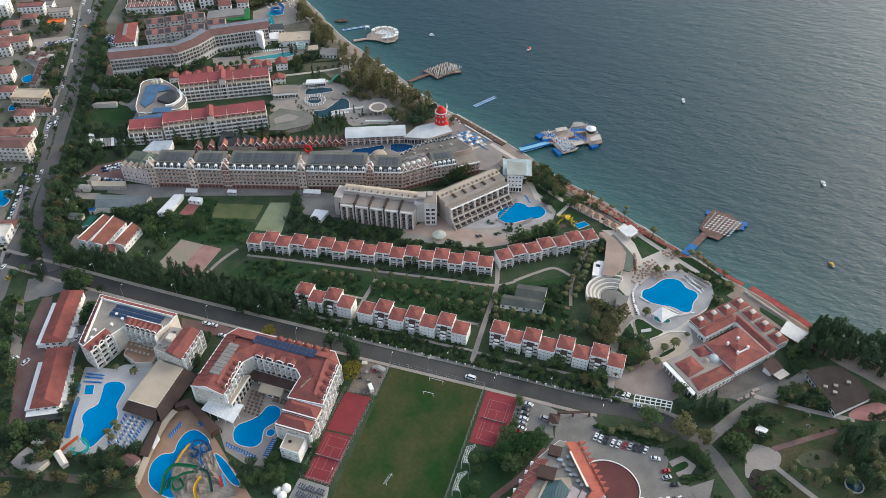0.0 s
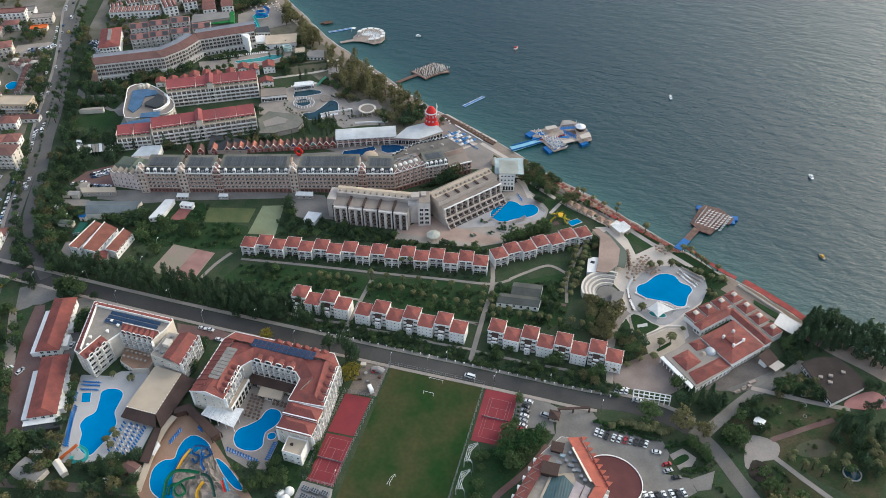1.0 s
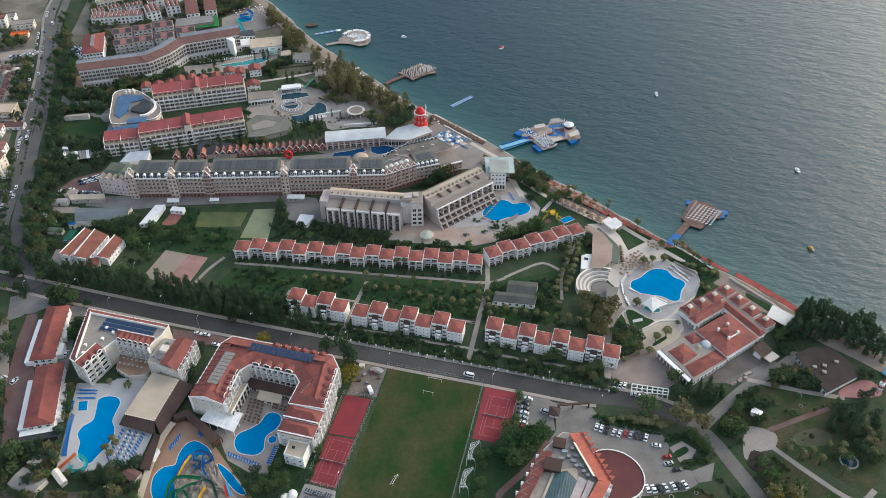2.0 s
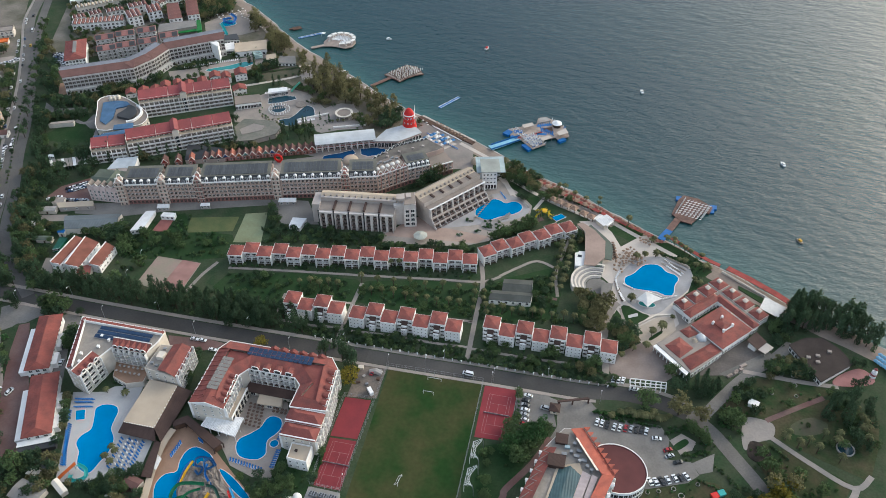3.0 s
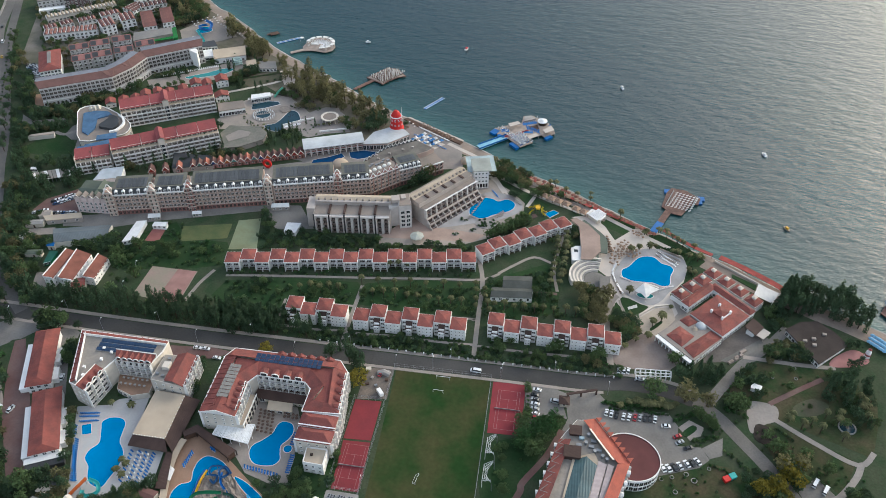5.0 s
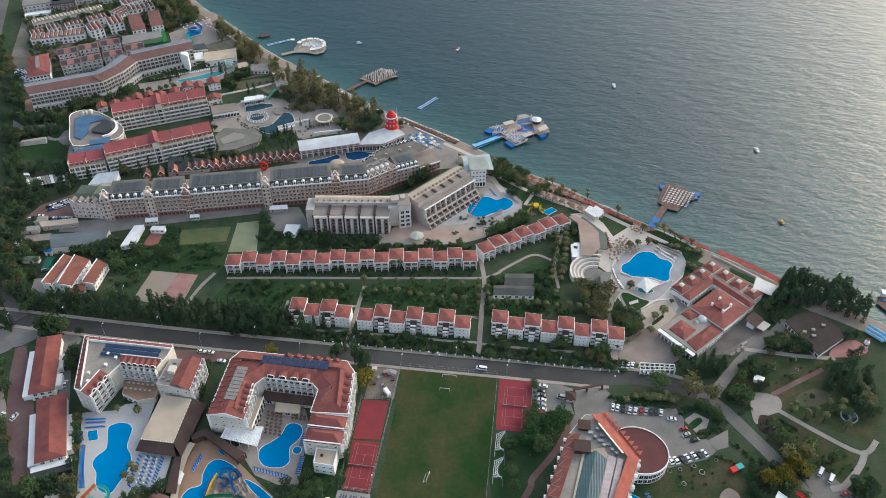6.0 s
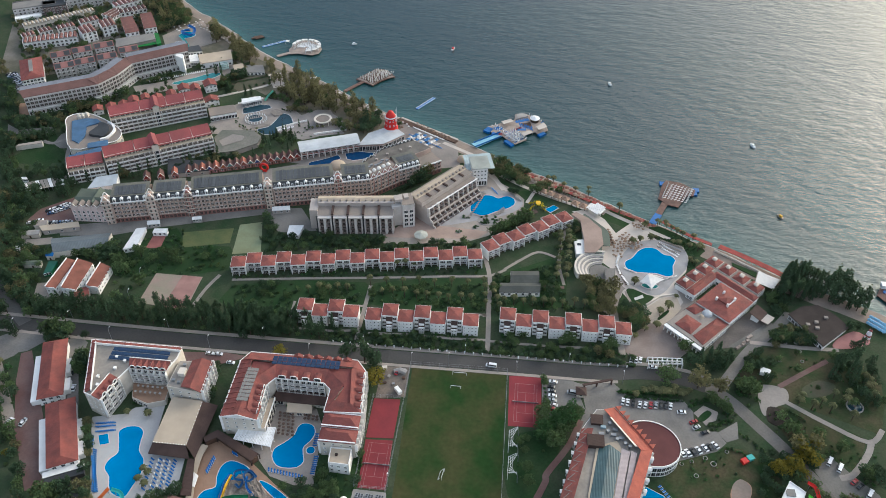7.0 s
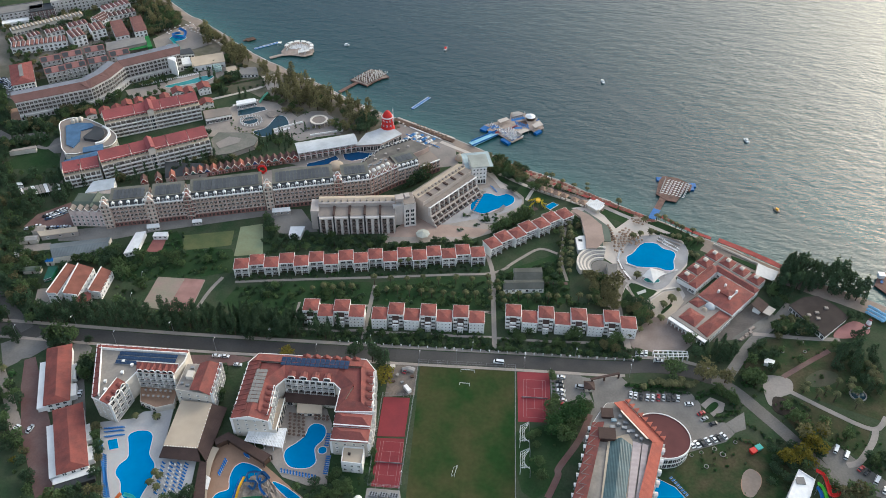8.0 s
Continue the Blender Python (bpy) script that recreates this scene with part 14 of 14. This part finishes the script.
for q in ((-3.0, 7.2), (6.8, 1.3), (2.2, -6.8), (-6.5, -1.8)):
    bm = bmesh.new()
    tube(bm, [(*q, -0.1), (*q, 2.95)], 0.12, 6)
    part("post", bm, WHITEPAINT, th)
for q, sz in (((149.8, 86.4), 2.1), ((152.6, 88.6), 1.9), ((154.6, 85.2), 1.8), ((147.6, 80.0), 1.6), ((158.0, 90.2), 1.7)):
    plant("cypress", *q, sz)
footpath([(-16, 121), (-6.5, 129.6), (3.0, 139.2), (8.0, 143.0)], 3.4, BRICKPAVE, 0.14, "red paved ramp behind the villas")
line_of((-272.0, 172.5), (-226.0, 199.5), 20, ["dark", "leafy", "darkbush", "olive"], 0.8, 2.0)
line_of((-262.0, 190.0), (-228.0, 210.0), 14, ["dark", "cypress", "darkbush"], 0.7, 2.0)
# lagoon terraces and the shore behind the windmill
grove([(-219.8, 249.9), (-196.8, 263.2), (-187.8, 250.0), (-176.3, 237.6), (-184.6, 236.8), (-194.1, 252.2), (-216.5, 243.3)], 26, ["leafy", "olive", "darkbush", "cypress"], 1.8, (0.5, 0.8), 260)
grove([(-212.5, 223.8), (-205.0, 216.8), (-192.2, 210.5), (-193.6, 205.4), (-209.7, 213.9)], 18, ["bush", "darkbush", "fanpalm"], 1.6, (0.6, 0.9), 261)
grove([(-192.2, 244.2), (-184.6, 236.8), (-187.6, 231.3), (-194.0, 240.0)], 10, ["darkbush", "olive"], 1.6, (0.6, 0.9), 262)
loungers((-182.2, 215.1), (-171.3, 221.9), 14, 25, WHITEPAINT, 1.0)
loungers((-221.5, 248.3), (-204.4, 258.2), 18, 18, FABRIC, 1.0)
slab("rock_edge", rounded([(-193.3, 240.0), (-189.0, 243.1), (-183.5, 238.3), (-188.9, 233.8)], 3), 0.9, ROCK, "rough rock edge of the lagoon pool", "rocks")
grove([(-95.5, 232.9), (-68.2, 215.5), (-56.3, 210.5), (-62.0, 204.7), (-86.8, 219.4)], 14, ["fanpalm", "darkbush", "leafy"], 2.2, (0.5, 0.8), 263)
def tent_mesh(w):
    bm = bmesh.new()
    low, top = [(-w, -w), (w, -w), (w, w), (-w, w)], bm.verts.new((0, 0, 3.3))
    rim = [bm.verts.new((*q, 2.4)) for q in low]
    hem = [bm.verts.new((*q, 2.15)) for q in low]
    for k in range(4):
        bm.faces.new((top, rim[k - 1], rim[k]))
        bm.faces.new((rim[k - 1], hem[k - 1], hem[k], rim[k]))
    for q in low:
        tube(bm, [(q[0] * 0.96, q[1] * 0.96, -0.1), (q[0] * 0.96, q[1] * 0.96, 2.4)], 0.06, 4)
    return bm


def tent_row(a, b, n, colours, w=1.5):
    a, b = Vector(a), Vector(b)
    ang = math.degrees(math.atan2(b.y - a.y, b.x - a.x))
    for k in range(n):
        p, col = a.lerp(b, (k + 0.5) / n), colours[k % len(colours)]
        solid("market_tent", tent_mesh(w), col, "square blue canvas tent on the beach terrace" if col is BLUECANVAS else "square white canvas tent on the beach terrace", "tent", "tents on the beach terrace", m=pose(p.x, p.y, 0.1, 0, 0, ang))


BLUECANVAS = mat("blue_canvas", (0.07, 0.20, 0.42), 0.8, 0.1, 0.5, 2.0)
for k in range(4):
    tent_row((-86.0 + 4.4 * k, 211.2 - 2.0 * k), (-77.4 + 4.4 * k, 221.4 - 2.2 * k), 5, [FABRIC, BLUECANVAS, FABRIC] if k % 2 else [BLUECANVAS, FABRIC, BLUECANVAS], 1.2)
tent_row((-99.5, 198.2), (-82.5, 209.4), 8, [FABRIC], 1.1)
tent_row((-96.5, 195.8), (-81.5, 206.2), 7, [FABRIC], 1.1)
slab("terrace", [(-92.0, 205.0), (-84.0, 222.0), (-62.0, 212.5), (-70.0, 203.5), (-80.0, 201.0)], 0.11, CREAMDECK, "pale paved beach terrace under tents", "terrace")
slab("boardwalk", [(-97.5, 240.6), (-95.5, 242.6), (-50.0, 217.6), (-51.6, 214.2), (-88.0, 233.0)], 0.3, TIMBER, "brown plank boardwalk above the beach", "boardwalk")
slab("boardwalk", [(-95.0, 242.9), (-93.8, 244.0), (-50.0, 219.8), (-50.0, 217.9)], 0.22, CREAMDECK, "pale beach steps along the boardwalk", "steps")
parasols(grid((-84.1, 232.5), (-57.2, 215.2), (-82.2, 236.7), 10, 2, 0.5, 42), THATCH, 0.8)
loungers((-81.1, 221.7), (-71.2, 213.8), 10, 60, BLUE, 1.1)
parasols(grid((-293.5, 374.5), (-253.6, 347.6), (-292.2, 365.4), 12, 2, 0.5, 43), FABRIC, 0.8)
slab("beach_terrace", [(-293.4, 368.9), (-290.2, 374.8), (-278.1, 363.1), (-279.7, 357.5)], 0.12, PAVING, "paved beach terrace strip", "terrace")
slab("beach_terrace", [(-268.4, 353.2), (-266.2, 357.0), (-253.6, 347.6), (-256.9, 342.1)], 0.12, PAVING, "paved beach terrace strip", "terrace")

slab("terrace_bed", [(-244.6, 290.2), (-214.9, 310.8), (-208.5, 299.6), (-235.5, 281.8)], 0.2, mat("dry_bed", (0.105, 0.090, 0.060), 0.95, 0.3, 0.1, 0.9, col2=(0.07, 0.075, 0.045)), "dry brown lawn on a garden terrace", "bed")
slab("terrace_bed", [(-238.0, 276.4), (-210.0, 292.0), (-204.4, 282.0), (-226.5, 266.0)], 0.2, bpy.data.materials["dry_bed"], "dry brown lawn on a garden terrace", "bed")
line_of((-238.2, 275.8), (-209.6, 291.8), 20, ["darkbush", "bush"], 0.7, 0.4)
line_of((-246.0, 288.0), (-236.0, 280.4), 8, ["darkbush", "bush"], 0.7, 0.4)
footpath([(-248, 252.3), (-226.2, 265.4), (-206.1, 279.5), (-202.4, 292.4)], 2.6, CREAMDECK, 0.17, "pale garden path below the terraces")
slab("plaza", [(-210.9, 295.1), (-200.7, 299.4), (-192.7, 278.5), (-201.0, 274.6)], 0.2, CREAMDECK, "small pale paved plaza between the trees", "plaza")
slab("terrace", rounded([(-173.0, 230.8), (-165.0, 243.0), (-152.4, 247.7), (-135.3, 230.7), (-131.9, 222.3), (-144.8, 215.5), (-160.7, 205.5), (-168.6, 210.7), (-169.5, 216.2), (-178.0, 212.6), (-181.0, 217.4), (-173.0, 223.2)], 2), 0.12, WORNPAVE, "pale paved lagoon terrace", "terrace")
for a, b in (((-183.4, 217.2), (-177.9, 221.2)), ((-177.9, 221.2), (-168.3, 227.6)), ((-168.3, 227.6), (-163.5, 230.4)), ((-154.4, 213.2), (-132.1, 221.6))):
    bm = bmesh.new()
    prism(bm, band([a, b], 0.7), -0.1, 1.3)
    solid("terrace_wall", bm, WHITE, "low white terrace wall beside the lagoon", "wall", kind="structure")
for k in range(22):
    a = radians(360 * k / 22)
    bm = bmesh.new()
    tube(bm, [(0, 0, 0), (0, 0, 0.9), (0, 0, 1.7)], 0.42, 6, taper=0.16)
    solid("plinth_urn", bm, WHITEPAINT, "white stone urn round the ring terrace", "urn", "urns on the ring terrace", m=Matrix.Translation((-201.8 + 7.9 * math.cos(a), 228.6 + 7.0 * math.sin(a), 0.35)))
line_of((-170.0, 212.0), (-150.0, 224.0), 9, ["fanpalm", "cypress", "bush"], 0.7, 2.2)
# trees between the far houses, round the lagoon and along the shore
grove([(-482.6, 400.9), (-429.4, 384.4), (-390.0, 409.7), (-352.9, 428.1), (-341.2, 404.7), (-391.9, 376.5), (-427.5, 353.0), (-455.6, 348.2)], 50, ["leafy", "olive", "dark"], 3.0, (0.6, 1.0), 301)
grove([(-445.9, 349.1), (-350.4, 403.8), (-317.0, 329.6), (-351.7, 316.3), (-381.9, 257.7), (-414.5, 291.1)], 120, ["olive", "leafy", "darkbush", "shrub"], 2.0, (0.5, 0.85), 302)
grove([(-198.0, 270.2), (-184.1, 275.9), (-172.7, 244.9), (-185.0, 242.1)], 4, ["olive", "coastpine"], 3.8, (0.85, 1.15), 303)
grove([(-196.6, 306.5), (-184.3, 314.3), (-160.2, 286.9), (-135.4, 273.4), (-113.1, 242.3), (-119.3, 227.7), (-151.3, 241.2), (-170.7, 251.6)], 34, ["olive", "olive", "olive", "coastpine"], 4.0, (1.0, 1.45), 304, tall=1.1)
grove([(-168.4, 221.7), (-164.1, 232.9), (-149.8, 212.1), (-161.1, 207.4)], 9, ["leafy", "cypress", "darkbush", "bush"], 2.4, (0.5, 0.75), 305, anywhere=True)
grove([(-145.2, 231.5), (-128.0, 234.6), (-118.6, 223.1), (-136.4, 215.5)], 14, ["olive", "leafy", "shrub"], 2.8, (0.6, 0.9), 306, anywhere=True)
grove([(-217.0, 232.8), (-212.4, 222.3), (-204.6, 215.4), (-194.0, 214.8), (-193.6, 211.8), (-206.2, 212.2), (-215.2, 220.5)], 16, ["bush", "darkbush", "fanpalm"], 1.6, (0.5, 0.8), 307, anywhere=True)
grove([(-188.8, 245.0), (-173.2, 243.2), (-163.0, 245.8), (-162.2, 241.8), (-181.3, 240.9)], 14, ["bush", "darkbush", "olive"], 1.8, (0.6, 0.9), 308, anywhere=True)
for q, s in (((-258.4, 286.9), 0.7), ((-252.2, 292.0), 0.8), ((-233.0, 262.7), 0.8), ((-219.5, 262.2), 0.6), ((-215.6, 266.0), 0.6), ((-285.0, 266.6), 0.8), ((-223.6, 187.3), 0.8), ((-214.1, 179.8), 0.8)):
    plant("cypress", *q, s)
# park trees and the dark bed by the plaza
for q, k, s in (((110.1, 27.0), "pine", 1.0), ((104.6, 24.2), "pine", 1.1), ((107.4, 22.0), "cypress", 1.3), ((176.0, 33.4), "pine", 1.2), ((181.0, 28.2), "pine", 1.1), ((166.2, 30.4), "pine", 1.1), ((170.4, 18.2), "cypress", 1.5), ((160.6, 21.1), "cypress", 1.6), ((166.0, 26.3), "cypress", 1.4), ((169.9, 22.7), "cypress", 1.7), ((162.2, 19.0), "dark", 0.9), ((126.0, 24.4), "dark", 1.0), ((131.2, 26.4), "dark", 0.8), ((119.5, 29.4), "darkbush", 1.5),
                ((120.3, 2.0), "bush", 1.8), ((116.0, 6.8), "leafy", 0.7), ((113.4, 11.0), "leafy", 0.7), ((175.6, 27.1), "palm", 0.9), ((179.5, 16.7), "palm", 0.9), ((176.4, 14.9), "palm", 1.0), ((178.9, 8.5), "palm", 0.9)):
    plant(k, *q, s)
slab("planting_bed", rounded([(124.9, -1.2), (130.4, -1.4), (134.5, -7.4), (130.5, -12.6), (123.5, -9.7)], 3), 0.16, mat("bed_soil", (0.040, 0.032, 0.026), 0.95, 0.3, 0.2, 1.5), "dark earth planting bed by the plaza", "bed", grow_over=True)
line_of((133.7, -1.8), (142.0, -8.2), 7, ["darkbush", "shrub"], 0.8, 0.5)
# blue slides of the far pool
flume([(*(-300.8, 362.7), 4.5), (*(-292.9, 357.0), 4.0), (*(-292.1, 348.5), 3.2), (*(-299.5, 350.0), 2.6), (*(-303.5, 356.0), 2.0), (*(-299.1, 360.7), 1.2)], 1.2, BLUE, "curling sky blue water slide by the far pool", False)
flume([(*(-302.0, 345.5), 3.5), (*(-295.4, 337.8), 2.4), (*(-290.6, 332.1), 0.6)], 1.2, TURQ, "straight turquoise water slide by the far pool", False)

# deep flat-roofed wing behind the curved end of the theme hotel
wing = [(-109, 164), (-111, 155.5), (-95, 170.5), (-80, 175), (-70, 183), (-66, 188), (-79, 195.5), (-98, 182)]
th = house("hotel_wing", "deep grey-brown flat-roofed hotel wing with wavy white gable trim", "hotel", wing, 13.0, PINKWALL)
for a, b, n in (((-109, 164), (-98, 182), 6), ((-98, 182), (-79, 195.5), 8)):
    for i in range(n):
        p, q = Vector(a).lerp(Vector(b), i / n), Vector(a).lerp(Vector(b), (i + 1) / n)
        top = p.lerp(q, 0.5)
        bm = bmesh.new()
        tube(bm, [(*p, 13.1), (*top, 14.9), (*q, 13.1)], 0.22, 5)
        add(th, "gable_trim", bm, WHITEPAINT)
        bm = bmesh.new()
        side = Vector((-(q - p).y, (q - p).x)).normalized() * 0.35
        ends = [[bm.verts.new((*(v - side * s), z)) for v, z in ((p, 12.9), (q, 12.9), (top, 14.8))] for s in (0, 1)]
        bm.faces.new(ends[0])
        bm.faces.new(ends[1][::-1])
        for k in range(3):
            bm.faces.new((ends[0][k - 1], ends[1][k - 1], ends[1][k], ends[0][k]))
        bmesh.ops.recalc_face_normals(bm, faces=bm.faces[:])
        add(th, "gable", bm, SLATE)
bm = bmesh.new()
prism(bm, grown(wing, -0.5), 13.02, 13.12)
add(th, "roof", bm, mat("brown_grey_roof", (0.155, 0.140, 0.125), 0.85, 0.2, 0.12, 1.0))
for x, y in ((-100, 169), (-94, 176), (-86, 182), (-80, 186), (-102, 173)):
    add(th, "roof_unit", boxes((x - 0.8, x + 0.8, y - 0.6, y + 0.6, 13.0, 14.0)), GREYWALL)
# trees in the court between the hotels
for q, k, s in (((-72.7, 166.8), "leafy", 1.3), ((-69.3, 169.1), "leafy", 1.5), ((-66.4, 172.3), "olive", 1.4), ((-69.5, 165.2), "dark", 1.2), ((-75.1, 163.1), "leafy", 0.9)):
    plant(k, *q, s, 1.2)
grove([(-90.2, 153.9), (-82.2, 152.3), (-73.8, 160.2), (-63.1, 170.3), (-61.3, 174.3), (-66.8, 175.5), (-79.4, 162.3)], 30, ["darkbush", "shrub", "dark"], 1.8, (0.6, 1.1), 310)

# ---- the furniture and plants noted above ----
set_furniture()
set_plants()
